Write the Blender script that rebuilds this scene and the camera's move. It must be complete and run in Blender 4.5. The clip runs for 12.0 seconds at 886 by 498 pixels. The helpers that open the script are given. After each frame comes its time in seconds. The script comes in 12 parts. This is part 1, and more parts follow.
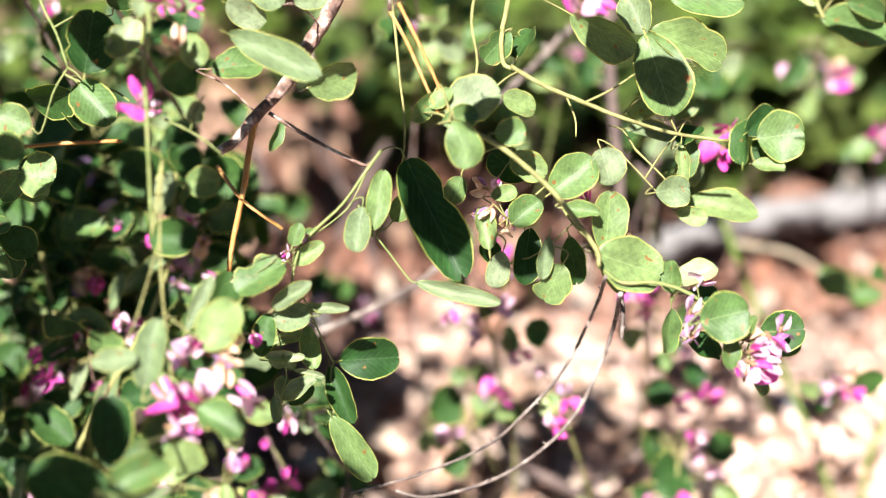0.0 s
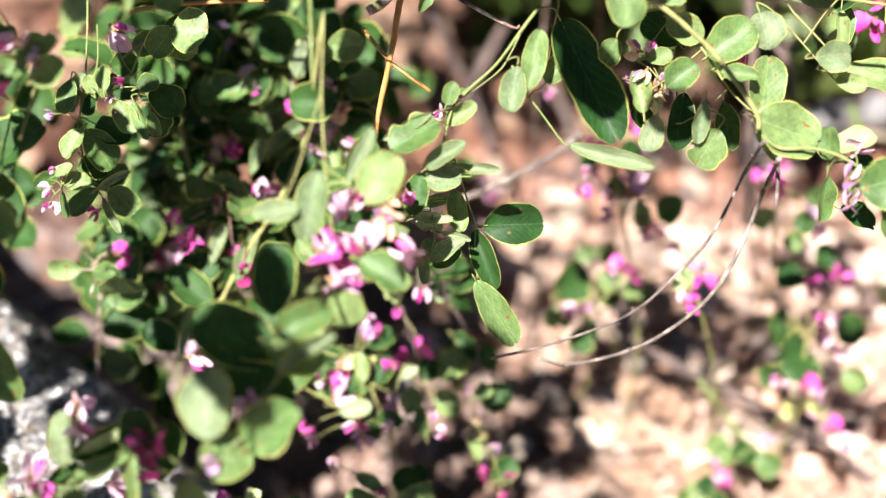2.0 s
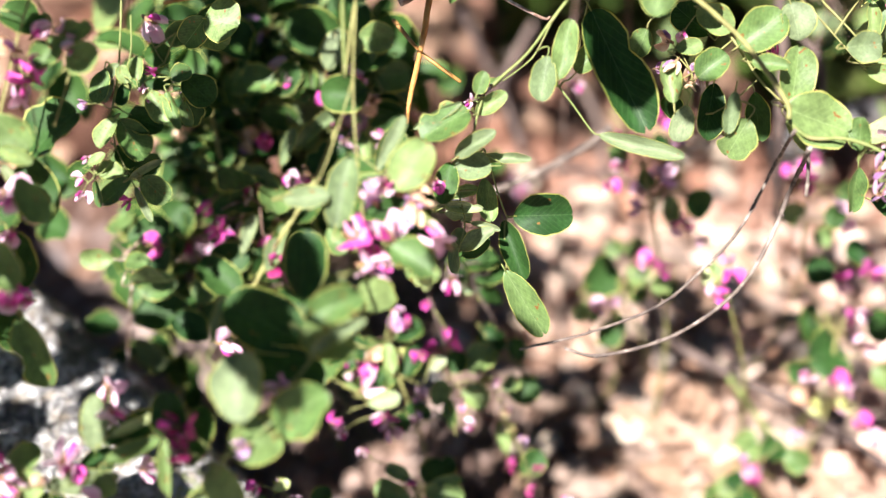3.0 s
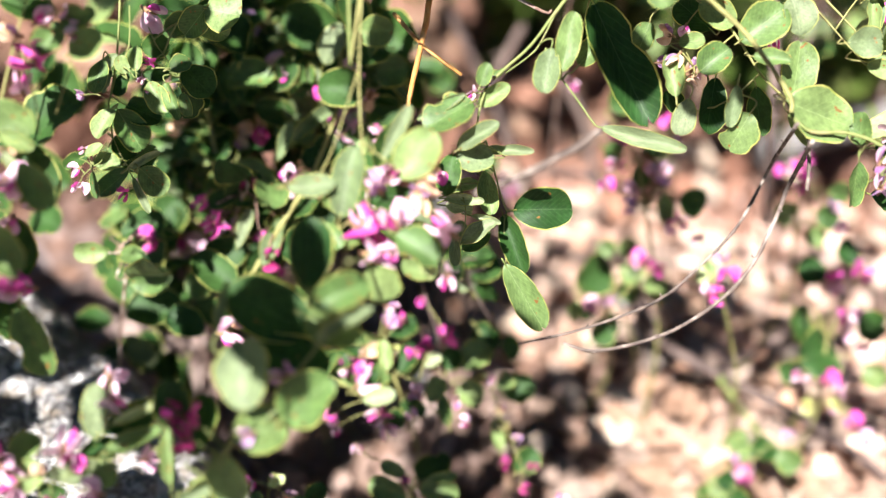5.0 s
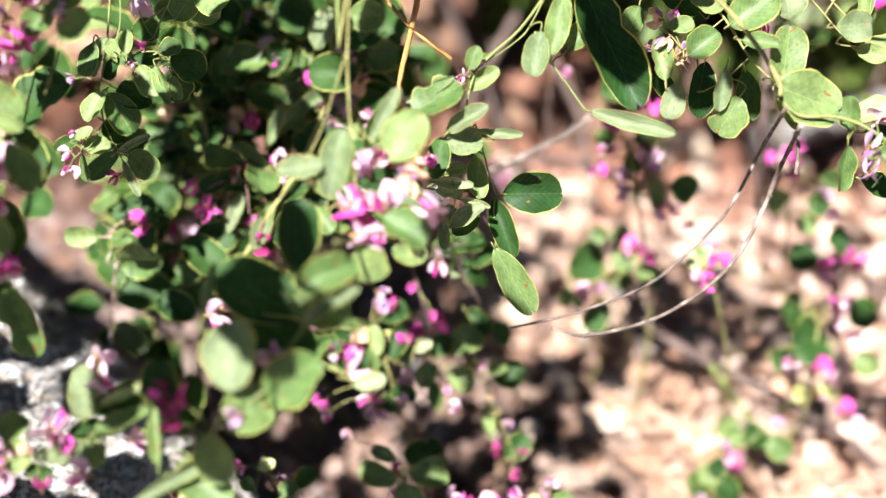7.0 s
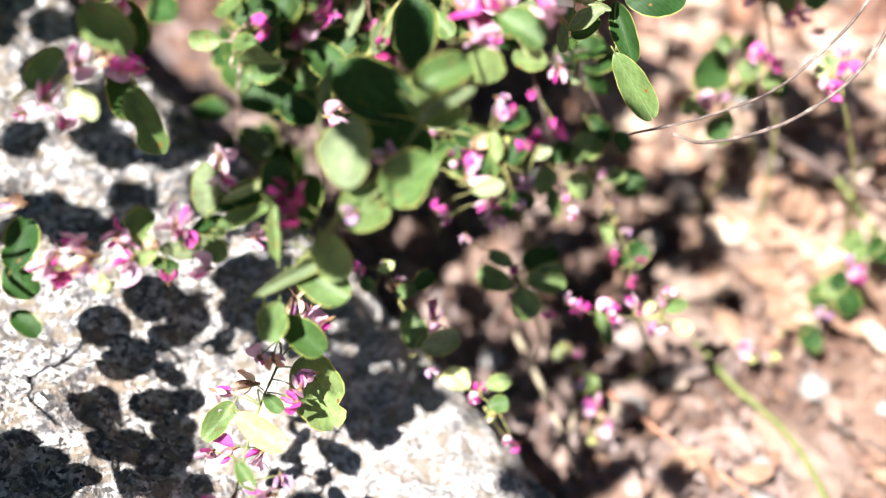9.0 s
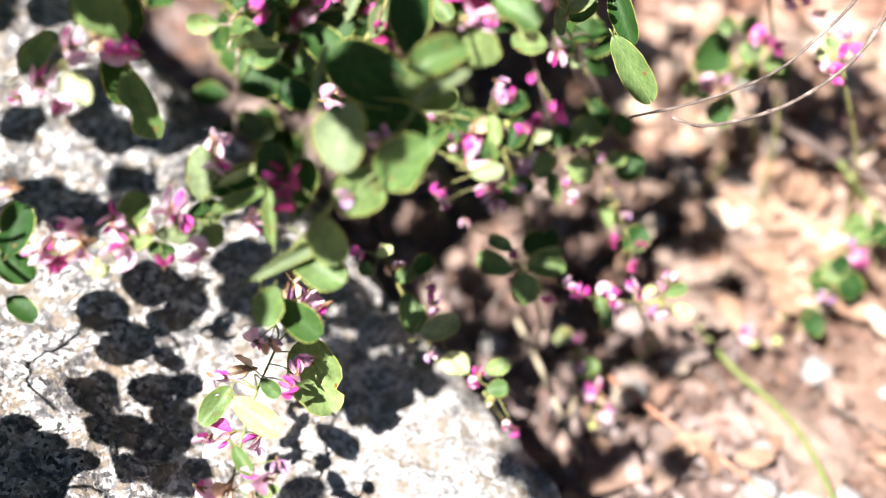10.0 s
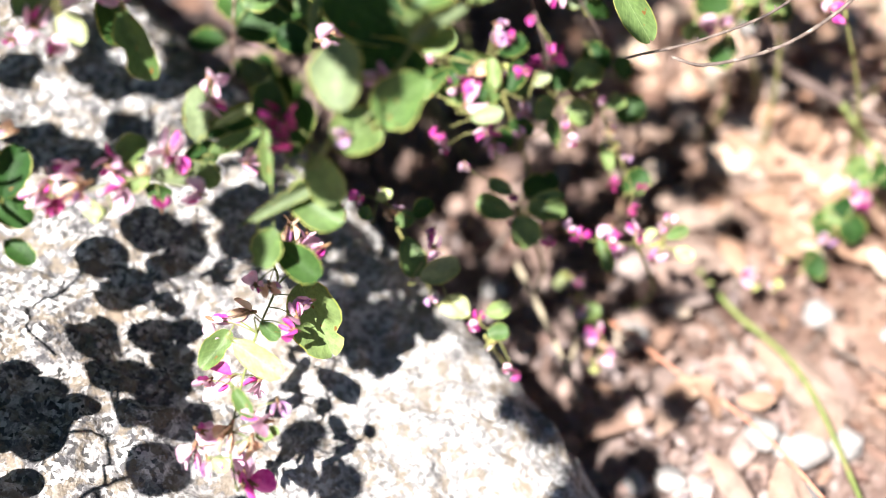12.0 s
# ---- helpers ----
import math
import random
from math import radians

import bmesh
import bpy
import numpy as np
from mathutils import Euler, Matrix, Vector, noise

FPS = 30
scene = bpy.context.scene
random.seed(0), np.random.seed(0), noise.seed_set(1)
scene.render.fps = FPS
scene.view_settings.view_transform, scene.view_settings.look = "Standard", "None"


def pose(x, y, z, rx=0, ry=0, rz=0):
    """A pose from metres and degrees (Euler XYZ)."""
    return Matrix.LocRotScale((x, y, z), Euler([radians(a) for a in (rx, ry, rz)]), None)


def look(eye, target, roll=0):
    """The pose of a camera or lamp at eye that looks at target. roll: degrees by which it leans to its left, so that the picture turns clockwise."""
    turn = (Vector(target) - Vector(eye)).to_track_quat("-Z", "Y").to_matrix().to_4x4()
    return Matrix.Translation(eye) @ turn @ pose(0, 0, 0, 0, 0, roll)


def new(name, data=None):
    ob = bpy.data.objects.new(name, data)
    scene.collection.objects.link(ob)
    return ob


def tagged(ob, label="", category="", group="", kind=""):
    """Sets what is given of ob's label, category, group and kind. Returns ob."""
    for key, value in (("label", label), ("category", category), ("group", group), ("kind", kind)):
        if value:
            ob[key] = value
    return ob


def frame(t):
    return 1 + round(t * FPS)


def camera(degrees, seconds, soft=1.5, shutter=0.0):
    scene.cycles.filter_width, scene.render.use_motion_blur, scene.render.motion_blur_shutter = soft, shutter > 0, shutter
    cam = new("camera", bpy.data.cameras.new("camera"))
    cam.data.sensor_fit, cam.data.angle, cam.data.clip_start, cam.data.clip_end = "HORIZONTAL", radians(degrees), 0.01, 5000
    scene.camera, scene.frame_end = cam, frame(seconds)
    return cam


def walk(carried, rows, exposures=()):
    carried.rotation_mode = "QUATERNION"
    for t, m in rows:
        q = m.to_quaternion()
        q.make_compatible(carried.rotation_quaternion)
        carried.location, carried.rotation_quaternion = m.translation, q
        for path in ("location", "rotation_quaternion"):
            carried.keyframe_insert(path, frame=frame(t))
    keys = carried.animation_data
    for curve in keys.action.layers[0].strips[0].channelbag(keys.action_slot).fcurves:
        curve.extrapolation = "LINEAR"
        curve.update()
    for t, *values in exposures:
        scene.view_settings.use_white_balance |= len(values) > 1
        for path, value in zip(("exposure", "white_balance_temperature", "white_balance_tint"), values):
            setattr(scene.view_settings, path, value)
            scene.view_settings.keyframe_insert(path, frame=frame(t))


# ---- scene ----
cam = camera(35, 12.0, soft=1.0)
cam.data.dof.use_dof = True
cam.data.dof.focus_distance = 0.318
cam.data.dof.aperture_fstop = 5.6
cam.data.dof.aperture_blades = 0


def aim(x, y, z, yaw, pitch, roll=0):
    """A camera pose from its place, its turn to the left, its tilt up and its lean, in degrees."""
    a, p = radians(yaw), radians(pitch)
    way = Vector((-math.sin(a) * math.cos(p), math.cos(a) * math.cos(p), math.sin(p)))
    return look((x, y, z), Vector((x, y, z)) + way, roll)


PATH = [
    (0, aim(0.0321, 0.0155, 0.3798, -2.33, -38.12, -0.18)),
    (0.5, aim(0.0281, 0.0127, 0.3771, -2.64, -38.40, 0.42)),
    (1, aim(0.0219, 0.0113, 0.3730, -2.26, -39.42, 0.40)),
    (1.5, aim(0.0153, 0.0096, 0.3698, -0.61, -40.45, -0.32)),
    (2, aim(0.0110, 0.0095, 0.3694, 0.69, -41.45, -1.00)),
    (2.5, aim(0.0107, 0.0080, 0.3683, 2.19, -41.33, -1.75)),
    (4.5, aim(0.0050, 0.0016, 0.3629, 0.89, -40.31, -0.55)),
    (5, aim(0.0024, 0.0027, 0.3619, 0.27, -40.34, -0.12)),
    (5.5, aim(0.0006, 0.0003, 0.3603, -0.00, -39.97, 0.11)),
    (6, aim(0.0017, 0.0003, 0.3590, 0.18, -39.76, 0.07)),
    (6.5, aim(0.0035, 0.0015, 0.3599, -0.31, -39.88, 0.33)),
    (8.5, aim(0.0076, -0.0038, 0.3586, 6.33, -45.41, -3.63)),
    (9, aim(0.0082, -0.0027, 0.3573, 8.14, -47.49, -4.81)),
    (9.5, aim(0.0090, -0.0019, 0.3562, 8.63, -47.96, -5.18)),
    (10, aim(0.0108, -0.0019, 0.3562, 8.80, -48.06, -5.40)),
    (10.5, aim(0.0118, -0.0020, 0.3566, 9.11, -48.24, -5.66)),
    (11, aim(0.0132, -0.0021, 0.3543, 9.77, -49.44, -6.19)),
    (11.5, aim(0.0130, -0.0033, 0.3540, 9.70, -49.99, -6.59)),
    (12, aim(0.0119, -0.0039, 0.3526, 9.33, -49.70, -6.22)),
]
walk(cam, PATH)
scene.view_settings.exposure = 1.90

# ---- light: sun from behind the camera, a little to its left, under a clear sky
SUN = Vector((-0.22, -0.45, 0.86)).normalized()
lamp = new("sun", bpy.data.lights.new("sun", "SUN"))
lamp.data.energy, lamp.data.angle, lamp.data.color = 5.8, radians(0.7), (1.0, 0.972, 0.945)
lamp.matrix_world = look(SUN * 5, (0, 0, 0))
world = bpy.data.worlds.new("sky")
scene.world = world
world.use_nodes = True
sky = world.node_tree.nodes.new("ShaderNodeTexSky")
sky.sky_type, sky.sun_disc = "NISHITA", False
sky.air_density, sky.dust_density, sky.ozone_density = 1.0, 0.0, 5.0
sky.sun_elevation, sky.sun_rotation = math.asin(SUN.z), math.atan2(SUN.x, SUN.y)
background = world.node_tree.nodes["Background"]
background.inputs["Strength"].default_value = 0.02
world.node_tree.links.new(sky.outputs[0], background.inputs[0])


# ---- materials
class Nodes:
    """A node material with short calls."""

    def __init__(self, name):
        self.mat = bpy.data.materials.new(name)
        self.mat.use_nodes = True
        self.tree = self.mat.node_tree
        self.shader = self.tree.nodes["Principled BSDF"]
        self.out = self.tree.nodes["Material Output"]

    def add(self, kind, operation="", data_type="", blend_type=""):
        node = self.tree.nodes.new(kind)
        if operation:
            node.operation = operation
        if data_type:
            node.data_type = data_type
        if blend_type:
            node.blend_type = blend_type
        return node

    def link(self, a, b):
        self.tree.links.new(a, b)

    def coords(self, shift=True):
        """Object coordinates, moved by the object's own random number."""
        tex = self.add("ShaderNodeTexCoord")
        if not shift:
            return tex.outputs["Object"]
        info, mul, add = self.add("ShaderNodeObjectInfo"), self.add("ShaderNodeMath", operation="MULTIPLY"), self.add("ShaderNodeVectorMath", operation="ADD")
        mul.inputs[1].default_value = 37.0
        self.link(info.outputs["Random"], mul.inputs[0])
        self.link(tex.outputs["Object"], add.inputs[0])
        self.link(mul.outputs[0], add.inputs[1])
        return add.outputs[0]

    def noise(self, at, scale, detail=4.0, rough=0.55):
        node = self.add("ShaderNodeTexNoise")
        node.inputs["Scale"].default_value, node.inputs["Detail"].default_value, node.inputs["Roughness"].default_value = scale, detail, rough
        self.link(at, node.inputs["Vector"])
        return node.outputs["Fac"]

    def ramp(self, fac, *stops):
        node = self.add("ShaderNodeValToRGB")
        while len(node.color_ramp.elements) < len(stops):
            node.color_ramp.elements.new(0.5)
        for element, (place, colour) in zip(node.color_ramp.elements, stops):
            element.position = place
            element.color = (*colour, 1) if isinstance(colour, tuple) else (colour, colour, colour, 1)
        self.link(fac, node.inputs[0])
        return node.outputs["Color"]

    def mix(self, fac, a, b, blend="MIX"):
        node = self.add("ShaderNodeMix", data_type="RGBA", blend_type=blend)
        for socket, value in ((node.inputs["Factor"], fac), (node.inputs["A"], a), (node.inputs["B"], b)):
            if isinstance(value, tuple):
                socket.default_value = (*value, 1)
            elif isinstance(value, float):
                socket.default_value = value
            else:
                self.link(value, socket)
        return node.outputs["Result"]

    def bump(self, height, strength, distance):
        node = self.add("ShaderNodeBump")
        node.inputs["Strength"].default_value, node.inputs["Distance"].default_value = strength, distance
        self.link(height, node.inputs["Height"])
        self.link(node.outputs[0], self.shader.inputs["Normal"])
        return node.outputs[0]

    def finish(self, colour, rough=0.6, specular=0.4, thin=None, share=0.3):
        """Principled, and for thin tissue a share of light that shines through it."""
        self.shader.inputs["Roughness"].default_value = rough
        self.shader.inputs["Specular IOR Level"].default_value = specular
        self.link(colour, self.shader.inputs["Base Color"])
        if thin is not None:
            glow, both = self.add("ShaderNodeBsdfTranslucent"), self.add("ShaderNodeMixShader")
            both.inputs[0].default_value = share
            self.link(self.mix(1.0, colour, thin, "MULTIPLY"), glow.inputs["Color"])
            self.link(self.shader.outputs[0], both.inputs[1])
            self.link(glow.outputs[0], both.inputs[2])
            self.link(both.outputs[0], self.out.inputs["Surface"])
        return self.mat


def leaf_material(name, dark, light, rough, spots=0.70, gloss=0.3):
    n = Nodes(name)
    at, own = n.coords(), n.coords(False)
    info = n.add("ShaderNodeObjectInfo")
    tone = n.mix(info.outputs["Random"], dark, light)
    patch = n.ramp(n.noise(at, 2.2, 3), (0.3, 0.72), (0.7, 1.25))
    colour = n.mix(1.0, tone, patch, "MULTIPLY")
    mottle = n.ramp(n.noise(at, 10.0, 4, 0.65), (0.34, 0.78), (0.66, 1.2))
    colour = n.mix(1.0, colour, mottle, "MULTIPLY")
    split = n.add("ShaderNodeSeparateXYZ")
    n.link(own, split.inputs[0])
    across = n.add("ShaderNodeMath", operation="ABSOLUTE")
    n.link(split.outputs[0], across.inputs[0])
    rib = n.ramp(across.outputs[0], (0.003, 0.45), (0.012, 0.0))
    # side veins: fine lines that run forward from the midrib
    slant, lines = n.add("ShaderNodeMath", operation="MULTIPLY_ADD"), n.add("ShaderNodeMath", operation="MULTIPLY")
    slant.inputs[1].default_value = -0.8
    n.link(across.outputs[0], slant.inputs[0])
    n.link(split.outputs[1], slant.inputs[2])
    lines.inputs[1].default_value = 60.0
    n.link(slant.outputs[0], lines.inputs[0])
    wave = n.add("ShaderNodeMath", operation="SINE")
    n.link(lines.outputs[0], wave.inputs[0])
    veins = n.ramp(wave.outputs[0], (0.80, 0.0), (1.0, 0.16))
    pale = tuple(min(1.0, c * 1.3 + 0.03) for c in light)
    colour = n.mix(veins, colour, pale)
    colour = n.mix(rib, colour, pale)
    wear = n.ramp(n.noise(at, 5.0, 2), (spots, 0.0), (spots + 0.04, 1.0))
    colour = n.mix(wear, colour, (0.16, 0.075, 0.02))
    n.bump(n.mix(0.5, veins, n.noise(at, 14.0, 3)), 0.35, 0.0006)
    return n.finish(colour, rough, gloss, (1.15, 1.25, 0.5), 0.22)


def plain_tissue(name, a, b, scale=3.0, rough=0.55, share=0.3, thin=(1.1, 1.0, 1.0)):
    n = Nodes(name)
    at = n.coords()
    colour = n.ramp(n.noise(at, scale, 4), (0.35, a), (0.68, b))
    return n.finish(colour, rough, 0.3, thin, share)


def bark(name, a, b, c, scale, rough=0.8):
    n = Nodes(name)
    at = n.coords()
    colour = n.ramp(n.noise(at, scale, 6, 0.65), (0.32, a), (0.52, b), (0.70, c))
    n.bump(n.noise(at, scale * 2.5, 5), 0.7, 0.0008)
    return n.finish(colour, rough, 0.25)


LEAF = {
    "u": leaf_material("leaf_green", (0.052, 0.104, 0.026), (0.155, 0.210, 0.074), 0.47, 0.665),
    # older leaflets' deep green, darkened further to put shade into the colour
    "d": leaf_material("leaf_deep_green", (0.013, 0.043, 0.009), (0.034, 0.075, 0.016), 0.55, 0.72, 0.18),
    "p": leaf_material("leaf_young", (0.185, 0.230, 0.115), (0.258, 0.288, 0.165), 0.5, 0.8),
    "b": leaf_material("leaf_underside", (0.10, 0.14, 0.06), (0.155, 0.19, 0.10), 0.6),
    "y": leaf_material("leaf_yellowing", (0.31, 0.36, 0.155), (0.40, 0.43, 0.23), 0.5, 0.72),
    "o": leaf_material("leaf_pale_gold", (0.33, 0.304, 0.132), (0.396, 0.356, 0.185), 0.5, 0.66),
}
RIM = plain_tissue("leaf_rim", (0.24, 0.28, 0.06), (0.46, 0.43, 0.14), 5.0, 0.5, 0.4, (1.2, 1.1, 0.5))
PETAL = {
    "m": plain_tissue("petal_magenta", (0.508, 0.0287, 0.271), (0.64, 0.131, 0.426), 2.5),
    "p": plain_tissue("petal_pale_pink", (0.60, 0.30, 0.45), (0.76, 0.58, 0.67), 2.5),
    "v": plain_tissue("petal_violet", (0.246, 0.082, 0.246), (0.492, 0.344, 0.508), 3.0),
    "w": plain_tissue("petal_wine", (0.23, 0.012, 0.085), (0.40, 0.05, 0.19), 2.5),
    "o": plain_tissue("petal_withered", (0.60, 0.36, 0.22), (0.76, 0.60, 0.45), 3.0),
    "y": plain_tissue("bud_green", (0.328, 0.361, 0.0984), (0.492, 0.476, 0.213), 3.0),
}
CALYX = plain_tissue("calyx", (0.22, 0.10, 0.07), (0.34, 0.24, 0.12), 4.0)
STEM = {
    "green": bark("stem_green", (0.0986, 0.132, 0.0348), (0.157, 0.178, 0.058), (0.197, 0.165, 0.0754), 260, 0.6),
    "olive": bark("stem_olive", (0.128, 0.112, 0.0406), (0.209, 0.198, 0.0696), (0.244, 0.238, 0.0928), 240, 0.6),
    "brown": bark("stem_bark", (0.035, 0.022, 0.02), (0.20, 0.12, 0.09), (0.62, 0.53, 0.47), 330, 0.8),
    "orange": bark("stem_orange", (0.27, 0.105, 0.03), (0.39, 0.188, 0.0525), (0.413, 0.255, 0.12), 260, 0.55),
    "dry": bark("stem_dry", (0.035, 0.026, 0.024), (0.125, 0.095, 0.08), (0.32, 0.27, 0.235), 220, 0.85),
    "dark": bark("stem_dark", (0.05, 0.035, 0.035), (0.10, 0.07, 0.06), (0.18, 0.13, 0.11), 220, 0.85),
}


def granite():
    n = Nodes("granite")
    at = n.coords(False)
    broad = n.ramp(n.noise(at, 26, 5), (0.30, (0.24, 0.222, 0.212)), (0.46, (0.39, 0.37, 0.358)), (0.68, (0.52, 0.505, 0.505)))
    grain = n.add("ShaderNodeTexVoronoi")
    grain.inputs["Scale"].default_value = 900
    n.link(at, grain.inputs["Vector"])
    split = n.add("ShaderNodeSeparateColor")
    n.link(grain.outputs["Color"], split.inputs[0])
    speck = n.ramp(split.outputs[0], (0.0, 0.07), (0.25, 0.22), (0.42, 0.9), (1.0, 1.5))
    split_at, slope, sway = n.add("ShaderNodeSeparateXYZ"), n.add("ShaderNodeMath", operation="MULTIPLY_ADD"), n.add("ShaderNodeMath", operation="MULTIPLY_ADD")
    n.link(at, split_at.inputs[0])
    n.link(split_at.outputs[0], slope.inputs[0])
    slope.inputs[1].default_value, slope.inputs[2].default_value = -8.0, -0.50
    n.link(n.noise(at, 24, 4), sway.inputs[0])
    sway.inputs[1].default_value = 0.6
    n.link(slope.outputs[0], sway.inputs[2])
    patch = n.ramp(sway.outputs[0], (0.28, 0.35), (0.55, 1.0))
    coarse = n.ramp(sway.outputs[0], (0.28, 0.6), (0.55, 1.0))
    colour = n.mix(coarse, broad, n.mix(1.0, broad, speck, "MULTIPLY"))
    # dark mineral crumbs, denser in weathered patches
    lichen = n.ramp(n.noise(at, 420, 5, 0.75), (0.54, 0.0), (0.66, 0.75))
    colour = n.mix(n.mix(1.0, lichen, coarse, "MULTIPLY"), colour, (0.065, 0.062, 0.068))
    crust = n.ramp(n.noise(at, 190, 6, 0.75), (0.47, 0.0), (0.56, 0.85))
    colour = n.mix(n.mix(1.0, patch, crust, "MULTIPLY"), colour, (0.055, 0.052, 0.056))
    stain = n.ramp(n.noise(at, 230, 5, 0.7), (0.50, 0.0), (0.58, 0.8))
    colour = n.mix(stain, colour, (0.17, 0.135, 0.10))
    rust = n.ramp(n.noise(at, 44, 4), (0.60, 0.0), (0.78, 0.6))
    colour = n.mix(rust, colour, (0.30, 0.22, 0.15))
    n.bump(n.mix(0.45, n.noise(at, 160, 6, 0.7), split.outputs[1]), 1.0, 0.005)
    return n.finish(colour, 0.85, 0.25)


# leaf mould by the boulder, pale sand beyond, mould behind; shade mixed into tones
def sand_shade_tint(n, at):
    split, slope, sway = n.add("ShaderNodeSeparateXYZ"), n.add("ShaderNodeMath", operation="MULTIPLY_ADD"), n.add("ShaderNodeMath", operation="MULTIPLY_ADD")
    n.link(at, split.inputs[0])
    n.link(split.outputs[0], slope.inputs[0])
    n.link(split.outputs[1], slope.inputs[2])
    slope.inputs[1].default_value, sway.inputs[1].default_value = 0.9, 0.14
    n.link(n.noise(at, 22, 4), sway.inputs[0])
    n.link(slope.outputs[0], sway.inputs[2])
    # dark stop at 0.41: brown litter with some shade in its colour
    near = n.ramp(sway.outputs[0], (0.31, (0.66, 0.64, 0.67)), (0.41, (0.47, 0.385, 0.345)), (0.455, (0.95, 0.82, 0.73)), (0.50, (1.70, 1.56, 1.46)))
    # under the shrubs behind, shade is put into the ground colour
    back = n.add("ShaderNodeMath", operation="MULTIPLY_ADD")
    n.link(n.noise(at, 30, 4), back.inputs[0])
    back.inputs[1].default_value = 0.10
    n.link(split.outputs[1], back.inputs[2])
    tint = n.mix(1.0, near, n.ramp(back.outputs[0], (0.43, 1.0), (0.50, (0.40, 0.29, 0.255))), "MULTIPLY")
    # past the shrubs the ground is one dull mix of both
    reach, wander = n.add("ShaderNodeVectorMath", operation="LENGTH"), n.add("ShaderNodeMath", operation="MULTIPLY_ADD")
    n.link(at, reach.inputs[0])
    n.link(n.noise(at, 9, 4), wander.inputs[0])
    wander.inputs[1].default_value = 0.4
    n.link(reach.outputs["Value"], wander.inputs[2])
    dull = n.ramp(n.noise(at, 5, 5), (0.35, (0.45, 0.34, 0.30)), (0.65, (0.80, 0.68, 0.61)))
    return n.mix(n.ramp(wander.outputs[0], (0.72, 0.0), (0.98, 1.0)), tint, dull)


def soil():
    n = Nodes("soil")
    at = n.coords(False)
    colour = n.ramp(n.noise(at, 30, 8, 0.65), (0.30, (0.152, 0.0975, 0.0772)), (0.46, (0.335, 0.246, 0.203)), (0.64, (0.457, 0.367, 0.316)))
    fine = n.ramp(n.noise(at, 300, 5, 0.7), (0.30, 0.55), (0.65, 1.2))
    n.bump(n.noise(at, 180, 8, 0.7), 0.9, 0.004)
    return n.finish(n.mix(1.0, n.mix(1.0, colour, fine, "MULTIPLY"), sand_shade_tint(n, at), "MULTIPLY"), 0.95, 0.15)


def litter_material(name, stops, rusty=0.55, patchy=False):
    n = Nodes(name)
    at = n.coords(False)
    geo = n.add("ShaderNodeNewGeometry")
    tone = n.ramp(geo.outputs["Random Per Island"], *stops)
    rust = n.ramp(n.noise(at, 22, 4), (0.50, 0.0), (0.70, rusty))
    tone = n.mix(rust, tone, (0.30, 0.185, 0.125))
    fine = n.ramp(n.noise(at, 190, 5, 0.65), (0.30, 0.62), (0.68, 1.15))
    n.bump(n.noise(at, 420, 4), 0.5, 0.001)
    colour = n.mix(1.0, tone, fine, "MULTIPLY")
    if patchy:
        colour = n.mix(1.0, colour, sand_shade_tint(n, at), "MULTIPLY")
    return n.finish(colour, 0.85, 0.2, (1.1, 0.8, 0.6), 0.15)


GRANITE, SOIL = granite(), soil()
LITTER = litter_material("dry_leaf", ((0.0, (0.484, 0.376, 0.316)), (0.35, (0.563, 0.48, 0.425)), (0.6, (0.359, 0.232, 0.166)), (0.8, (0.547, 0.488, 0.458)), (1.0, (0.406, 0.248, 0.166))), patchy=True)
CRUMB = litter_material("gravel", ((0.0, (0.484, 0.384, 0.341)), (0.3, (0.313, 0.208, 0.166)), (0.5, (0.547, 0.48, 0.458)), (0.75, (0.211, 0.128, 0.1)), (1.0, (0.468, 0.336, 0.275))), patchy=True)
UNDERGROWTH = litter_material("undergrowth", ((0.0, (0.042, 0.0765, 0.0105)), (0.4, (0.084, 0.126, 0.0189)), (0.7, (0.021, 0.0428, 0.00756)), (1.0, (0.113, 0.144, 0.0336))), 0.1)
PALE_LEAF = plain_tissue("pale_dry_leaf", (0.36, 0.27, 0.20), (0.52, 0.42, 0.335), 110.0, 0.8, 0.12)
DEAD_LEAF = plain_tissue("dead_leaf", (0.19, 0.105, 0.068), (0.33, 0.215, 0.15), 160.0, 0.8, 0.12)
CHIP = litter_material("bark_chip", ((0.0, (0.332, 0.27, 0.24)), (0.5, (0.508, 0.44, 0.396)), (1.0, (0.234, 0.16, 0.125))))
STONE = litter_material("pale_stone", ((0.0, (0.22, 0.195, 0.18)), (1.0, (0.36, 0.335, 0.32))), 0.35)
GRASS = plain_tissue("grass_blade", (0.084, 0.147, 0.0245), (0.21, 0.252, 0.056), 9.0, 0.5, 0.35, (1.1, 1.2, 0.4))
STRAW = plain_tissue("straw", (0.30, 0.24, 0.16), (0.44, 0.37, 0.27), 9.0)
NEEDLE = bark("red_needle", (0.34, 0.13, 0.08), (0.46, 0.20, 0.13), (0.52, 0.28, 0.18), 120, 0.6)
WOOD = bark("grey_wood", (0.07, 0.062, 0.06), (0.15, 0.139, 0.135), (0.23, 0.219, 0.215), 60, 0.85)


# ---- mesh helpers
def part(name, bm, materials, parent=None, label=""):
    """Links a bmesh as one mesh object, under a thing or a part."""
    mesh = bpy.data.meshes.new(name)
    bm.to_mesh(mesh)
    bm.free()
    for m in materials if isinstance(materials, (list, tuple)) else [materials]:
        mesh.materials.append(m)
    ob = new(name, mesh)
    if parent:
        ob.parent = parent
    return tagged(ob, label)


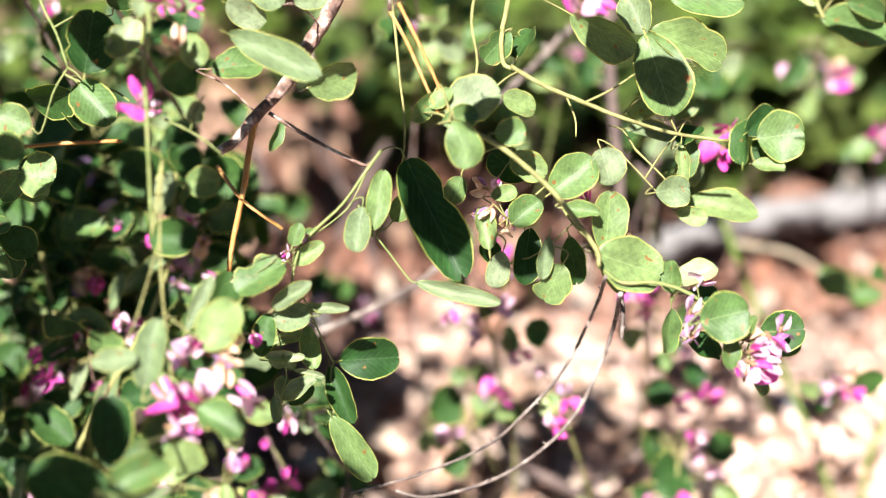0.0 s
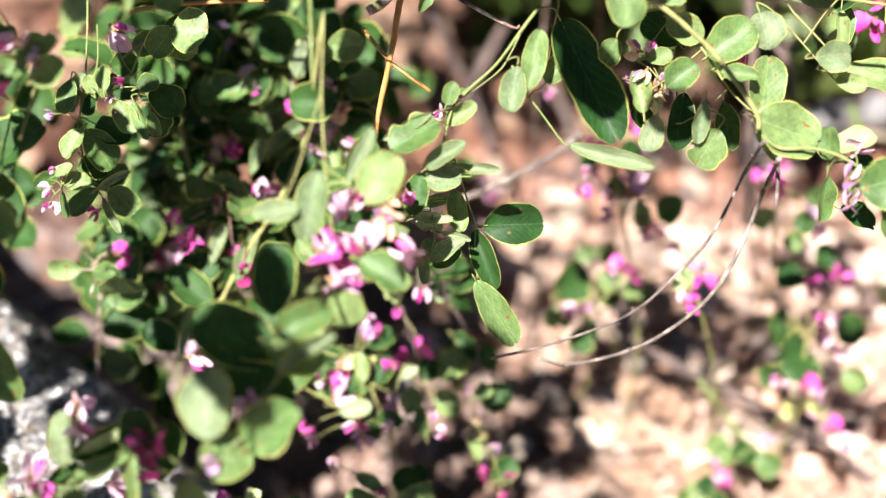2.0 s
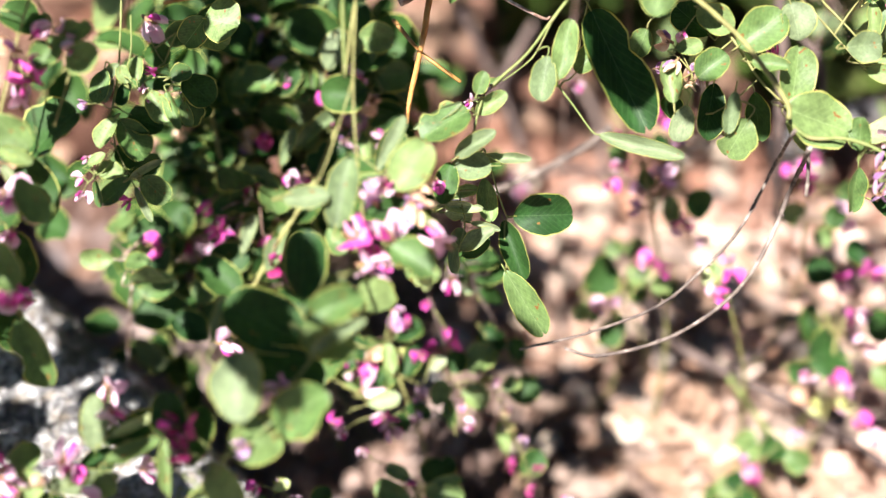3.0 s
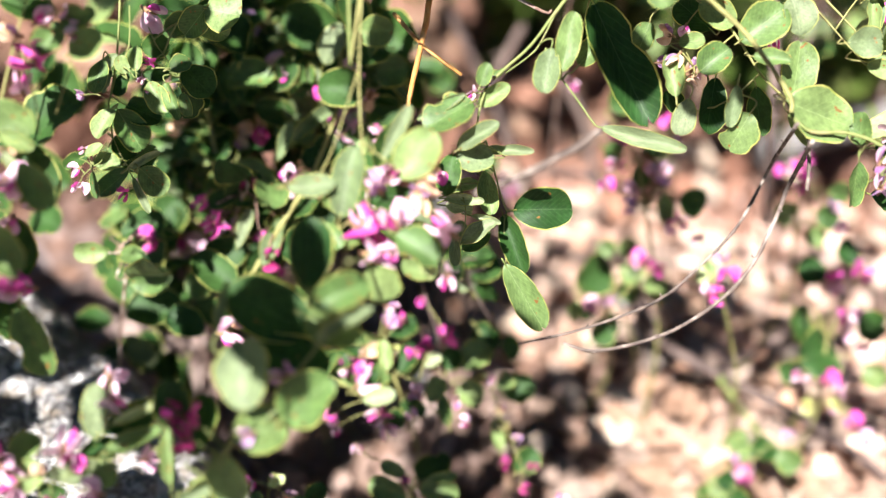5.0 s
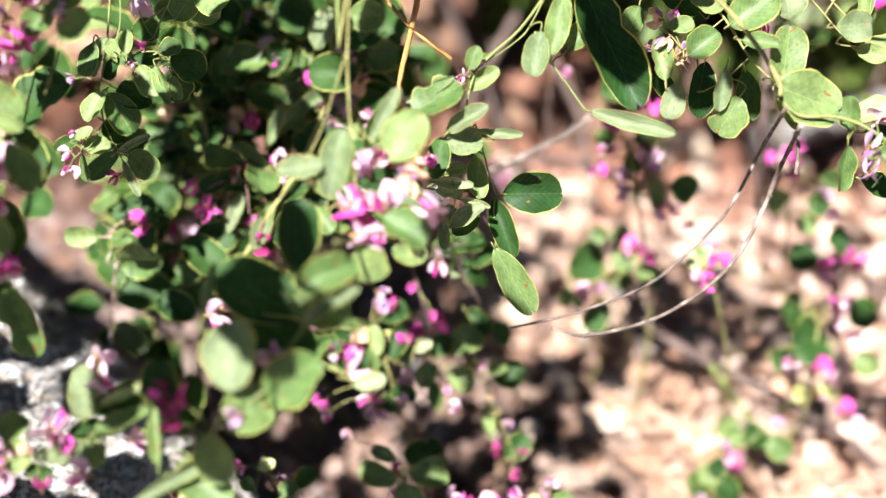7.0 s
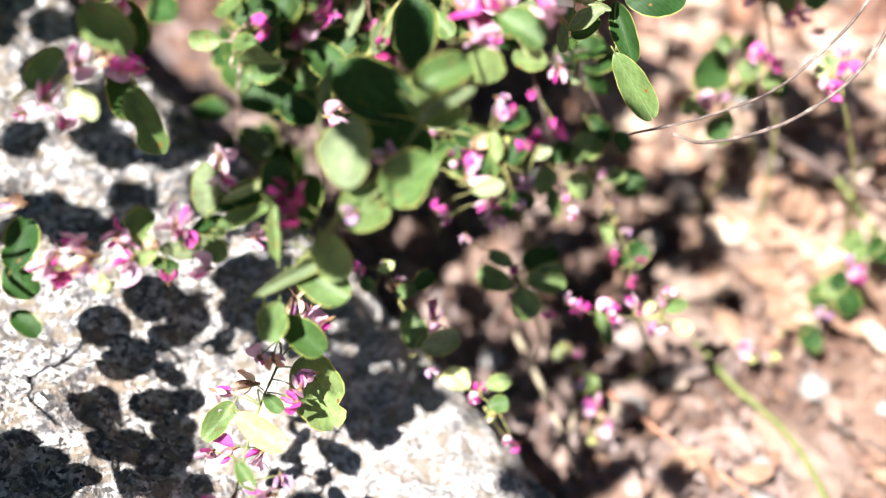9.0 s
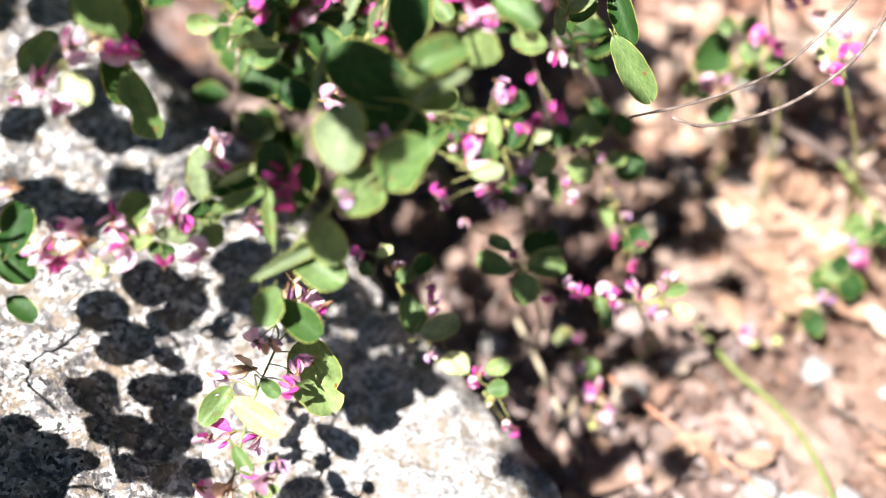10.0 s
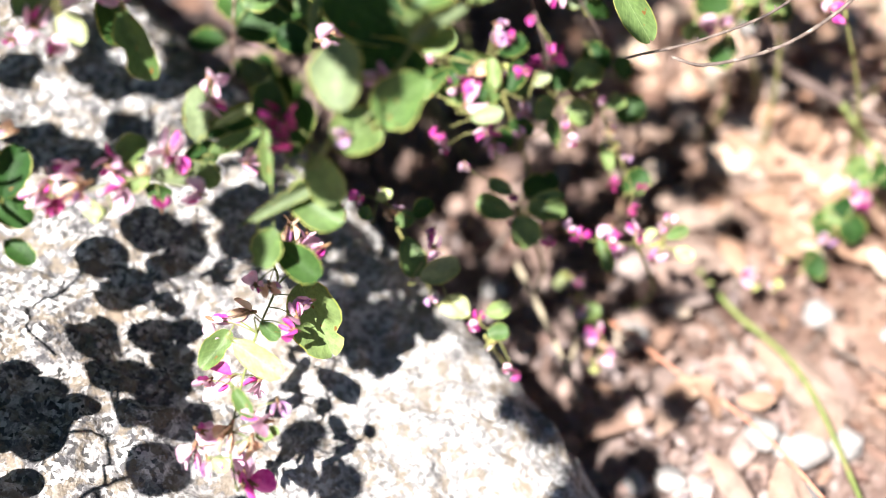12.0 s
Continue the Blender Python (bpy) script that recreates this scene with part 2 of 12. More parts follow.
def smooth_line(points, steps=4):
    """A Catmull-Rom line through the points."""
    p = [Vector(q) for q in points]
    p = [p[0] * 2 - p[1]] + p + [p[-1] * 2 - p[-2]]
    line = []
    for a, b, c, d in zip(p, p[1:], p[2:], p[3:]):
        for k in range(steps):
            t = k / steps
            line.append(0.5 * (2 * b + (c - a) * t + (2 * a - 5 * b + 4 * c - d) * t * t + (3 * b - 3 * c + d - a) * t**3))
    return line + [p[-2]]


def tube(bm, line, r0, r1, sides=7, rough=0.0, slot=0):
    """A tapered round stem along a line, with closed ends."""
    rings, side = [], None
    for k, q in enumerate(line):
        way = (line[min(k + 1, len(line) - 1)] - line[max(k - 1, 0)]).normalized()
        side = way.orthogonal().normalized() if side is None else (side - way * side.dot(way)).normalized()
        up = way.cross(side)
        r = r0 + (r1 - r0) * k / max(1, len(line) - 1)
        ring = []
        for s in range(sides):
            a = 2 * math.pi * s / sides
            rr = r * (1 + rough * noise.noise((q + Vector((s * 3.1, 0, 0))) * 400))
            ring.append(bm.verts.new(q + side * math.cos(a) * rr + up * math.sin(a) * rr))
        rings.append(ring)
    for a, b in zip(rings, rings[1:]):
        for s in range(sides):
            f = bm.faces.new((a[s], a[(s + 1) % sides], b[(s + 1) % sides], b[s]))
            f.smooth, f.material_index = True, slot
    for ring in (rings[0][::-1], rings[-1]):
        bm.faces.new(ring).material_index = slot


def blade(bm, line, width, normal, slot=0):
    """A narrow folded blade along a line."""
    rows = []
    for k, q in enumerate(line):
        way = (line[min(k + 1, len(line) - 1)] - line[max(k - 1, 0)]).normalized()
        side = way.cross(normal).normalized()
        w = width * min(1, 0.35 + 2.5 * k / len(line), 2.2 * (1 - k / len(line)) + 0.03)
        rows.append([bm.verts.new(q - side * w / 2), bm.verts.new(q - Vector(normal) * w * 0.18), bm.verts.new(q + side * w / 2)])
    for a, b in zip(rows, rows[1:]):
        for s in (0, 1):
            f = bm.faces.new((a[s], a[s + 1], b[s + 1], b[s]))
            f.smooth, f.material_index = True, slot


LEAF_MESH = {}


def leaf_mesh(kind, form):
    """A leaflet of unit length and width: stalk at the origin, tip along y, upper side to z. The rim is a face ring of its own."""
    if (kind, form) in LEAF_MESH:
        return LEAF_MESH[kind, form]
    rnd = random.Random(form * 17 + 3)
    bm = bmesh.new()
    rows, cols = 12, (-1.0, -0.94, -0.66, -0.33, 0.0, 0.33, 0.66, 0.94, 1.0)
    belly, cup, droop, twist = 0.95 + 0.35 * rnd.random(), 0.08 + 0.30 * rnd.random(), rnd.uniform(-0.26, 0.14), rnd.uniform(-0.5, 0.5)
    fold, ripple, phase, skew = rnd.uniform(0.0, 0.22), 0.02 + 0.035 * rnd.random(), rnd.random() * 6, rnd.uniform(-0.10, 0.10)
    notch, ragged = rnd.uniform(0.15, 0.45), rnd.choice((0.8, 1.0, 1.6, 2.2))
    bite = {8: (-1, 0.72, 0.5), 9: (1, 0.55, 0.4), 10: (1, 0.80, 0.35), 11: (-1, 0.40, 0.28)}.get(form)  # an eaten place: side, height, depth
    grid = []
    for j in range(rows + 1):
        s = 0.5 - 0.5 * math.cos(math.pi * (0.035 + 0.93 * j / rows))
        half = 0.5 * max(0.0, 1 - abs(2 * s**belly - 1) ** 2.15) ** 0.5
        row = []
        for c in cols:
            edge = 1 + ragged * (0.035 * math.sin(11 * s + phase * (2 if c > 0 else 3)) + 0.02 * math.sin(27 * s + phase))
            x, y = half * c * (1 + skew * (1 if c > 0 else -1)) * edge, s
            if bite and c * bite[0] > 0:
                x *= 1 - bite[2] * math.exp(-(((s - bite[1]) / 0.10) ** 2))
            if s > 0.85:
                y -= (s - 0.85) * notch * (1 - abs(c)) ** 2
            z = cup * (abs(x) * 2) ** 1.6 * 0.5 + fold * abs(x) + droop * (s - 0.3) ** 2 + ripple * math.sin(9 * s + phase + (2 if c > 0 else 0)) * abs(c)
            z += twist * x * (s - 0.5) * 0.6 + 0.010 * math.sin(31 * s + 7 * c + phase)
            row.append(bm.verts.new((x, y, z)))
        grid.append(row)
    for j in range(rows):
        for i in range(len(cols) - 1):
            f = bm.faces.new((grid[j][i], grid[j][i + 1], grid[j + 1][i + 1], grid[j + 1][i]))
            f.smooth = True
            f.material_index = 1 if i in (0, len(cols) - 2) else 0
    stalk = [Vector((0, -0.10, -0.01)), Vector((0, -0.02, 0)), Vector((0, 0.06, 0.0))]
    tube(bm, stalk, 0.016, 0.012, 5, slot=1)
    mesh = bpy.data.meshes.new("leaf")
    bm.to_mesh(mesh)
    bm.free()
    mesh.materials.append(LEAF[kind])
    mesh.materials.append(RIM)
    LEAF_MESH[kind, form] = mesh
    return mesh


FLOWER_MESH = {}


def petal(bm, base, tip, side, width, cup, slot, rows=5, cols=4):
    way, up = tip - base, side.cross(tip - base).normalized()
    grid = []
    for j in range(rows + 1):
        s = j / rows
        half = width / 2 * max(0.12, math.sin(math.pi * (0.06 + 0.88 * s)) ** 0.7)
        grid.append([bm.verts.new(base + way * s + side * half * c + up * (cup * half * c * c * 1.6 + 0.1 * s * s * width)) for c in (k * 2 / cols - 1 for k in range(cols + 1))])
    for j in range(rows):
        for i in range(cols):
            f = bm.faces.new((grid[j][i], grid[j][i + 1], grid[j + 1][i + 1], grid[j + 1][i]))
            f.smooth, f.material_index = True, slot


def flower_mesh(kind, form):
    """A small pea flower of unit size that opens along z: calyx, raised banner, two wings and a keel."""
    if (kind, form) in FLOWER_MESH:
        return FLOWER_MESH[kind, form]
    rnd = random.Random(form * 31 + 7)
    bm = bmesh.new()
    v = Vector
    open_ = {"m": 0.75, "p": 0.6, "w": 0.7, "v": 0.4, "o": 0.2, "y": 0.12}[kind] * rnd.uniform(0.8, 1.2)
    o = v((0, 0, 0))
    petal(bm, o, v((0, 0.35 + 0.35 * open_, 0.55)), v((1, 0, 0)), 0.45 + 0.45 * open_, -0.5, 0)
    for sgn in (-1, 1):
        petal(bm, v((0.05 * sgn, 0, 0.05)), v((0.22 * sgn * (0.5 + open_), -0.18, 0.72)), v((0.25, 0.95, 0.1)).normalized(), 0.30, 0.5 * sgn, 1)
    petal(bm, v((0, -0.05, 0.03)), v((0, -0.30, 0.66)), v((1, 0, 0)), 0.24, 0.9, 2)
    tube(bm, [v((0, 0, -0.28)), v((0, 0, -0.12)), v((0, 0, 0.02)), v((0, 0, 0.14))], 0.05, 0.14, 6, slot=3)
    for k in range(5):
        a = 2 * math.pi * k / 5
        d = v((math.cos(a), math.sin(a), 0))
        petal(bm, d * 0.10 + v((0, 0, 0.08)), d * 0.17 + v((0, 0, 0.32)), d.cross(v((0, 0, 1))), 0.10, 0.3, 3, 2, 2)
    mesh = bpy.data.meshes.new("flower")
    bm.to_mesh(mesh)
    bm.free()
    second = {"m": "p" if form % 2 else "m", "w": "w", "p": "p", "v": "p", "o": "o", "y": "y"}[kind]
    third = {"m": "m", "w": "m", "p": "m", "v": "v", "o": "v", "y": "p"}[kind]
    for m in (PETAL[kind], PETAL[second], PETAL[third], CALYX):
        mesh.materials.append(m)
    FLOWER_MESH[kind, form] = mesh
    return mesh


class Branch:
    """One branch of a plant: its stems, and the leaves and flowers that hang on it."""

    def __init__(self, plant, bark_kind, name="branch"):
        self.plant, self.kind, self.name = plant, bark_kind, name
        self.lines, self.hung = [], []

    def stem(self, r0, r1, *points):
        self.lines.append((smooth_line(points), r0, r1))

    def leaf(self, kind, base, tip, width, normal):
        self.hung.append(("leaf", kind, Vector(base), Vector(tip) - Vector(base), width, Vector(normal)))

    def flower(self, kind, place, way, size):
        self.hung.append(("flower", kind, Vector(place), Vector(way).normalized() * size, size, Vector(way).orthogonal()))


HANGING = random.Random(11)
PART_LABEL = {
    ("leaf", "p"): "pale young leaflet",
    ("leaf", "y"): "yellowing leaflet",
    ("leaf", "o"): "pale golden leaflet",
    ("leaf", "b"): "leaflet showing its grey-green underside",
    ("flower", "m"): "magenta pea flower",
    ("flower", "w"): "wine-red pea flower",
    ("flower", "p"): "pale pink pea flower",
    ("flower", "v"): "faded violet pea flower",
    ("flower", "o"): "withered orange-brown flower",
    ("flower", "y"): "yellow-green flower bud",
}


def grow(branch):
    """Builds a branch: its stems and stalks, and every leaf and flower as an object of its own on it."""
    stems = []
    for line, r0, r1 in branch.lines:
        stems.append(bmesh.new())
        tube(stems[-1], line, r0, r1, 8, 0.3)
    nodes = [q for line, _, _ in branch.lines for q in line]
    stalks = []
    for name, kind, base, way, width, normal in branch.hung:
        near = min(nodes, key=lambda q: (q - base).length)
        gap = base - near
        if 0.0015 < gap.length < 0.022:
            back = base - way.normalized() * min(gap.length * 0.4, way.length * 0.3)
            stalks.append(bmesh.new())
            tube(stalks[-1], smooth_line([near, (near + back) / 2 + Vector((0, 0, 0.12 * gap.length)), back, base + way * 0.02], 3), 0.00024 if name == "leaf" else 0.00017, 0.00016 if name == "leaf" else 0.00012, 5)
    holder = part(branch.name, stems[0], STEM[branch.kind], branch.plant)
    if branch.name == "branch":
        holder.matrix_parent_inverse = Matrix.Translation(branch.plant.location).inverted()
    for bm in stems[1:]:
        part("twig", bm, STEM[branch.kind], holder)
    for bm in stalks:
        part("stalk", bm, STEM[branch.kind], holder)
    for name, kind, base, way, width, normal in branch.hung:
        if name == "leaf":
            y = way.normalized()
            z = (normal - y * normal.dot(y)).normalized()
            x = y.cross(z)
            mesh, scale = leaf_mesh(kind, HANGING.choice((0, 1, 2, 3, 4, 5, 6, 7, 0, 2, 4, 6, 1, 3, 5, 7, 8, 9, 10, 11))), (width, way.length, (width + way.length) / 2)
        else:
            z = way.normalized()
            x = Matrix.Rotation(HANGING.uniform(0, 6.28), 3, z) @ normal.normalized()
            y = z.cross(x)
            mesh, scale = flower_mesh(kind, HANGING.randrange(3)), (width * 1.15,) * 3
            base = base - z * width * 0.3
        ob = tagged(new(name, mesh), PART_LABEL.get((name, kind), ""))
        ob.parent = holder
        turn = Matrix((x, y, z)).transposed().to_4x4()
        ob.matrix_basis = Matrix.Translation(base) @ turn @ Matrix.Diagonal((*scale, 1))
    return holder


def plant(name, label, category, group="", at=(0, 0, 0)):
    ob = new(name)
    ob.empty_display_size = 0.02
    ob.location = at
    return tagged(ob, label, category, group)


# ---- ground: one sheet, fine near the shrub and coarse towards the horizon
def hills(x, y):
    near = math.exp(-((x / 1.5) ** 2 + (y / 1.5) ** 2))
    h = 0.012 * noise.noise(Vector((x * 9, y * 9, 0.3))) + 0.008 * noise.noise(Vector((x * 24, y * 24, 1.7))) + 0.004 * noise.noise(Vector((x * 60, y * 60, 2.1)))
    return 0.012 + h * near + 0.05 * (1 - near) * noise.noise(Vector((x * 0.7, y * 0.7, 5)))


def ground():
    def steps(lo, hi):
        line = [lo + (hi - lo) * k / 150 for k in range(151)]
        far = [0.15, 0.4, 0.9, 2, 5, 12, 40, 150, 500]
        return [lo - f for f in reversed(far)] + line + [hi + f for f in far]

    xs, ys = steps(-0.55, 0.75), steps(-0.1, 1.4)
    bm = bmesh.new()
    grid = [[bm.verts.new((x, y, hills(x, y))) for x in xs] for y in ys]
    for a, b in zip(grid, grid[1:]):
        for i in range(len(xs) - 1):
            bm.faces.new((a[i], a[i + 1], b[i + 1], b[i])).smooth = True
    return tagged(part("ground", bm, SOIL), "dry tan soil under leaf litter", "ground", kind="structure")


ground()


# ---- boulder
def boulder():
    edge, u, n = Vector((-0.0475, 0.2294, 0.0714)), Vector((0.692, -0.646, -0.323)).normalized(), Vector((0.309, -0.139, 0.941)).normalized()
    n = (n - u * n.dot(u)).normalized()
    v = n.cross(u)  # from the top face out over the edge
    bm = bmesh.new()
    nu, prof = 300, []
    # section across the ridge: far back over the top, round the edge, then down to the soil
    for k in range(190):
        prof.append((-0.42 + 0.405 * k / 189, 0.0))
    for k in range(1, 10):
        a = radians(90 - 74 * k / 9)
        prof.append((-0.015 + 0.015 * math.cos(a), -0.015 + 0.015 * math.sin(a)))
    for k in range(1, 30):
        prof.append((0.001 + 0.055 * k / 29, -0.011 - 0.15 * k / 29))
    rows = []
    for i in range(nu + 1):
        a = -0.42 + 0.80 * i / nu
        row = []
        for b, c in prof:
            q = edge + u * a + v * b + n * c
            wob = 0.006 * noise.noise(q * 14) + 0.004 * noise.noise(q * 37) + 0.0042 * noise.noise(q * 110) + 0.0036 * noise.noise(q * 230) + 0.0012 * noise.noise(q * 600)
            fall = -0.10 * max(0.0, -b - 0.16) ** 1.3 - 1.2 * max(0.0, abs(a + 0.02) - 0.33) ** 1.6
            bend = (0.006 * noise.noise(Vector((a * 14, 3.3, 0))) + 0.015 * math.exp(-((a / 0.10) ** 2))) * max(0.0, 1 + b / 0.06 if b < 0 else 1)
            row.append(bm.verts.new(q + n * (wob + fall) + v * bend))
        rows.append(row)
    for a, b in zip(rows, rows[1:]):
        for j in range(len(prof) - 1):
            bm.faces.new((a[j], a[j + 1], b[j + 1], b[j])).smooth = True
    rim = [r[0] for r in rows]
    low = [bm.verts.new((p.co.x - 0.02, p.co.y - 0.03, -0.05)) for p in rim]
    for i in range(nu):
        bm.faces.new((rim[i], rim[i + 1], low[i + 1], low[i])).smooth = True
    # the two ends run down into the soil
    for row in (rows[0], rows[-1]):
        foot = [bm.verts.new((p.co.x, p.co.y, -0.06)) for p in row]
        for i in range(len(row) - 1):
            bm.faces.new((row[i], row[i + 1], foot[i + 1], foot[i])).smooth = True
    bmesh.ops.recalc_face_normals(bm, faces=bm.faces)
    return tagged(part("boulder", bm, GRANITE), "weathered pale grey granite boulder with black specks", "rock")


boulder()



# ---- leaf litter, chips and stones on the soil
def dry_flake(bm, at, size, rnd):
    """One curled dead leaf or flake."""
    turn = Euler((rnd.gauss(0, 0.3), rnd.gauss(0, 0.3), rnd.uniform(0, 6.3))).to_matrix()
    curl, long_ = rnd.uniform(-1.2, 1.6), rnd.uniform(1.1, 2.2)
    grid = []
    for j in range(5):
        s = j / 4
        half = 0.5 * math.sin(math.pi * (0.08 + 0.84 * s)) ** 0.7 * rnd.uniform(0.8, 1.1)
        grid.append([bm.verts.new(at + turn @ Vector((half * c * size, (s - 0.5) * long_ * size, size * (curl * half * half * c * c + 0.25 * math.sin(3 * s + curl))))) for c in (-1, -0.4, 0.3, 1)])
    for a, b in zip(grid, grid[1:]):
        for i in range(3):
            bm.faces.new((a[i], a[i + 1], b[i + 1], b[i])).smooth = True


def crumb(bm, at, size, rnd):
    """One angular crumb of bark, bud or stone."""
    turn = Euler((rnd.uniform(0, 6.3), rnd.uniform(0, 6.3), rnd.uniform(0, 6.3))).to_matrix()
    sides = (rnd.uniform(0.5, 1.0), rnd.uniform(0.7, 1.8), rnd.uniform(0.3, 0.7))
    v = []
    for axis in range(3):
        for sgn in (-1, 1):
            d = [rnd.uniform(-0.25, 0.25) for _ in range(3)]
            d[axis] += sgn
            v.append(bm.verts.new(at + turn @ Vector([c * s * size for c, s in zip(d, sides)])))
    for a in (0, 1):
        for b in (2, 3):
            for c in (4, 5):
                bm.faces.new((v[a], v[b], v[c]))


def litter():
    rnd = random.Random(21)
    bm = bmesh.new()
    for k in range(6500):
        x, y = rnd.gauss(0.08, 0.2), rnd.gauss(0.38, 0.22)
        size = rnd.choice((0.0025, 0.003, 0.004, 0.005, 0.0075)) * rnd.uniform(0.7, 1.3)
        dry_flake(bm, Vector((x, y, hills(x, y) + rnd.uniform(0.0, 0.008))), size, rnd)
    tagged(part("leaf_litter", bm, LITTER), "curled tan and rust dead leaves covering the soil", "leaf litter", kind="stuff")
    bm = bmesh.new()
    for k in range(9000):
        x, y = rnd.gauss(0.09, 0.12), rnd.gauss(0.33, 0.14)
        size = 0.0009 + 0.0034 * rnd.random() ** 2.2
        crumb(bm, Vector((x, y, hills(x, y) + rnd.uniform(0.0, 0.006))), size, rnd)
    tagged(part("gravel", bm, CRUMB), "pinkish tan gravel and bark crumbs on the soil", "gravel", kind="stuff")
    bm = bmesh.new()
    for k in range(260):
        x, y, a, h = rnd.uniform(-0.1, 0.32), rnd.uniform(0.12, 0.7), rnd.uniform(0, 6.3), rnd.uniform(0.006, 0.02)
        way = Vector((math.cos(a), math.sin(a), rnd.gauss(0, 0.15)))
        mid = Vector((x, y, hills(x, y) + 0.007))
        tube(bm, smooth_line([mid - way * h, mid + Vector((0, 0, rnd.uniform(-1, 1) * 0.002)), mid + way * h], 3), rnd.uniform(0.0003, 0.001), 0.0003, 5)
    tagged(part("twig_debris", bm, STEM["dry"]), "broken bits of dry twigs on the soil", "twigs", kind="stuff")


litter()


def chip_shape(size, rnd, flat):
    """A rough lump: a bark chip when flat, a stone when not."""
    bm = bmesh.new()
    bmesh.ops.create_icosphere(bm, subdivisions=2, radius=1)
    shift = Vector((rnd.uniform(0, 9), rnd.uniform(0, 9), 0))
    for q in bm.verts:
        q.co *= 1 + (0.35 if flat else 0.6) * noise.noise(q.co * 1.3 + shift) + 0.2 * noise.noise(q.co * 3.1 + shift)
        q.co = Vector((q.co.x * size, q.co.y * size * (2.6 if flat else 1.2), q.co.z * size * (0.35 if flat else 0.7)))
    for f in bm.faces:
        f.smooth = not flat
    return bm


def scatter(name, label, category, count, material, flat, sizes, box, seed, group):
    rnd = random.Random(seed)
    for k in range(count):
        x, y, size = rnd.uniform(box[0], box[1]), rnd.uniform(box[2], box[3]), rnd.uniform(*sizes)
        ob = part(name, chip_shape(size, rnd, flat), material)
        ob.matrix_basis = pose(x, y, hills(x, y) + 0.006 + size * 0.2, rnd.gauss(0, 12), rnd.gauss(0, 12), rnd.uniform(0, 360))
        tagged(ob, label, category, group)


scatter("bark_chip", "greyish brown bark chip lying on leaf litter", "bark chip", 60, CHIP, True, (0.003, 0.007), (-0.02, 0.20, 0.14, 0.42), 5, "bark chips on the soil")
scatter("pebble", "small pale grey pebble among leaf litter", "pebble", 22, STONE, False, (0.0025, 0.006), (-0.02, 0.18, 0.16, 0.45), 8, "pebbles on the soil")


def stone(x, y, size, seed):
    ob = part("pebble", chip_shape(size, random.Random(seed), False), STONE)
    ob.matrix_basis = pose(x, y, hills(x, y) + 0.005 + size * 0.2, 0, 0, seed * 40)
    tagged(ob, "bright white quartz pebble in the sun", "pebble", "pebbles on the soil")


stone(0.079, 0.255, 0.0045, 1)
stone(0.070, 0.207, 0.006, 2)
stone(0.082, 0.211, 0.005, 3)
stone(0.061, 0.223, 0.0038, 4)
stone(0.025, 0.194, 0.004, 5)
stone(0.034, 0.194, 0.0035, 6)


def dead_leaves(count, box, sizes, seed, material=DEAD_LEAF, label="curled reddish brown dead leaf on gravel"):
    rnd = random.Random(seed)
    for k in range(count):
        x, y = rnd.uniform(box[0], box[1]), rnd.uniform(box[2], box[3])
        bm = bmesh.new()
        dry_flake(bm, Vector((0, 0, 0)), rnd.uniform(*sizes), rnd)
        ob = part("dead_leaf", bm, material)
        ob.location = (x, y, hills(x, y) + 0.010)
        tagged(ob, label, "dead leaf", "dead leaves on the soil")


dead_leaves(40, (0.0, 0.20, 0.19, 0.36), (0.004, 0.007), 33)
dead_leaves(110, (-0.20, 0.13, 0.45, 0.74), (0.011, 0.021), 34)
dead_leaves(20, (0.17, 0.32, 0.53, 0.60), (0.010, 0.018), 35)
dead_leaves(60, (0.045, 0.12, 0.27, 0.38), (0.005, 0.010), 36)
dead_leaves(80, (0.02, 0.22, 0.24, 0.46), (0.005, 0.0105), 37, PALE_LEAF, "pale cream dry leaf lying flat on soil")


def twig(name, label, kind, r0, r1, *points):
    """A loose stick, stalk or needle with knots along it."""
    bm = bmesh.new()
    line = smooth_line(points, 8)
    tube(bm, line, r0, r1, 8, 0.35)
    rnd = random.Random(len(points) * 7 + int(r0 * 1e6))
    if kind in ("dry", "dark"):
        for q in line[4::9]:
            d = Vector((rnd.uniform(-1, 1), rnd.uniform(-1, 1), rnd.uniform(0, 1))).normalized()
            tube(bm, [q, q + d * r0 * 1.6, q + d * r0 * 2.6], r0 * 0.7, r0 * 0.3, 5)
    material = {"needle": NEEDLE, "grass": GRASS, "straw": STRAW}.get(kind) or STEM[kind]
    return tagged(part(name, bm, material), label, name.split("_")[-1] if kind != "needle" else "needle")


def log(a, b, r):
    a, b = Vector(a), Vector(b)
    bm = bmesh.new()
    line = smooth_line([a, a.lerp(b, 0.3) + Vector((0, 0, 0.006)), a.lerp(b, 0.65), b], 14)
    tube(bm, line, r * 0.8, r * 1.15, 14, 0.3)
    stick = tagged(part("dead_stick", bm, WOOD), "bleached grey barkless stick lying on the ground", "stick")
    for k, way in ((12, (-0.4, -0.5, 0.6)), (25, (0.5, 0.2, 0.8)), (33, (-0.2, -0.7, 0.4))):
        stub = bmesh.new()
        d = Vector(way).normalized()
        tube(stub, [line[k], line[k] + d * r * 1.2, line[k] + d * r * 1.9], r * 0.45, r * 0.28, 8, 0.3)
        part("branch_stub", stub, WOOD, stick)
    return stick


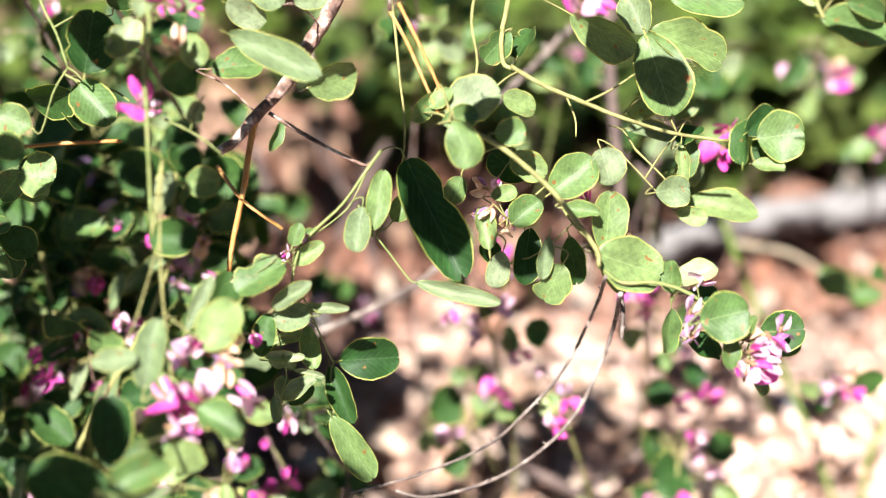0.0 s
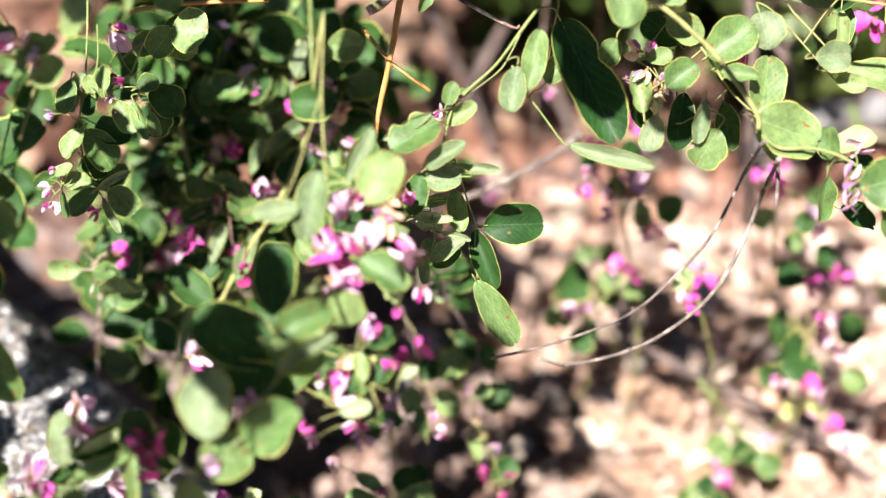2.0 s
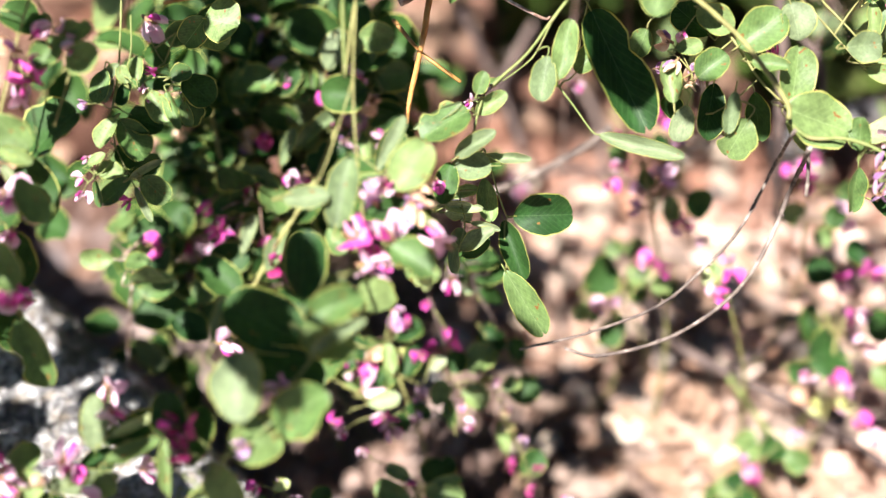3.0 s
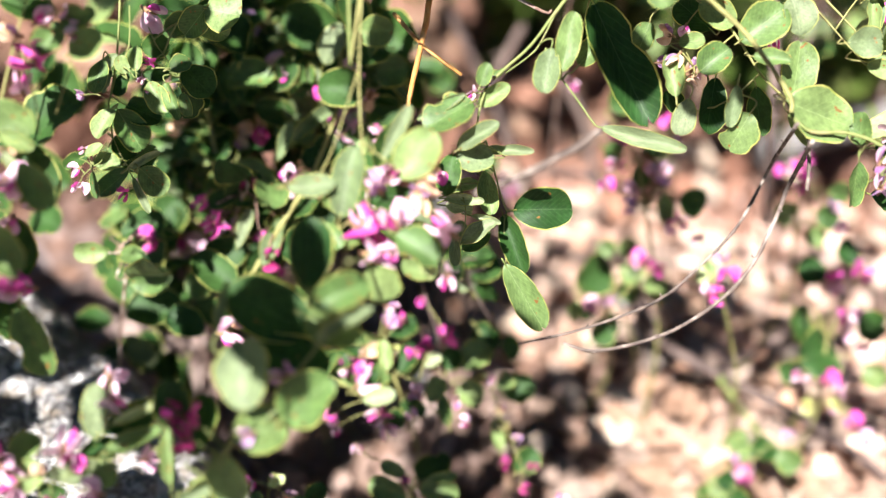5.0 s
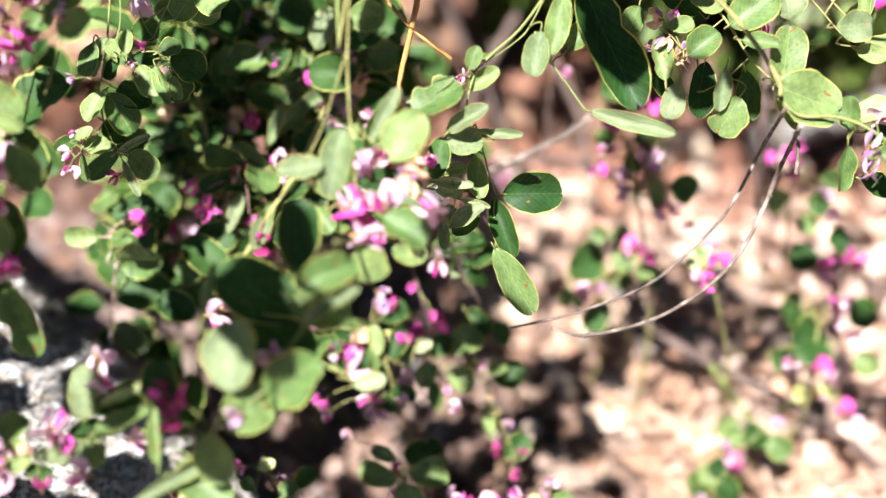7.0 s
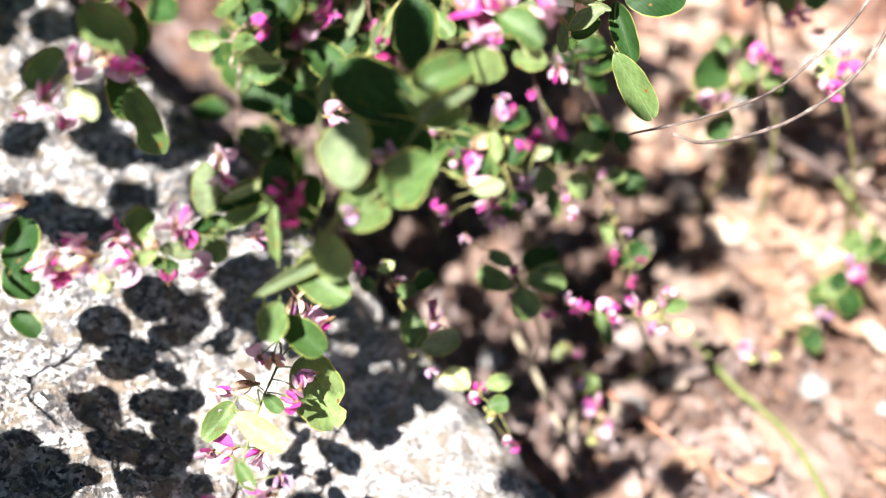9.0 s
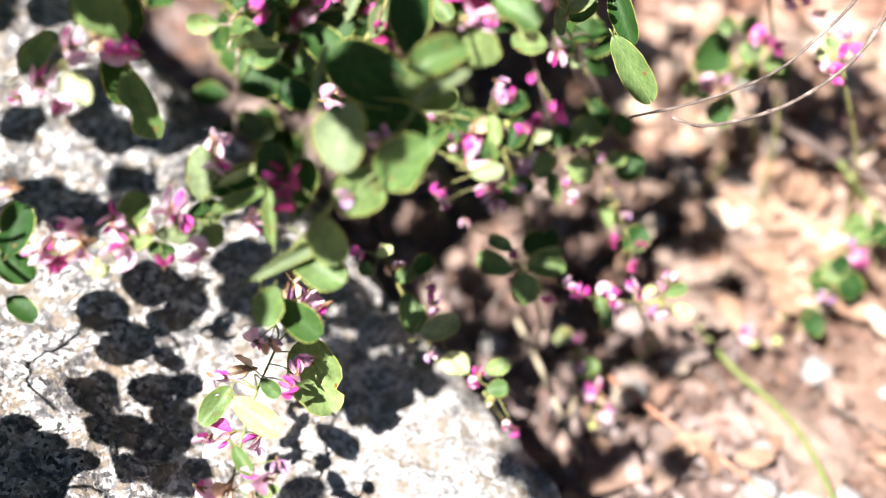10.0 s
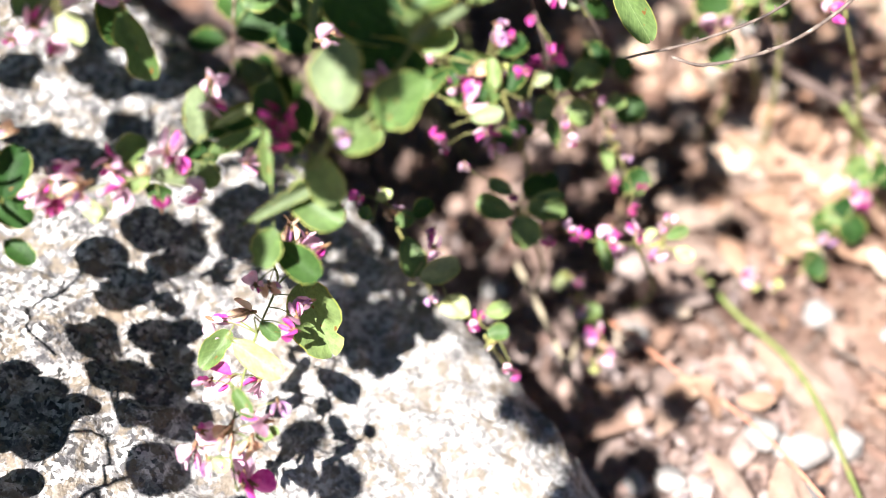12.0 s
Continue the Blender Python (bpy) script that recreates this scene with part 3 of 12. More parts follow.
twig("dry_twig", "thin bleached dead twig arching over the litter", "dry", 0.00045, 0.0003, (0.0762, 0.2462, 0.1898), (0.0789, 0.269, 0.1624), (0.0711, 0.2602, 0.1508), (0.0614, 0.254, 0.1423), (0.0517, 0.2494, 0.136), (0.0354, 0.2459, 0.1307), (0.0191, 0.2439, 0.1273))
twig("dry_twig", "thin dark dead twig with a broken pale end", "dry", 0.00055, 0.0004, (0.0793, 0.2438, 0.187), (0.0828, 0.2655, 0.1581), (0.0792, 0.2599, 0.1507), (0.0735, 0.2534, 0.1423), (0.0651, 0.2484, 0.1354), (0.0528, 0.2443, 0.1296), (0.0379, 0.2425, 0.1265), (0.0299, 0.2438, 0.1277))
twig("dry_twig", "short dead twig hanging beside a leaf stem", "dry", 0.0005, 0.0004, (0.0812, 0.253, 0.1825), (0.0812, 0.2483, 0.1766), (0.0808, 0.2453, 0.1727))
twig("fallen_branch", "grey forked fallen branch lying on leaf litter", "dark", 0.0020, 0.0015, (0.061, 0.3301, 0.0658), (0.0653, 0.3231, 0.0577), (0.0759, 0.3175, 0.0508), (0.0874, 0.3136, 0.0459), (0.1068, 0.3075, 0.0382), (0.1244, 0.3008, 0.0298), (0.142, 0.2929, 0.0201))
twig("fallen_branch", "thin dark fork of a fallen branch", "dark", 0.0013, 0.0009, (0.0856, 0.3139, 0.0464), (0.0962, 0.3178, 0.0504), (0.1087, 0.3227, 0.0554), (0.1211, 0.327, 0.0598))
twig("fallen_branch", "stubby grey broken branch on the soil", "dry", 0.0034, 0.002, (0.0651, 0.3435, 0.0506), (0.0678, 0.335, 0.0408), (0.0696, 0.3277, 0.0325))
twig("green_shoot", "slender green shoot bending over the litter", "green", 0.0011, 0.0006, (0.0856, 0.3061, 0.0526), (0.0942, 0.2982, 0.0433), (0.1028, 0.2904, 0.034), (0.1131, 0.2803, 0.0221))
twig("green_shoot", "long slender green stalk on the litter", "green", 0.0009, 0.0007, (0.0435, 0.2638, 0.0251), (0.0538, 0.2472, 0.0257), (0.0663, 0.2302, 0.0284), (0.0734, 0.2123, 0.031), (0.0798, 0.1834, 0.0352), (0.0816, 0.1703, 0.0398))
twig("pine_needle", "reddish brown pine needle on litter", "needle", 0.0006, 0.0004, (0.018, 0.2413, 0.0282), (0.0281, 0.2313, 0.0291), (0.0406, 0.2188, 0.0302))
twig("pine_needle", "reddish brown pine needle on litter", "needle", 0.0006, 0.0004, (0.0472, 0.2147, 0.0299), (0.0593, 0.2006, 0.0324), (0.0714, 0.1817, 0.0348))
twig("dry_stalk", "dark upright dead stem in the shrub", "dark", 0.0016, 0.0013, (0.0978, 0.3936, 0.1843), (0.0968, 0.3801, 0.167), (0.0975, 0.3686, 0.1524), (0.0989, 0.356, 0.1364), (0.098, 0.3425, 0.1192), (0.1037, 0.349, 0.0792))
twig("dry_stalk", "thin dark dead stem in the shrub", "dark", 0.0009, 0.0007, (0.1021, 0.3507, 0.1461), (0.1076, 0.3454, 0.1396), (0.1085, 0.3362, 0.1279))
twig("dry_twig", "pale brown twig crossing behind leaves", "dry", 0.0012, 0.0006, (0.0838, 0.3676, 0.1829), (0.0714, 0.3607, 0.1734), (0.0615, 0.3551, 0.1658))
twig("dry_twig", "straight greyish dead twig behind leaves", "dry", 0.0011, 0.0008, (0.0094, 0.3016, 0.1274), (0.0233, 0.3048, 0.1321), (0.0373, 0.3089, 0.1381), (0.0451, 0.3124, 0.1429))
twig("grey_stalk", "bleached grey stalk leaning over green grass", "dry", 0.0055, 0.004, (0.2029, 0.5505, 0.0655), (0.2135, 0.5377, 0.0498), (0.224, 0.5218, 0.0301), (0.2454, 0.4978, 0.0007), (0.2549, 0.4882, -0.0111))
log((0.1247, 0.4466, 0.0345), (0.2729, 0.4949, 0.0308), 0.0072)
twig("grass_stalk", "green grass stalk standing behind the shrub", "grass", 0.0011, 0.0009, (0.1387, 0.379, 0.103), (0.1456, 0.3661, 0.087), (0.1559, 0.3497, 0.0666), (0.1645, 0.3356, 0.0491), (0.173, 0.3192, 0.0287))
twig("grass_stalk", "pale yellow dry grass stalk above the litter", "straw", 0.0011, 0.0008, (0.1518, 0.4054, 0.0726), (0.1718, 0.4021, 0.0694), (0.1876, 0.3952, 0.0614))
twig("grass_stalk", "green grass stalk standing behind the shrub", "grass", 0.0010, 0.0008, (0.1927, 0.334, 0.0647), (0.1823, 0.3244, 0.052), (0.1772, 0.3123, 0.0363))
twig("dry_stalk", "thick grey dead stem in shade of the shrub", "dark", 0.003, 0.002, (-0.083, 0.3341, 0.1069), (-0.0729, 0.3242, 0.0953), (-0.0747, 0.3085, 0.0775), (-0.0782, 0.2984, 0.0662))
twig("dry_stalk", "dull yellow stem inside the shrub", "olive", 0.0007, 0.0006, (-0.0245, 0.3141, 0.1725), (-0.0261, 0.3007, 0.1574), (-0.032, 0.2891, 0.1445), (-0.0407, 0.2794, 0.1338), (-0.0495, 0.2687, 0.122), (-0.0554, 0.2581, 0.1102))
twig("dry_stalk", "dull green stem inside the shrub", "olive", 0.0007, 0.0005, (-0.0613, 0.3082, 0.1523), (-0.057, 0.2955, 0.1377), (-0.0526, 0.2867, 0.1275), (-0.0571, 0.2729, 0.112))
twig("dry_stalk", "grey dead stalk in shade behind leaves", "dark", 0.0016, 0.0012, (0.0001, 0.4445, 0.1076), (0.01, 0.4301, 0.0908), (0.0179, 0.4196, 0.0785), (0.0246, 0.3984, 0.0694))
twig("dry_stalk", "grey dead stalk in shade behind leaves", "dark", 0.0016, 0.0012, (0.0291, 0.437, 0.0979), (0.0159, 0.4209, 0.0801), (0.0059, 0.3994, 0.0713), (0.0001, 0.3811, 0.0659))
twig("dry_stalk", "grey dead stalk in shade behind leaves", "dark", 0.0016, 0.0012, (-0.016, 0.4191, 0.1097), (-0.0103, 0.4052, 0.0937), (-0.0071, 0.3832, 0.0837))
twig("dry_stalk", "grey dead stalk in shade behind leaves", "dark", 0.0016, 0.0012, (0.066, 0.3992, 0.0533), (0.0419, 0.4027, 0.0584), (0.0196, 0.3905, 0.0606))
twig("dry_stalk", "grey dead stalk in shade behind leaves", "dark", 0.0016, 0.0012, (0.0434, 0.4434, 0.0742), (0.0537, 0.4298, 0.0583), (0.0539, 0.399, 0.0536))
twig("straw", "flat pale straw lying beside boulder", "straw", 0.0009, 0.0007, (-0.0095, 0.2559, 0.0359), (-0.0017, 0.238, 0.0358), (0.005, 0.2208, 0.0364), (0.0082, 0.2118, 0.0365))
twig("straw", "pale broken straw in the shade", "straw", 0.0008, 0.0006, (0.0109, 0.245, 0.0269), (0.0065, 0.2237, 0.0296), (0.0097, 0.2129, 0.0294))


# ---- grass and green undergrowth behind the shrub
def undergrowth():
    """A mass of sunlit low foliage behind the shrub, too small and far to count."""
    rnd = random.Random(14)
    bm = bmesh.new()
    for k in range(12000):
        x = 0.20 + rnd.gauss(0, 0.22)
        y = 0.55 + abs(rnd.gauss(0, 0.2)) + rnd.gauss(0, 0.02) + 0.06 * noise.noise(Vector((x * 8, 0, 4)))
        if k >= 9000:
            x, y = 0.14 + 0.4 * rnd.random() ** 1.4, rnd.uniform(0.505, 0.59)
        if x < 0.07 + 0.05 * noise.noise(Vector((y * 9, 2, 1))) and noise.noise(Vector((x * 16, y * 16, 7))) < 0.16:
            continue
        top = 0.03 + 0.10 * (0.5 + 0.5 * noise.noise(Vector((x * 6, y * 6, 3.0))))
        at = Vector((x, y, hills(x, y) + top * rnd.random() ** 0.6))
        turn = Euler((rnd.gauss(0.3, 0.6), rnd.gauss(0, 0.6), rnd.uniform(0, 6.3))).to_matrix()
        size = rnd.uniform(0.010, 0.026)
        row = []
        for s, w in ((0, 0.06), (0.25, 0.34), (0.6, 0.42), (1.0, 0.08)):
            row.append([bm.verts.new(at + turn @ Vector((c * w * size, s * size, abs(c) * 0.12 * size - 0.1 * s * s * size))) for c in (-1, 0, 1)])
        for a, b in zip(row, row[1:]):
            for i in (0, 1):
                bm.faces.new((a[i], a[i + 1], b[i + 1], b[i])).smooth = True
    tagged(part("undergrowth", bm, UNDERGROWTH), "sunlit yellow-green low leaves behind the shrub", "undergrowth", kind="stuff")


undergrowth()


def grass():
    rnd = random.Random(4)
    bm = bmesh.new()
    for k in range(1500):
        x, y = 0.40 + rnd.gauss(0, 0.2), 0.58 + abs(rnd.gauss(0, 0.3))
        base = Vector((x, y, hills(x, y)))
        lean = Vector((rnd.gauss(0, 0.5), rnd.gauss(0, 0.5), 1)).normalized()
        h = rnd.uniform(0.05, 0.16)
        line = [base + lean * h * s + Vector((lean.x, lean.y, -0.4)) * h * s * s * 0.7 for s in (0, 0.25, 0.5, 0.75, 1)]
        blade(bm, line, rnd.uniform(0.002, 0.005), Vector((rnd.gauss(0, 1), -1, 0.2)).normalized(), 0 if rnd.random() < 0.8 else 1)
    tagged(part("grass", bm, [GRASS, STRAW]), "yellow-green grass blades in sun", "grass", kind="stuff")


grass()


# ---- young clover plants low on the soil and behind the shrub
def sprig(centre, spread, leaves, flowers, tone, seed):
    """A low plant: a stem from the soil to the centre, with round leaflets and small flowers about it."""
    rnd = random.Random(seed)
    c = Vector(centre)
    thing = plant("clover_sprig", "low bush clover sprig with round green leaves" + (" and pink flowers" if flowers else ""), "plant", "clover sprigs on the soil")
    thing.location = (c.x, c.y + 0.01, hills(c.x, c.y + 0.01))
    b = Branch(thing, rnd.choice(("green", "dark", "brown")), "stem")
    root = Vector((0, 0, 0))
    top = c - thing.location
    lean = Vector((rnd.uniform(-1, 1), rnd.uniform(-1, 1), 0)) * 0.02
    b.stem(0.0005, 0.0003, root, (root + top) / 2 + lean, top, top + Vector((rnd.uniform(-1, 1), rnd.uniform(-0.5, 0.5), 0.7)) * spread * 0.8)
    for k in range(leaves):
        place = top + Vector((rnd.gauss(0, 0.55), rnd.gauss(0, 0.45), rnd.gauss(0, 0.55))) * spread
        way = Vector((rnd.gauss(0, 1), rnd.gauss(0, 0.7), rnd.gauss(-0.2, 0.7))).normalized()
        size = rnd.uniform(0.008, 0.0125)
        kind = tone if rnd.random() < 0.65 else rnd.choice("uudb")
        normal = Vector((rnd.gauss(-0.2, 0.45), rnd.gauss(-0.55, 0.4), rnd.uniform(0.3, 1.0)))
        b.leaf(kind, place, place + way * size, size * rnd.uniform(0.6, 0.85), normal)
    for k in range(flowers):
        place = top + Vector((rnd.gauss(0, 0.5), rnd.gauss(0, 0.4) - 0.2, rnd.gauss(0.05, 0.5))) * spread
        b.flower(rnd.choice("mpmpvpo"), place, (rnd.gauss(0, 0.6), rnd.gauss(-0.6, 0.4), rnd.gauss(0.3, 0.5)), rnd.uniform(0.0055, 0.008))
    grow(b)


def seedling(root, top):
    """A low clover plant whose stem runs from the soil to its crown; leaves and flowers are hung on it by the caller."""
    thing = plant("clover_sprig", "low flowering bush clover sprig above dry leaf litter", "plant", "clover sprigs on the soil", root)
    b = Branch(thing, "olive")
    a, c = Vector(root), Vector(top)
    b.stem(0.0006, 0.0004, a, a.lerp(c, 0.5) + Vector((0.006, -0.004, 0)), c)
    return b


# tone 'd' picks the green with shade put into it
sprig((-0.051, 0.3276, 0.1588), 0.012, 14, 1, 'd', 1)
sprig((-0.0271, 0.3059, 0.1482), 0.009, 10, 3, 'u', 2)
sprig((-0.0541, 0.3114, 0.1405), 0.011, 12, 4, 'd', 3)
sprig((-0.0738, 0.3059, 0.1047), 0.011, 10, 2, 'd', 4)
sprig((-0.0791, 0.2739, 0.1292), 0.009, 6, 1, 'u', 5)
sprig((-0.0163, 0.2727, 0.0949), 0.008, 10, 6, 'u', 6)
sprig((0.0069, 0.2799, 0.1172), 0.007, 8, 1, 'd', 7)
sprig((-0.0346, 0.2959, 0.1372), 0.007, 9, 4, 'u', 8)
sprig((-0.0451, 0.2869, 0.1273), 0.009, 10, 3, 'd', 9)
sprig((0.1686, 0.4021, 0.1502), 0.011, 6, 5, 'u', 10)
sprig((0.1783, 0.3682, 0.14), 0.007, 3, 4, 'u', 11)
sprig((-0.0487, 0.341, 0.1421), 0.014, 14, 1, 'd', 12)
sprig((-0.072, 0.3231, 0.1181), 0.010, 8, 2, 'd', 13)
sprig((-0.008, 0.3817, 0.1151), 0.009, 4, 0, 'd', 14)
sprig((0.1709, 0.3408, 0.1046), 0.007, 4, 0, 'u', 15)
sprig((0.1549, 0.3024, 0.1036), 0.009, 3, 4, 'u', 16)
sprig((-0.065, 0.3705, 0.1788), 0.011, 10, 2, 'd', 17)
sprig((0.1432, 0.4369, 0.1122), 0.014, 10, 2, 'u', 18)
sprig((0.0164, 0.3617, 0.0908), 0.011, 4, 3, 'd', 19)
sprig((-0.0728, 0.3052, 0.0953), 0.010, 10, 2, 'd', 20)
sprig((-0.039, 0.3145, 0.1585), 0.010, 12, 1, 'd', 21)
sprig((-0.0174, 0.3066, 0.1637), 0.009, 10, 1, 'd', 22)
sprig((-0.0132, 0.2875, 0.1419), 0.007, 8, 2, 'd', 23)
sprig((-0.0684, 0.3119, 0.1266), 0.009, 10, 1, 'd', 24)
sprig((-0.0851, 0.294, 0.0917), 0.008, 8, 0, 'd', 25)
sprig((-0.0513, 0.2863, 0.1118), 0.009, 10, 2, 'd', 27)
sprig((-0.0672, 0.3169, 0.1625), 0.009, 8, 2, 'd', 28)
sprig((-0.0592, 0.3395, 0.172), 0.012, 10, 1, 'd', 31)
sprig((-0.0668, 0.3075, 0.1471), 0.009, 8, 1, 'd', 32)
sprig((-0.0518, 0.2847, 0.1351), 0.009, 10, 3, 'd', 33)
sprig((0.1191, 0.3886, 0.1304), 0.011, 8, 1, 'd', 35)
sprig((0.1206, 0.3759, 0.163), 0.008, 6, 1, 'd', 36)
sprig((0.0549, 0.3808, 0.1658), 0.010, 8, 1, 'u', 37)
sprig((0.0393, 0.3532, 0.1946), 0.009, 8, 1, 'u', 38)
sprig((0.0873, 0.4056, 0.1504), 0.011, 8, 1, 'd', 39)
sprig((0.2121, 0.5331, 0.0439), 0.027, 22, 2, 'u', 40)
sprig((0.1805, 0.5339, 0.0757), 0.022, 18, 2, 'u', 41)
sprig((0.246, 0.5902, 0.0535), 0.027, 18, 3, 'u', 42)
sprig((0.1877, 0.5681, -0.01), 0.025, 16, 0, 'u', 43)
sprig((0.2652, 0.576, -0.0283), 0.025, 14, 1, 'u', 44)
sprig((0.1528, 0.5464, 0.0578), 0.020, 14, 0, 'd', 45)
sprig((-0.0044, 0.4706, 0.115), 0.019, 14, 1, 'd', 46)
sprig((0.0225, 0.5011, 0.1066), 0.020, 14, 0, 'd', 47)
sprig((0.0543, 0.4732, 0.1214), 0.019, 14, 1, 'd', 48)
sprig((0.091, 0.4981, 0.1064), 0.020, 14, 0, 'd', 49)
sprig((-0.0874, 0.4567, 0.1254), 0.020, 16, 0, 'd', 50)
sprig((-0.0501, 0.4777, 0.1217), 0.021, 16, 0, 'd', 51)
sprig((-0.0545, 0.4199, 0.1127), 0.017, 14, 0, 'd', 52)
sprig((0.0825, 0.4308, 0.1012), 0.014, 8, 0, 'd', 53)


low = seedling((-0.0119, 0.2858, 0.012), (-0.0119, 0.2638, 0.0966))
low.stem(0.00024, 0.00015, (0.0021, 0.272, 0.1023), (-0.003, 0.2682, 0.0998), (-0.0051, 0.2623, 0.0952), (-0.0064, 0.2543, 0.0887))
low.stem(0.00021, 0.00015, (-0.0163, 0.2682, 0.1017), (-0.0118, 0.2641, 0.0976), (-0.0051, 0.2623, 0.0952))
low.stem(0.00018, 0.00015, (-0.0051, 0.2623, 0.0952), (-0.0145, 0.2548, 0.0902), (-0.019, 0.2578, 0.0933))
low.stem(0.00018, 0.00015, (-0.0064, 0.2543, 0.0887), (0.0046, 0.258, 0.0903), (0.0076, 0.2543, 0.0867))
low.flower('m', (0.0017, 0.271, 0.1036), (0.22, 0.37, 0.90), 0.0056)
low.flower('m', (-0.0024, 0.271, 0.0996), (-0.42, -0.88, 0.22), 0.0040)
low.flower('m', (-0.0059, 0.2681, 0.1007), (0.08, -0.75, 0.65), 0.0040)
low.flower('y', (-0.0122, 0.269, 0.1014), (0.35, -0.80, 0.48), 0.0033)
low.flower('v', (-0.0134, 0.2742, 0.1062), (0.23, 0.47, 0.85), 0.0043)
low.flower('m', (-0.0098, 0.2748, 0.1065), (-0.52, 0.18, 0.84), 0.0033)
low.flower('v', (-0.0126, 0.2756, 0.1098), (0.78, -0.62, 0.13), 0.0043)
low.flower('m', (-0.0048, 0.281, 0.1077), (0.01, -1.00, -0.09), 0.0027)
low.leaf('u', (-0.0136, 0.2623, 0.0999), (-0.0149, 0.2684, 0.1049), 0.0044, (-0.02, -0.63, 0.78))
low.leaf('d', (-0.0107, 0.2651, 0.0962), (-0.0064, 0.2717, 0.101), 0.0061, (-0.09, -0.55, 0.83))
low.leaf('u', (-0.0023, 0.2582, 0.0918), (-0.0003, 0.2625, 0.0975), 0.0056, (0.23, -0.82, 0.53))
low.leaf('p', (-0.0039, 0.2662, 0.0974), (0.0002, 0.2692, 0.0991), 0.0039, (0.11, -0.58, 0.81))
low.leaf('u', (0.0026, 0.2546, 0.0869), (0.0007, 0.2596, 0.0932), 0.0038, (-0.16, -0.79, 0.58))
low.flower('p', (0.0046, 0.2581, 0.0922), (-0.20, -0.96, 0.17), 0.0033)
low.flower('p', (0.007, 0.2538, 0.0889), (-0.81, -0.21, 0.55), 0.0033)
low.leaf('p', (-0.0199, 0.2563, 0.0946), (-0.0111, 0.2565, 0.0969), 0.0049, (-0.17, -0.67, 0.73))
low.leaf('d', (-0.0225, 0.2635, 0.0919), (-0.0161, 0.2661, 0.0956), 0.0062, (-0.08, -0.74, 0.66))
low.flower('p', (-0.0199, 0.2624, 0.0959), (0.72, 0.19, 0.67), 0.0063)
low.flower('m', (-0.0156, 0.2546, 0.0912), (-0.63, -0.78, 0.06), 0.0056)
low.flower('p', (-0.013, 0.2523, 0.088), (0.67, -0.70, -0.24), 0.0043)
low.flower('v', (-0.0057, 0.2595, 0.0943), (-0.46, 0.30, 0.84), 0.0046)
low.flower('v', (-0.0074, 0.2545, 0.0913), (-0.64, -0.27, 0.72), 0.0033)
low.flower('m', (-0.0287, 0.2552, 0.0895), (0.68, 0.14, 0.72), 0.0033)
low.flower('p', (-0.0269, 0.2521, 0.0881), (0.10, -0.81, 0.58), 0.0037)
low.leaf('u', (-0.033, 0.2712, 0.1045), (-0.0247, 0.2748, 0.108), 0.0064, (0.07, -0.78, 0.62))
low.leaf('d', (-0.0317, 0.2663, 0.097), (-0.0236, 0.269, 0.0994), 0.0058, (0.07, -0.77, 0.63))
low.flower('p', (-0.031, 0.2686, 0.1041), (-0.26, 0.34, 0.90), 0.0030)
low.leaf('d', (-0.0136, 0.2735, 0.1019), (-0.0063, 0.2784, 0.1025), 0.0062, (0.24, -0.45, 0.86))
low.leaf('d', (0.0021, 0.2687, 0.0933), (0.0043, 0.2726, 0.0978), 0.0062, (-0.14, -0.71, 0.69))
low.leaf('d', (-0.0102, 0.2583, 0.0919), (-0.0035, 0.2571, 0.089), 0.0051, (0.16, -0.74, 0.65))
low.leaf('d', (-0.0194, 0.2684, 0.0996), (-0.0254, 0.2723, 0.103), 0.0060, (0.06, -0.60, 0.80))
low.leaf('d', (-0.0094, 0.2545, 0.0863), (-0.0131, 0.2564, 0.0907), 0.0049, (0.49, -0.58, 0.65))
grow(low)

low = seedling((0.0157, 0.2857, 0.012), (0.0157, 0.2637, 0.0845))
low.stem(0.00021, 0.00015, (0.0116, 0.2773, 0.0975), (0.0118, 0.2703, 0.0917), (0.0157, 0.2626, 0.0847), (0.0166, 0.2546, 0.0779))
low.stem(0.00018, 0.00014, (0.0157, 0.2626, 0.0847), (0.0204, 0.2549, 0.0776), (0.0227, 0.2505, 0.0736))
low.leaf('u', (0.0055, 0.2696, 0.0941), (0.0138, 0.2748, 0.0971), 0.0083, (-0.03, -0.47, 0.88))
low.flower('v', (0.0118, 0.2729, 0.0922), (-0.57, -0.82, -0.11), 0.0030)
low.flower('y', (0.0111, 0.2693, 0.0902), (-0.13, -0.95, -0.29), 0.0037)
low.flower('p', (0.0136, 0.2688, 0.0895), (0.96, -0.13, 0.25), 0.0030)
low.leaf('d', (0.0177, 0.27, 0.0831), (0.026, 0.2716, 0.0858), 0.0081, (-0.12, -0.63, 0.76))
low.leaf('u', (0.0049, 0.2638, 0.0922), (0.0116, 0.2608, 0.0892), 0.0069, (0.11, -0.56, 0.82))
low.leaf('u', (0.0156, 0.2674, 0.0884), (0.0201, 0.2709, 0.0888), 0.0047, (0.30, -0.48, 0.83))
low.flower('o', (0.0167, 0.2623, 0.085), (-0.69, -0.39, 0.62), 0.0040)
low.flower('y', (0.0174, 0.2577, 0.0833), (-0.83, -0.23, 0.51), 0.0040)
low.leaf('u', (0.0148, 0.2594, 0.0841), (0.0168, 0.2548, 0.0772), 0.0035, (-0.00, -0.83, 0.56))
low.flower('v', (0.0211, 0.2582, 0.0785), (-0.65, -0.76, -0.08), 0.0027)
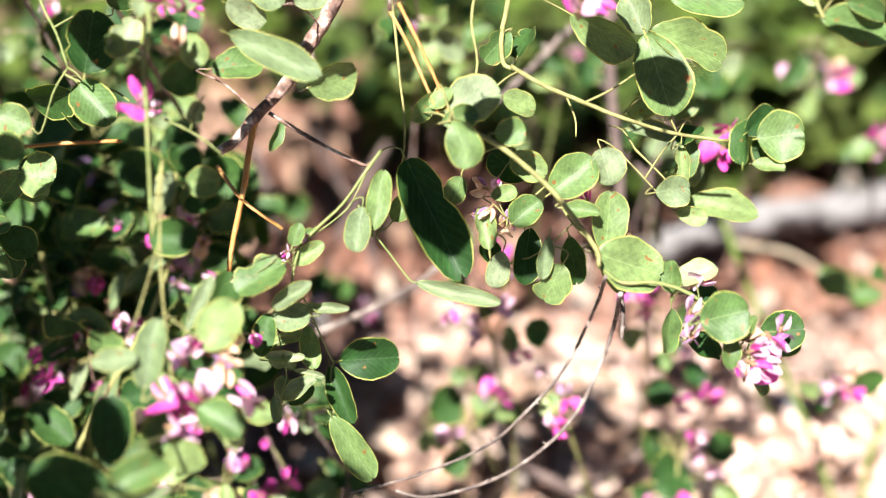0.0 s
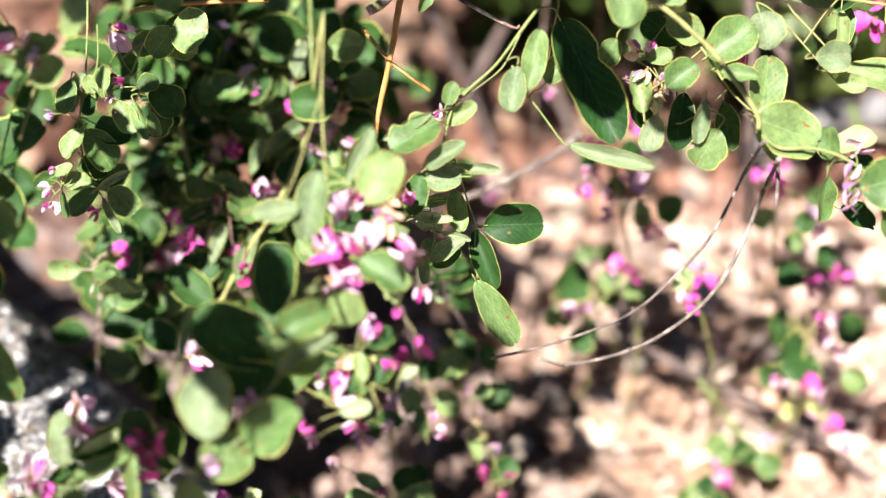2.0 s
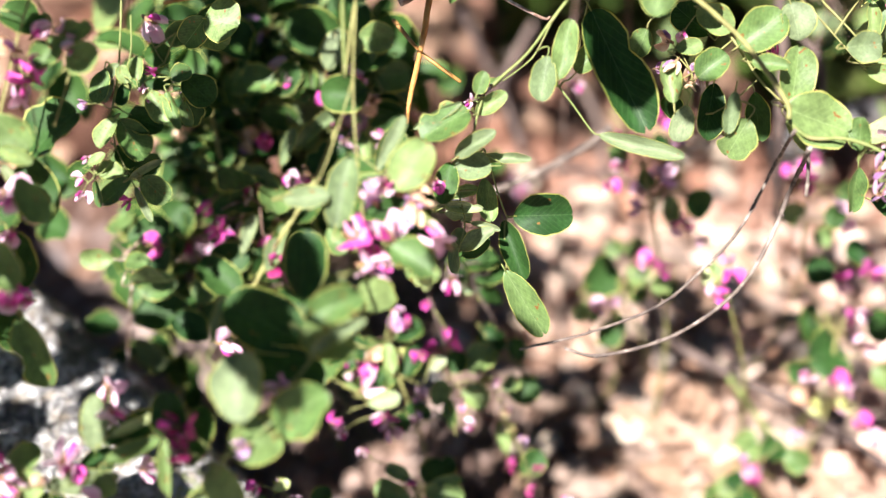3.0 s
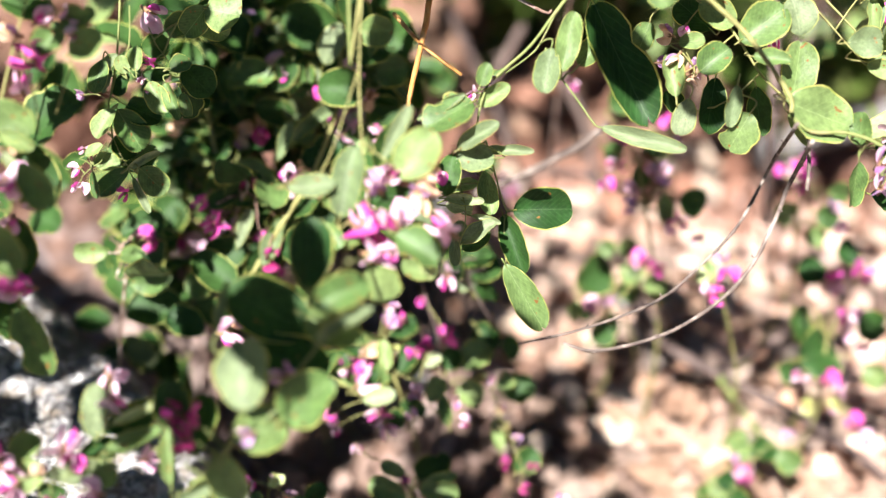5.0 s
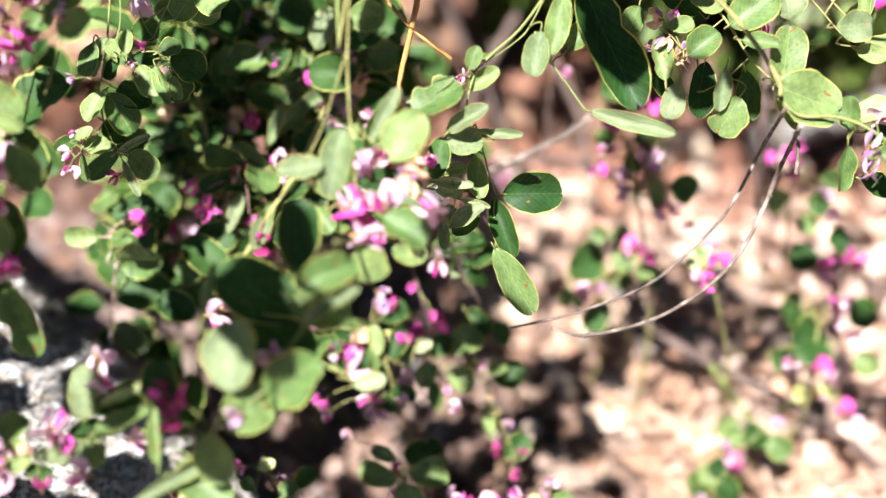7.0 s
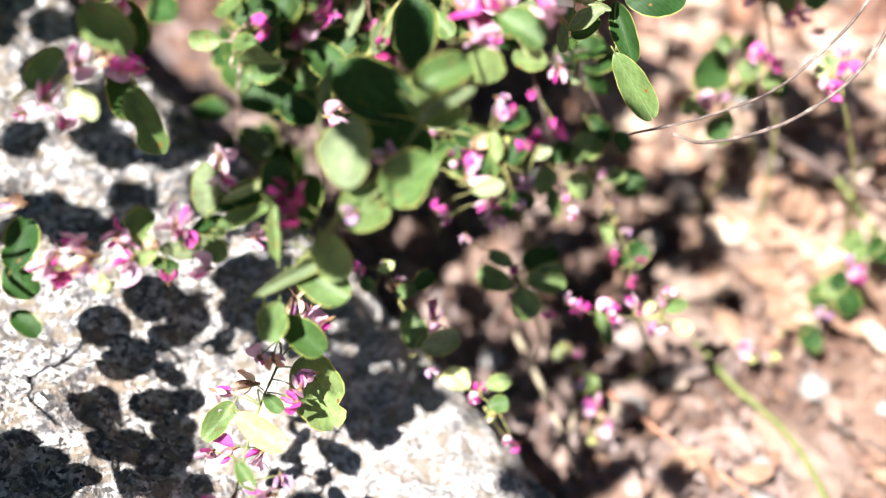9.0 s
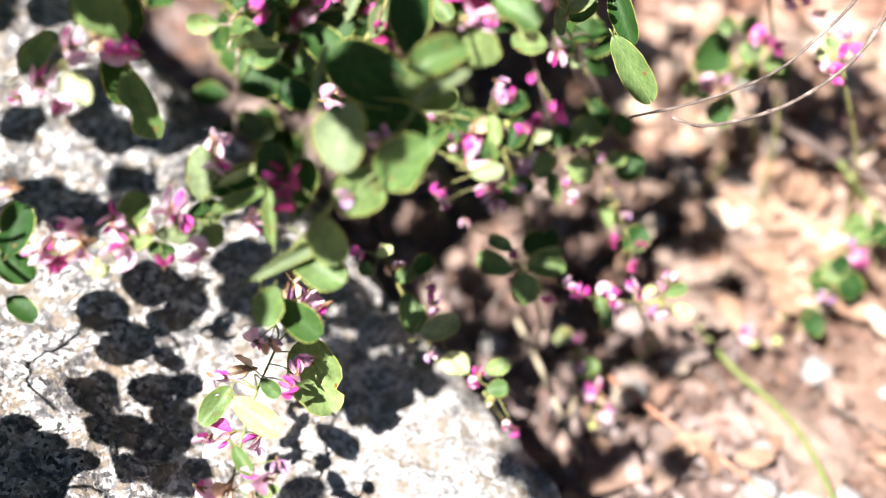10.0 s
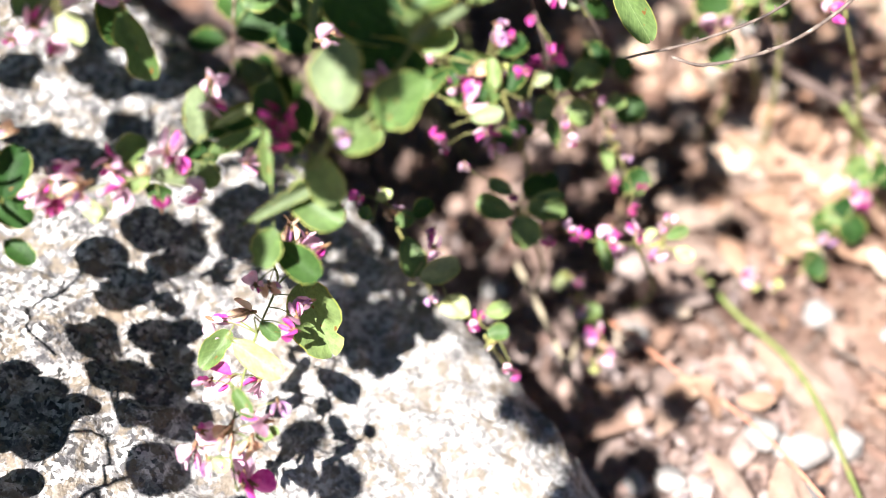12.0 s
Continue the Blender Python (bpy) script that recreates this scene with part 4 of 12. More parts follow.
low.flower('w', (0.0174, 0.2523, 0.0748), (0.54, 0.20, 0.82), 0.0037)
low.leaf('d', (0.021, 0.2524, 0.071), (0.0261, 0.2562, 0.0757), 0.0071, (0.01, -0.78, 0.62))
low.flower('w', (0.0228, 0.2483, 0.0697), (0.83, -0.53, 0.17), 0.0027)
low.flower('w', (0.0254, 0.2522, 0.074), (0.41, -0.87, 0.26), 0.0024)
low.leaf('d', (0.0101, 0.282, 0.0973), (0.0162, 0.2757, 0.095), 0.0071, (-0.25, -0.53, 0.81))
low.leaf('d', (0.0208, 0.2767, 0.0899), (0.0177, 0.2805, 0.0946), 0.0053, (0.31, -0.62, 0.72))
grow(low)

low = seedling((-0.0074, 0.2613, 0.012), (-0.0074, 0.2393, 0.0795))
low.stem(0.00026, 0.00021, (-0.0213, 0.2469, 0.0872), (-0.0179, 0.2452, 0.0852), (-0.0134, 0.2442, 0.0838), (-0.009, 0.2414, 0.0808), (-0.006, 0.2382, 0.0778))
low.flower('p', (-0.0211, 0.2475, 0.086), (0.28, -0.91, -0.30), 0.0026)
low.leaf('u', (-0.0083, 0.2357, 0.0802), (-0.018, 0.2401, 0.0812), 0.0065, (-0.20, -0.62, 0.76))
low.leaf('u', (-0.0085, 0.2404, 0.0838), (-0.0148, 0.2421, 0.0866), 0.0041, (0.15, -0.66, 0.74))
low.leaf('d', (-0.0059, 0.2457, 0.0767), (0.003, 0.2482, 0.0816), 0.0081, (-0.17, -0.72, 0.67))
low.leaf('u', (-0.0048, 0.2391, 0.08), (0.0053, 0.2379, 0.0793), 0.0068, (-0.01, -0.56, 0.83))
low.leaf('u', (-0.0074, 0.2357, 0.0797), (-0.0033, 0.2308, 0.0736), 0.0083, (0.26, -0.66, 0.71))
low.leaf('d', (-0.0054, 0.2399, 0.0736), (-0.0017, 0.2371, 0.0701), 0.0039, (0.16, -0.69, 0.70))
low.flower('m', (0.001, 0.2328, 0.0726), (0.45, 0.27, 0.85), 0.0030)
low.flower('p', (-0.0088, 0.2354, 0.0774), (0.67, -0.63, 0.38), 0.0030)
low.flower('m', (-0.0089, 0.2405, 0.0813), (0.45, -0.04, 0.89), 0.0023)
low.leaf('u', (-0.003, 0.2398, 0.0827), (0.005, 0.2404, 0.0832), 0.0030, (-0.02, -0.55, 0.83))
grow(low)

low = seedling((0.0231, 0.2573, 0.012), (0.0231, 0.2353, 0.0719))
low.stem(0.00019, 0.00015, (0.0028, 0.2367, 0.0753), (0.011, 0.2345, 0.0723), (0.0183, 0.2345, 0.0713), (0.0256, 0.2345, 0.0704), (0.0359, 0.2348, 0.0692))
low.flower('m', (0.0095, 0.2345, 0.0735), (0.28, 0.31, 0.91), 0.0043)
low.flower('p', (0.0065, 0.2363, 0.0747), (0.81, 0.17, 0.56), 0.0033)
low.flower('p', (0.0168, 0.2359, 0.0738), (-0.21, -0.98, -0.06), 0.0049)
low.flower('m', (0.0177, 0.2354, 0.0698), (0.70, -0.38, 0.60), 0.0043)
low.flower('p', (0.0192, 0.2321, 0.0706), (-0.06, 0.39, 0.92), 0.0036)
low.flower('p', (0.0232, 0.2374, 0.0731), (-0.45, 0.03, 0.89), 0.0046)
low.flower('m', (0.0244, 0.2379, 0.0712), (-0.62, -0.76, 0.21), 0.0033)
low.flower('y', (0.0293, 0.2359, 0.07), (-0.47, -0.88, 0.11), 0.0040)
low.flower('v', (0.0293, 0.2324, 0.0685), (0.63, 0.00, 0.78), 0.0040)
low.flower('p', (0.0278, 0.2328, 0.0662), (-0.22, -0.00, 0.98), 0.0033)
low.flower('p', (0.0321, 0.2411, 0.0743), (-0.38, -0.87, 0.32), 0.0030)
low.flower('p', (0.0302, 0.2381, 0.0731), (0.07, -0.93, 0.36), 0.0026)
low.leaf('u', (0.0312, 0.2339, 0.0742), (0.0368, 0.237, 0.0747), 0.0036, (0.19, -0.45, 0.87))
low.leaf('y', (0.0332, 0.2323, 0.0711), (0.0384, 0.2318, 0.0692), 0.0042, (0.26, -0.50, 0.83))
low.leaf('u', (0.0136, 0.2333, 0.0744), (0.0169, 0.2262, 0.0694), 0.0039, (-0.06, -0.59, 0.81))
low.leaf('y', (0.0255, 0.2348, 0.0723), (0.0285, 0.238, 0.0732), 0.0029, (0.01, -0.28, 0.96))
grow(low)

low = seedling((-0.0366, 0.2457, 0.012), (-0.0366, 0.2237, 0.0888))
low.stem(0.00018, 0.00014, (-0.0483, 0.2293, 0.0945), (-0.0427, 0.2292, 0.0937), (-0.037, 0.2275, 0.0914), (-0.0306, 0.2248, 0.0883), (-0.027, 0.2207, 0.0844))
low.flower('m', (-0.046, 0.2284, 0.0945), (-0.24, -0.92, 0.32), 0.0035)
low.flower('y', (-0.0401, 0.2311, 0.0925), (-0.61, 0.12, 0.78), 0.0038)
low.flower('o', (-0.0384, 0.2282, 0.0894), (0.75, -0.64, 0.17), 0.0041)
low.flower('v', (-0.0364, 0.2287, 0.0901), (0.61, -0.62, 0.48), 0.0032)
low.leaf('u', (-0.0368, 0.2237, 0.0889), (-0.0325, 0.2272, 0.0901), 0.0044, (0.08, -0.40, 0.91))
low.leaf('d', (-0.0333, 0.2293, 0.0862), (-0.0284, 0.2327, 0.089), 0.0049, (-0.02, -0.61, 0.79))
low.flower('p', (-0.027, 0.2197, 0.0865), (0.32, -0.18, 0.93), 0.0054)
low.flower('p', (-0.0278, 0.2231, 0.0881), (-0.56, -0.82, -0.10), 0.0032)
low.leaf('p', (-0.0302, 0.2126, 0.0818), (-0.021, 0.2186, 0.0817), 0.0065, (0.31, -0.46, 0.83))
low.leaf('u', (-0.034, 0.2208, 0.0889), (-0.0311, 0.2136, 0.0814), 0.0069, (0.27, -0.64, 0.72))
low.flower('v', (-0.0275, 0.2102, 0.0771), (0.42, -0.85, 0.31), 0.0032)
low.leaf('u', (-0.0427, 0.2225, 0.0927), (-0.0451, 0.226, 0.0941), 0.0036, (-0.14, -0.45, 0.88))
low.leaf('y', (-0.0418, 0.2282, 0.0938), (-0.0374, 0.2291, 0.096), 0.0030, (-0.26, -0.59, 0.76))
low.flower('p', (-0.0508, 0.2247, 0.0926), (-0.00, -0.37, 0.93), 0.0041)
grow(low)

low = seedling((-0.0143, 0.2268, 0.012), (-0.0143, 0.2048, 0.0696))
low.stem(0.00018, 0.00014, (-0.0254, 0.2143, 0.0788), (-0.0218, 0.2097, 0.0745), (-0.0154, 0.207, 0.0713), (-0.0111, 0.2046, 0.0687), (-0.0068, 0.199, 0.0634))
low.leaf('y', (-0.0257, 0.2102, 0.0747), (-0.0179, 0.2106, 0.0723), 0.0062, (0.29, -0.48, 0.83))
low.flower('m', (-0.0161, 0.2089, 0.0712), (0.06, -0.21, 0.98), 0.0041)
low.flower('p', (-0.0174, 0.2056, 0.0719), (0.64, -0.42, 0.64), 0.0028)
low.leaf('u', (-0.0137, 0.2051, 0.0698), (-0.0083, 0.2064, 0.0702), 0.0046, (0.06, -0.52, 0.85))
low.flower('m', (-0.0066, 0.1991, 0.062), (-0.80, -0.53, 0.26), 0.0029)
low.flower('y', (-0.0125, 0.2036, 0.0677), (-0.80, -0.61, 0.02), 0.0035)
low.leaf('u', (-0.0139, 0.2084, 0.0742), (-0.0075, 0.2087, 0.0763), 0.0045, (-0.23, -0.57, 0.78))
low.flower('p', (-0.0088, 0.1978, 0.0651), (0.68, -0.30, 0.66), 0.0025)
grow(low)

low = seedling((0.0128, 0.2533, 0.012), (0.0102, 0.2397, 0.0388))
low.leaf('u', (0.007, 0.2359, 0.0384), (0.0149, 0.2375, 0.038), 0.0059, (0.13, -0.38, 0.91))
low.leaf('d', (0.0088, 0.2349, 0.032), (0.0159, 0.2366, 0.0325), 0.0066, (0.28, -0.58, 0.77))
low.leaf('y', (0.0046, 0.2452, 0.0443), (0.0023, 0.2422, 0.0417), 0.0038, (0.1, -0.7, 0.7))
low.flower('y', (0.0054, 0.244, 0.0459), (-0.86, -0.33, 0.38), 0.0039)
low.flower('p', (0.0093, 0.2431, 0.0446), (-0.51, -0.82, 0.26), 0.0042)
low.flower('y', (0.0078, 0.2392, 0.0414), (-0.64, -0.44, 0.63), 0.0039)
low.flower('p', (0.0093, 0.2358, 0.0408), (0.61, -0.76, 0.22), 0.0037)
low.flower('m', (0.0141, 0.2329, 0.035), (-0.41, 0.08, 0.91), 0.0045)
low.flower('o', (0.0164, 0.2289, 0.0339), (0.57, -0.82, 0), 0.0039)
low.flower('p', (0.0172, 0.2266, 0.0317), (0.89, -0.44, 0.11), 0.0037)
low.flower('y', (0.0138, 0.2245, 0.0301), (-0.68, -0.23, 0.7), 0.0042)
low.flower('v', (0.0118, 0.231, 0.0335), (0.69, -0.41, 0.59), 0.0037)
grow(low)

low = seedling((0.079, 0.2947, 0.012), (0.0842, 0.2688, 0.0401))
low.leaf('d', (0.0803, 0.2702, 0.0458), (0.0861, 0.2716, 0.0456), 0.0070, (0.43, -0.72, 0.55))
low.leaf('d', (0.084, 0.2706, 0.043), (0.0884, 0.2655, 0.0365), 0.0078, (0.14, -0.88, 0.46))
low.leaf('d', (0.0745, 0.2683, 0.0406), (0.0814, 0.2692, 0.0383), 0.0095, (0.6, -0.16, 0.79))
low.leaf('d', (0.073, 0.2585, 0.0319), (0.0789, 0.2623, 0.0326), 0.0093, (0.46, -0.37, 0.81))
low.leaf('u', (0.0857, 0.2786, 0.0487), (0.0914, 0.2806, 0.0502), 0.0061, (0.07, -0.68, 0.73))
low.leaf('d', (0.0922, 0.2802, 0.0495), (0.0969, 0.2828, 0.0503), 0.0068, (0.52, -0.65, 0.56))
low.flower('m', (0.0879, 0.2711, 0.0485), (-0.63, -0.17, 0.76), 0.0049)
low.flower('v', (0.0787, 0.2622, 0.0415), (-0.57, -0.56, 0.6), 0.0049)
low.flower('p', (0.0566, 0.2557, 0.0324), (0.74, -0.38, 0.55), 0.0052)
low.flower('y', (0.0591, 0.2544, 0.031), (-0.49, -0.78, 0.39), 0.0041)
low.flower('y', (0.0647, 0.2544, 0.0304), (0.33, -0.94, 0.13), 0.0041)
low.flower('y', (0.0671, 0.2599, 0.0351), (-0.79, -0.51, 0.34), 0.0033)
grow(low)

low = seedling((0.0626, 0.3389, 0.012), (0.0489, 0.3101, 0.0876))
low.leaf('d', (0.0448, 0.3141, 0.0916), (0.0425, 0.3077, 0.0855), 0.0080, (0.15, -0.74, 0.65))
low.leaf('u', (0.0504, 0.3162, 0.0929), (0.0482, 0.321, 0.0952), 0.0063, (-0.45, -0.54, 0.71))
low.leaf('d', (0.0409, 0.3049, 0.0837), (0.0449, 0.3024, 0.0816), 0.0055, (-0.07, -0.84, 0.54))
low.leaf('d', (0.0468, 0.302, 0.0777), (0.0525, 0.3036, 0.0784), 0.0079, (0.39, -0.85, 0.36))
low.leaf('d', (0.0526, 0.311, 0.0826), (0.0592, 0.3141, 0.0842), 0.0084, (0.48, -0.81, 0.35))
low.leaf('d', (0.0607, 0.3127, 0.0833), (0.0683, 0.3136, 0.0815), 0.0081, (0.42, -0.89, 0.18))
low.leaf('u', (0.0523, 0.3191, 0.0926), (0.0588, 0.3215, 0.0927), 0.0063, (0.25, -0.69, 0.68))
low.flower('m', (0.0586, 0.3129, 0.0945), (-0.54, -0.74, 0.4), 0.0048)
low.flower('m', (0.0618, 0.3119, 0.0933), (0.36, -0.93, -0.02), 0.0043)
low.flower('p', (0.0466, 0.3019, 0.0885), (0.54, -0.08, 0.84), 0.0048)
low.flower('m', (0.0437, 0.3014, 0.0857), (0.81, -0.08, 0.57), 0.0038)
grow(low)

low = seedling((0.0414, 0.3236, 0.012), (0.0483, 0.2964, 0.0887))
low.leaf('d', (0.0403, 0.3015, 0.0949), (0.0487, 0.3081, 0.0976), 0.0123, (0.56, -0.63, 0.54))
low.leaf('d', (0.0435, 0.291, 0.0827), (0.0484, 0.2949, 0.0856), 0.0084, (0.39, -0.71, 0.58))
low.leaf('u', (0.0395, 0.2983, 0.0913), (0.0378, 0.2945, 0.0872), 0.0048, (-0.04, -0.72, 0.7))
low.leaf('u', (0.0518, 0.3064, 0.0969), (0.0581, 0.3034, 0.0952), 0.0072, (-0.09, -0.63, 0.77))
low.leaf('u', (0.0585, 0.3048, 0.0917), (0.0652, 0.3066, 0.0911), 0.0070, (0.26, -0.74, 0.62))
low.flower('m', (0.0552, 0.3036, 0.1026), (0.58, -0.8, 0.14), 0.0045)
low.flower('m', (0.0611, 0.3019, 0.1005), (0.77, -0.57, 0.29), 0.0048)
low.flower('p', (0.0429, 0.2945, 0.0928), (0.35, -0.26, 0.9), 0.0048)
low.flower('v', (0.0472, 0.2956, 0.0939), (0.73, -0.55, 0.42), 0.0040)
grow(low)

low = seedling((0.0879, 0.3027, 0.012), (0.0748, 0.2866, 0.1127))
low.leaf('y', (0.0711, 0.2875, 0.1139), (0.0701, 0.2837, 0.1113), 0.0037, (-0.09, -0.55, 0.83))
low.leaf('u', (0.0721, 0.2885, 0.1151), (0.0728, 0.2848, 0.1123), 0.0038, (0.26, -0.53, 0.81))
low.flower('m', (0.0767, 0.2851, 0.114), (-0.3, -0.95, 0.01), 0.0050)
low.flower('m', (0.0737, 0.2806, 0.109), (0.63, -0.73, 0.25), 0.0045)
low.flower('p', (0.0718, 0.2816, 0.1102), (0.17, -0.01, 0.99), 0.0035)
low.flower('v', (0.0764, 0.2891, 0.1155), (-0.21, -0.17, 0.96), 0.0040)
low.flower('y', (0.0718, 0.2855, 0.1117), (-0.64, -0.76, -0.1), 0.0033)
grow(low)

low = seedling((0.0994, 0.2941, 0.012), (0.111, 0.2933, 0.0824))
low.leaf('d', (0.103, 0.3037, 0.0946), (0.11, 0.3084, 0.0969), 0.0091, (0.17, -0.33, 0.93))
low.leaf('d', (0.1018, 0.2988, 0.086), (0.105, 0.2934, 0.08), 0.0068, (0.39, -0.71, 0.59))
low.leaf('d', (0.1029, 0.2889, 0.0777), (0.1146, 0.2946, 0.0765), 0.0168, (0.62, -0.43, 0.66))
low.leaf('d', (0.0977, 0.2886, 0.0746), (0.1036, 0.2889, 0.0731), 0.0081, (0.39, -0.87, 0.31))
low.leaf('d', (0.1207, 0.2977, 0.087), (0.1274, 0.2944, 0.0812), 0.0092, (0.2, -0.93, 0.31))
low.leaf('u', (0.1228, 0.2895, 0.0746), (0.1272, 0.2846, 0.0705), 0.0072, (-0.25, -0.74, 0.62))
low.leaf('d', (0.1148, 0.3097, 0.0979), (0.1203, 0.3134, 0.0989), 0.0083, (0.46, -0.43, 0.78))
low.leaf('d', (0.1051, 0.301, 0.0884), (0.1027, 0.297, 0.0832), 0.0058, (0.24, -0.88, 0.41))
low.flower('m', (0.1122, 0.3017, 0.095), (0.42, -0.9, 0.11), 0.0054)
low.flower('m', (0.1164, 0.2947, 0.0899), (0.49, -0.87, 0.09), 0.0054)
low.flower('p', (0.1151, 0.2916, 0.0863), (0.25, -0.27, 0.93), 0.0048)
low.flower('m', (0.1204, 0.3022, 0.0982), (0.65, -0.39, 0.65), 0.0059)
low.flower('p', (0.1024, 0.2841, 0.0754), (-0.66, -0.5, 0.56), 0.0045)
low.flower('m', (0.1099, 0.282, 0.0757), (-0.22, -0.27, 0.94), 0.0051)
low.flower('p', (0.1131, 0.2805, 0.0738), (0.24, 0.12, 0.96), 0.0045)
low.flower('m', (0.117, 0.2742, 0.0666), (-0.39, 0.02, 0.92), 0.0051)
low.flower('p', (0.121, 0.2711, 0.0629), (-0.6, -0.38, 0.7), 0.0048)
low.flower('y', (0.1125, 0.28, 0.0673), (0.67, -0.43, 0.61), 0.0049)
low.flower('y', (0.1045, 0.2799, 0.0674), (0.69, -0.71, -0.13), 0.0049)
low.flower('v', (0.0996, 0.275, 0.0621), (-0.03, -1, -0.01), 0.0035)
low.flower('p', (0.1209, 0.2899, 0.0812), (-0.76, -0.65, 0.08), 0.0049)
grow(low)

low = seedling((0.094, 0.3033, 0.012), (0.0902, 0.2749, 0.0473))
low.leaf('u', (0.0989, 0.277, 0.0524), (0.1044, 0.2729, 0.0485), 0.0078, (-0.21, -0.8, 0.57))
low.leaf('u', (0.0787, 0.2725, 0.0451), (0.0842, 0.2686, 0.0422), 0.0070, (-0.1, -0.68, 0.73))
low.leaf('u', (0.084, 0.2805, 0.0509), (0.091, 0.2828, 0.0507), 0.0072, (0.19, -0.52, 0.83))
low.leaf('d', (0.0923, 0.2779, 0.0476), (0.0995, 0.2824, 0.0485), 0.0093, (0.07, 0.14, 0.99))
low.flower('m', (0.0886, 0.271, 0.049), (0.01, -0.24, 0.97), 0.0050)
low.flower('v', (0.0866, 0.2746, 0.0502), (-0.71, -0.33, 0.62), 0.0033)
grow(low)

low = seedling((0.0641, 0.3133, 0.012), (0.0549, 0.3123, 0.1292))
low.leaf('d', (0.0669, 0.3092, 0.1206), (0.0741, 0.3079, 0.1196), 0.0090, (0.02, -0.96, 0.28))
low.leaf('u', (0.0619, 0.3081, 0.1226), (0.0633, 0.3048, 0.1152), 0.0049, (0.08, -0.91, 0.42))
low.leaf('d', (0.057, 0.3194, 0.1296), (0.0626, 0.3216, 0.1308), 0.0077, (0.32, -0.71, 0.63))
low.leaf('d', (0.0477, 0.3265, 0.138), (0.0525, 0.3296, 0.1396), 0.0074, (0.33, -0.53, 0.78))
low.leaf('d', (0.0588, 0.3148, 0.1212), (0.0542, 0.3179, 0.1228), 0.0087, (-0.55, -0.83, -0.09))
low.leaf('d', (0.0462, 0.3208, 0.1286), (0.0511, 0.3205, 0.1258), 0.0075, (0.58, -0.68, 0.45))
low.flower('m', (0.0486, 0.3165, 0.1357), (-0.02, -0.2, 0.98), 0.0045)
low.flower('m', (0.0483, 0.3116, 0.1302), (-0.76, -0.6, 0.24), 0.0045)
low.flower('m', (0.0451, 0.3081, 0.1263), (0.31, -0.91, -0.27), 0.0045)
low.flower('v', (0.0532, 0.3072, 0.125), (-0.67, -0.37, 0.65), 0.0050)
low.flower('v', (0.0526, 0.3054, 0.1199), (-0.87, -0.42, 0.27), 0.0045)
low.flower('v', (0.0606, 0.3085, 0.1292), (0.8, -0.03, 0.6), 0.0060)
low.flower('p', (0.0583, 0.309, 0.1298), (-0.35, 0.09, 0.93), 0.0046)
low.flower('v', (0.064, 0.316, 0.1345), (-0.65, 0.02, 0.76), 0.0034)
low.flower('m', (0.0662, 0.3015, 0.1179), (0.63, -0.68, 0.37), 0.0047)
low.flower('v', (0.0708, 0.2985, 0.1144), (-0.6, -0.8, 0.06), 0.0039)
low.flower('p', (0.0631, 0.301, 0.1174), (0.77, -0.51, 0.38), 0.0039)
low.flower('m', (0.0597, 0.3219, 0.1384), (0.1, -0.07, 0.99), 0.0052)
low.flower('m', (0.0367, 0.3309, 0.1436), (0.47, -0.87, 0.14), 0.0039)
grow(low)

low = seedling((0.0988, 0.3415, 0.012), (0.102, 0.3168, 0.1171))
low.leaf('d', (0.107, 0.3135, 0.1116), (0.1132, 0.3121, 0.1107), 0.0075, (0, -0.91, 0.41))
low.leaf('u', (0.0955, 0.3159, 0.1118), (0.1015, 0.3157, 0.1087), 0.0073, (0.14, -0.94, 0.31))
low.leaf('u', (0.1107, 0.3193, 0.1151), (0.1174, 0.3193, 0.113), 0.0071, (0.13, -0.9, 0.42))
low.leaf('u', (0.1047, 0.3123, 0.1043), (0.1102, 0.311, 0.1032), 0.0065, (-0.07, -0.8, 0.6))
low.flower('m', (0.1022, 0.3199, 0.1252), (0.66, -0.66, 0.36), 0.0053)
low.flower('p', (0.099, 0.3186, 0.1238), (-0.23, -0.97, 0.1), 0.0045)
low.flower('m', (0.1016, 0.3155, 0.1202), (-0.47, -0.84, 0.28), 0.0053)
low.flower('m', (0.0971, 0.3191, 0.1215), (-0.44, -0.06, 0.9), 0.0040)
low.flower('v', (0.1113, 0.3131, 0.114), (0.7, -0.6, 0.39), 0.0045)
low.flower('p', (0.1128, 0.3089, 0.1092), (0.04, -0.22, 0.98), 0.0045)
grow(low)

# ---- the bush clover whose branches hang before the camera
clover = plant("bush_clover", "bush clover shrub with round green leaves on arching twigs", "shrub", "bush clovers", (0.03, 0.78, 0.0))
clover_left = plant("bush_clover", "bush clover shrub with magenta flowers hanging over granite boulder", "shrub", "bush clovers", (-0.16, 0.56, 0.0))
clover_back = plant("bush_clover", "shaded bush clover beside granite boulder, shade coloured into many leaves", "shrub", "bush clovers", (-0.24, 0.50, 0.0))
crown_main = Branch(clover, "brown")
crown_main.stem(0.004, 0.0025, (0.03, 0.78, 0), (0.038, 0.666, 0.19), (0.05, 0.42, 0.4))
crown_main.stem(0.0026, 0.0020, (0.05, 0.42, 0.4), (0.0348, 0.3664, 0.3452), (0.0196, 0.3129, 0.2305))
crown_main.stem(0.0010, 0.0008, (0.05, 0.42, 0.4), (0.0546, 0.3608, 0.3476), (0.0593, 0.3016, 0.2352))
crown_main.stem(0.0005, 0.0004, (0.05, 0.42, 0.4), (0.0511, 0.3665, 0.3419), (0.0521, 0.313, 0.2238))
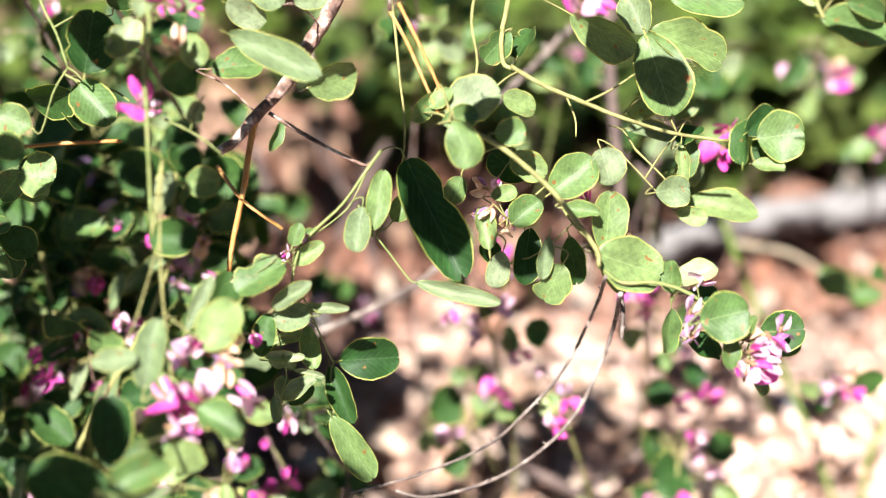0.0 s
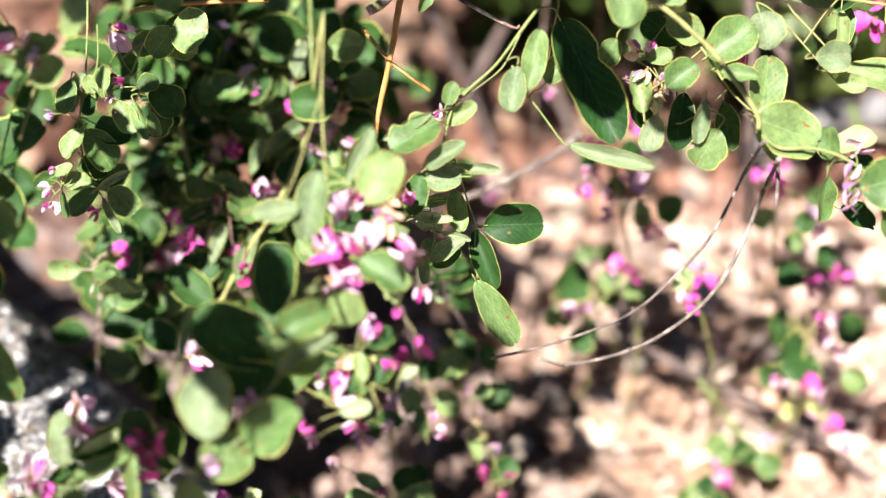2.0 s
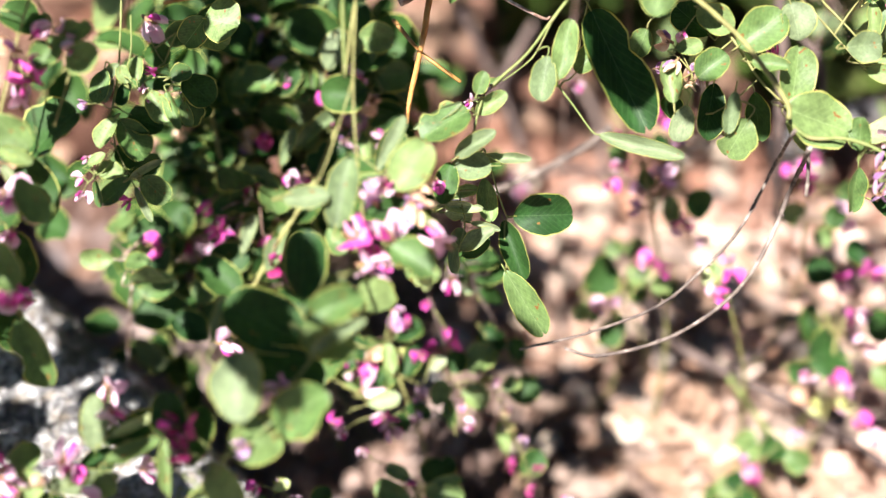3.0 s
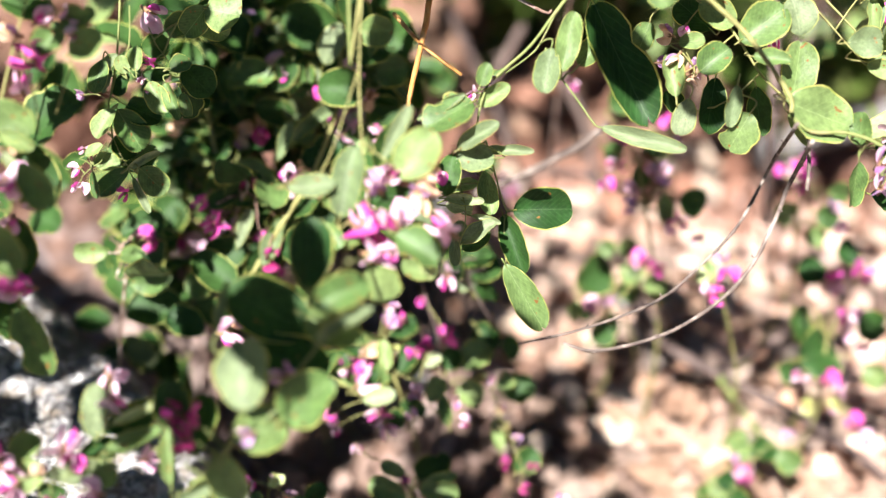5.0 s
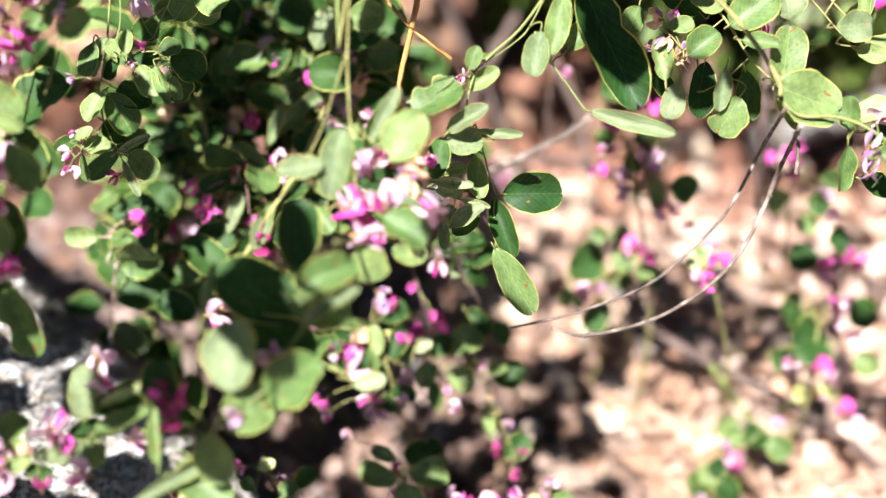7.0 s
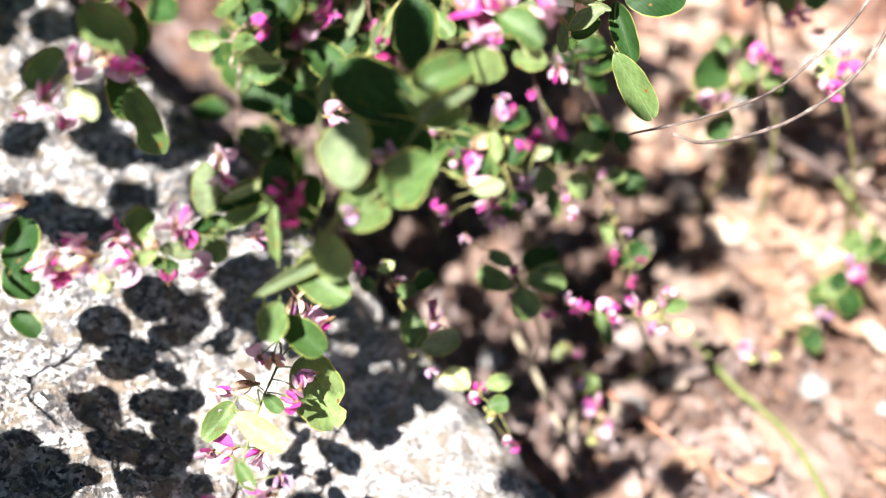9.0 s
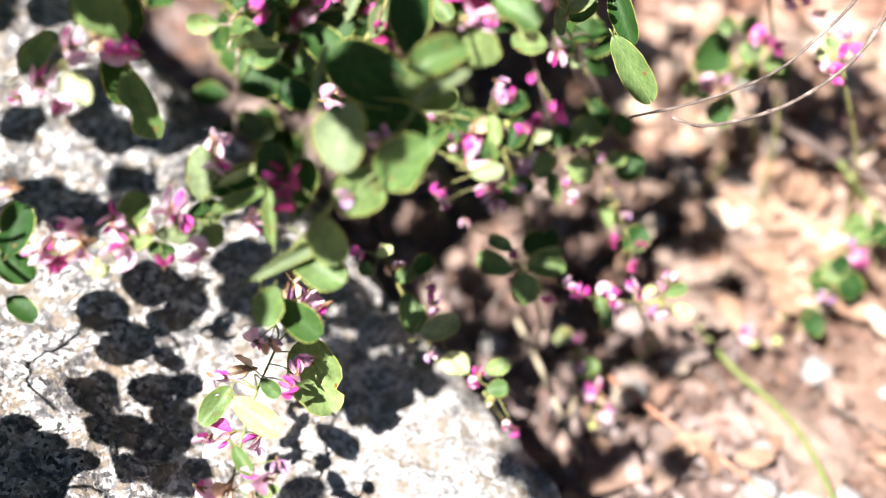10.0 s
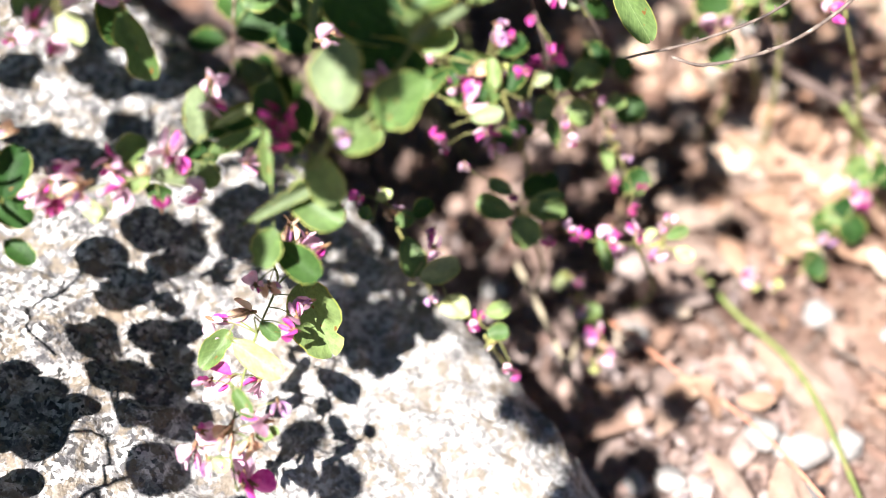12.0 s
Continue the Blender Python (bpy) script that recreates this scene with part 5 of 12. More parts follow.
crown_main.stem(0.0005, 0.0004, (0.05, 0.42, 0.4), (0.041, 0.3598, 0.3456), (0.0319, 0.2996, 0.2313))
crown_main.stem(0.0005, 0.0004, (0.05, 0.42, 0.4), (0.0695, 0.3602, 0.3476), (0.089, 0.3003, 0.2351))
crown_main.stem(0.0007, 0.0005, (0.05, 0.42, 0.4), (0.0848, 0.3507, 0.3533), (0.1195, 0.2813, 0.2466))
crown_main.stem(0.0007, 0.0005, (0.05, 0.42, 0.4), (0.0409, 0.3536, 0.3462), (0.0318, 0.2871, 0.2324))
grow(crown_main)
crown_left = Branch(clover_left, "brown")
crown_left.stem(0.004, 0.0025, (-0.16, 0.56, 0), (-0.136, 0.51, 0.182), (-0.1, 0.36, 0.38))
crown_left.stem(0.0008, 0.0006, (-0.1, 0.36, 0.38), (-0.0591, 0.3174, 0.344), (-0.0181, 0.2748, 0.2481))
crown_left.stem(0.0005, 0.0004, (-0.1, 0.36, 0.38), (-0.0726, 0.3271, 0.3387), (-0.0451, 0.2942, 0.2374))
crown_left.stem(0.0007, 0.0005, (-0.1, 0.36, 0.38), (-0.0871, 0.3281, 0.3193), (-0.0741, 0.2962, 0.1986))
crown_left.stem(0.0008, 0.0006, (-0.1, 0.36, 0.38), (-0.0904, 0.3077, 0.3321), (-0.0808, 0.2554, 0.2242))
grow(crown_left)
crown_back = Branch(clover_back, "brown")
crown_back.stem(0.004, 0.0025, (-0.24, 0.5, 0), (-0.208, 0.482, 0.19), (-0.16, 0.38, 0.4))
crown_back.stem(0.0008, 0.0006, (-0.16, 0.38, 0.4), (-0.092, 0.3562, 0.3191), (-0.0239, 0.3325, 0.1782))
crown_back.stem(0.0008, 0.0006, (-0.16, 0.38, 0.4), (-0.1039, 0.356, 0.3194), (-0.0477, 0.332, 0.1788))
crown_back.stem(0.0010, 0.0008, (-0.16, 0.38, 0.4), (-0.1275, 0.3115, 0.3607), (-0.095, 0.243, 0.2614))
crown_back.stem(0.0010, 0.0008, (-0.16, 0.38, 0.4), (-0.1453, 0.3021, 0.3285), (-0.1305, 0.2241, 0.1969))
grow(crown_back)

upper_stem = Branch(clover, "brown")
upper_stem.stem(0.00200, 0.00110, (0.0196, 0.3129, 0.2305), (0.019, 0.308, 0.2243), (0.0146, 0.3034, 0.2181), (0.0126, 0.3014, 0.2156), (0.0071, 0.2964, 0.2089), (0.0005, 0.2924, 0.2035), (-0.0051, 0.2888, 0.1986), (-0.0087, 0.2875, 0.1968))
upper_stem.stem(0.00050, 0.00030, (0.0031, 0.2925, 0.2038), (0.0139, 0.288, 0.1986), (0.0242, 0.2843, 0.1944), (0.0262, 0.2844, 0.1946))
upper_stem.leaf('u', (-0.0105, 0.304, 0.2091), (0.0014, 0.3068, 0.2087), 0.0087, (0.15, -0.51, 0.84))
upper_stem.leaf('u', (0.012, 0.3003, 0.2056), (0.0234, 0.3019, 0.2097), 0.0101, (0.16, -0.99, -0.06))
upper_stem.leaf('u', (0.0062, 0.2912, 0.2022), (0.0031, 0.2869, 0.1968), 0.0033, (0.53, -0.78, 0.32))
upper_stem.leaf('b', (-0.0026, 0.2809, 0.2312), (0.017, 0.2701, 0.2263), 0.0073, (-0.19, -0.67, 0.72))
upper_stem.leaf('b', (-0.0037, 0.2898, 0.2339), (0.0045, 0.2898, 0.2289), 0.0063, (0.15, -0.96, 0.25))
upper_stem.leaf('b', (0.002, 0.2922, 0.2373), (0.0086, 0.2881, 0.2338), 0.0065, (-0.12, -0.74, 0.66))
upper_stem.leaf('b', (0.011, 0.2892, 0.2339), (0.0183, 0.2923, 0.2341), 0.0051, (0.33, -0.82, 0.47))
grow(upper_stem)

orange_twig = Branch(clover, "orange")
orange_twig.stem(0.00081, 0.00056, (0.0005, 0.2924, 0.2035), (-0.001, 0.2895, 0.1996), (-0.0034, 0.2815, 0.1894), (-0.0064, 0.2735, 0.1791), (-0.0072, 0.2703, 0.1749))
orange_twig.stem(0.00050, 0.00037, (-0.0105, 0.2941, 0.188), (-0.0035, 0.2803, 0.1878), (0.0055, 0.2758, 0.1826))
orange_twig.stem(0.00043, 0.00031, (0.0318, 0.2871, 0.2324), (0.0353, 0.2828, 0.2271), (0.0381, 0.2785, 0.2218), (0.0416, 0.2731, 0.215))
orange_twig.stem(0.00043, 0.00031, (0.0337, 0.2882, 0.2338), (0.0383, 0.2819, 0.2261), (0.0417, 0.2769, 0.2198), (0.0446, 0.2718, 0.2136))
orange_twig.stem(0.00050, 0.00043, (-0.0649, 0.294, 0.1935), (-0.0555, 0.2945, 0.1948), (-0.0422, 0.2946, 0.1956), (-0.0322, 0.2944, 0.1958))
grow(orange_twig)

lower_twig = Branch(clover, "green")
lower_twig.stem(0.00042, 0.00032, (0.0291, 0.2721, 0.2063), (0.026, 0.2696, 0.2033), (0.0205, 0.2648, 0.1977), (0.0143, 0.2612, 0.1934), (0.0109, 0.2591, 0.1911))
lower_twig.stem(0.00030, 0.00022, (0.0109, 0.2591, 0.1911), (0.0094, 0.256, 0.1874), (0.0079, 0.252, 0.1827), (0.004, 0.2491, 0.1793))
lower_twig.stem(0.00022, 0.00015, (0.026, 0.2696, 0.2033), (0.0229, 0.2656, 0.1986), (0.0205, 0.2635, 0.1961), (0.0149, 0.2608, 0.193))
lower_twig.stem(0.00022, 0.00017, (0.0108, 0.2561, 0.1782), (0.0125, 0.2575, 0.1706), (0.0144, 0.259, 0.1616), (0.0162, 0.2593, 0.1557), (0.0179, 0.2594, 0.1559))
lower_twig.stem(0.00021, 0.00016, (0.0162, 0.2593, 0.1557), (0.0155, 0.257, 0.153), (0.016, 0.251, 0.146))
lower_twig.stem(0.00025, 0.00019, (0.0236, 0.2652, 0.1966), (0.0264, 0.2616, 0.1924), (0.0304, 0.2581, 0.1882), (0.0344, 0.2545, 0.1839), (0.0361, 0.254, 0.1833))
lower_twig.stem(0.00018, 0.00013, (0.004, 0.2555, 0.1745), (0.0052, 0.2511, 0.1693), (0.0064, 0.247, 0.1645), (0.0052, 0.2434, 0.1602))
lower_twig.leaf('d', (0.0345, 0.2732, 0.2028), (0.0462, 0.2525, 0.1847), 0.0121, (0.09, -0.63, 0.77))
lower_twig.leaf('b', (0.0359, 0.2546, 0.1829), (0.0545, 0.2503, 0.18), 0.0040, (-0.09, -0.79, 0.60))
lower_twig.leaf('b', (0.0246, 0.2615, 0.1991), (0.0229, 0.2542, 0.1921), 0.0059, (-0.12, -0.67, 0.73))
lower_twig.leaf('u', (0.0269, 0.2583, 0.1949), (0.0295, 0.2664, 0.2051), 0.0054, (-0.05, -0.77, 0.63))
lower_twig.leaf('u', (0.0311, 0.2647, 0.1925), (0.0367, 0.2674, 0.1978), 0.0054, (-0.24, -0.74, 0.63))
lower_twig.leaf('u', (0.0091, 0.2574, 0.1868), (0.0158, 0.2592, 0.1909), 0.0041, (-0.10, -0.84, 0.53))
lower_twig.leaf('u', (0.0093, 0.2568, 0.1924), (0.011, 0.2593, 0.1967), 0.0036, (-0.06, -0.85, 0.52))
lower_twig.leaf('u', (0.0109, 0.262, 0.1906), (0.0149, 0.2625, 0.1927), 0.0022, (-0.27, -0.71, 0.66))
lower_twig.leaf('b', (0.0048, 0.2474, 0.1824), (0.0131, 0.2485, 0.1886), 0.0040, (-0.37, -0.70, 0.61))
lower_twig.leaf('b', (0.0105, 0.2529, 0.1782), (0.0213, 0.2498, 0.18), 0.0026, (-0.30, -0.66, 0.69))
lower_twig.leaf('b', (0.0124, 0.2493, 0.1786), (0.0042, 0.2475, 0.179), 0.0066, (0.17, -0.59, 0.79))
lower_twig.leaf('p', (0.0018, 0.2493, 0.1673), (0.0106, 0.2499, 0.1661), 0.0027, (0.13, -0.75, 0.64))
lower_twig.leaf('p', (0.0018, 0.2534, 0.162), (0.0082, 0.2534, 0.1604), 0.0040, (0.20, -0.54, 0.81))
lower_twig.leaf('u', (0.0108, 0.2596, 0.167), (0.0125, 0.251, 0.161), 0.0048, (-0.10, -0.58, 0.81))
lower_twig.leaf('p', (0.0077, 0.2514, 0.1606), (0.0146, 0.2504, 0.1592), 0.0017, (0.05, -0.67, 0.74))
lower_twig.leaf('b', (0.0056, 0.2445, 0.1583), (0.0131, 0.2462, 0.1629), 0.0044, (-0.37, -0.50, 0.78))
lower_twig.leaf('d', (0.0057, 0.25, 0.1519), (0.012, 0.251, 0.1565), 0.0045, (-0.24, -0.82, 0.51))
lower_twig.leaf('b', (0.0046, 0.2468, 0.1558), (0.0052, 0.2503, 0.1602), 0.0040, (0.04, -0.79, 0.61))
lower_twig.leaf('b', (0.0037, 0.2452, 0.1598), (0.0041, 0.2399, 0.1553), 0.0028, (-0.20, -0.64, 0.74))
lower_twig.leaf('d', (0.0176, 0.2588, 0.1564), (0.032, 0.2603, 0.1555), 0.0101, (0.12, -0.77, 0.63))
lower_twig.leaf('d', (0.0153, 0.2593, 0.1546), (0.02, 0.2491, 0.1449), 0.0059, (-0.13, -0.72, 0.69))
lower_twig.leaf('u', (0.0156, 0.2484, 0.1486), (0.0248, 0.2411, 0.1347), 0.0072, (0.09, -0.85, 0.51))
lower_twig.leaf('u', (0.0017, 0.2608, 0.1608), (0.0097, 0.2634, 0.1608), 0.0031, (0.18, -0.56, 0.81))
lower_twig.flower('p', (0.0077, 0.2579, 0.1897), (-0.19, -0.92, 0.35), 0.0026)
lower_twig.flower('v', (0.0116, 0.2586, 0.193), (-0.64, -0.74, 0.21), 0.0024)
lower_twig.flower('v', (0.0069, 0.2533, 0.1906), (0.40, -0.88, 0.25), 0.0021)
lower_twig.flower('p', (0.0104, 0.2621, 0.1921), (-0.69, -0.17, 0.70), 0.0019)
grow(lower_twig)

hanging_spray = Branch(clover, "olive")
hanging_spray.stem(0.00062, 0.00050, (0.0593, 0.3016, 0.2352), (0.0584, 0.2969, 0.2292), (0.0567, 0.2923, 0.2233), (0.0568, 0.2884, 0.2183), (0.0586, 0.2874, 0.2171))
hanging_spray.stem(0.00056, 0.00037, (0.0582, 0.2831, 0.2202), (0.0649, 0.2804, 0.217), (0.0741, 0.2775, 0.2139), (0.0821, 0.2752, 0.2113), (0.0932, 0.2726, 0.2086), (0.1056, 0.271, 0.2071))
hanging_spray.stem(0.00031, 0.00019, (0.0741, 0.2775, 0.2139), (0.0798, 0.279, 0.216), (0.0855, 0.2811, 0.2189))
hanging_spray.stem(0.00028, 0.00019, (0.0708, 0.2829, 0.2121), (0.0726, 0.2799, 0.2083), (0.0727, 0.2774, 0.2051))
hanging_spray.stem(0.00028, 0.00019, (0.0859, 0.275, 0.2028), (0.0909, 0.2717, 0.1988), (0.097, 0.2673, 0.1935))
hanging_spray.stem(0.00037, 0.00025, (0.0521, 0.313, 0.2238), (0.0509, 0.3081, 0.2175), (0.052, 0.3023, 0.2102), (0.0505, 0.2982, 0.205))
hanging_spray.stem(0.00037, 0.00025, (0.0319, 0.2996, 0.2313), (0.0329, 0.2933, 0.2233), (0.0336, 0.287, 0.2153), (0.0344, 0.2815, 0.2084), (0.0342, 0.2776, 0.2034))
hanging_spray.stem(0.00062, 0.00050, (0.0443, 0.2674, 0.2164), (0.0503, 0.2653, 0.2141), (0.0562, 0.2628, 0.2112), (0.0632, 0.2588, 0.2064), (0.0679, 0.2553, 0.2022), (0.0742, 0.2494, 0.1951), (0.0747, 0.2471, 0.1922))
hanging_spray.stem(0.00043, 0.00031, (0.1195, 0.2813, 0.2466), (0.121, 0.2754, 0.2391), (0.1225, 0.273, 0.2361))
hanging_spray.stem(0.00037, 0.00031, (0.089, 0.3003, 0.2351), (0.089, 0.2956, 0.2292), (0.0892, 0.2909, 0.2232))
hanging_spray.stem(0.00031, 0.00025, (0.0892, 0.2909, 0.2232), (0.0908, 0.2838, 0.2142), (0.0955, 0.2767, 0.2054))
hanging_spray.leaf('u', (0.0585, 0.2926, 0.2238), (0.0525, 0.2912, 0.217), 0.0064, (-0.16, -0.93, 0.34))
hanging_spray.leaf('d', (0.0604, 0.2934, 0.2164), (0.0641, 0.2996, 0.2204), 0.0098, (-0.57, -0.07, 0.82))
hanging_spray.leaf('b', (0.0428, 0.2734, 0.2155), (0.0553, 0.2734, 0.2195), 0.0110, (-0.25, -0.58, 0.77))
hanging_spray.leaf('u', (0.0561, 0.2792, 0.2151), (0.0635, 0.2787, 0.2114), 0.0060, (0.31, -0.61, 0.72))
hanging_spray.leaf('u', (0.0447, 0.2632, 0.2196), (0.0477, 0.2575, 0.2111), 0.0078, (-0.08, -0.84, 0.53))
hanging_spray.leaf('u', (0.0422, 0.2673, 0.2162), (0.05, 0.2705, 0.2165), 0.0054, (0.24, -0.66, 0.71))
hanging_spray.leaf('u', (0.0533, 0.2655, 0.2144), (0.0601, 0.2652, 0.2145), 0.0063, (-0.04, -0.78, 0.63))
hanging_spray.leaf('u', (0.0408, 0.2758, 0.2184), (0.036, 0.2718, 0.2138), 0.0049, (0.44, -0.86, 0.27))
hanging_spray.leaf('u', (0.0398, 0.2739, 0.216), (0.0447, 0.2753, 0.2193), 0.0040, (-0.3, -0.64, 0.71))
hanging_spray.leaf('u', (0.0888, 0.2909, 0.2232), (0.0941, 0.2782, 0.2093), 0.0129, (0.08, -0.83, 0.55))
hanging_spray.leaf('u', (0.0723, 0.2944, 0.2267), (0.0866, 0.2869, 0.2215), 0.0096, (-0.46, -0.89, 0.02))
hanging_spray.leaf('u', (0.0901, 0.2913, 0.2237), (0.1081, 0.2911, 0.2153), 0.0102, (0.29, -0.72, 0.63))
hanging_spray.leaf('u', (0.0945, 0.2958, 0.2296), (0.1115, 0.2951, 0.2286), 0.0084, (0, -0.8, 0.6))
hanging_spray.leaf('b', (0.0886, 0.2909, 0.2232), (0.0841, 0.2999, 0.2313), 0.0078, (-0.24, -0.72, 0.65))
hanging_spray.leaf('u', (0.1013, 0.284, 0.181), (0.1185, 0.281, 0.1794), 0.0087, (0.01, -0.45, 0.89))
hanging_spray.leaf('u', (0.1173, 0.2883, 0.1958), (0.1283, 0.2887, 0.1971), 0.0126, (-0.05, -0.74, 0.67))
hanging_spray.leaf('d', (0.1147, 0.2893, 0.1969), (0.1225, 0.2947, 0.1994), 0.0073, (0.46, -0.62, 0.64))
hanging_spray.leaf('d', (0.1137, 0.2847, 0.191), (0.1163, 0.2951, 0.1983), 0.0067, (-0.85, -0.14, 0.5))
hanging_spray.leaf('d', (0.1184, 0.293, 0.1933), (0.1212, 0.2881, 0.1884), 0.0057, (-0.23, -0.85, 0.47))
hanging_spray.leaf('u', (0.1158, 0.2848, 0.1912), (0.1234, 0.2826, 0.1909), 0.0041, (-0.05, -0.3, 0.95))
hanging_spray.leaf('u', (0.1016, 0.2895, 0.1965), (0.1005, 0.2823, 0.1894), 0.0042, (0.38, -0.68, 0.63))
hanging_spray.leaf('b', (0.0999, 0.2934, 0.1844), (0.1065, 0.2914, 0.1836), 0.0075, (-0.22, -0.89, 0.4))
hanging_spray.leaf('b', (0.0865, 0.2911, 0.1978), (0.1005, 0.2922, 0.1937), 0.0058, (0.29, -0.29, 0.91))
hanging_spray.leaf('u', (0.088, 0.2976, 0.1977), (0.0948, 0.2992, 0.2003), 0.0060, (-0.02, -0.84, 0.54))
hanging_spray.leaf('u', (0.0985, 0.2968, 0.1972), (0.1047, 0.2997, 0.1994), 0.0049, (0.12, -0.75, 0.65))
hanging_spray.leaf('d', (0.0976, 0.284, 0.1979), (0.1036, 0.2888, 0.1993), 0.0064, (-0.24, 0.01, 0.97))
hanging_spray.leaf('u', (0.1221, 0.2732, 0.2363), (0.1372, 0.274, 0.2307), 0.0094, (0.56, -0.61, 0.56))
hanging_spray.leaf('u', (0.1275, 0.2751, 0.2391), (0.1365, 0.2745, 0.2352), 0.0049, (0.18, -0.82, 0.55))
hanging_spray.leaf('u', (0.121, 0.2747, 0.2382), (0.1188, 0.2801, 0.242), 0.0051, (-0.59, -0.62, 0.52))
hanging_spray.leaf('u', (0.034, 0.2813, 0.1849), (0.0386, 0.2848, 0.186), 0.0059, (0.38, -0.69, 0.62))
hanging_spray.stem(0.00031, 0.00019, (0.0574, 0.2785, 0.1967), (0.0596, 0.2748, 0.1923), (0.0609, 0.2698, 0.1866), (0.0623, 0.2631, 0.179), (0.0659, 0.2615, 0.177))
hanging_spray.flower('m', (0.1122, 0.2992, 0.1839), (-0.39, -0.92, -0.06), 0.0070)
hanging_spray.flower('m', (0.1138, 0.303, 0.1888), (-0.77, -0.59, 0.24), 0.0056)
hanging_spray.flower('p', (0.0697, 0.2678, 0.2438), (-0.13, -0.11, 0.99), 0.0068)
hanging_spray.flower('m', (0.074, 0.268, 0.2442), (0.75, -0.66, 0.05), 0.0057)
grow(hanging_spray)

right_cluster = Branch(clover, "olive")
right_cluster.stem(0.00032, 0.00027, (0.0571, 0.2757, 0.2042), (0.0656, 0.2699, 0.1973), (0.0712, 0.2643, 0.1907), (0.0771, 0.2605, 0.1861))
right_cluster.stem(0.00022, 0.00017, (0.0656, 0.2699, 0.1973), (0.0581, 0.2659, 0.1926), (0.0525, 0.2634, 0.1898))
right_cluster.stem(0.00020, 0.00015, (0.0712, 0.2643, 0.1907), (0.0656, 0.2611, 0.1869), (0.0612, 0.2594, 0.185))
right_cluster.stem(0.00022, 0.00017, (0.0828, 0.274, 0.2021), (0.0868, 0.2712, 0.1987), (0.0905, 0.2684, 0.1954), (0.0945, 0.2655, 0.192))
right_cluster.leaf('u', (0.0661, 0.266, 0.198), (0.0759, 0.2699, 0.2042), 0.0094, (-0.13, -0.74, 0.66))
right_cluster.leaf('u', (0.0577, 0.2737, 0.2031), (0.0654, 0.2697, 0.2001), 0.0068, (-0.12, -0.73, 0.68))
right_cluster.leaf('d', (0.061, 0.2738, 0.1961), (0.0539, 0.2801, 0.1997), 0.0081, (-0.19, -0.65, 0.74))
right_cluster.leaf('u', (0.0687, 0.2629, 0.196), (0.0765, 0.2597, 0.1967), 0.0040, (-0.29, -0.53, 0.80))
right_cluster.leaf('u', (0.0782, 0.2598, 0.1859), (0.0797, 0.2669, 0.1975), 0.0086, (0.09, -0.85, 0.51))
right_cluster.leaf('u', (0.0751, 0.2535, 0.1905), (0.0897, 0.2535, 0.1838), 0.0124, (0.32, -0.66, 0.68))
right_cluster.leaf('p', (0.0766, 0.2559, 0.1859), (0.0823, 0.253, 0.1789), 0.0026, (-0.06, -0.94, 0.34))
right_cluster.leaf('d', (0.0619, 0.2662, 0.1882), (0.0594, 0.2558, 0.1803), 0.0071, (0.28, -0.62, 0.73))
right_cluster.leaf('u', (0.0521, 0.2583, 0.1885), (0.0512, 0.2665, 0.1945), 0.0049, (-0.17, -0.60, 0.78))
right_cluster.leaf('u', (0.0573, 0.2621, 0.1926), (0.0637, 0.2644, 0.1973), 0.0068, (-0.20, -0.74, 0.64))
right_cluster.leaf('b', (0.0652, 0.2581, 0.1918), (0.0634, 0.2528, 0.1842), 0.0037, (-0.03, -0.82, 0.57))
right_cluster.leaf('d', (0.0703, 0.2626, 0.1885), (0.0721, 0.2581, 0.178), 0.0061, (0.16, -0.90, 0.41))
right_cluster.leaf('u', (0.0682, 0.2551, 0.1865), (0.0638, 0.252, 0.1785), 0.0083, (-0.25, -0.85, 0.47))
right_cluster.leaf('u', (0.053, 0.2678, 0.1962), (0.059, 0.2688, 0.1966), 0.0040, (0.07, -0.68, 0.73))
right_cluster.leaf('b', (0.0778, 0.2735, 0.2043), (0.0797, 0.2672, 0.199), 0.0081, (0.13, -0.61, 0.78))
right_cluster.leaf('b', (0.089, 0.2642, 0.1986), (0.0969, 0.2655, 0.1987), 0.0072, (0.13, -0.82, 0.56))
right_cluster.leaf('u', (0.0964, 0.2763, 0.2029), (0.0967, 0.2711, 0.1957), 0.0033, (-0.13, -0.81, 0.58))
right_cluster.leaf('u', (0.0946, 0.2652, 0.1922), (0.1013, 0.2634, 0.1913), 0.0043, (-0.13, -0.78, 0.61))
right_cluster.leaf('u', (0.0466, 0.27, 0.2002), (0.0444, 0.2676, 0.1944), 0.0053, (-0.27, -0.85, 0.44))
right_cluster.leaf('d', (0.0547, 0.2636, 0.1806), (0.0514, 0.2659, 0.1851), 0.0054, (0.34, -0.71, 0.62))
right_cluster.leaf('b', (0.0552, 0.2585, 0.1879), (0.0529, 0.2544, 0.181), 0.0055, (-0.12, -0.83, 0.54))
right_cluster.flower('m', (0.0747, 0.2681, 0.1944), (-0.34, -0.15, 0.93), 0.0036)
right_cluster.flower('o', (0.0565, 0.2656, 0.1898), (-0.05, -0.55, 0.83), 0.0059)
right_cluster.flower('p', (0.0582, 0.2666, 0.1904), (-0.09, -0.99, -0.11), 0.0042)
right_cluster.flower('o', (0.0509, 0.2717, 0.1962), (-0.76, -0.39, 0.52), 0.0048)
right_cluster.flower('p', (0.0546, 0.2705, 0.1982), (-0.26, -0.92, -0.29), 0.0029)
right_cluster.flower('o', (0.0833, 0.2643, 0.1855), (-0.73, -0.25, 0.63), 0.0040)
right_cluster.flower('o', (0.052, 0.2636, 0.1948), (-0.61, -0.70, -0.38), 0.0039)
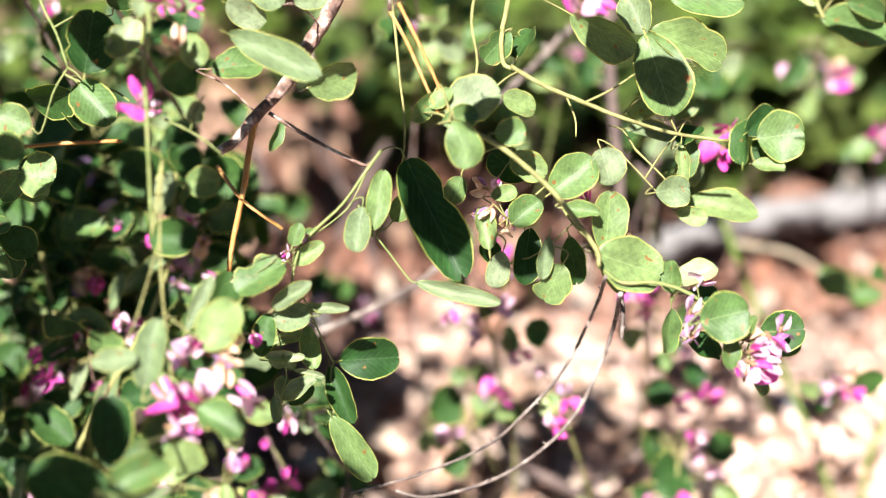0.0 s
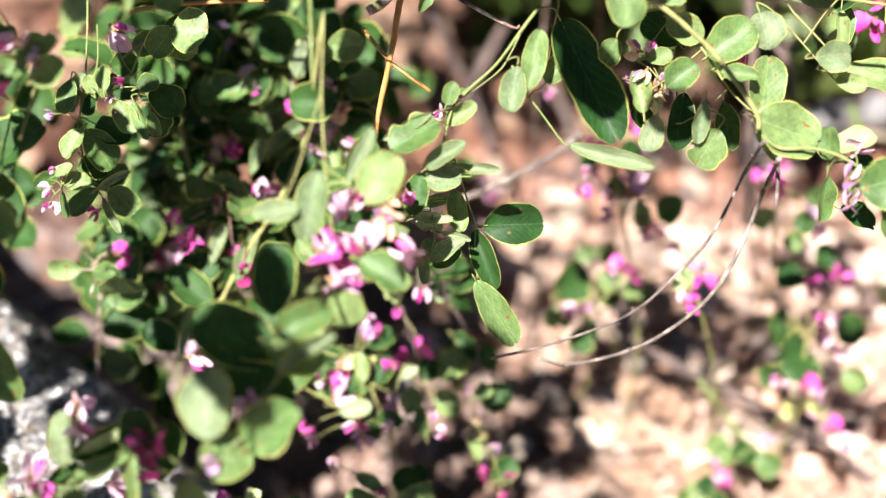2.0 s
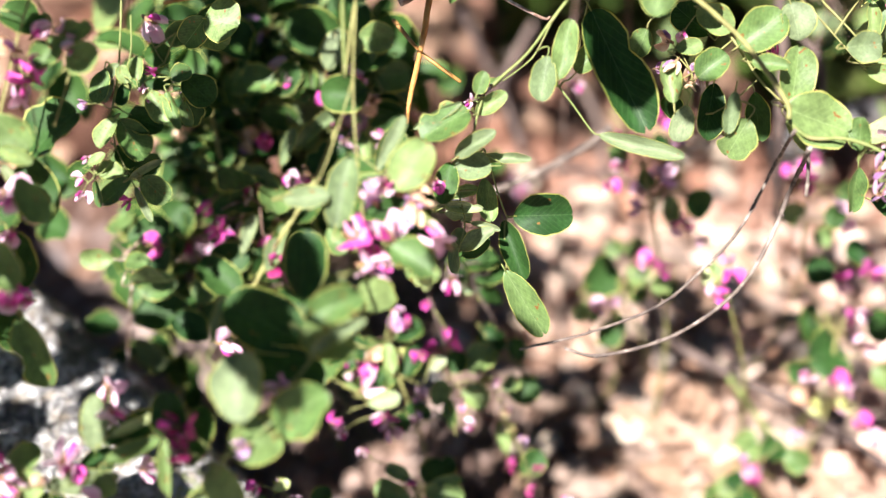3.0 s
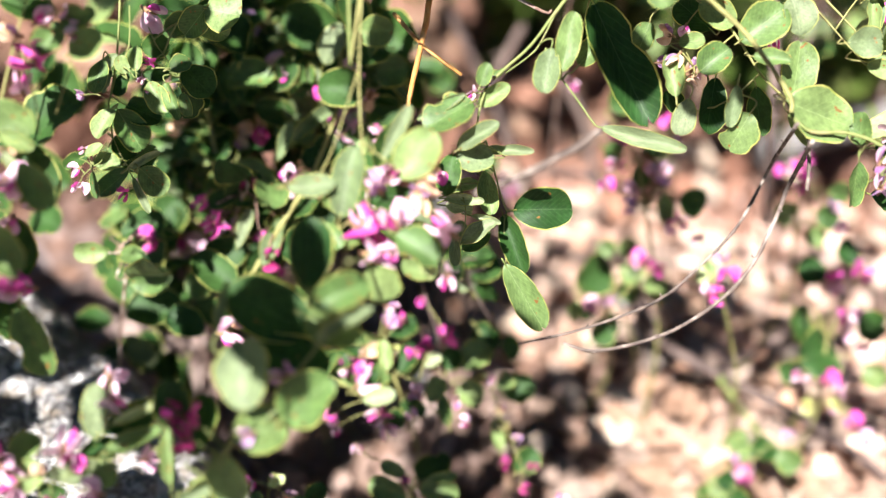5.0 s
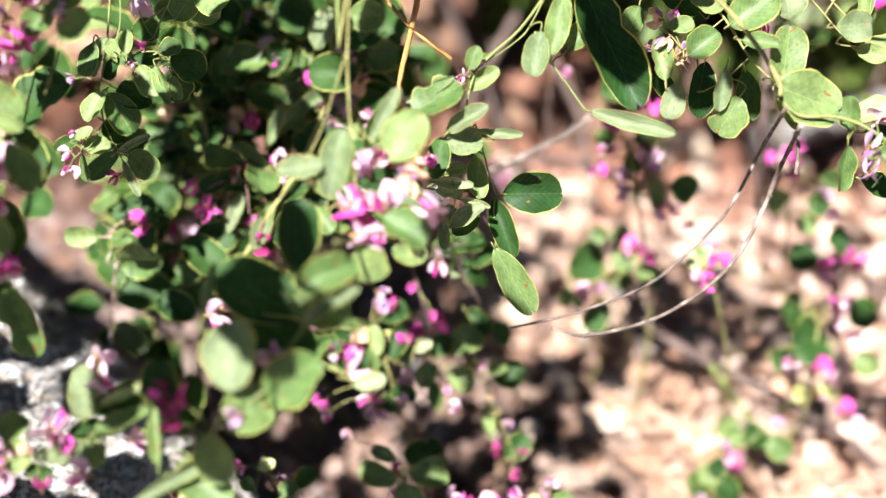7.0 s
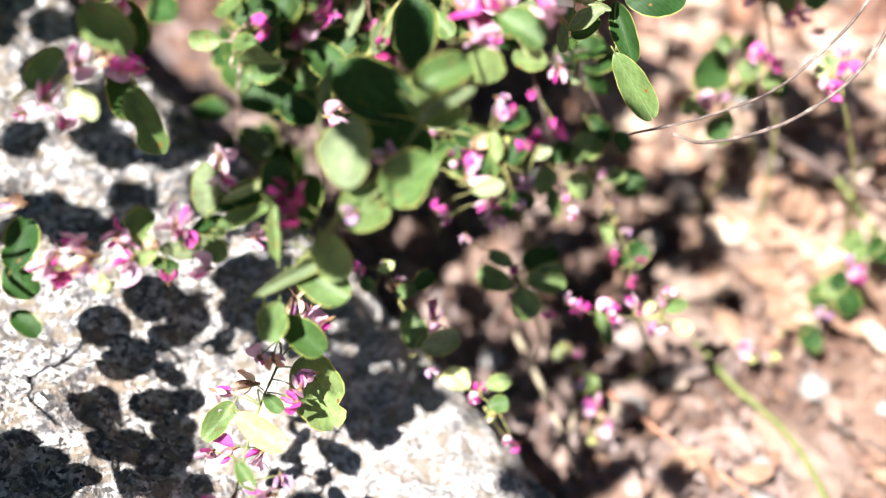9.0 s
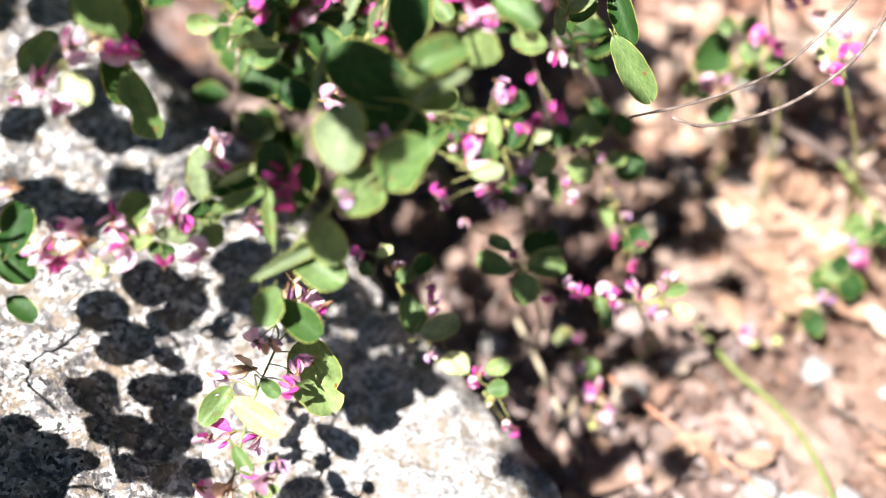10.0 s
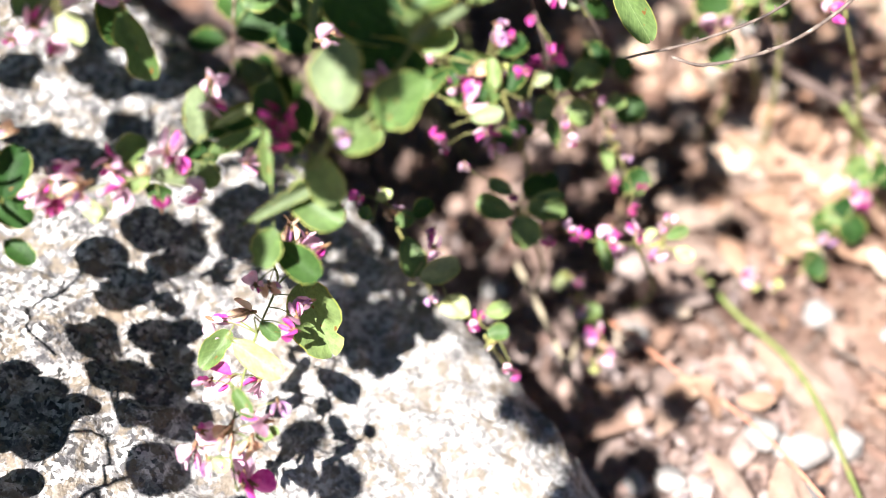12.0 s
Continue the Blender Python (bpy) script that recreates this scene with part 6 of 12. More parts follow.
right_cluster.flower('v', (0.0499, 0.2684, 0.1907), (0.76, -0.55, 0.34), 0.0031)
grow(right_cluster)

right_spray = Branch(clover, "green")
right_spray.stem(0.00050, 0.00031, (0.0755, 0.2512, 0.1889), (0.0803, 0.2487, 0.186), (0.0876, 0.2484, 0.186), (0.0949, 0.2466, 0.1841), (0.1033, 0.2425, 0.1792), (0.1081, 0.24, 0.1763))
right_spray.leaf('u', (0.092, 0.2508, 0.1807), (0.0922, 0.2544, 0.1874), 0.0059, (-0.68, -0.64, 0.37))
right_spray.leaf('p', (0.0923, 0.2523, 0.1827), (0.1024, 0.2541, 0.185), 0.0060, (-0.14, -0.36, 0.92))
right_spray.leaf('u', (0.0919, 0.2488, 0.1782), (0.0912, 0.2448, 0.1685), 0.0057, (0.45, -0.84, 0.32))
right_spray.leaf('d', (0.0968, 0.2546, 0.1773), (0.1037, 0.2553, 0.1764), 0.0047, (0.41, -0.62, 0.67))
right_spray.leaf('u', (0.096, 0.2388, 0.1827), (0.1063, 0.2396, 0.1851), 0.0112, (-0.07, -0.8, 0.6))
right_spray.leaf('d', (0.0961, 0.2483, 0.1693), (0.1039, 0.2464, 0.1653), 0.0067, (0.36, -0.35, 0.86))
right_spray.leaf('d', (0.1126, 0.2484, 0.1703), (0.1225, 0.2479, 0.1717), 0.0093, (-0.07, -0.73, 0.68))
right_spray.leaf('u', (0.1119, 0.25, 0.1638), (0.124, 0.2538, 0.1633), 0.0075, (0.18, -0.49, 0.85))
right_spray.leaf('u', (0.1035, 0.2409, 0.1773), (0.103, 0.2353, 0.1718), 0.0046, (0.19, -0.69, 0.69))
right_spray.leaf('u', (0.1092, 0.2408, 0.1689), (0.1115, 0.2351, 0.1636), 0.0045, (0.32, -0.58, 0.75))
right_spray.leaf('u', (0.1056, 0.2401, 0.1763), (0.1091, 0.2419, 0.1811), 0.0033, (-0.64, -0.44, 0.63))
right_spray.flower('p', (0.0986, 0.2524, 0.1831), (0.79, -0.23, 0.56), 0.0052)
right_spray.flower('v', (0.0954, 0.2445, 0.1814), (0.28, -0.3, 0.91), 0.0056)
right_spray.flower('v', (0.0953, 0.2413, 0.1773), (0.02, -0.26, 0.97), 0.0056)
right_spray.flower('o', (0.1087, 0.24, 0.1763), (0.89, -0.36, 0.29), 0.0061)
right_spray.flower('p', (0.1085, 0.2346, 0.1779), (0.57, -0.51, 0.64), 0.0067)
right_spray.flower('p', (0.1115, 0.2352, 0.1789), (0.38, -0.86, -0.35), 0.0055)
right_spray.flower('m', (0.109, 0.2323, 0.1751), (0.76, -0.65, 0.09), 0.0067)
right_spray.flower('p', (0.1051, 0.2317, 0.1742), (-0.08, -0.16, 0.98), 0.0048)
right_spray.flower('v', (0.1149, 0.2412, 0.1782), (0.17, -0.32, 0.93), 0.0054)
right_spray.flower('p', (0.1109, 0.2333, 0.1765), (-0.52, -0.23, 0.82), 0.0060)
grow(right_spray)

upper_left_spray = Branch(clover_left, "green")
upper_left_spray.stem(0.00037, 0.00025, (-0.0464, 0.2936, 0.2195), (-0.0395, 0.2901, 0.2155), (-0.0307, 0.2882, 0.2135), (-0.027, 0.2865, 0.2115))
upper_left_spray.stem(0.00037, 0.00025, (-0.0451, 0.2942, 0.2374), (-0.0429, 0.2903, 0.2326), (-0.0405, 0.2872, 0.2287), (-0.0383, 0.2826, 0.2229))
upper_left_spray.stem(0.00050, 0.00037, (-0.0181, 0.2748, 0.2481), (-0.0167, 0.2691, 0.2409), (-0.0181, 0.2635, 0.2337), (-0.0178, 0.2578, 0.2265), (-0.0176, 0.2487, 0.2149), (-0.0173, 0.2423, 0.2068))
upper_left_spray.stem(0.00031, 0.00019, (-0.0161, 0.2659, 0.2199), (-0.0091, 0.2634, 0.2171), (-0.0039, 0.2607, 0.2138))
upper_left_spray.leaf('d', (-0.0347, 0.2816, 0.222), (-0.0326, 0.2909, 0.2323), 0.0124, (0.37, -0.79, 0.49))
upper_left_spray.leaf('p', (-0.0258, 0.2742, 0.23), (-0.0222, 0.282, 0.2349), 0.0069, (0.25, -0.6, 0.76))
upper_left_spray.leaf('u', (-0.0374, 0.2849, 0.2175), (-0.0297, 0.2773, 0.2118), 0.0094, (-0.03, -0.61, 0.79))
upper_left_spray.leaf('d', (-0.0394, 0.2882, 0.213), (-0.05, 0.2899, 0.2098), 0.0119, (-0.13, -0.96, -0.26))
upper_left_spray.leaf('d', (-0.0432, 0.292, 0.2092), (-0.0387, 0.2899, 0.2027), 0.0071, (0.72, -0.61, 0.32))
upper_left_spray.leaf('u', (-0.0466, 0.2749, 0.2127), (-0.0537, 0.2767, 0.2155), 0.0078, (0.09, -0.72, 0.69))
upper_left_spray.leaf('u', (-0.0511, 0.2645, 0.2163), (-0.0458, 0.2617, 0.2149), 0.0062, (-0.16, -0.66, 0.73))
upper_left_spray.leaf('u', (-0.0522, 0.2778, 0.1991), (-0.0439, 0.2755, 0.1985), 0.0108, (-0.11, -0.61, 0.79))
upper_left_spray.leaf('u', (-0.0518, 0.278, 0.1994), (-0.0571, 0.2761, 0.1931), 0.0067, (-0.07, -0.94, 0.34))
upper_left_spray.leaf('d', (-0.0593, 0.2786, 0.1828), (-0.0526, 0.2749, 0.1777), 0.0084, (0.45, -0.62, 0.64))
upper_left_spray.leaf('d', (-0.0574, 0.2757, 0.1792), (-0.06, 0.2742, 0.1712), 0.0066, (0.52, -0.86, 0))
upper_left_spray.leaf('d', (-0.0156, 0.2658, 0.2283), (-0.0093, 0.2697, 0.2291), 0.0080, (0.63, -0.68, 0.37))
upper_left_spray.leaf('u', (-0.0115, 0.2724, 0.2369), (-0.0072, 0.2685, 0.2307), 0.0061, (0.02, -0.84, 0.55))
upper_left_spray.leaf('u', (-0.0246, 0.2743, 0.2302), (-0.0272, 0.2764, 0.2344), 0.0047, (0.14, -0.85, 0.5))
upper_left_spray.leaf('b', (-0.0189, 0.2699, 0.2418), (-0.0166, 0.2736, 0.2461), 0.0048, (-0.01, -0.75, 0.66))
upper_left_spray.leaf('d', (-0.0507, 0.3402, 0.2057), (-0.0563, 0.3374, 0.1959), 0.0116, (0.42, -0.88, -0.22))
upper_left_spray.leaf('u', (-0.0126, 0.2706, 0.2431), (-0.0072, 0.2725, 0.2471), 0.0059, (0.14, -0.96, 0.25))
upper_left_spray.leaf('b', (-0.0083, 0.2678, 0.2227), (-0.0107, 0.2651, 0.2196), 0.0047, (0.59, -0.78, 0.22))
upper_left_spray.leaf('d', (-0.0302, 0.2995, 0.228), (-0.0275, 0.3026, 0.2326), 0.0100, (0.67, -0.75, -0.02))
upper_left_spray.flower('m', (-0.0198, 0.2644, 0.2263), (-0.31, -0.17, 0.94), 0.0072)
upper_left_spray.flower('p', (-0.0184, 0.263, 0.2246), (0.79, -0.37, 0.48), 0.0046)
upper_left_spray.flower('o', (-0.0114, 0.2667, 0.2382), (-0.03, 0.09, 1), 0.0052)
upper_left_spray.flower('m', (-0.0137, 0.2714, 0.244), (0.13, -0.99, 0.08), 0.0052)
upper_left_spray.flower('m', (-0.0086, 0.2708, 0.2435), (0.65, -0.75, 0.12), 0.0050)
grow(upper_left_spray)

left_spray = Branch(clover_left, "olive")
left_spray.stem(0.00027, 0.00023, (-0.0173, 0.2423, 0.2068), (-0.0151, 0.2523, 0.2187), (-0.0154, 0.2395, 0.2082), (-0.0148, 0.23, 0.1971), (-0.0131, 0.2205, 0.1859), (-0.0092, 0.214, 0.1782))
left_spray.stem(0.00018, 0.00014, (-0.0148, 0.23, 0.1971), (-0.0081, 0.2264, 0.1928), (-0.0036, 0.2242, 0.1902), (0.0015, 0.2187, 0.1837))
left_spray.stem(0.00018, 0.00014, (-0.0154, 0.2395, 0.2082), (-0.0205, 0.2292, 0.1962), (-0.0238, 0.2249, 0.1911))
left_spray.stem(0.00018, 0.00014, (-0.0131, 0.2205, 0.1859), (-0.0036, 0.2162, 0.1807), (-0.0013, 0.2133, 0.1773))
left_spray.flower('m', (-0.013, 0.2181, 0.1833), (0.85, -0.52, -0.08), 0.0091)
left_spray.flower('p', (-0.0113, 0.2127, 0.1819), (0.88, -0.42, 0.20), 0.0067)
left_spray.flower('p', (-0.008, 0.218, 0.1868), (-0.21, 0.12, 0.97), 0.0067)
left_spray.flower('p', (-0.0147, 0.2184, 0.1865), (-0.22, 0.27, 0.94), 0.0049)
left_spray.flower('o', (-0.003, 0.2257, 0.1901), (0.91, -0.30, 0.30), 0.0082)
left_spray.flower('p', (-0.0092, 0.2265, 0.1915), (-0.43, -0.90, 0.06), 0.0065)
left_spray.flower('o', (-0.003, 0.2218, 0.1892), (0.44, -0.89, -0.09), 0.0064)
left_spray.flower('v', (-0.012, 0.2239, 0.1911), (-0.41, 0.04, 0.91), 0.0053)
left_spray.flower('v', (-0.0042, 0.2236, 0.1878), (0.86, -0.30, 0.41), 0.0044)
left_spray.leaf('b', (-0.0191, 0.2206, 0.1852), (-0.0162, 0.23, 0.196), 0.0071, (-0.18, -0.72, 0.67))
left_spray.leaf('u', (-0.0076, 0.2255, 0.1914), (-0.0002, 0.2308, 0.199), 0.0089, (-0.15, -0.73, 0.66))
left_spray.leaf('b', (-0.0108, 0.2283, 0.1935), (-0.005, 0.2354, 0.2021), 0.0032, (-0.09, -0.74, 0.67))
left_spray.leaf('d', (-0.0141, 0.224, 0.1866), (-0.0014, 0.228, 0.1858), 0.0057, (0.25, -0.64, 0.72))
left_spray.flower('p', (0.0016, 0.2181, 0.1844), (-0.73, 0.06, 0.68), 0.0064)
left_spray.flower('v', (-0.0091, 0.2135, 0.1815), (-0.02, -0.21, 0.98), 0.0046)
left_spray.leaf('u', (-0.0081, 0.2149, 0.1854), (0.0008, 0.2104, 0.1824), 0.0073, (0.03, -0.50, 0.86))
left_spray.leaf('u', (-0.0129, 0.2107, 0.181), (-0.0091, 0.208, 0.1741), 0.0077, (0.10, -0.91, 0.40))
left_spray.leaf('y', (-0.0033, 0.212, 0.1805), (0.0001, 0.2113, 0.1775), 0.0034, (0.36, -0.72, 0.59))
left_spray.leaf('b', (-0.0298, 0.2246, 0.1895), (-0.0199, 0.2231, 0.1913), 0.0049, (-0.22, -0.64, 0.74))
left_spray.leaf('u', (0.0076, 0.2522, 0.1914), (-0.0025, 0.2458, 0.1892), 0.0092, (-0.01, -0.32, 0.95))
left_spray.leaf('b', (-0.0043, 0.2505, 0.1879), (0.0061, 0.2527, 0.1931), 0.0024, (-0.11, -0.82, 0.56))
left_spray.leaf('d', (0.0035, 0.2493, 0.1795), (0.0018, 0.242, 0.1736), 0.0055, (-0.04, -0.63, 0.78))
left_spray.flower('m', (0.0008, 0.2414, 0.1798), (0.13, -0.96, -0.25), 0.0031)
left_spray.leaf('d', (-0.0347, 0.292, 0.1446), (-0.0251, 0.2961, 0.1488), 0.0089, (-0.13, -0.54, 0.83))
left_spray.leaf('b', (-0.0375, 0.2908, 0.1526), (-0.0244, 0.302, 0.1577), 0.0040, (0.11, -0.51, 0.85))
left_spray.leaf('b', (-0.0406, 0.2879, 0.149), (-0.037, 0.2928, 0.1575), 0.0035, (-0.12, -0.84, 0.54))
left_spray.leaf('d', (-0.0188, 0.3015, 0.1531), (-0.0099, 0.3011, 0.1572), 0.0083, (-0.25, -0.86, 0.45))
left_spray.leaf('b', (-0.0292, 0.3059, 0.1661), (-0.0243, 0.31, 0.1756), 0.0072, (-0.37, -0.77, 0.52))
left_spray.leaf('u', (-0.0219, 0.3057, 0.1666), (-0.0154, 0.3081, 0.1748), 0.0071, (-0.33, -0.80, 0.50))
left_spray.leaf('d', (-0.0407, 0.3211, 0.1726), (-0.0259, 0.3151, 0.1678), 0.0133, (-0.12, -0.79, 0.60))
left_spray.leaf('d', (-0.0171, 0.3194, 0.1719), (-0.0075, 0.3096, 0.1661), 0.0138, (-0.29, -0.68, 0.67))
left_spray.flower('p', (-0.021, 0.3018, 0.1627), (0.02, -0.54, 0.84), 0.0071)
left_spray.flower('v', (-0.0277, 0.3029, 0.1602), (-0.56, -0.82, 0.12), 0.0055)
left_spray.flower('o', (-0.0174, 0.2998, 0.1606), (-0.10, -0.98, 0.19), 0.0071)
left_spray.flower('m', (-0.029, 0.3011, 0.1606), (-0.19, -0.12, 0.98), 0.0042)
left_spray.flower('p', (-0.0153, 0.294, 0.1533), (-0.66, -0.41, 0.63), 0.0042)
left_spray.flower('v', (-0.026, 0.2971, 0.1498), (-0.85, -0.52, -0.06), 0.0029)
left_spray.flower('w', (-0.0457, 0.2971, 0.151), (0.05, -0.94, -0.34), 0.0052)
left_spray.flower('w', (-0.0479, 0.2878, 0.1423), (0.33, -0.88, -0.33), 0.0045)
left_spray.flower('p', (-0.0426, 0.2895, 0.1386), (-0.11, -0.91, -0.40), 0.0052)
left_spray.flower('p', (-0.0391, 0.2884, 0.1449), (0.27, -0.94, -0.20), 0.0039)
left_spray.flower('w', (-0.0429, 0.2736, 0.1291), (0.56, -0.58, 0.59), 0.0055)
left_spray.leaf('d', (-0.0388, 0.2844, 0.1342), (-0.0316, 0.2881, 0.1369), 0.0059, (0.03, -0.63, 0.78))
left_spray.leaf('u', (-0.0288, 0.2777, 0.1369), (-0.0244, 0.273, 0.1325), 0.0055, (-0.01, -0.69, 0.73))
left_spray.leaf('b', (-0.0513, 0.2754, 0.1304), (-0.0475, 0.2811, 0.1388), 0.0038, (-0.19, -0.77, 0.61))
left_spray.leaf('b', (-0.0447, 0.272, 0.1276), (-0.04, 0.2817, 0.1346), 0.0051, (-0.00, -0.58, 0.81))
grow(left_spray)

lower_left_stem = Branch(clover_left, "green")
lower_left_stem.stem(0.00032, 0.00028, (-0.0158, 0.1966, 0.1943), (-0.0131, 0.214, 0.1782), (-0.0184, 0.1986, 0.1787), (-0.0248, 0.193, 0.1721), (-0.0324, 0.1874, 0.1656), (-0.0378, 0.1835, 0.161), (-0.0415, 0.1797, 0.1565))
lower_left_stem.leaf('d', (-0.0249, 0.2062, 0.1788), (-0.0248, 0.2149, 0.1899), 0.0089, (0.25, -0.76, 0.60))
lower_left_stem.leaf('d', (-0.0244, 0.2026, 0.1704), (-0.0409, 0.2073, 0.1773), 0.0123, (0.15, -0.62, 0.77))
lower_left_stem.leaf('u', (-0.0229, 0.1951, 0.1846), (-0.0121, 0.1999, 0.1862), 0.0068, (0.15, -0.59, 0.79))
lower_left_stem.leaf('u', (-0.025, 0.2012, 0.1763), (-0.0138, 0.1955, 0.1754), 0.0080, (-0.26, -0.62, 0.74))
lower_left_stem.leaf('b', (-0.0222, 0.193, 0.1773), (-0.0118, 0.1959, 0.1836), 0.0031, (-0.28, -0.61, 0.74))
lower_left_stem.leaf('d', (-0.036, 0.1989, 0.1686), (-0.0204, 0.196, 0.1676), 0.0102, (-0.02, -0.42, 0.91))
lower_left_stem.leaf('b', (-0.0356, 0.1829, 0.1691), (-0.0366, 0.1942, 0.1772), 0.0108, (-0.15, -0.58, 0.80))
lower_left_stem.leaf('u', (-0.0293, 0.1858, 0.1638), (-0.0191, 0.1881, 0.1728), 0.0103, (-0.28, -0.80, 0.52))
lower_left_stem.leaf('u', (-0.0383, 0.182, 0.1622), (-0.0284, 0.1859, 0.1621), 0.0097, (0.21, -0.50, 0.84))
lower_left_stem.leaf('b', (-0.038, 0.1839, 0.1612), (-0.028, 0.1898, 0.1664), 0.0024, (0.08, -0.73, 0.68))
lower_left_stem.flower('v', (-0.0355, 0.1815, 0.1641), (-0.83, -0.51, 0.21), 0.0036)
lower_left_stem.flower('v', (-0.0289, 0.1896, 0.1717), (-0.59, -0.34, 0.74), 0.0047)
lower_left_stem.leaf('d', (-0.0502, 0.1858, 0.1606), (-0.0504, 0.1913, 0.1692), 0.0082, (-0.16, -0.83, 0.53))
lower_left_stem.leaf('d', (-0.048, 0.1853, 0.154), (-0.0449, 0.1942, 0.1619), 0.0069, (0.04, -0.67, 0.74))
lower_left_stem.flower('w', (-0.0491, 0.1866, 0.1645), (-0.10, -0.56, 0.82), 0.0062)
lower_left_stem.flower('w', (-0.0473, 0.1817, 0.1635), (-0.56, -0.05, 0.83), 0.0047)
lower_left_stem.leaf('b', (-0.0415, 0.1957, 0.1767), (-0.0394, 0.2034, 0.1833), 0.0023, (-0.25, -0.59, 0.77))
lower_left_stem.flower('p', (-0.0437, 0.2157, 0.1574), (0.88, -0.40, 0.24), 0.0056)
lower_left_stem.flower('o', (-0.0422, 0.2219, 0.1548), (-0.74, 0.02, 0.67), 0.0050)
lower_left_stem.stem(0.00030, 0.00025, (-0.0363, 0.1836, 0.1648), (-0.0413, 0.1811, 0.1581), (-0.0489, 0.1806, 0.1482), (-0.055, 0.1806, 0.1412), (-0.0568, 0.1813, 0.1342), (-0.0566, 0.1849, 0.1214), (-0.0578, 0.1874, 0.1105), (-0.0609, 0.1759, 0.1079), (-0.0631, 0.1633, 0.1043), (-0.0635, 0.1507, 0.1016), (-0.0612, 0.142, 0.0979))
lower_left_stem.leaf('u', (-0.0421, 0.183, 0.1576), (-0.0378, 0.1775, 0.149), 0.0078, (-0.03, -0.85, 0.53))
lower_left_stem.leaf('b', (-0.0564, 0.1761, 0.1448), (-0.0393, 0.1847, 0.1494), 0.0034, (0.06, -0.55, 0.83))
lower_left_stem.leaf('u', (-0.0491, 0.185, 0.1462), (-0.0374, 0.1768, 0.1438), 0.0089, (-0.18, -0.50, 0.85))
lower_left_stem.leaf('u', (-0.052, 0.1773, 0.1421), (-0.0547, 0.1723, 0.1352), 0.0066, (0.06, -0.82, 0.57))
lower_left_stem.leaf('d', (-0.0531, 0.1795, 0.1346), (-0.0438, 0.1748, 0.1288), 0.0070, (0.17, -0.61, 0.77))
lower_left_stem.leaf('u', (-0.0534, 0.1908, 0.1073), (-0.046, 0.1794, 0.0947), 0.0126, (0.16, -0.68, 0.71))
lower_left_stem.flower('o', (-0.053, 0.1918, 0.1254), (0.14, -0.99, 0.06), 0.0064)
lower_left_stem.flower('p', (-0.0466, 0.1857, 0.1248), (-0.76, -0.65, 0.08), 0.0060)
lower_left_stem.flower('p', (-0.0502, 0.191, 0.122), (-0.02, -1.00, -0.08), 0.0048)
lower_left_stem.leaf('y', (-0.0652, 0.1719, 0.1102), (-0.0544, 0.1669, 0.1042), 0.0061, (0.12, -0.65, 0.75))
lower_left_stem.leaf('u', (-0.0671, 0.1768, 0.1073), (-0.0728, 0.1685, 0.1041), 0.0056, (0.21, -0.46, 0.86))
lower_left_stem.leaf('u', (-0.0596, 0.1762, 0.1117), (-0.0554, 0.1739, 0.1087), 0.0037, (0.15, -0.68, 0.72))
lower_left_stem.flower('v', (-0.0505, 0.1821, 0.1112), (-0.60, -0.64, 0.47), 0.0049)
lower_left_stem.flower('p', (-0.0522, 0.1792, 0.111), (-0.20, 0.20, 0.96), 0.0045)
lower_left_stem.flower('m', (-0.0533, 0.176, 0.11), (-0.86, -0.08, 0.51), 0.0042)
lower_left_stem.flower('o', (-0.0648, 0.1805, 0.1095), (-0.75, -0.42, 0.52), 0.0059)
lower_left_stem.flower('p', (-0.0701, 0.1779, 0.109), (0.88, -0.48, 0.07), 0.0052)
lower_left_stem.flower('p', (-0.0606, 0.182, 0.1172), (0.18, -0.56, 0.81), 0.0045)
lower_left_stem.flower('o', (-0.0571, 0.1816, 0.1168), (0.44, -0.86, 0.26), 0.0048)
lower_left_stem.flower('p', (-0.0722, 0.1669, 0.1008), (-0.23, -0.85, 0.47), 0.0052)
lower_left_stem.flower('m', (-0.0683, 0.1682, 0.1009), (-0.81, -0.57, 0.15), 0.0052)
lower_left_stem.flower('p', (-0.0618, 0.1685, 0.0989), (-0.67, -0.72, -0.16), 0.0052)
lower_left_stem.flower('p', (-0.0573, 0.1537, 0.107), (-0.86, -0.29, 0.42), 0.0062)
lower_left_stem.flower('v', (-0.0531, 0.1566, 0.1079), (0.25, -0.97, 0.01), 0.0043)
lower_left_stem.flower('p', (-0.0696, 0.1533, 0.1029), (0.75, -0.53, 0.40), 0.0059)
lower_left_stem.flower('o', (-0.0643, 0.1519, 0.1036), (-0.22, -0.98, -0.03), 0.0065)
lower_left_stem.flower('o', (-0.059, 0.1496, 0.1036), (-0.12, -0.99, 0.03), 0.0052)
lower_left_stem.flower('p', (-0.0719, 0.1491, 0.0997), (-0.14, -0.92, -0.37), 0.0056)
lower_left_stem.flower('p', (-0.0616, 0.1481, 0.095), (0.09, 0.32, 0.94), 0.0069)
lower_left_stem.flower('m', (-0.0587, 0.1456, 0.0946), (0.72, -0.61, 0.33), 0.0063)
lower_left_stem.flower('v', (-0.0679, 0.147, 0.0993), (0.39, -0.92, -0.10), 0.0047)
lower_left_stem.leaf('u', (-0.0586, 0.1535, 0.1014), (-0.0533, 0.1546, 0.1022), 0.0032, (-0.00, -0.57, 0.82))
lower_left_stem.leaf('y', (-0.0671, 0.1476, 0.1008), (-0.0637, 0.1469, 0.0987), 0.0032, (0.20, -0.79, 0.58))
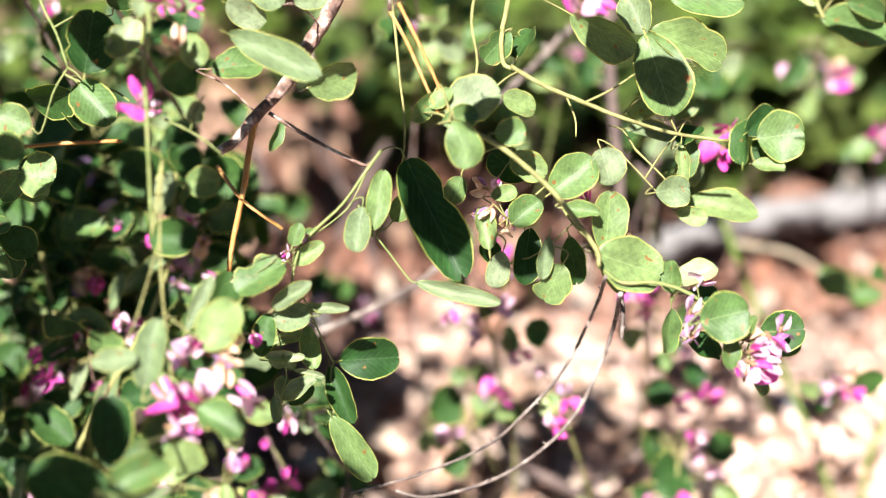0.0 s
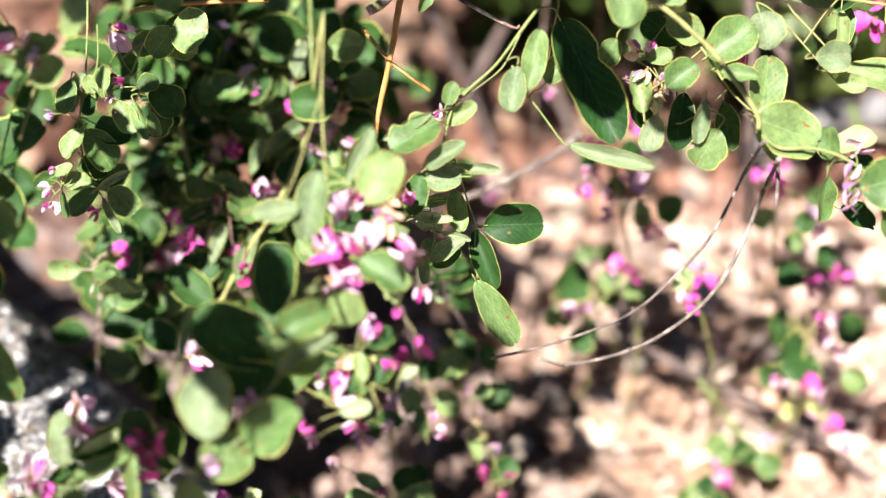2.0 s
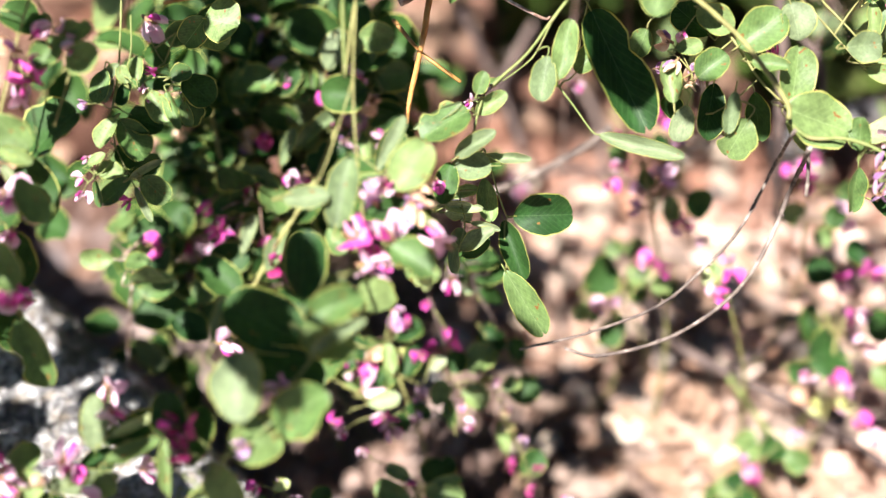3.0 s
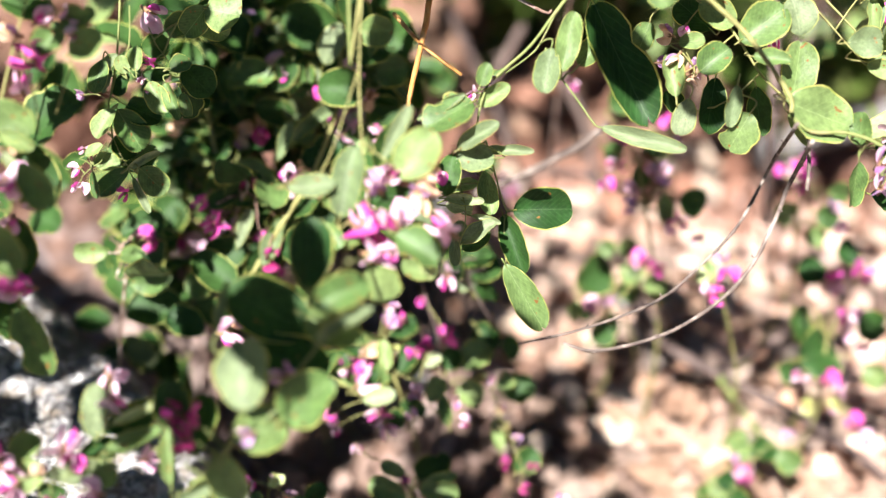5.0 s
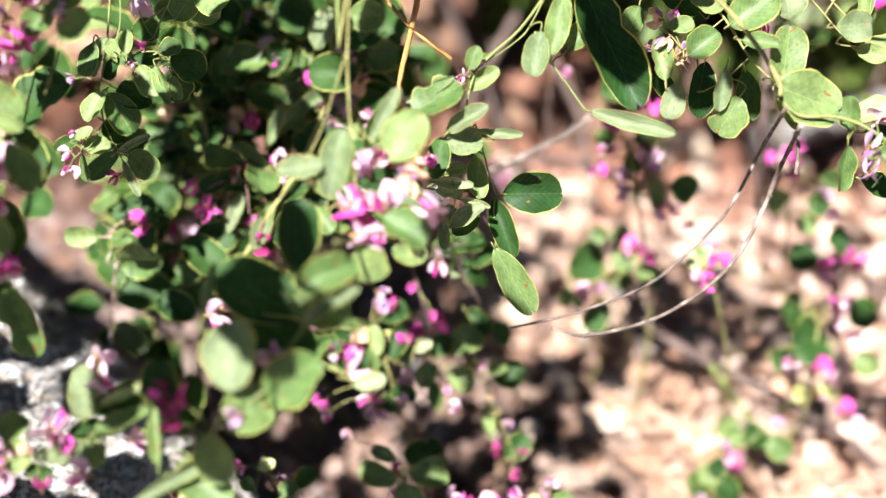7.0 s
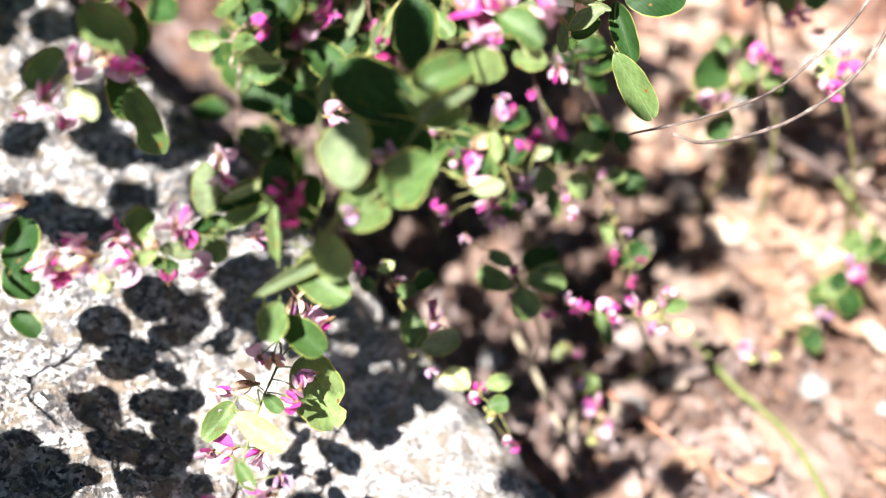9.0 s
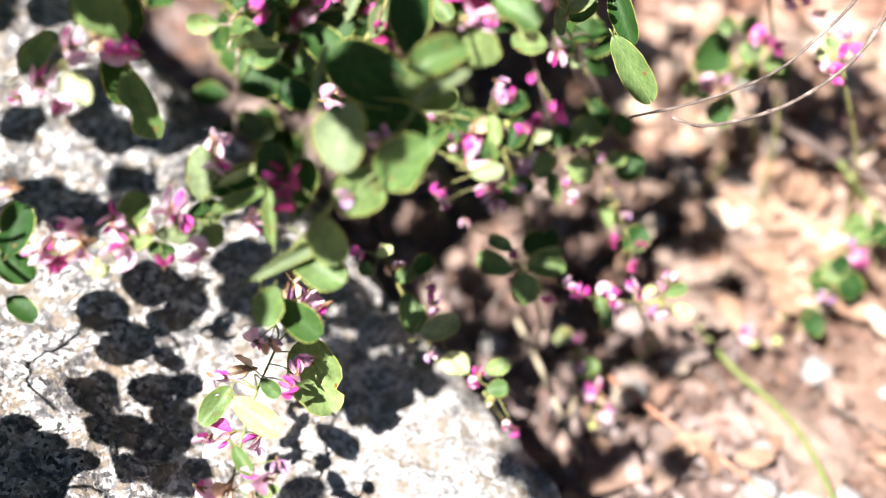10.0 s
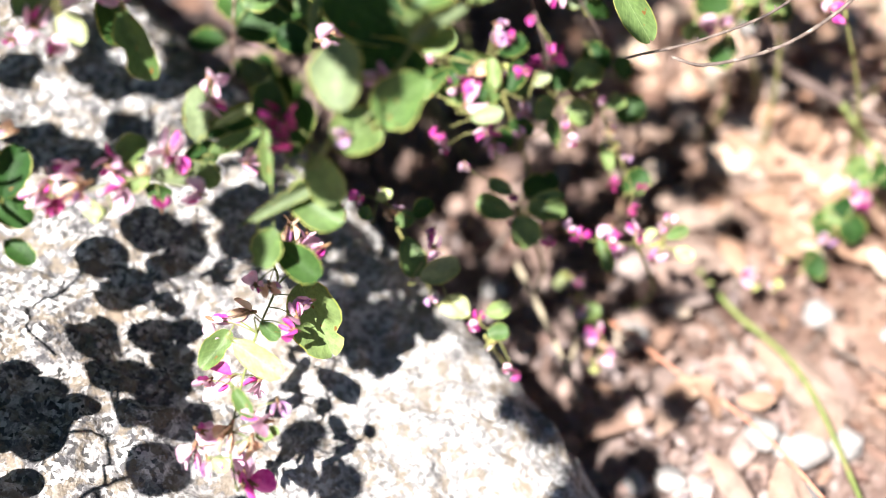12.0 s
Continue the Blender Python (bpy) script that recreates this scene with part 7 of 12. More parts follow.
lower_left_stem.leaf('u', (-0.0626, 0.1595, 0.1099), (-0.0584, 0.154, 0.1077), 0.0035, (-0.00, -0.39, 0.92))
grow(lower_left_stem)

rock_spray = Branch(clover_left, "green")
rock_spray.stem(0.00020, 0.00014, (-0.052, 0.1849, 0.1509), (-0.0582, 0.1902, 0.1536), (-0.0638, 0.1871, 0.1518), (-0.0717, 0.1837, 0.15), (-0.0796, 0.1828, 0.1503), (-0.0886, 0.1803, 0.1495), (-0.0965, 0.1784, 0.149))
rock_spray.stem(0.00016, 0.00011, (-0.0582, 0.1902, 0.1536), (-0.0633, 0.1919, 0.1558), (-0.0672, 0.1894, 0.1542))
rock_spray.leaf('b', (-0.0673, 0.1897, 0.1532), (-0.0665, 0.1962, 0.1631), 0.0057, (-0.03, -0.83, 0.55))
rock_spray.flower('p', (-0.065, 0.1986, 0.1611), (0.24, -0.92, -0.30), 0.0059)
rock_spray.flower('p', (-0.0634, 0.1933, 0.1608), (0.75, -0.65, -0.14), 0.0050)
rock_spray.leaf('d', (-0.0659, 0.1904, 0.1549), (-0.0543, 0.1973, 0.1558), 0.0056, (0.27, -0.56, 0.79))
rock_spray.leaf('y', (-0.0631, 0.1887, 0.1589), (-0.0527, 0.1915, 0.1627), 0.0021, (-0.14, -0.58, 0.81))
rock_spray.leaf('u', (-0.0652, 0.1871, 0.1527), (-0.0532, 0.1891, 0.1573), 0.0041, (-0.27, -0.38, 0.88))
rock_spray.leaf('u', (-0.0512, 0.1803, 0.151), (-0.0521, 0.1906, 0.1611), 0.0030, (-0.16, -0.70, 0.70))
rock_spray.leaf('d', (-0.071, 0.1893, 0.1497), (-0.0645, 0.1927, 0.1489), 0.0054, (0.42, -0.66, 0.63))
rock_spray.leaf('u', (-0.0828, 0.1849, 0.1525), (-0.0786, 0.1904, 0.1544), 0.0057, (0.16, -0.43, 0.89))
rock_spray.leaf('u', (-0.0833, 0.1821, 0.1478), (-0.0769, 0.1845, 0.1513), 0.0064, (-0.13, -0.69, 0.72))
rock_spray.leaf('b', (-0.0763, 0.1825, 0.1509), (-0.0632, 0.1877, 0.1468), 0.0052, (0.41, -0.39, 0.82))
rock_spray.leaf('d', (-0.0787, 0.1833, 0.1473), (-0.0731, 0.1829, 0.1452), 0.0036, (0.15, -0.81, 0.57))
rock_spray.leaf('u', (-0.0664, 0.187, 0.1501), (-0.0638, 0.1825, 0.1475), 0.0048, (0.20, -0.40, 0.90))
rock_spray.flower('m', (-0.0862, 0.1869, 0.1503), (-0.32, -0.88, 0.34), 0.0054)
rock_spray.flower('p', (-0.0829, 0.1821, 0.1527), (0.84, -0.53, -0.13), 0.0050)
rock_spray.flower('p', (-0.0721, 0.1856, 0.1561), (0.40, 0.10, 0.91), 0.0067)
rock_spray.flower('m', (-0.0712, 0.1849, 0.1532), (0.09, -0.99, -0.07), 0.0041)
rock_spray.flower('w', (-0.097, 0.1781, 0.1462), (0.56, 0.11, 0.82), 0.0057)
rock_spray.flower('p', (-0.0981, 0.1828, 0.1484), (-0.03, -0.96, 0.26), 0.0060)
rock_spray.flower('p', (-0.0825, 0.1783, 0.1506), (-0.36, -0.93, 0.06), 0.0059)
rock_spray.flower('p', (-0.0674, 0.1805, 0.148), (-0.78, -0.40, 0.48), 0.0050)
rock_spray.flower('m', (-0.0754, 0.1816, 0.1444), (0.10, 0.24, 0.97), 0.0045)
rock_spray.flower('o', (-0.0911, 0.1792, 0.1512), (-0.77, -0.61, 0.18), 0.0065)
rock_spray.flower('p', (-0.0924, 0.1812, 0.1543), (-0.83, -0.36, 0.43), 0.0056)
rock_spray.flower('v', (-0.0889, 0.1762, 0.1507), (0.17, -0.98, -0.10), 0.0038)
rock_spray.flower('p', (-0.0999, 0.1785, 0.1495), (-0.61, -0.79, -0.05), 0.0050)
rock_spray.flower('o', (-0.0763, 0.1821, 0.1535), (-0.21, -0.76, 0.61), 0.0038)
rock_spray.leaf('y', (-0.0892, 0.1762, 0.1498), (-0.0851, 0.1743, 0.1483), 0.0032, (0.00, -0.62, 0.79))
rock_spray.leaf('y', (-0.0856, 0.1784, 0.1457), (-0.0888, 0.176, 0.1446), 0.0025, (0.20, -0.61, 0.77))
rock_spray.flower('p', (-0.0577, 0.1889, 0.1483), (0.93, -0.36, -0.08), 0.0045)
grow(rock_spray)

side_spray = Branch(clover_left, "green")
side_spray.stem(0.00029, 0.00021, (-0.0741, 0.2962, 0.1986), (-0.0749, 0.2962, 0.1966), (-0.0748, 0.2901, 0.191), (-0.0755, 0.2833, 0.1829), (-0.0767, 0.2777, 0.1763), (-0.0773, 0.2755, 0.1738), (-0.0763, 0.2708, 0.1682))
side_spray.stem(0.00019, 0.00013, (-0.0725, 0.291, 0.192), (-0.0726, 0.285, 0.1849), (-0.0754, 0.2807, 0.1799), (-0.0767, 0.2777, 0.1763))
side_spray.stem(0.00016, 0.00012, (-0.069, 0.2902, 0.191), (-0.0681, 0.288, 0.1885), (-0.0663, 0.2852, 0.1851), (-0.0639, 0.2831, 0.1827), (-0.0615, 0.2807, 0.1798), (-0.0597, 0.2783, 0.177))
side_spray.stem(0.00016, 0.00012, (-0.0763, 0.2708, 0.1682), (-0.079, 0.2674, 0.1642), (-0.081, 0.2665, 0.1632), (-0.0829, 0.2654, 0.1619))
side_spray.stem(0.00013, 0.00011, (-0.0763, 0.2708, 0.1682), (-0.0734, 0.267, 0.1637), (-0.0703, 0.2657, 0.1622), (-0.0686, 0.2635, 0.1596))
side_spray.leaf('u', (-0.0561, 0.2877, 0.1909), (-0.0643, 0.2868, 0.1877), 0.0059, (-0.13, -0.82, 0.55))
side_spray.leaf('u', (-0.0554, 0.2846, 0.1931), (-0.0486, 0.2814, 0.1896), 0.0071, (-0.05, -0.78, 0.62))
side_spray.leaf('d', (-0.0585, 0.2968, 0.1867), (-0.0493, 0.2961, 0.1896), 0.0056, (-0.26, -0.69, 0.67))
side_spray.flower('p', (-0.0667, 0.2884, 0.1913), (0.75, -0.65, -0.12), 0.0068)
side_spray.leaf('u', (-0.062, 0.2769, 0.1836), (-0.0574, 0.2792, 0.1846), 0.0049, (0.10, -0.56, 0.83))
side_spray.leaf('d', (-0.0642, 0.2865, 0.1757), (-0.0704, 0.2856, 0.1767), 0.0044, (0.21, -0.69, 0.69))
side_spray.leaf('d', (-0.071, 0.2894, 0.1809), (-0.064, 0.2894, 0.1831), 0.0064, (-0.11, -0.92, 0.37))
side_spray.leaf('u', (-0.0778, 0.2798, 0.1845), (-0.0794, 0.2728, 0.1795), 0.0048, (0.04, -0.59, 0.81))
side_spray.leaf('b', (-0.0789, 0.2807, 0.1805), (-0.075, 0.2817, 0.1845), 0.0031, (-0.29, -0.82, 0.49))
side_spray.leaf('u', (-0.073, 0.279, 0.1808), (-0.0744, 0.2812, 0.1844), 0.0037, (0.16, -0.80, 0.57))
side_spray.leaf('u', (-0.0696, 0.2756, 0.1838), (-0.0704, 0.2809, 0.1872), 0.0036, (0.11, -0.51, 0.85))
side_spray.leaf('b', (-0.077, 0.2816, 0.1802), (-0.0787, 0.2775, 0.1763), 0.0027, (-0.09, -0.67, 0.73))
side_spray.leaf('d', (-0.0735, 0.2825, 0.1787), (-0.0755, 0.2778, 0.1752), 0.0050, (-0.39, -0.44, 0.81))
side_spray.leaf('u', (-0.0752, 0.2722, 0.1754), (-0.0795, 0.2673, 0.1709), 0.0050, (-0.21, -0.56, 0.80))
side_spray.leaf('u', (-0.075, 0.2742, 0.1741), (-0.0698, 0.2703, 0.1651), 0.0078, (0.39, -0.74, 0.55))
side_spray.leaf('d', (-0.0737, 0.2778, 0.1729), (-0.0652, 0.2745, 0.1706), 0.0067, (-0.07, -0.69, 0.72))
side_spray.leaf('u', (-0.0675, 0.2773, 0.1798), (-0.0629, 0.2709, 0.1752), 0.0056, (-0.10, -0.63, 0.77))
side_spray.leaf('u', (-0.0633, 0.2765, 0.18), (-0.0593, 0.2685, 0.175), 0.0039, (-0.42, -0.62, 0.66))
side_spray.leaf('d', (-0.0599, 0.2842, 0.177), (-0.055, 0.2776, 0.1718), 0.0070, (0.30, -0.44, 0.85))
side_spray.leaf('u', (-0.059, 0.273, 0.1796), (-0.0572, 0.2693, 0.1753), 0.0031, (-0.02, -0.76, 0.65))
side_spray.leaf('d', (-0.0572, 0.2845, 0.1777), (-0.0639, 0.2844, 0.1754), 0.0025, (-0.21, -0.72, 0.67))
side_spray.leaf('u', (-0.0747, 0.2675, 0.1628), (-0.0813, 0.2695, 0.1628), 0.0047, (-0.17, -0.54, 0.82))
side_spray.leaf('d', (-0.0772, 0.2738, 0.1662), (-0.0718, 0.2719, 0.1623), 0.0057, (0.18, -0.77, 0.61))
side_spray.leaf('d', (-0.076, 0.272, 0.1595), (-0.0675, 0.2753, 0.162), 0.0066, (0.29, -0.93, 0.24))
side_spray.leaf('p', (-0.0721, 0.2628, 0.165), (-0.0647, 0.267, 0.1673), 0.0020, (0.20, -0.70, 0.69))
side_spray.leaf('u', (-0.0692, 0.2633, 0.1651), (-0.0633, 0.2605, 0.16), 0.0066, (0.09, -0.83, 0.55))
side_spray.leaf('u', (-0.0727, 0.2655, 0.1629), (-0.0795, 0.2625, 0.1576), 0.0055, (-0.34, -0.56, 0.75))
side_spray.leaf('b', (-0.0703, 0.2601, 0.1649), (-0.0663, 0.2549, 0.1584), 0.0021, (-0.04, -0.80, 0.60))
side_spray.leaf('u', (-0.0803, 0.2632, 0.1642), (-0.0795, 0.2603, 0.1585), 0.0022, (-0.17, -0.88, 0.43))
side_spray.leaf('d', (-0.0834, 0.2722, 0.1624), (-0.0895, 0.2714, 0.1592), 0.0039, (-0.21, -0.78, 0.59))
side_spray.leaf('u', (-0.0824, 0.2665, 0.1663), (-0.0782, 0.2682, 0.1682), 0.0028, (-0.16, -0.52, 0.84))
side_spray.flower('v', (-0.0848, 0.28, 0.1743), (-0.87, -0.35, 0.34), 0.0030)
side_spray.flower('p', (-0.0847, 0.2647, 0.1587), (-0.06, -1.00, -0.05), 0.0036)
side_spray.flower('p', (-0.0856, 0.2675, 0.1613), (-0.73, -0.68, -0.08), 0.0030)
side_spray.flower('m', (-0.0735, 0.2618, 0.1585), (-0.61, -0.76, -0.25), 0.0030)
side_spray.flower('p', (-0.0835, 0.2699, 0.1656), (-0.04, -0.97, 0.25), 0.0025)
side_spray.flower('m', (-0.0671, 0.2804, 0.1832), (-0.83, -0.25, 0.50), 0.0027)
side_spray.flower('p', (-0.0693, 0.2782, 0.18), (-0.31, -0.89, -0.33), 0.0021)
side_spray.flower('p', (-0.0674, 0.2747, 0.1779), (-0.64, -0.61, 0.47), 0.0019)
side_spray.flower('y', (-0.0591, 0.2757, 0.1788), (0.52, -0.28, 0.81), 0.0018)
side_spray.flower('p', (-0.0692, 0.2624, 0.1618), (0.11, -0.69, 0.72), 0.0019)
grow(side_spray)

left_edge_spray = Branch(clover_left, "olive")
left_edge_spray.stem(0.00027, 0.00023, (-0.0808, 0.2554, 0.2242), (-0.0814, 0.2545, 0.2201), (-0.0848, 0.247, 0.2114), (-0.0882, 0.2374, 0.2001), (-0.0905, 0.2271, 0.1879), (-0.0904, 0.2182, 0.1774), (-0.0893, 0.213, 0.1713))
left_edge_spray.stem(0.00023, 0.00018, (-0.0814, 0.2545, 0.2201), (-0.0756, 0.2486, 0.2131), (-0.0734, 0.2449, 0.2087), (-0.0768, 0.2367, 0.1992))
left_edge_spray.stem(0.00018, 0.00014, (-0.0848, 0.247, 0.2114), (-0.0813, 0.2389, 0.2018), (-0.0802, 0.2338, 0.1957))
left_edge_spray.stem(0.00023, 0.00016, (-0.0904, 0.2182, 0.1774), (-0.0859, 0.2145, 0.1731), (-0.083, 0.2116, 0.1696))
left_edge_spray.flower('m', (-0.0822, 0.2434, 0.2075), (-0.66, -0.09, 0.75), 0.0068)
left_edge_spray.flower('p', (-0.0838, 0.2409, 0.2032), (0.08, 0.30, 0.95), 0.0048)
left_edge_spray.flower('o', (-0.0854, 0.2443, 0.2137), (-0.60, -0.41, 0.69), 0.0059)
left_edge_spray.flower('p', (-0.0798, 0.2487, 0.2143), (0.72, 0.04, 0.69), 0.0047)
left_edge_spray.flower('p', (-0.0737, 0.2485, 0.2144), (0.85, -0.34, 0.41), 0.0038)
left_edge_spray.flower('p', (-0.0724, 0.2446, 0.2129), (-0.68, -0.71, 0.17), 0.0032)
left_edge_spray.leaf('u', (-0.0798, 0.2419, 0.2096), (-0.0754, 0.2483, 0.213), 0.0062, (0.11, -0.53, 0.84))
left_edge_spray.leaf('u', (-0.0737, 0.2425, 0.2092), (-0.0664, 0.2434, 0.2133), 0.0065, (-0.24, -0.76, 0.60))
left_edge_spray.leaf('d', (-0.0898, 0.2559, 0.214), (-0.0797, 0.2576, 0.2101), 0.0079, (0.38, -0.52, 0.76))
left_edge_spray.leaf('u', (-0.0756, 0.248, 0.2128), (-0.0683, 0.2482, 0.2159), 0.0058, (-0.22, -0.78, 0.59))
left_edge_spray.leaf('d', (-0.0862, 0.2437, 0.1868), (-0.0756, 0.2477, 0.1956), 0.0130, (-0.47, -0.43, 0.77))
left_edge_spray.leaf('u', (-0.0875, 0.2335, 0.2041), (-0.0811, 0.232, 0.1972), 0.0075, (0.19, -0.91, 0.37))
left_edge_spray.leaf('u', (-0.0867, 0.2302, 0.1989), (-0.0805, 0.2303, 0.1951), 0.0036, (0.33, -0.81, 0.49))
left_edge_spray.leaf('d', (-0.085, 0.2368, 0.1912), (-0.0794, 0.2276, 0.1813), 0.0100, (0.05, -0.72, 0.69))
left_edge_spray.leaf('p', (-0.0883, 0.2323, 0.1937), (-0.082, 0.2285, 0.1859), 0.0026, (0.16, -0.83, 0.53))
left_edge_spray.flower('p', (-0.0853, 0.2258, 0.1902), (0.70, -0.65, 0.31), 0.0074)
left_edge_spray.flower('p', (-0.0821, 0.2266, 0.1861), (-0.86, -0.36, 0.36), 0.0039)
left_edge_spray.flower('p', (-0.0867, 0.2225, 0.1813), (-0.02, -1.00, 0.03), 0.0060)
left_edge_spray.flower('o', (-0.0876, 0.233, 0.192), (-0.28, 0.01, 0.96), 0.0045)
left_edge_spray.leaf('d', (-0.0881, 0.226, 0.1802), (-0.0841, 0.217, 0.1724), 0.0090, (0.29, -0.55, 0.78))
left_edge_spray.leaf('d', (-0.0882, 0.2167, 0.1711), (-0.0855, 0.2086, 0.1622), 0.0065, (0.08, -0.73, 0.68))
left_edge_spray.leaf('u', (-0.0835, 0.2096, 0.1714), (-0.0784, 0.2019, 0.1587), 0.0081, (-0.05, -0.86, 0.51))
left_edge_spray.flower('p', (-0.0856, 0.2145, 0.1743), (-0.51, -0.48, 0.71), 0.0068)
left_edge_spray.flower('m', (-0.0822, 0.2127, 0.1732), (-0.53, -0.64, 0.56), 0.0041)
left_edge_spray.flower('p', (-0.0903, 0.2215, 0.1776), (-0.31, -0.94, 0.13), 0.0063)
left_edge_spray.stem(0.00020, 0.00016, (-0.096, 0.2185, 0.1945), (-0.0885, 0.2125, 0.1906), (-0.0873, 0.2078, 0.1859), (-0.0911, 0.202, 0.1806))
left_edge_spray.leaf('u', (-0.0793, 0.2175, 0.2013), (-0.0735, 0.2133, 0.1935), 0.0066, (0.08, -0.85, 0.52))
left_edge_spray.leaf('u', (-0.089, 0.2099, 0.1916), (-0.0792, 0.2044, 0.1845), 0.0091, (0.09, -0.73, 0.68))
left_edge_spray.leaf('u', (-0.1017, 0.2008, 0.1778), (-0.0926, 0.2043, 0.185), 0.0059, (-0.26, -0.70, 0.67))
left_edge_spray.flower('p', (-0.0883, 0.2142, 0.1893), (-0.05, -0.92, 0.38), 0.0059)
left_edge_spray.flower('o', (-0.0869, 0.2183, 0.1939), (0.98, -0.22, -0.00), 0.0067)
left_edge_spray.flower('p', (-0.0947, 0.2165, 0.1932), (0.92, -0.08, 0.39), 0.0058)
left_edge_spray.flower('p', (-0.0813, 0.2161, 0.1962), (-0.51, -0.80, -0.30), 0.0049)
left_edge_spray.flower('p', (-0.0972, 0.1995, 0.1767), (0.55, -0.20, 0.81), 0.0070)
left_edge_spray.flower('p', (-0.0942, 0.1972, 0.172), (0.57, 0.10, 0.81), 0.0050)
left_edge_spray.flower('m', (-0.0814, 0.2033, 0.1817), (0.52, 0.13, 0.84), 0.0038)
left_edge_spray.flower('p', (-0.0894, 0.2016, 0.1846), (0.67, -0.18, 0.72), 0.0063)
left_edge_spray.leaf('y', (-0.09, 0.1964, 0.1811), (-0.0843, 0.1916, 0.1788), 0.0053, (-0.22, -0.62, 0.75))
left_edge_spray.flower('o', (-0.0848, 0.2052, 0.1837), (-0.26, -0.96, 0.10), 0.0058)
left_edge_spray.leaf('d', (-0.1079, 0.1802, 0.1464), (-0.1061, 0.1912, 0.1506), 0.0076, (0.31, -0.39, 0.87))
left_edge_spray.leaf('d', (-0.1108, 0.1834, 0.144), (-0.1044, 0.1794, 0.1393), 0.0073, (0.10, -0.68, 0.72))
left_edge_spray.flower('o', (-0.1057, 0.1875, 0.1587), (-0.76, -0.47, 0.46), 0.0050)
left_edge_spray.leaf('d', (-0.1089, 0.1764, 0.1378), (-0.1023, 0.1717, 0.1354), 0.0053, (0.21, -0.22, 0.95))
left_edge_spray.flower('p', (-0.106, 0.2041, 0.1683), (0.42, -0.60, 0.69), 0.0045)
grow(left_edge_spray)

# interior fill: most leaflets take the 'd' green with shade in its colour
inner_spray = Branch(clover_back, "olive")
inner_spray.stem(0.00050, 0.00031, (-0.0239, 0.3325, 0.1782), (-0.028, 0.3274, 0.1535), (-0.0343, 0.3132, 0.1374), (-0.0407, 0.299, 0.1212), (-0.0438, 0.2868, 0.1074))
inner_spray.stem(0.00050, 0.00031, (-0.0477, 0.332, 0.1788), (-0.0481, 0.3272, 0.1539), (-0.0513, 0.313, 0.1377), (-0.0546, 0.2968, 0.1192))
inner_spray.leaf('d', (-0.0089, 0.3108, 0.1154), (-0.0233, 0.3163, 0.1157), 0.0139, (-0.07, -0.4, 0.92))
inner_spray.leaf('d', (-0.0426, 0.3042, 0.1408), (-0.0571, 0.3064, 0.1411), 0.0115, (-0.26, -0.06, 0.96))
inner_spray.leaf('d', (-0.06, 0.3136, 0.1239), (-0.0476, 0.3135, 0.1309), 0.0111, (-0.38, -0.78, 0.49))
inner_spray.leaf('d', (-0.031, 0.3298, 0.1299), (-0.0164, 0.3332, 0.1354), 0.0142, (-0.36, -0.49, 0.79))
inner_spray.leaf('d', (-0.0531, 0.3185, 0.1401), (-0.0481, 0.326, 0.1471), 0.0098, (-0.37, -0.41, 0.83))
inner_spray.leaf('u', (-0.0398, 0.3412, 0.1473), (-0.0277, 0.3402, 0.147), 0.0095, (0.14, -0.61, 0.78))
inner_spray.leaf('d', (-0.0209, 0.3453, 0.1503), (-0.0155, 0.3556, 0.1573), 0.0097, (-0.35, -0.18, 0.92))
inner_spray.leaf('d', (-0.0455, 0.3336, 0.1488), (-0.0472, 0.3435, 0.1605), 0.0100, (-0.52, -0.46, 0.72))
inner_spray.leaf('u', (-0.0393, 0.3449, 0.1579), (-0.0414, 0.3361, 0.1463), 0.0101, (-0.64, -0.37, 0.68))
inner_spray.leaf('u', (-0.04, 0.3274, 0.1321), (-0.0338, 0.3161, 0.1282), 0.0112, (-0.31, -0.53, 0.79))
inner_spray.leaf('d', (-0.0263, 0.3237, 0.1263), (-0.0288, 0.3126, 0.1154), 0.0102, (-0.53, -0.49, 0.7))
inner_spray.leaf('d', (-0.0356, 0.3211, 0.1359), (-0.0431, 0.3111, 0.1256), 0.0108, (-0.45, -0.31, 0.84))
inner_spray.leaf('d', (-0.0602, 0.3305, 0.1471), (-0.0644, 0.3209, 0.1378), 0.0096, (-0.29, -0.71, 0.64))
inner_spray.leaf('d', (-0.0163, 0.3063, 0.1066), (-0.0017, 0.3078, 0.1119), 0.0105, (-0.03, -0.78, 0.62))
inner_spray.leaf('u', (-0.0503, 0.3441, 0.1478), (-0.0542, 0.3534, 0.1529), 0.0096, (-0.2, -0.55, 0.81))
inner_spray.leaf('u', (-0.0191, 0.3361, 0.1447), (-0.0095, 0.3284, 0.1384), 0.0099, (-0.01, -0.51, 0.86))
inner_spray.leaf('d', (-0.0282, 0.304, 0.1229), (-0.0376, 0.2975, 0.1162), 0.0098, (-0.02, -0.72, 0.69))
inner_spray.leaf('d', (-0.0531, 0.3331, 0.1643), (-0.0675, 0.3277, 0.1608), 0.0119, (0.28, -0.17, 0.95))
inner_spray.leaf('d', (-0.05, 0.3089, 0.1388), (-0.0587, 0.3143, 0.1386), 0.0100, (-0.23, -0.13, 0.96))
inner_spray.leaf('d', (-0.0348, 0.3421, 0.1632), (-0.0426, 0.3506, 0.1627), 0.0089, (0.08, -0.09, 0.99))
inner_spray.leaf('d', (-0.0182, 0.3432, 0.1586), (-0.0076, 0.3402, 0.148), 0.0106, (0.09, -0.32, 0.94))
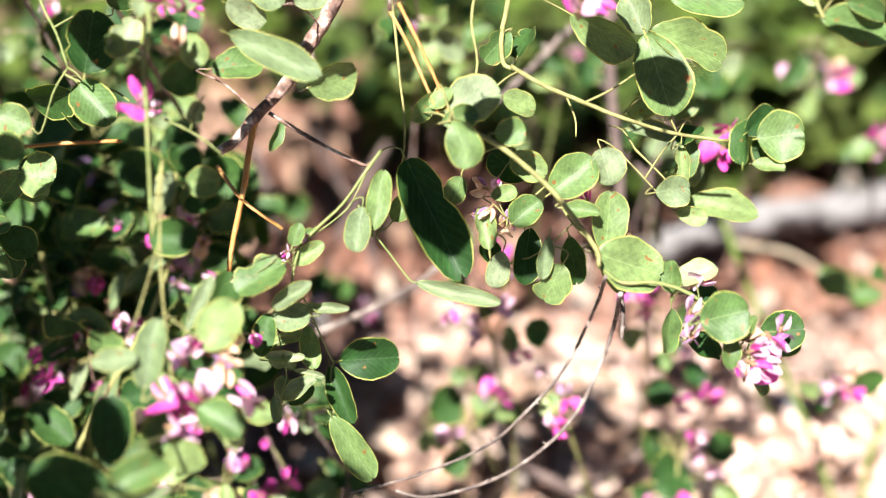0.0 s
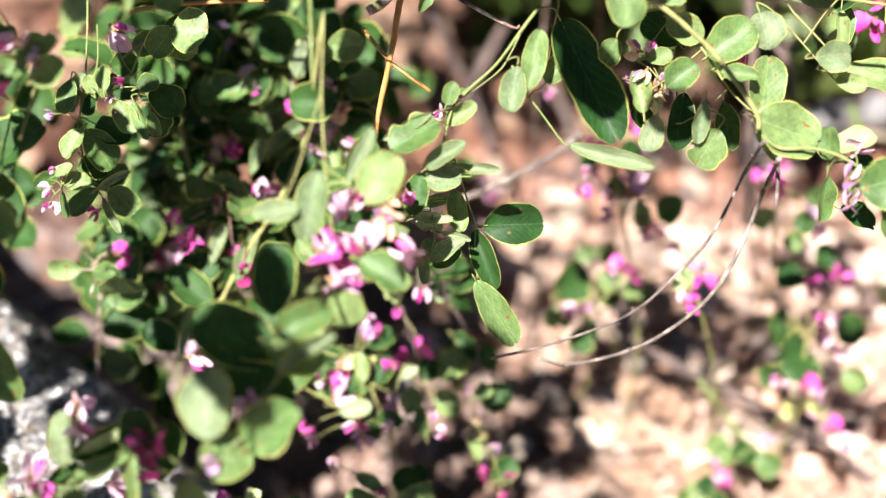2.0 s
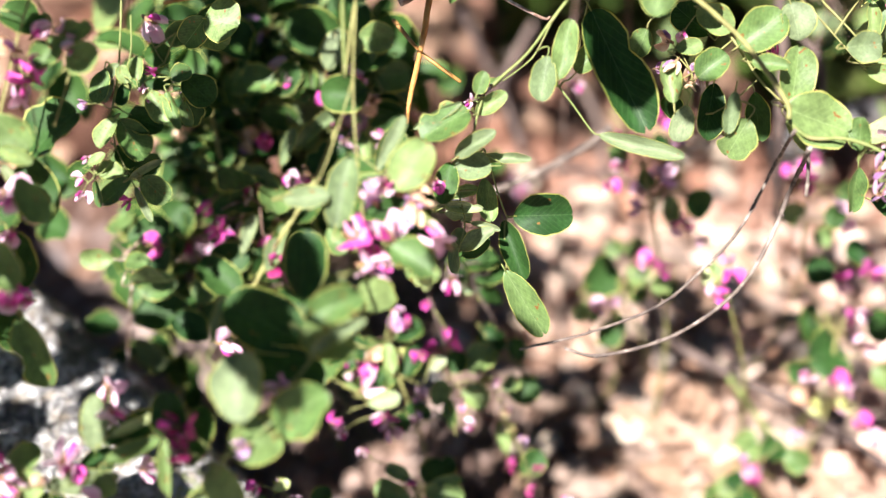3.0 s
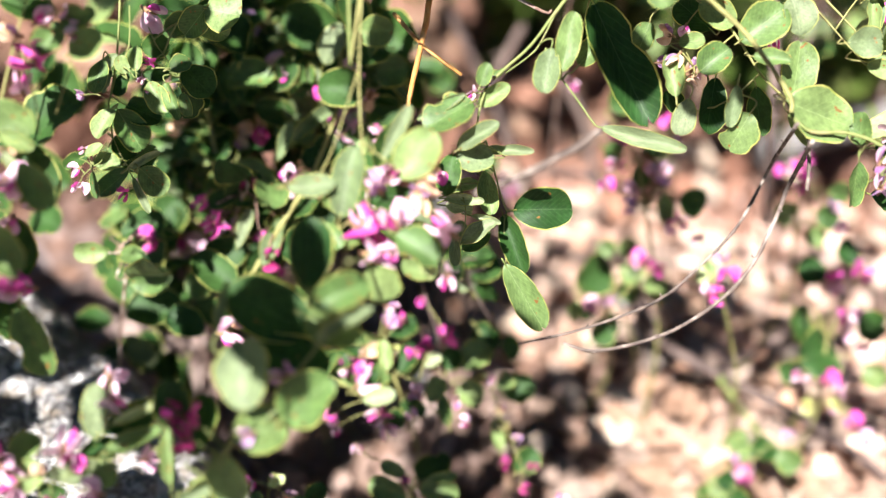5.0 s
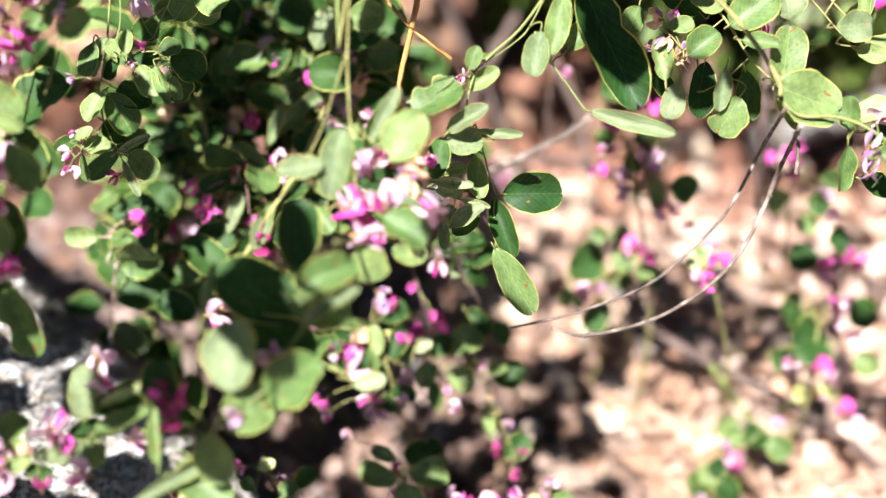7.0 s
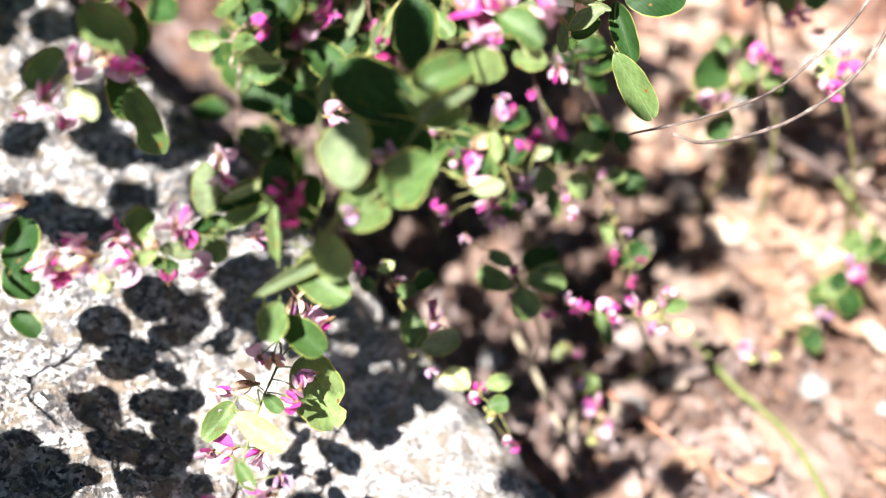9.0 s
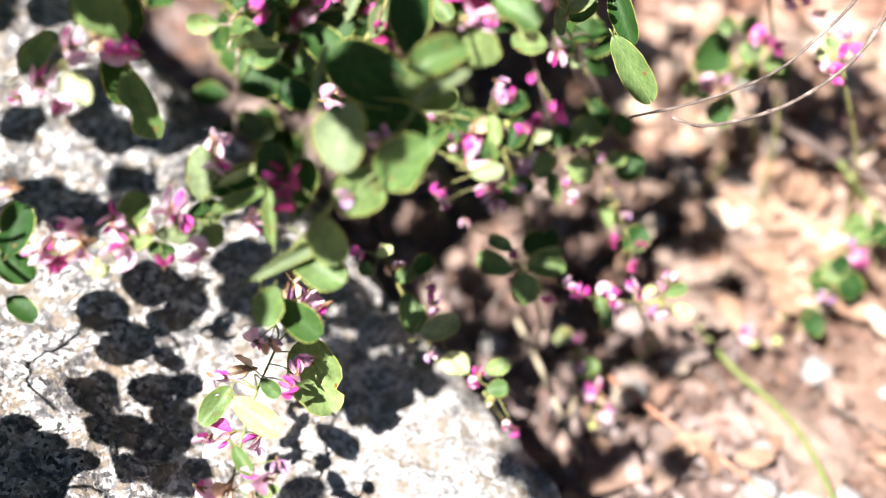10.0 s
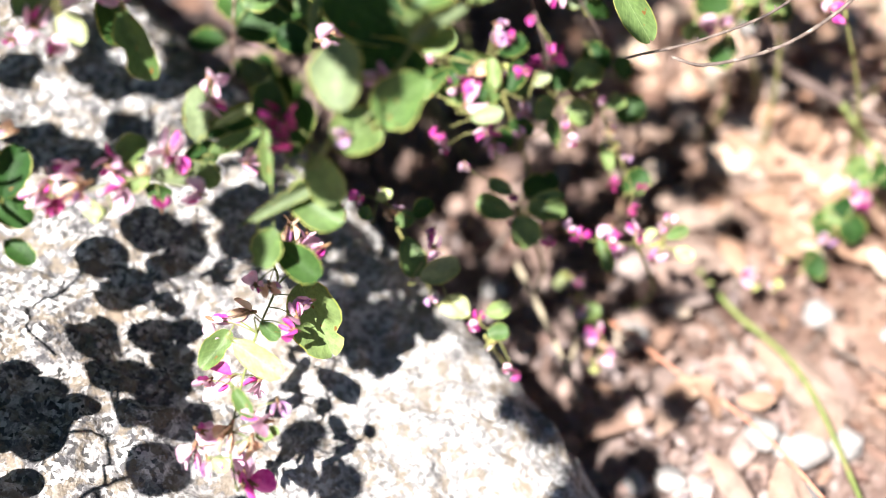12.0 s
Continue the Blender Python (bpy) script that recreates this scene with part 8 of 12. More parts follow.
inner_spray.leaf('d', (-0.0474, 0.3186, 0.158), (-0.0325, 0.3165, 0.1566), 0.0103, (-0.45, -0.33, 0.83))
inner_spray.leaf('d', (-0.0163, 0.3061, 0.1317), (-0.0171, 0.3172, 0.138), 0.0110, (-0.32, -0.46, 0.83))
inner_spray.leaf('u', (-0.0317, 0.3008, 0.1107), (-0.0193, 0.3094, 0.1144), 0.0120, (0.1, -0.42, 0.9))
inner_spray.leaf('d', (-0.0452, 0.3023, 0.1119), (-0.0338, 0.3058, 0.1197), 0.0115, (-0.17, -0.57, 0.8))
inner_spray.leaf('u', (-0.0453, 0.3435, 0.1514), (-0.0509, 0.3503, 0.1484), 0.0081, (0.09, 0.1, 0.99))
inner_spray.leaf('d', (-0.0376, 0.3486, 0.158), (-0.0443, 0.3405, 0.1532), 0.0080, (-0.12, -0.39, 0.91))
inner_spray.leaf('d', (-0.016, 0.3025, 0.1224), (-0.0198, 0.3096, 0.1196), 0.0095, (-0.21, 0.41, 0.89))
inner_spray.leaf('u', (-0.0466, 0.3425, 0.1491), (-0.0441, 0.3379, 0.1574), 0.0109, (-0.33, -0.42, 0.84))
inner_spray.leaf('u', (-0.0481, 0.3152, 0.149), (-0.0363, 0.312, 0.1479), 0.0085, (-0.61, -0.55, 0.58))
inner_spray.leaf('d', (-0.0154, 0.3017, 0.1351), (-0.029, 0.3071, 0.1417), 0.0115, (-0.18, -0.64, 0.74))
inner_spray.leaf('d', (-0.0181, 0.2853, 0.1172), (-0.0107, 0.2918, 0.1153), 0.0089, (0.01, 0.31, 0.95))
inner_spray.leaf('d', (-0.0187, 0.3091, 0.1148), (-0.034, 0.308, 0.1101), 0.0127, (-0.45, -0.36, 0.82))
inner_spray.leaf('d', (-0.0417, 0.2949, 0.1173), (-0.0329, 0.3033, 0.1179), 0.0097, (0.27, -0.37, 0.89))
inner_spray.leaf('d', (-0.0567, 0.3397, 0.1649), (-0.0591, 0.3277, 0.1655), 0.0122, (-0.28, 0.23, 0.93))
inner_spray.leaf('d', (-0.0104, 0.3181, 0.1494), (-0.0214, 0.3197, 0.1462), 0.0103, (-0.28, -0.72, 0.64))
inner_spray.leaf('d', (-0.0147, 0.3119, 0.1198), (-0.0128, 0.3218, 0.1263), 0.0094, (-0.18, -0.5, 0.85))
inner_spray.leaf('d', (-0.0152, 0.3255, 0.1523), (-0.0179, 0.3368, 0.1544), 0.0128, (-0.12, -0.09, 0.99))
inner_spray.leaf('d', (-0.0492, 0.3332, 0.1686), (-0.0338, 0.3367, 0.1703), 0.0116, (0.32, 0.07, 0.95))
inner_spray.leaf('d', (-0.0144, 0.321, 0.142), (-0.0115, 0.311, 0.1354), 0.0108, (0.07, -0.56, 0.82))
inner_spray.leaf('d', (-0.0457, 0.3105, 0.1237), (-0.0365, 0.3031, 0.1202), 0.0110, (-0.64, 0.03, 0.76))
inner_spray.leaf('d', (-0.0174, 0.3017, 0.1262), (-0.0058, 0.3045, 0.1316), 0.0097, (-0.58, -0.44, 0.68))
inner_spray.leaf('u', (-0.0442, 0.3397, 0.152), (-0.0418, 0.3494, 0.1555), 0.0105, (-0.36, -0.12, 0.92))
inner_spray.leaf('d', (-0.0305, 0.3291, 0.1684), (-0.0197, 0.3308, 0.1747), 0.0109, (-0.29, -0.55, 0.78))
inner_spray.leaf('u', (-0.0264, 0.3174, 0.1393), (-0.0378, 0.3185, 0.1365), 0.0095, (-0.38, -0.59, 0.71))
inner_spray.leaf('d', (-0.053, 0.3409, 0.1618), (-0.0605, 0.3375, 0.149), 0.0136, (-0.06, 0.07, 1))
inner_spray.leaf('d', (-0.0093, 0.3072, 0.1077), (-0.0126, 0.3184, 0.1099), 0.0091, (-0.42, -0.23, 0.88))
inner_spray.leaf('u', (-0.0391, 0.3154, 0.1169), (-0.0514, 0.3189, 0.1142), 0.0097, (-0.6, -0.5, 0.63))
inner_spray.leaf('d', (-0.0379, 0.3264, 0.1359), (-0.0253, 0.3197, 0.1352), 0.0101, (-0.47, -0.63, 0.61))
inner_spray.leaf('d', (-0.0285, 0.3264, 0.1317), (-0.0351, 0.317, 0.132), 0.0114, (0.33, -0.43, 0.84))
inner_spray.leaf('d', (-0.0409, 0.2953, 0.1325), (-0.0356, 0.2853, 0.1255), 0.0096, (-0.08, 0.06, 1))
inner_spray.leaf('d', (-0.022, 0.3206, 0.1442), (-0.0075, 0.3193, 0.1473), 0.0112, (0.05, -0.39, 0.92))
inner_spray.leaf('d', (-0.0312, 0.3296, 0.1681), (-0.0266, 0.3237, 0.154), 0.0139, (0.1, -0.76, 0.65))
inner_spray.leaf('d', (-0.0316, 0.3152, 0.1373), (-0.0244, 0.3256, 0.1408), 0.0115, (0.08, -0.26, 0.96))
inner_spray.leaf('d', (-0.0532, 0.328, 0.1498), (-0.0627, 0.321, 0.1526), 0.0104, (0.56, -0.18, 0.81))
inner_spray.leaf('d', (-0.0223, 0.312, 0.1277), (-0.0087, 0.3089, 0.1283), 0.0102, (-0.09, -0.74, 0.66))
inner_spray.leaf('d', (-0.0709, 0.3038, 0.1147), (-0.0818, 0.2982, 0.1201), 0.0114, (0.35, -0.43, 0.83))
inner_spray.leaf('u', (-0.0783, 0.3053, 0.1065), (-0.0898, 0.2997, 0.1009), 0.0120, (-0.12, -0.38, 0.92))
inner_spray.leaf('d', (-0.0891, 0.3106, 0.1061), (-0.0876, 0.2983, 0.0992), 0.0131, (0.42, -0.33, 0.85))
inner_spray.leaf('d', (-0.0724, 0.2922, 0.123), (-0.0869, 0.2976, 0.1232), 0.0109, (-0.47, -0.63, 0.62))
inner_spray.leaf('d', (-0.0796, 0.2963, 0.1163), (-0.0714, 0.3048, 0.1234), 0.0119, (0.1, -0.74, 0.67))
inner_spray.leaf('d', (-0.0843, 0.308, 0.1119), (-0.0718, 0.3122, 0.1166), 0.0107, (-0.14, -0.3, 0.94))
inner_spray.leaf('d', (-0.0671, 0.3038, 0.0992), (-0.0577, 0.3108, 0.1099), 0.0112, (-0.26, -0.15, 0.95))
inner_spray.leaf('d', (-0.0912, 0.2966, 0.1056), (-0.0836, 0.2875, 0.1014), 0.0099, (-0.21, -0.31, 0.93))
inner_spray.leaf('d', (-0.096, 0.3047, 0.1052), (-0.0859, 0.2959, 0.1066), 0.0134, (-0.44, -0.62, 0.65))
inner_spray.leaf('d', (-0.0684, 0.2996, 0.1014), (-0.071, 0.2891, 0.0955), 0.0106, (-0.55, 0.19, 0.81))
inner_spray.leaf('d', (-0.058, 0.2966, 0.1087), (-0.0493, 0.2906, 0.105), 0.0093, (-0.36, -0.74, 0.57))
inner_spray.leaf('u', (-0.0855, 0.2972, 0.1261), (-0.0863, 0.2878, 0.1264), 0.0081, (-0.36, 0.07, 0.93))
inner_spray.leaf('d', (-0.081, 0.2821, 0.1122), (-0.0765, 0.2916, 0.1243), 0.0134, (-0.09, -0.62, 0.78))
inner_spray.leaf('d', (-0.0733, 0.2959, 0.113), (-0.0724, 0.3036, 0.1224), 0.0086, (-0.61, -0.54, 0.58))
inner_spray.leaf('d', (-0.0682, 0.311, 0.1642), (-0.0798, 0.3082, 0.1632), 0.0079, (-0.35, 0.48, 0.8))
inner_spray.leaf('d', (-0.0562, 0.3095, 0.1364), (-0.0574, 0.3222, 0.1416), 0.0121, (-0.4, -0.1, 0.91))
inner_spray.leaf('d', (-0.0584, 0.3156, 0.1665), (-0.065, 0.3056, 0.16), 0.0107, (0.11, -0.39, 0.91))
inner_spray.leaf('d', (-0.0689, 0.2907, 0.1035), (-0.0777, 0.2806, 0.0975), 0.0112, (-0.21, -0.39, 0.9))
inner_spray.leaf('u', (-0.0572, 0.281, 0.1209), (-0.0654, 0.2762, 0.113), 0.0089, (-0.26, -0.58, 0.77))
inner_spray.leaf('d', (-0.065, 0.2878, 0.1159), (-0.079, 0.2843, 0.1118), 0.0098, (-0.35, 0.31, 0.89))
inner_spray.leaf('u', (-0.0421, 0.305, 0.1624), (-0.0552, 0.3084, 0.1604), 0.0097, (-0.1, -0.45, 0.89))
inner_spray.leaf('d', (-0.0608, 0.2659, 0.1098), (-0.0708, 0.2711, 0.1119), 0.0084, (-0.27, -0.33, 0.91))
inner_spray.leaf('d', (-0.0461, 0.2919, 0.1298), (-0.0592, 0.288, 0.1251), 0.0098, (0.18, -0.54, 0.82))
inner_spray.leaf('d', (-0.0462, 0.3252, 0.1672), (-0.0562, 0.33, 0.17), 0.0094, (0.02, 0.19, 0.98))
inner_spray.leaf('u', (-0.0617, 0.2949, 0.1255), (-0.0467, 0.2909, 0.1218), 0.0115, (-0.08, -0.54, 0.84))
inner_spray.leaf('d', (-0.0624, 0.3049, 0.1564), (-0.0723, 0.3065, 0.1519), 0.0104, (-0.14, -0.37, 0.92))
inner_spray.leaf('d', (-0.0637, 0.317, 0.1419), (-0.0625, 0.3273, 0.1525), 0.0095, (0.01, -0.24, 0.97))
inner_spray.leaf('d', (-0.0715, 0.3055, 0.138), (-0.0577, 0.3096, 0.1395), 0.0110, (-0.22, -0.26, 0.94))
inner_spray.leaf('d', (-0.0671, 0.2744, 0.11), (-0.0824, 0.2733, 0.1103), 0.0117, (0.14, -0.41, 0.9))
inner_spray.leaf('d', (-0.0585, 0.3353, 0.1598), (-0.0666, 0.3434, 0.1642), 0.0115, (-0.02, -0.4, 0.92))
inner_spray.leaf('d', (-0.0549, 0.3273, 0.1603), (-0.0687, 0.3287, 0.1634), 0.0102, (0.05, -0.6, 0.8))
inner_spray.leaf('u', (-0.0422, 0.2861, 0.1363), (-0.0528, 0.2936, 0.1436), 0.0102, (-0.19, -0.36, 0.91))
inner_spray.leaf('d', (-0.0509, 0.2831, 0.0972), (-0.0534, 0.2951, 0.1003), 0.0095, (0.12, -0.38, 0.92))
inner_spray.leaf('d', (-0.0758, 0.2997, 0.1145), (-0.0854, 0.2925, 0.1091), 0.0093, (-0.17, -0.26, 0.95))
inner_spray.leaf('u', (-0.0568, 0.3172, 0.1582), (-0.0517, 0.3095, 0.1512), 0.0079, (-0.4, -0.59, 0.7))
inner_spray.leaf('d', (-0.0628, 0.3124, 0.1447), (-0.0531, 0.3035, 0.1443), 0.0123, (-0.33, -0.17, 0.93))
inner_spray.leaf('d', (-0.0608, 0.2989, 0.1168), (-0.0543, 0.2915, 0.1123), 0.0072, (-0.47, -0.39, 0.79))
inner_spray.leaf('d', (-0.0403, 0.2764, 0.1288), (-0.0291, 0.2747, 0.1324), 0.0091, (-0.27, -0.61, 0.74))
inner_spray.leaf('d', (-0.0492, 0.2763, 0.1121), (-0.0343, 0.2755, 0.1116), 0.0110, (0.01, -0.8, 0.6))
inner_spray.leaf('d', (-0.0565, 0.2973, 0.1421), (-0.0614, 0.3062, 0.1435), 0.0095, (-0.07, 0.04, 1))
inner_spray.leaf('d', (-0.0482, 0.2822, 0.1234), (-0.0596, 0.2821, 0.115), 0.0122, (-0.56, -0.46, 0.69))
inner_spray.leaf('u', (-0.0626, 0.2945, 0.1299), (-0.0519, 0.3039, 0.1347), 0.0099, (0.26, -0.49, 0.83))
inner_spray.leaf('u', (-0.062, 0.3156, 0.1352), (-0.0633, 0.3094, 0.123), 0.0114, (0.02, -0.76, 0.65))
inner_spray.leaf('u', (-0.0572, 0.2954, 0.1322), (-0.0515, 0.3042, 0.1371), 0.0081, (0.14, -0.59, 0.8))
inner_spray.leaf('d', (-0.0627, 0.277, 0.1272), (-0.0517, 0.2687, 0.1221), 0.0094, (-0.08, -0.36, 0.93))
inner_spray.leaf('d', (-0.0509, 0.3071, 0.1657), (-0.0455, 0.3156, 0.175), 0.0103, (-0.75, -0.18, 0.64))
inner_spray.leaf('u', (-0.051, 0.3386, 0.1621), (-0.0398, 0.3462, 0.1695), 0.0134, (-0.25, -0.23, 0.94))
inner_spray.leaf('u', (-0.0196, 0.3317, 0.1762), (-0.0287, 0.339, 0.1794), 0.0091, (-0.29, -0.46, 0.84))
inner_spray.leaf('u', (-0.0406, 0.3357, 0.165), (-0.0536, 0.3372, 0.1606), 0.0109, (-0.54, -0.39, 0.75))
inner_spray.leaf('d', (-0.0215, 0.356, 0.1803), (-0.0298, 0.3477, 0.1784), 0.0101, (0.08, -0.34, 0.94))
inner_spray.leaf('u', (-0.0426, 0.3418, 0.1681), (-0.0305, 0.3396, 0.1664), 0.0089, (0.06, -0.86, 0.51))
inner_spray.leaf('d', (-0.0228, 0.3492, 0.1993), (-0.029, 0.338, 0.1963), 0.0103, (-0.14, -0.03, 0.99))
inner_spray.leaf('u', (-0.0506, 0.3612, 0.18), (-0.0424, 0.3521, 0.1791), 0.0105, (-0.39, -0.16, 0.91))
inner_spray.leaf('d', (-0.017, 0.333, 0.1665), (-0.0113, 0.3255, 0.1608), 0.0077, (-0.46, -0.52, 0.72))
inner_spray.leaf('d', (-0.0452, 0.3442, 0.1751), (-0.0555, 0.3418, 0.1788), 0.0091, (0.26, 0.02, 0.97))
inner_spray.leaf('u', (-0.0379, 0.3361, 0.1739), (-0.0323, 0.3279, 0.1708), 0.0076, (-0.27, -0.56, 0.79))
inner_spray.leaf('d', (-0.0478, 0.3541, 0.1714), (-0.0584, 0.3513, 0.1652), 0.0094, (-0.66, -0.26, 0.7))
inner_spray.leaf('d', (-0.0411, 0.3631, 0.188), (-0.0392, 0.3533, 0.1841), 0.0102, (-0.27, -0.44, 0.86))
inner_spray.leaf('d', (-0.0123, 0.3503, 0.1622), (-0.0144, 0.3603, 0.167), 0.0083, (0.32, -0.37, 0.87))
inner_spray.leaf('u', (-0.0281, 0.3606, 0.1812), (-0.0228, 0.369, 0.1923), 0.0122, (-0.14, -0.19, 0.97))
inner_spray.leaf('d', (-0.0242, 0.3422, 0.1756), (-0.0157, 0.3513, 0.1854), 0.0099, (-0.78, -0.22, 0.58))
inner_spray.leaf('d', (-0.0428, 0.3616, 0.1799), (-0.0519, 0.3543, 0.1805), 0.0086, (-0.62, -0.43, 0.66))
inner_spray.leaf('d', (-0.0309, 0.3611, 0.1929), (-0.0205, 0.3528, 0.1911), 0.0127, (-0.04, -0.41, 0.91))
inner_spray.leaf('d', (-0.0438, 0.351, 0.1768), (-0.0406, 0.3406, 0.1672), 0.0112, (0.05, 0.03, 1))
inner_spray.leaf('d', (-0.0455, 0.3508, 0.1818), (-0.0515, 0.3604, 0.1852), 0.0117, (0.6, 0.24, 0.77))
inner_spray.leaf('d', (-0.0872, 0.2975, 0.0774), (-0.0979, 0.291, 0.0689), 0.0129, (-0.7, -0.01, 0.71))
inner_spray.leaf('d', (-0.0914, 0.3258, 0.0902), (-0.0924, 0.3374, 0.095), 0.0105, (-0.17, -0.32, 0.93))
inner_spray.leaf('d', (-0.0809, 0.298, 0.0716), (-0.0772, 0.293, 0.0619), 0.0096, (-0.14, -0.7, 0.7))
inner_spray.leaf('d', (-0.0731, 0.2935, 0.073), (-0.0723, 0.2826, 0.0622), 0.0107, (-0.69, 0.03, 0.73))
inner_spray.leaf('d', (-0.0876, 0.2984, 0.0773), (-0.0815, 0.287, 0.075), 0.0112, (-0.25, -0.34, 0.91))
inner_spray.leaf('d', (-0.093, 0.3141, 0.0875), (-0.0959, 0.3231, 0.0966), 0.0107, (0.05, -0.79, 0.61))
inner_spray.leaf('d', (-0.0853, 0.3296, 0.0715), (-0.0936, 0.337, 0.0679), 0.0090, (-0.57, -0.26, 0.78))
inner_spray.leaf('d', (-0.0813, 0.31, 0.072), (-0.091, 0.3164, 0.0821), 0.0112, (-0.2, -0.75, 0.63))
inner_spray.leaf('d', (-0.0596, 0.3467, 0.15), (-0.0604, 0.3577, 0.1589), 0.0122, (-0.02, -0.55, 0.83))
inner_spray.leaf('d', (-0.0107, 0.3321, 0.1462), (0.0014, 0.3308, 0.1482), 0.0087, (-0.02, -0.28, 0.96))
inner_spray.leaf('d', (-0.0442, 0.3266, 0.1301), (-0.038, 0.3362, 0.1303), 0.0098, (0.39, -0.69, 0.61))
inner_spray.leaf('d', (-0.0112, 0.3514, 0.1456), (-0.0116, 0.3463, 0.1357), 0.0086, (-0.21, -0.39, 0.9))
inner_spray.leaf('d', (-0.0135, 0.3107, 0.1113), (-0.0206, 0.3024, 0.1022), 0.0109, (-0.46, -0.35, 0.82))
inner_spray.leaf('d', (-0.0458, 0.3417, 0.1555), (-0.0471, 0.3293, 0.1537), 0.0122, (-0.3, 0.21, 0.93))
inner_spray.leaf('d', (-0.0249, 0.3371, 0.1491), (-0.0345, 0.3465, 0.1572), 0.0126, (0.04, -0.63, 0.77))
inner_spray.leaf('d', (-0.0756, 0.345, 0.1223), (-0.0876, 0.3493, 0.1263), 0.0105, (-0.12, -0.77, 0.62))
inner_spray.leaf('d', (-0.0089, 0.3164, 0.1036), (-0.0088, 0.3287, 0.1126), 0.0109, (0.11, -0.63, 0.77))
inner_spray.leaf('u', (-0.0291, 0.2963, 0.1026), (-0.0372, 0.2848, 0.0964), 0.0139, (0.41, -0.25, 0.88))
inner_spray.leaf('d', (-0.0249, 0.3514, 0.1331), (-0.0153, 0.3576, 0.1278), 0.0101, (-0.04, -0.37, 0.93))
inner_spray.leaf('d', (-0.0649, 0.3484, 0.1481), (-0.0676, 0.3592, 0.1472), 0.0099, (0.2, 0.22, 0.96))
inner_spray.leaf('d', (-0.0053, 0.3343, 0.1323), (-0.0077, 0.3437, 0.1395), 0.0084, (-0.73, -0.2, 0.65))
inner_spray.leaf('d', (-0.0618, 0.3494, 0.1311), (-0.0558, 0.3408, 0.1285), 0.0088, (-0.27, -0.56, 0.78))
inner_spray.leaf('d', (-0.08, 0.319, 0.0988), (-0.0886, 0.3256, 0.107), 0.0108, (0.41, -0.51, 0.76))
inner_spray.leaf('d', (-0.0453, 0.3116, 0.0941), (-0.0413, 0.3186, 0.1019), 0.0093, (-0.01, -0.75, 0.66))
inner_spray.leaf('d', (-0.0726, 0.3183, 0.1321), (-0.0737, 0.309, 0.122), 0.0112, (-0.19, -0.54, 0.82))
inner_spray.leaf('d', (-0.0325, 0.3446, 0.1357), (-0.0271, 0.3547, 0.1428), 0.0113, (0.12, 0.07, 0.99))
inner_spray.leaf('d', (-0.0798, 0.3187, 0.092), (-0.0909, 0.3204, 0.0952), 0.0105, (0.38, -0.54, 0.75))
inner_spray.leaf('u', (-0.0288, 0.348, 0.1296), (-0.0329, 0.3372, 0.1203), 0.0132, (-0.26, -0.63, 0.73))
inner_spray.leaf('u', (-0.0417, 0.3556, 0.1393), (-0.0429, 0.3475, 0.1416), 0.0077, (-0.54, -0.43, 0.72))
inner_spray.leaf('d', (-0.063, 0.3154, 0.129), (-0.0618, 0.304, 0.1196), 0.0127, (-0.43, -0.51, 0.75))
inner_spray.leaf('d', (-0.0352, 0.322, 0.1149), (-0.0252, 0.3293, 0.1207), 0.0100, (0.16, -0.42, 0.89))
inner_spray.leaf('d', (-0.0353, 0.3346, 0.1394), (-0.0465, 0.329, 0.1369), 0.0089, (-0.18, 0.21, 0.96))
inner_spray.leaf('d', (-0.0326, 0.33, 0.1273), (-0.0454, 0.3347, 0.1282), 0.0104, (0.17, 0.22, 0.96))
inner_spray.leaf('d', (-0.0552, 0.3534, 0.1415), (-0.0477, 0.347, 0.1295), 0.0117, (-0.31, -0.21, 0.93))
inner_spray.leaf('d', (-0.0714, 0.3417, 0.1496), (-0.0659, 0.349, 0.1579), 0.0103, (-0.55, -0.48, 0.68))
inner_spray.leaf('d', (-0.0224, 0.3372, 0.1528), (-0.0146, 0.3396, 0.1464), 0.0077, (0.1, -0.3, 0.95))
inner_spray.leaf('u', (-0.0743, 0.3312, 0.1323), (-0.0616, 0.3249, 0.1332), 0.0105, (-0.35, -0.15, 0.93))
inner_spray.leaf('d', (-0.0778, 0.3481, 0.1514), (-0.0703, 0.3387, 0.1494), 0.0111, (0.32, -0.44, 0.84))
inner_spray.leaf('d', (-0.0264, 0.3416, 0.1456), (-0.0243, 0.3524, 0.1477), 0.0119, (-0.56, -0.52, 0.64))
inner_spray.leaf('d', (-0.0779, 0.3234, 0.0973), (-0.0691, 0.3253, 0.1052), 0.0090, (-0.44, -0.67, 0.6))
inner_spray.leaf('d', (-0.0584, 0.3617, 0.144), (-0.0603, 0.3769, 0.145), 0.0117, (-0.71, -0.23, 0.67))
inner_spray.leaf('d', (-0.0632, 0.344, 0.1519), (-0.0697, 0.3517, 0.1551), 0.0084, (-0.28, -0.58, 0.77))
inner_spray.leaf('d', (-0.0344, 0.3317, 0.1145), (-0.0246, 0.3232, 0.1144), 0.0119, (-0.23, -0.27, 0.93))
inner_spray.leaf('d', (-0.0646, 0.3324, 0.145), (-0.067, 0.343, 0.1485), 0.0092, (-0.55, -0.2, 0.81))
inner_spray.leaf('d', (-0.0557, 0.3562, 0.1346), (-0.0475, 0.347, 0.1296), 0.0116, (-0.18, 0.12, 0.98))
inner_spray.leaf('d', (-0.0729, 0.3522, 0.1486), (-0.0754, 0.3456, 0.1378), 0.0094, (-0.01, -0.68, 0.73))
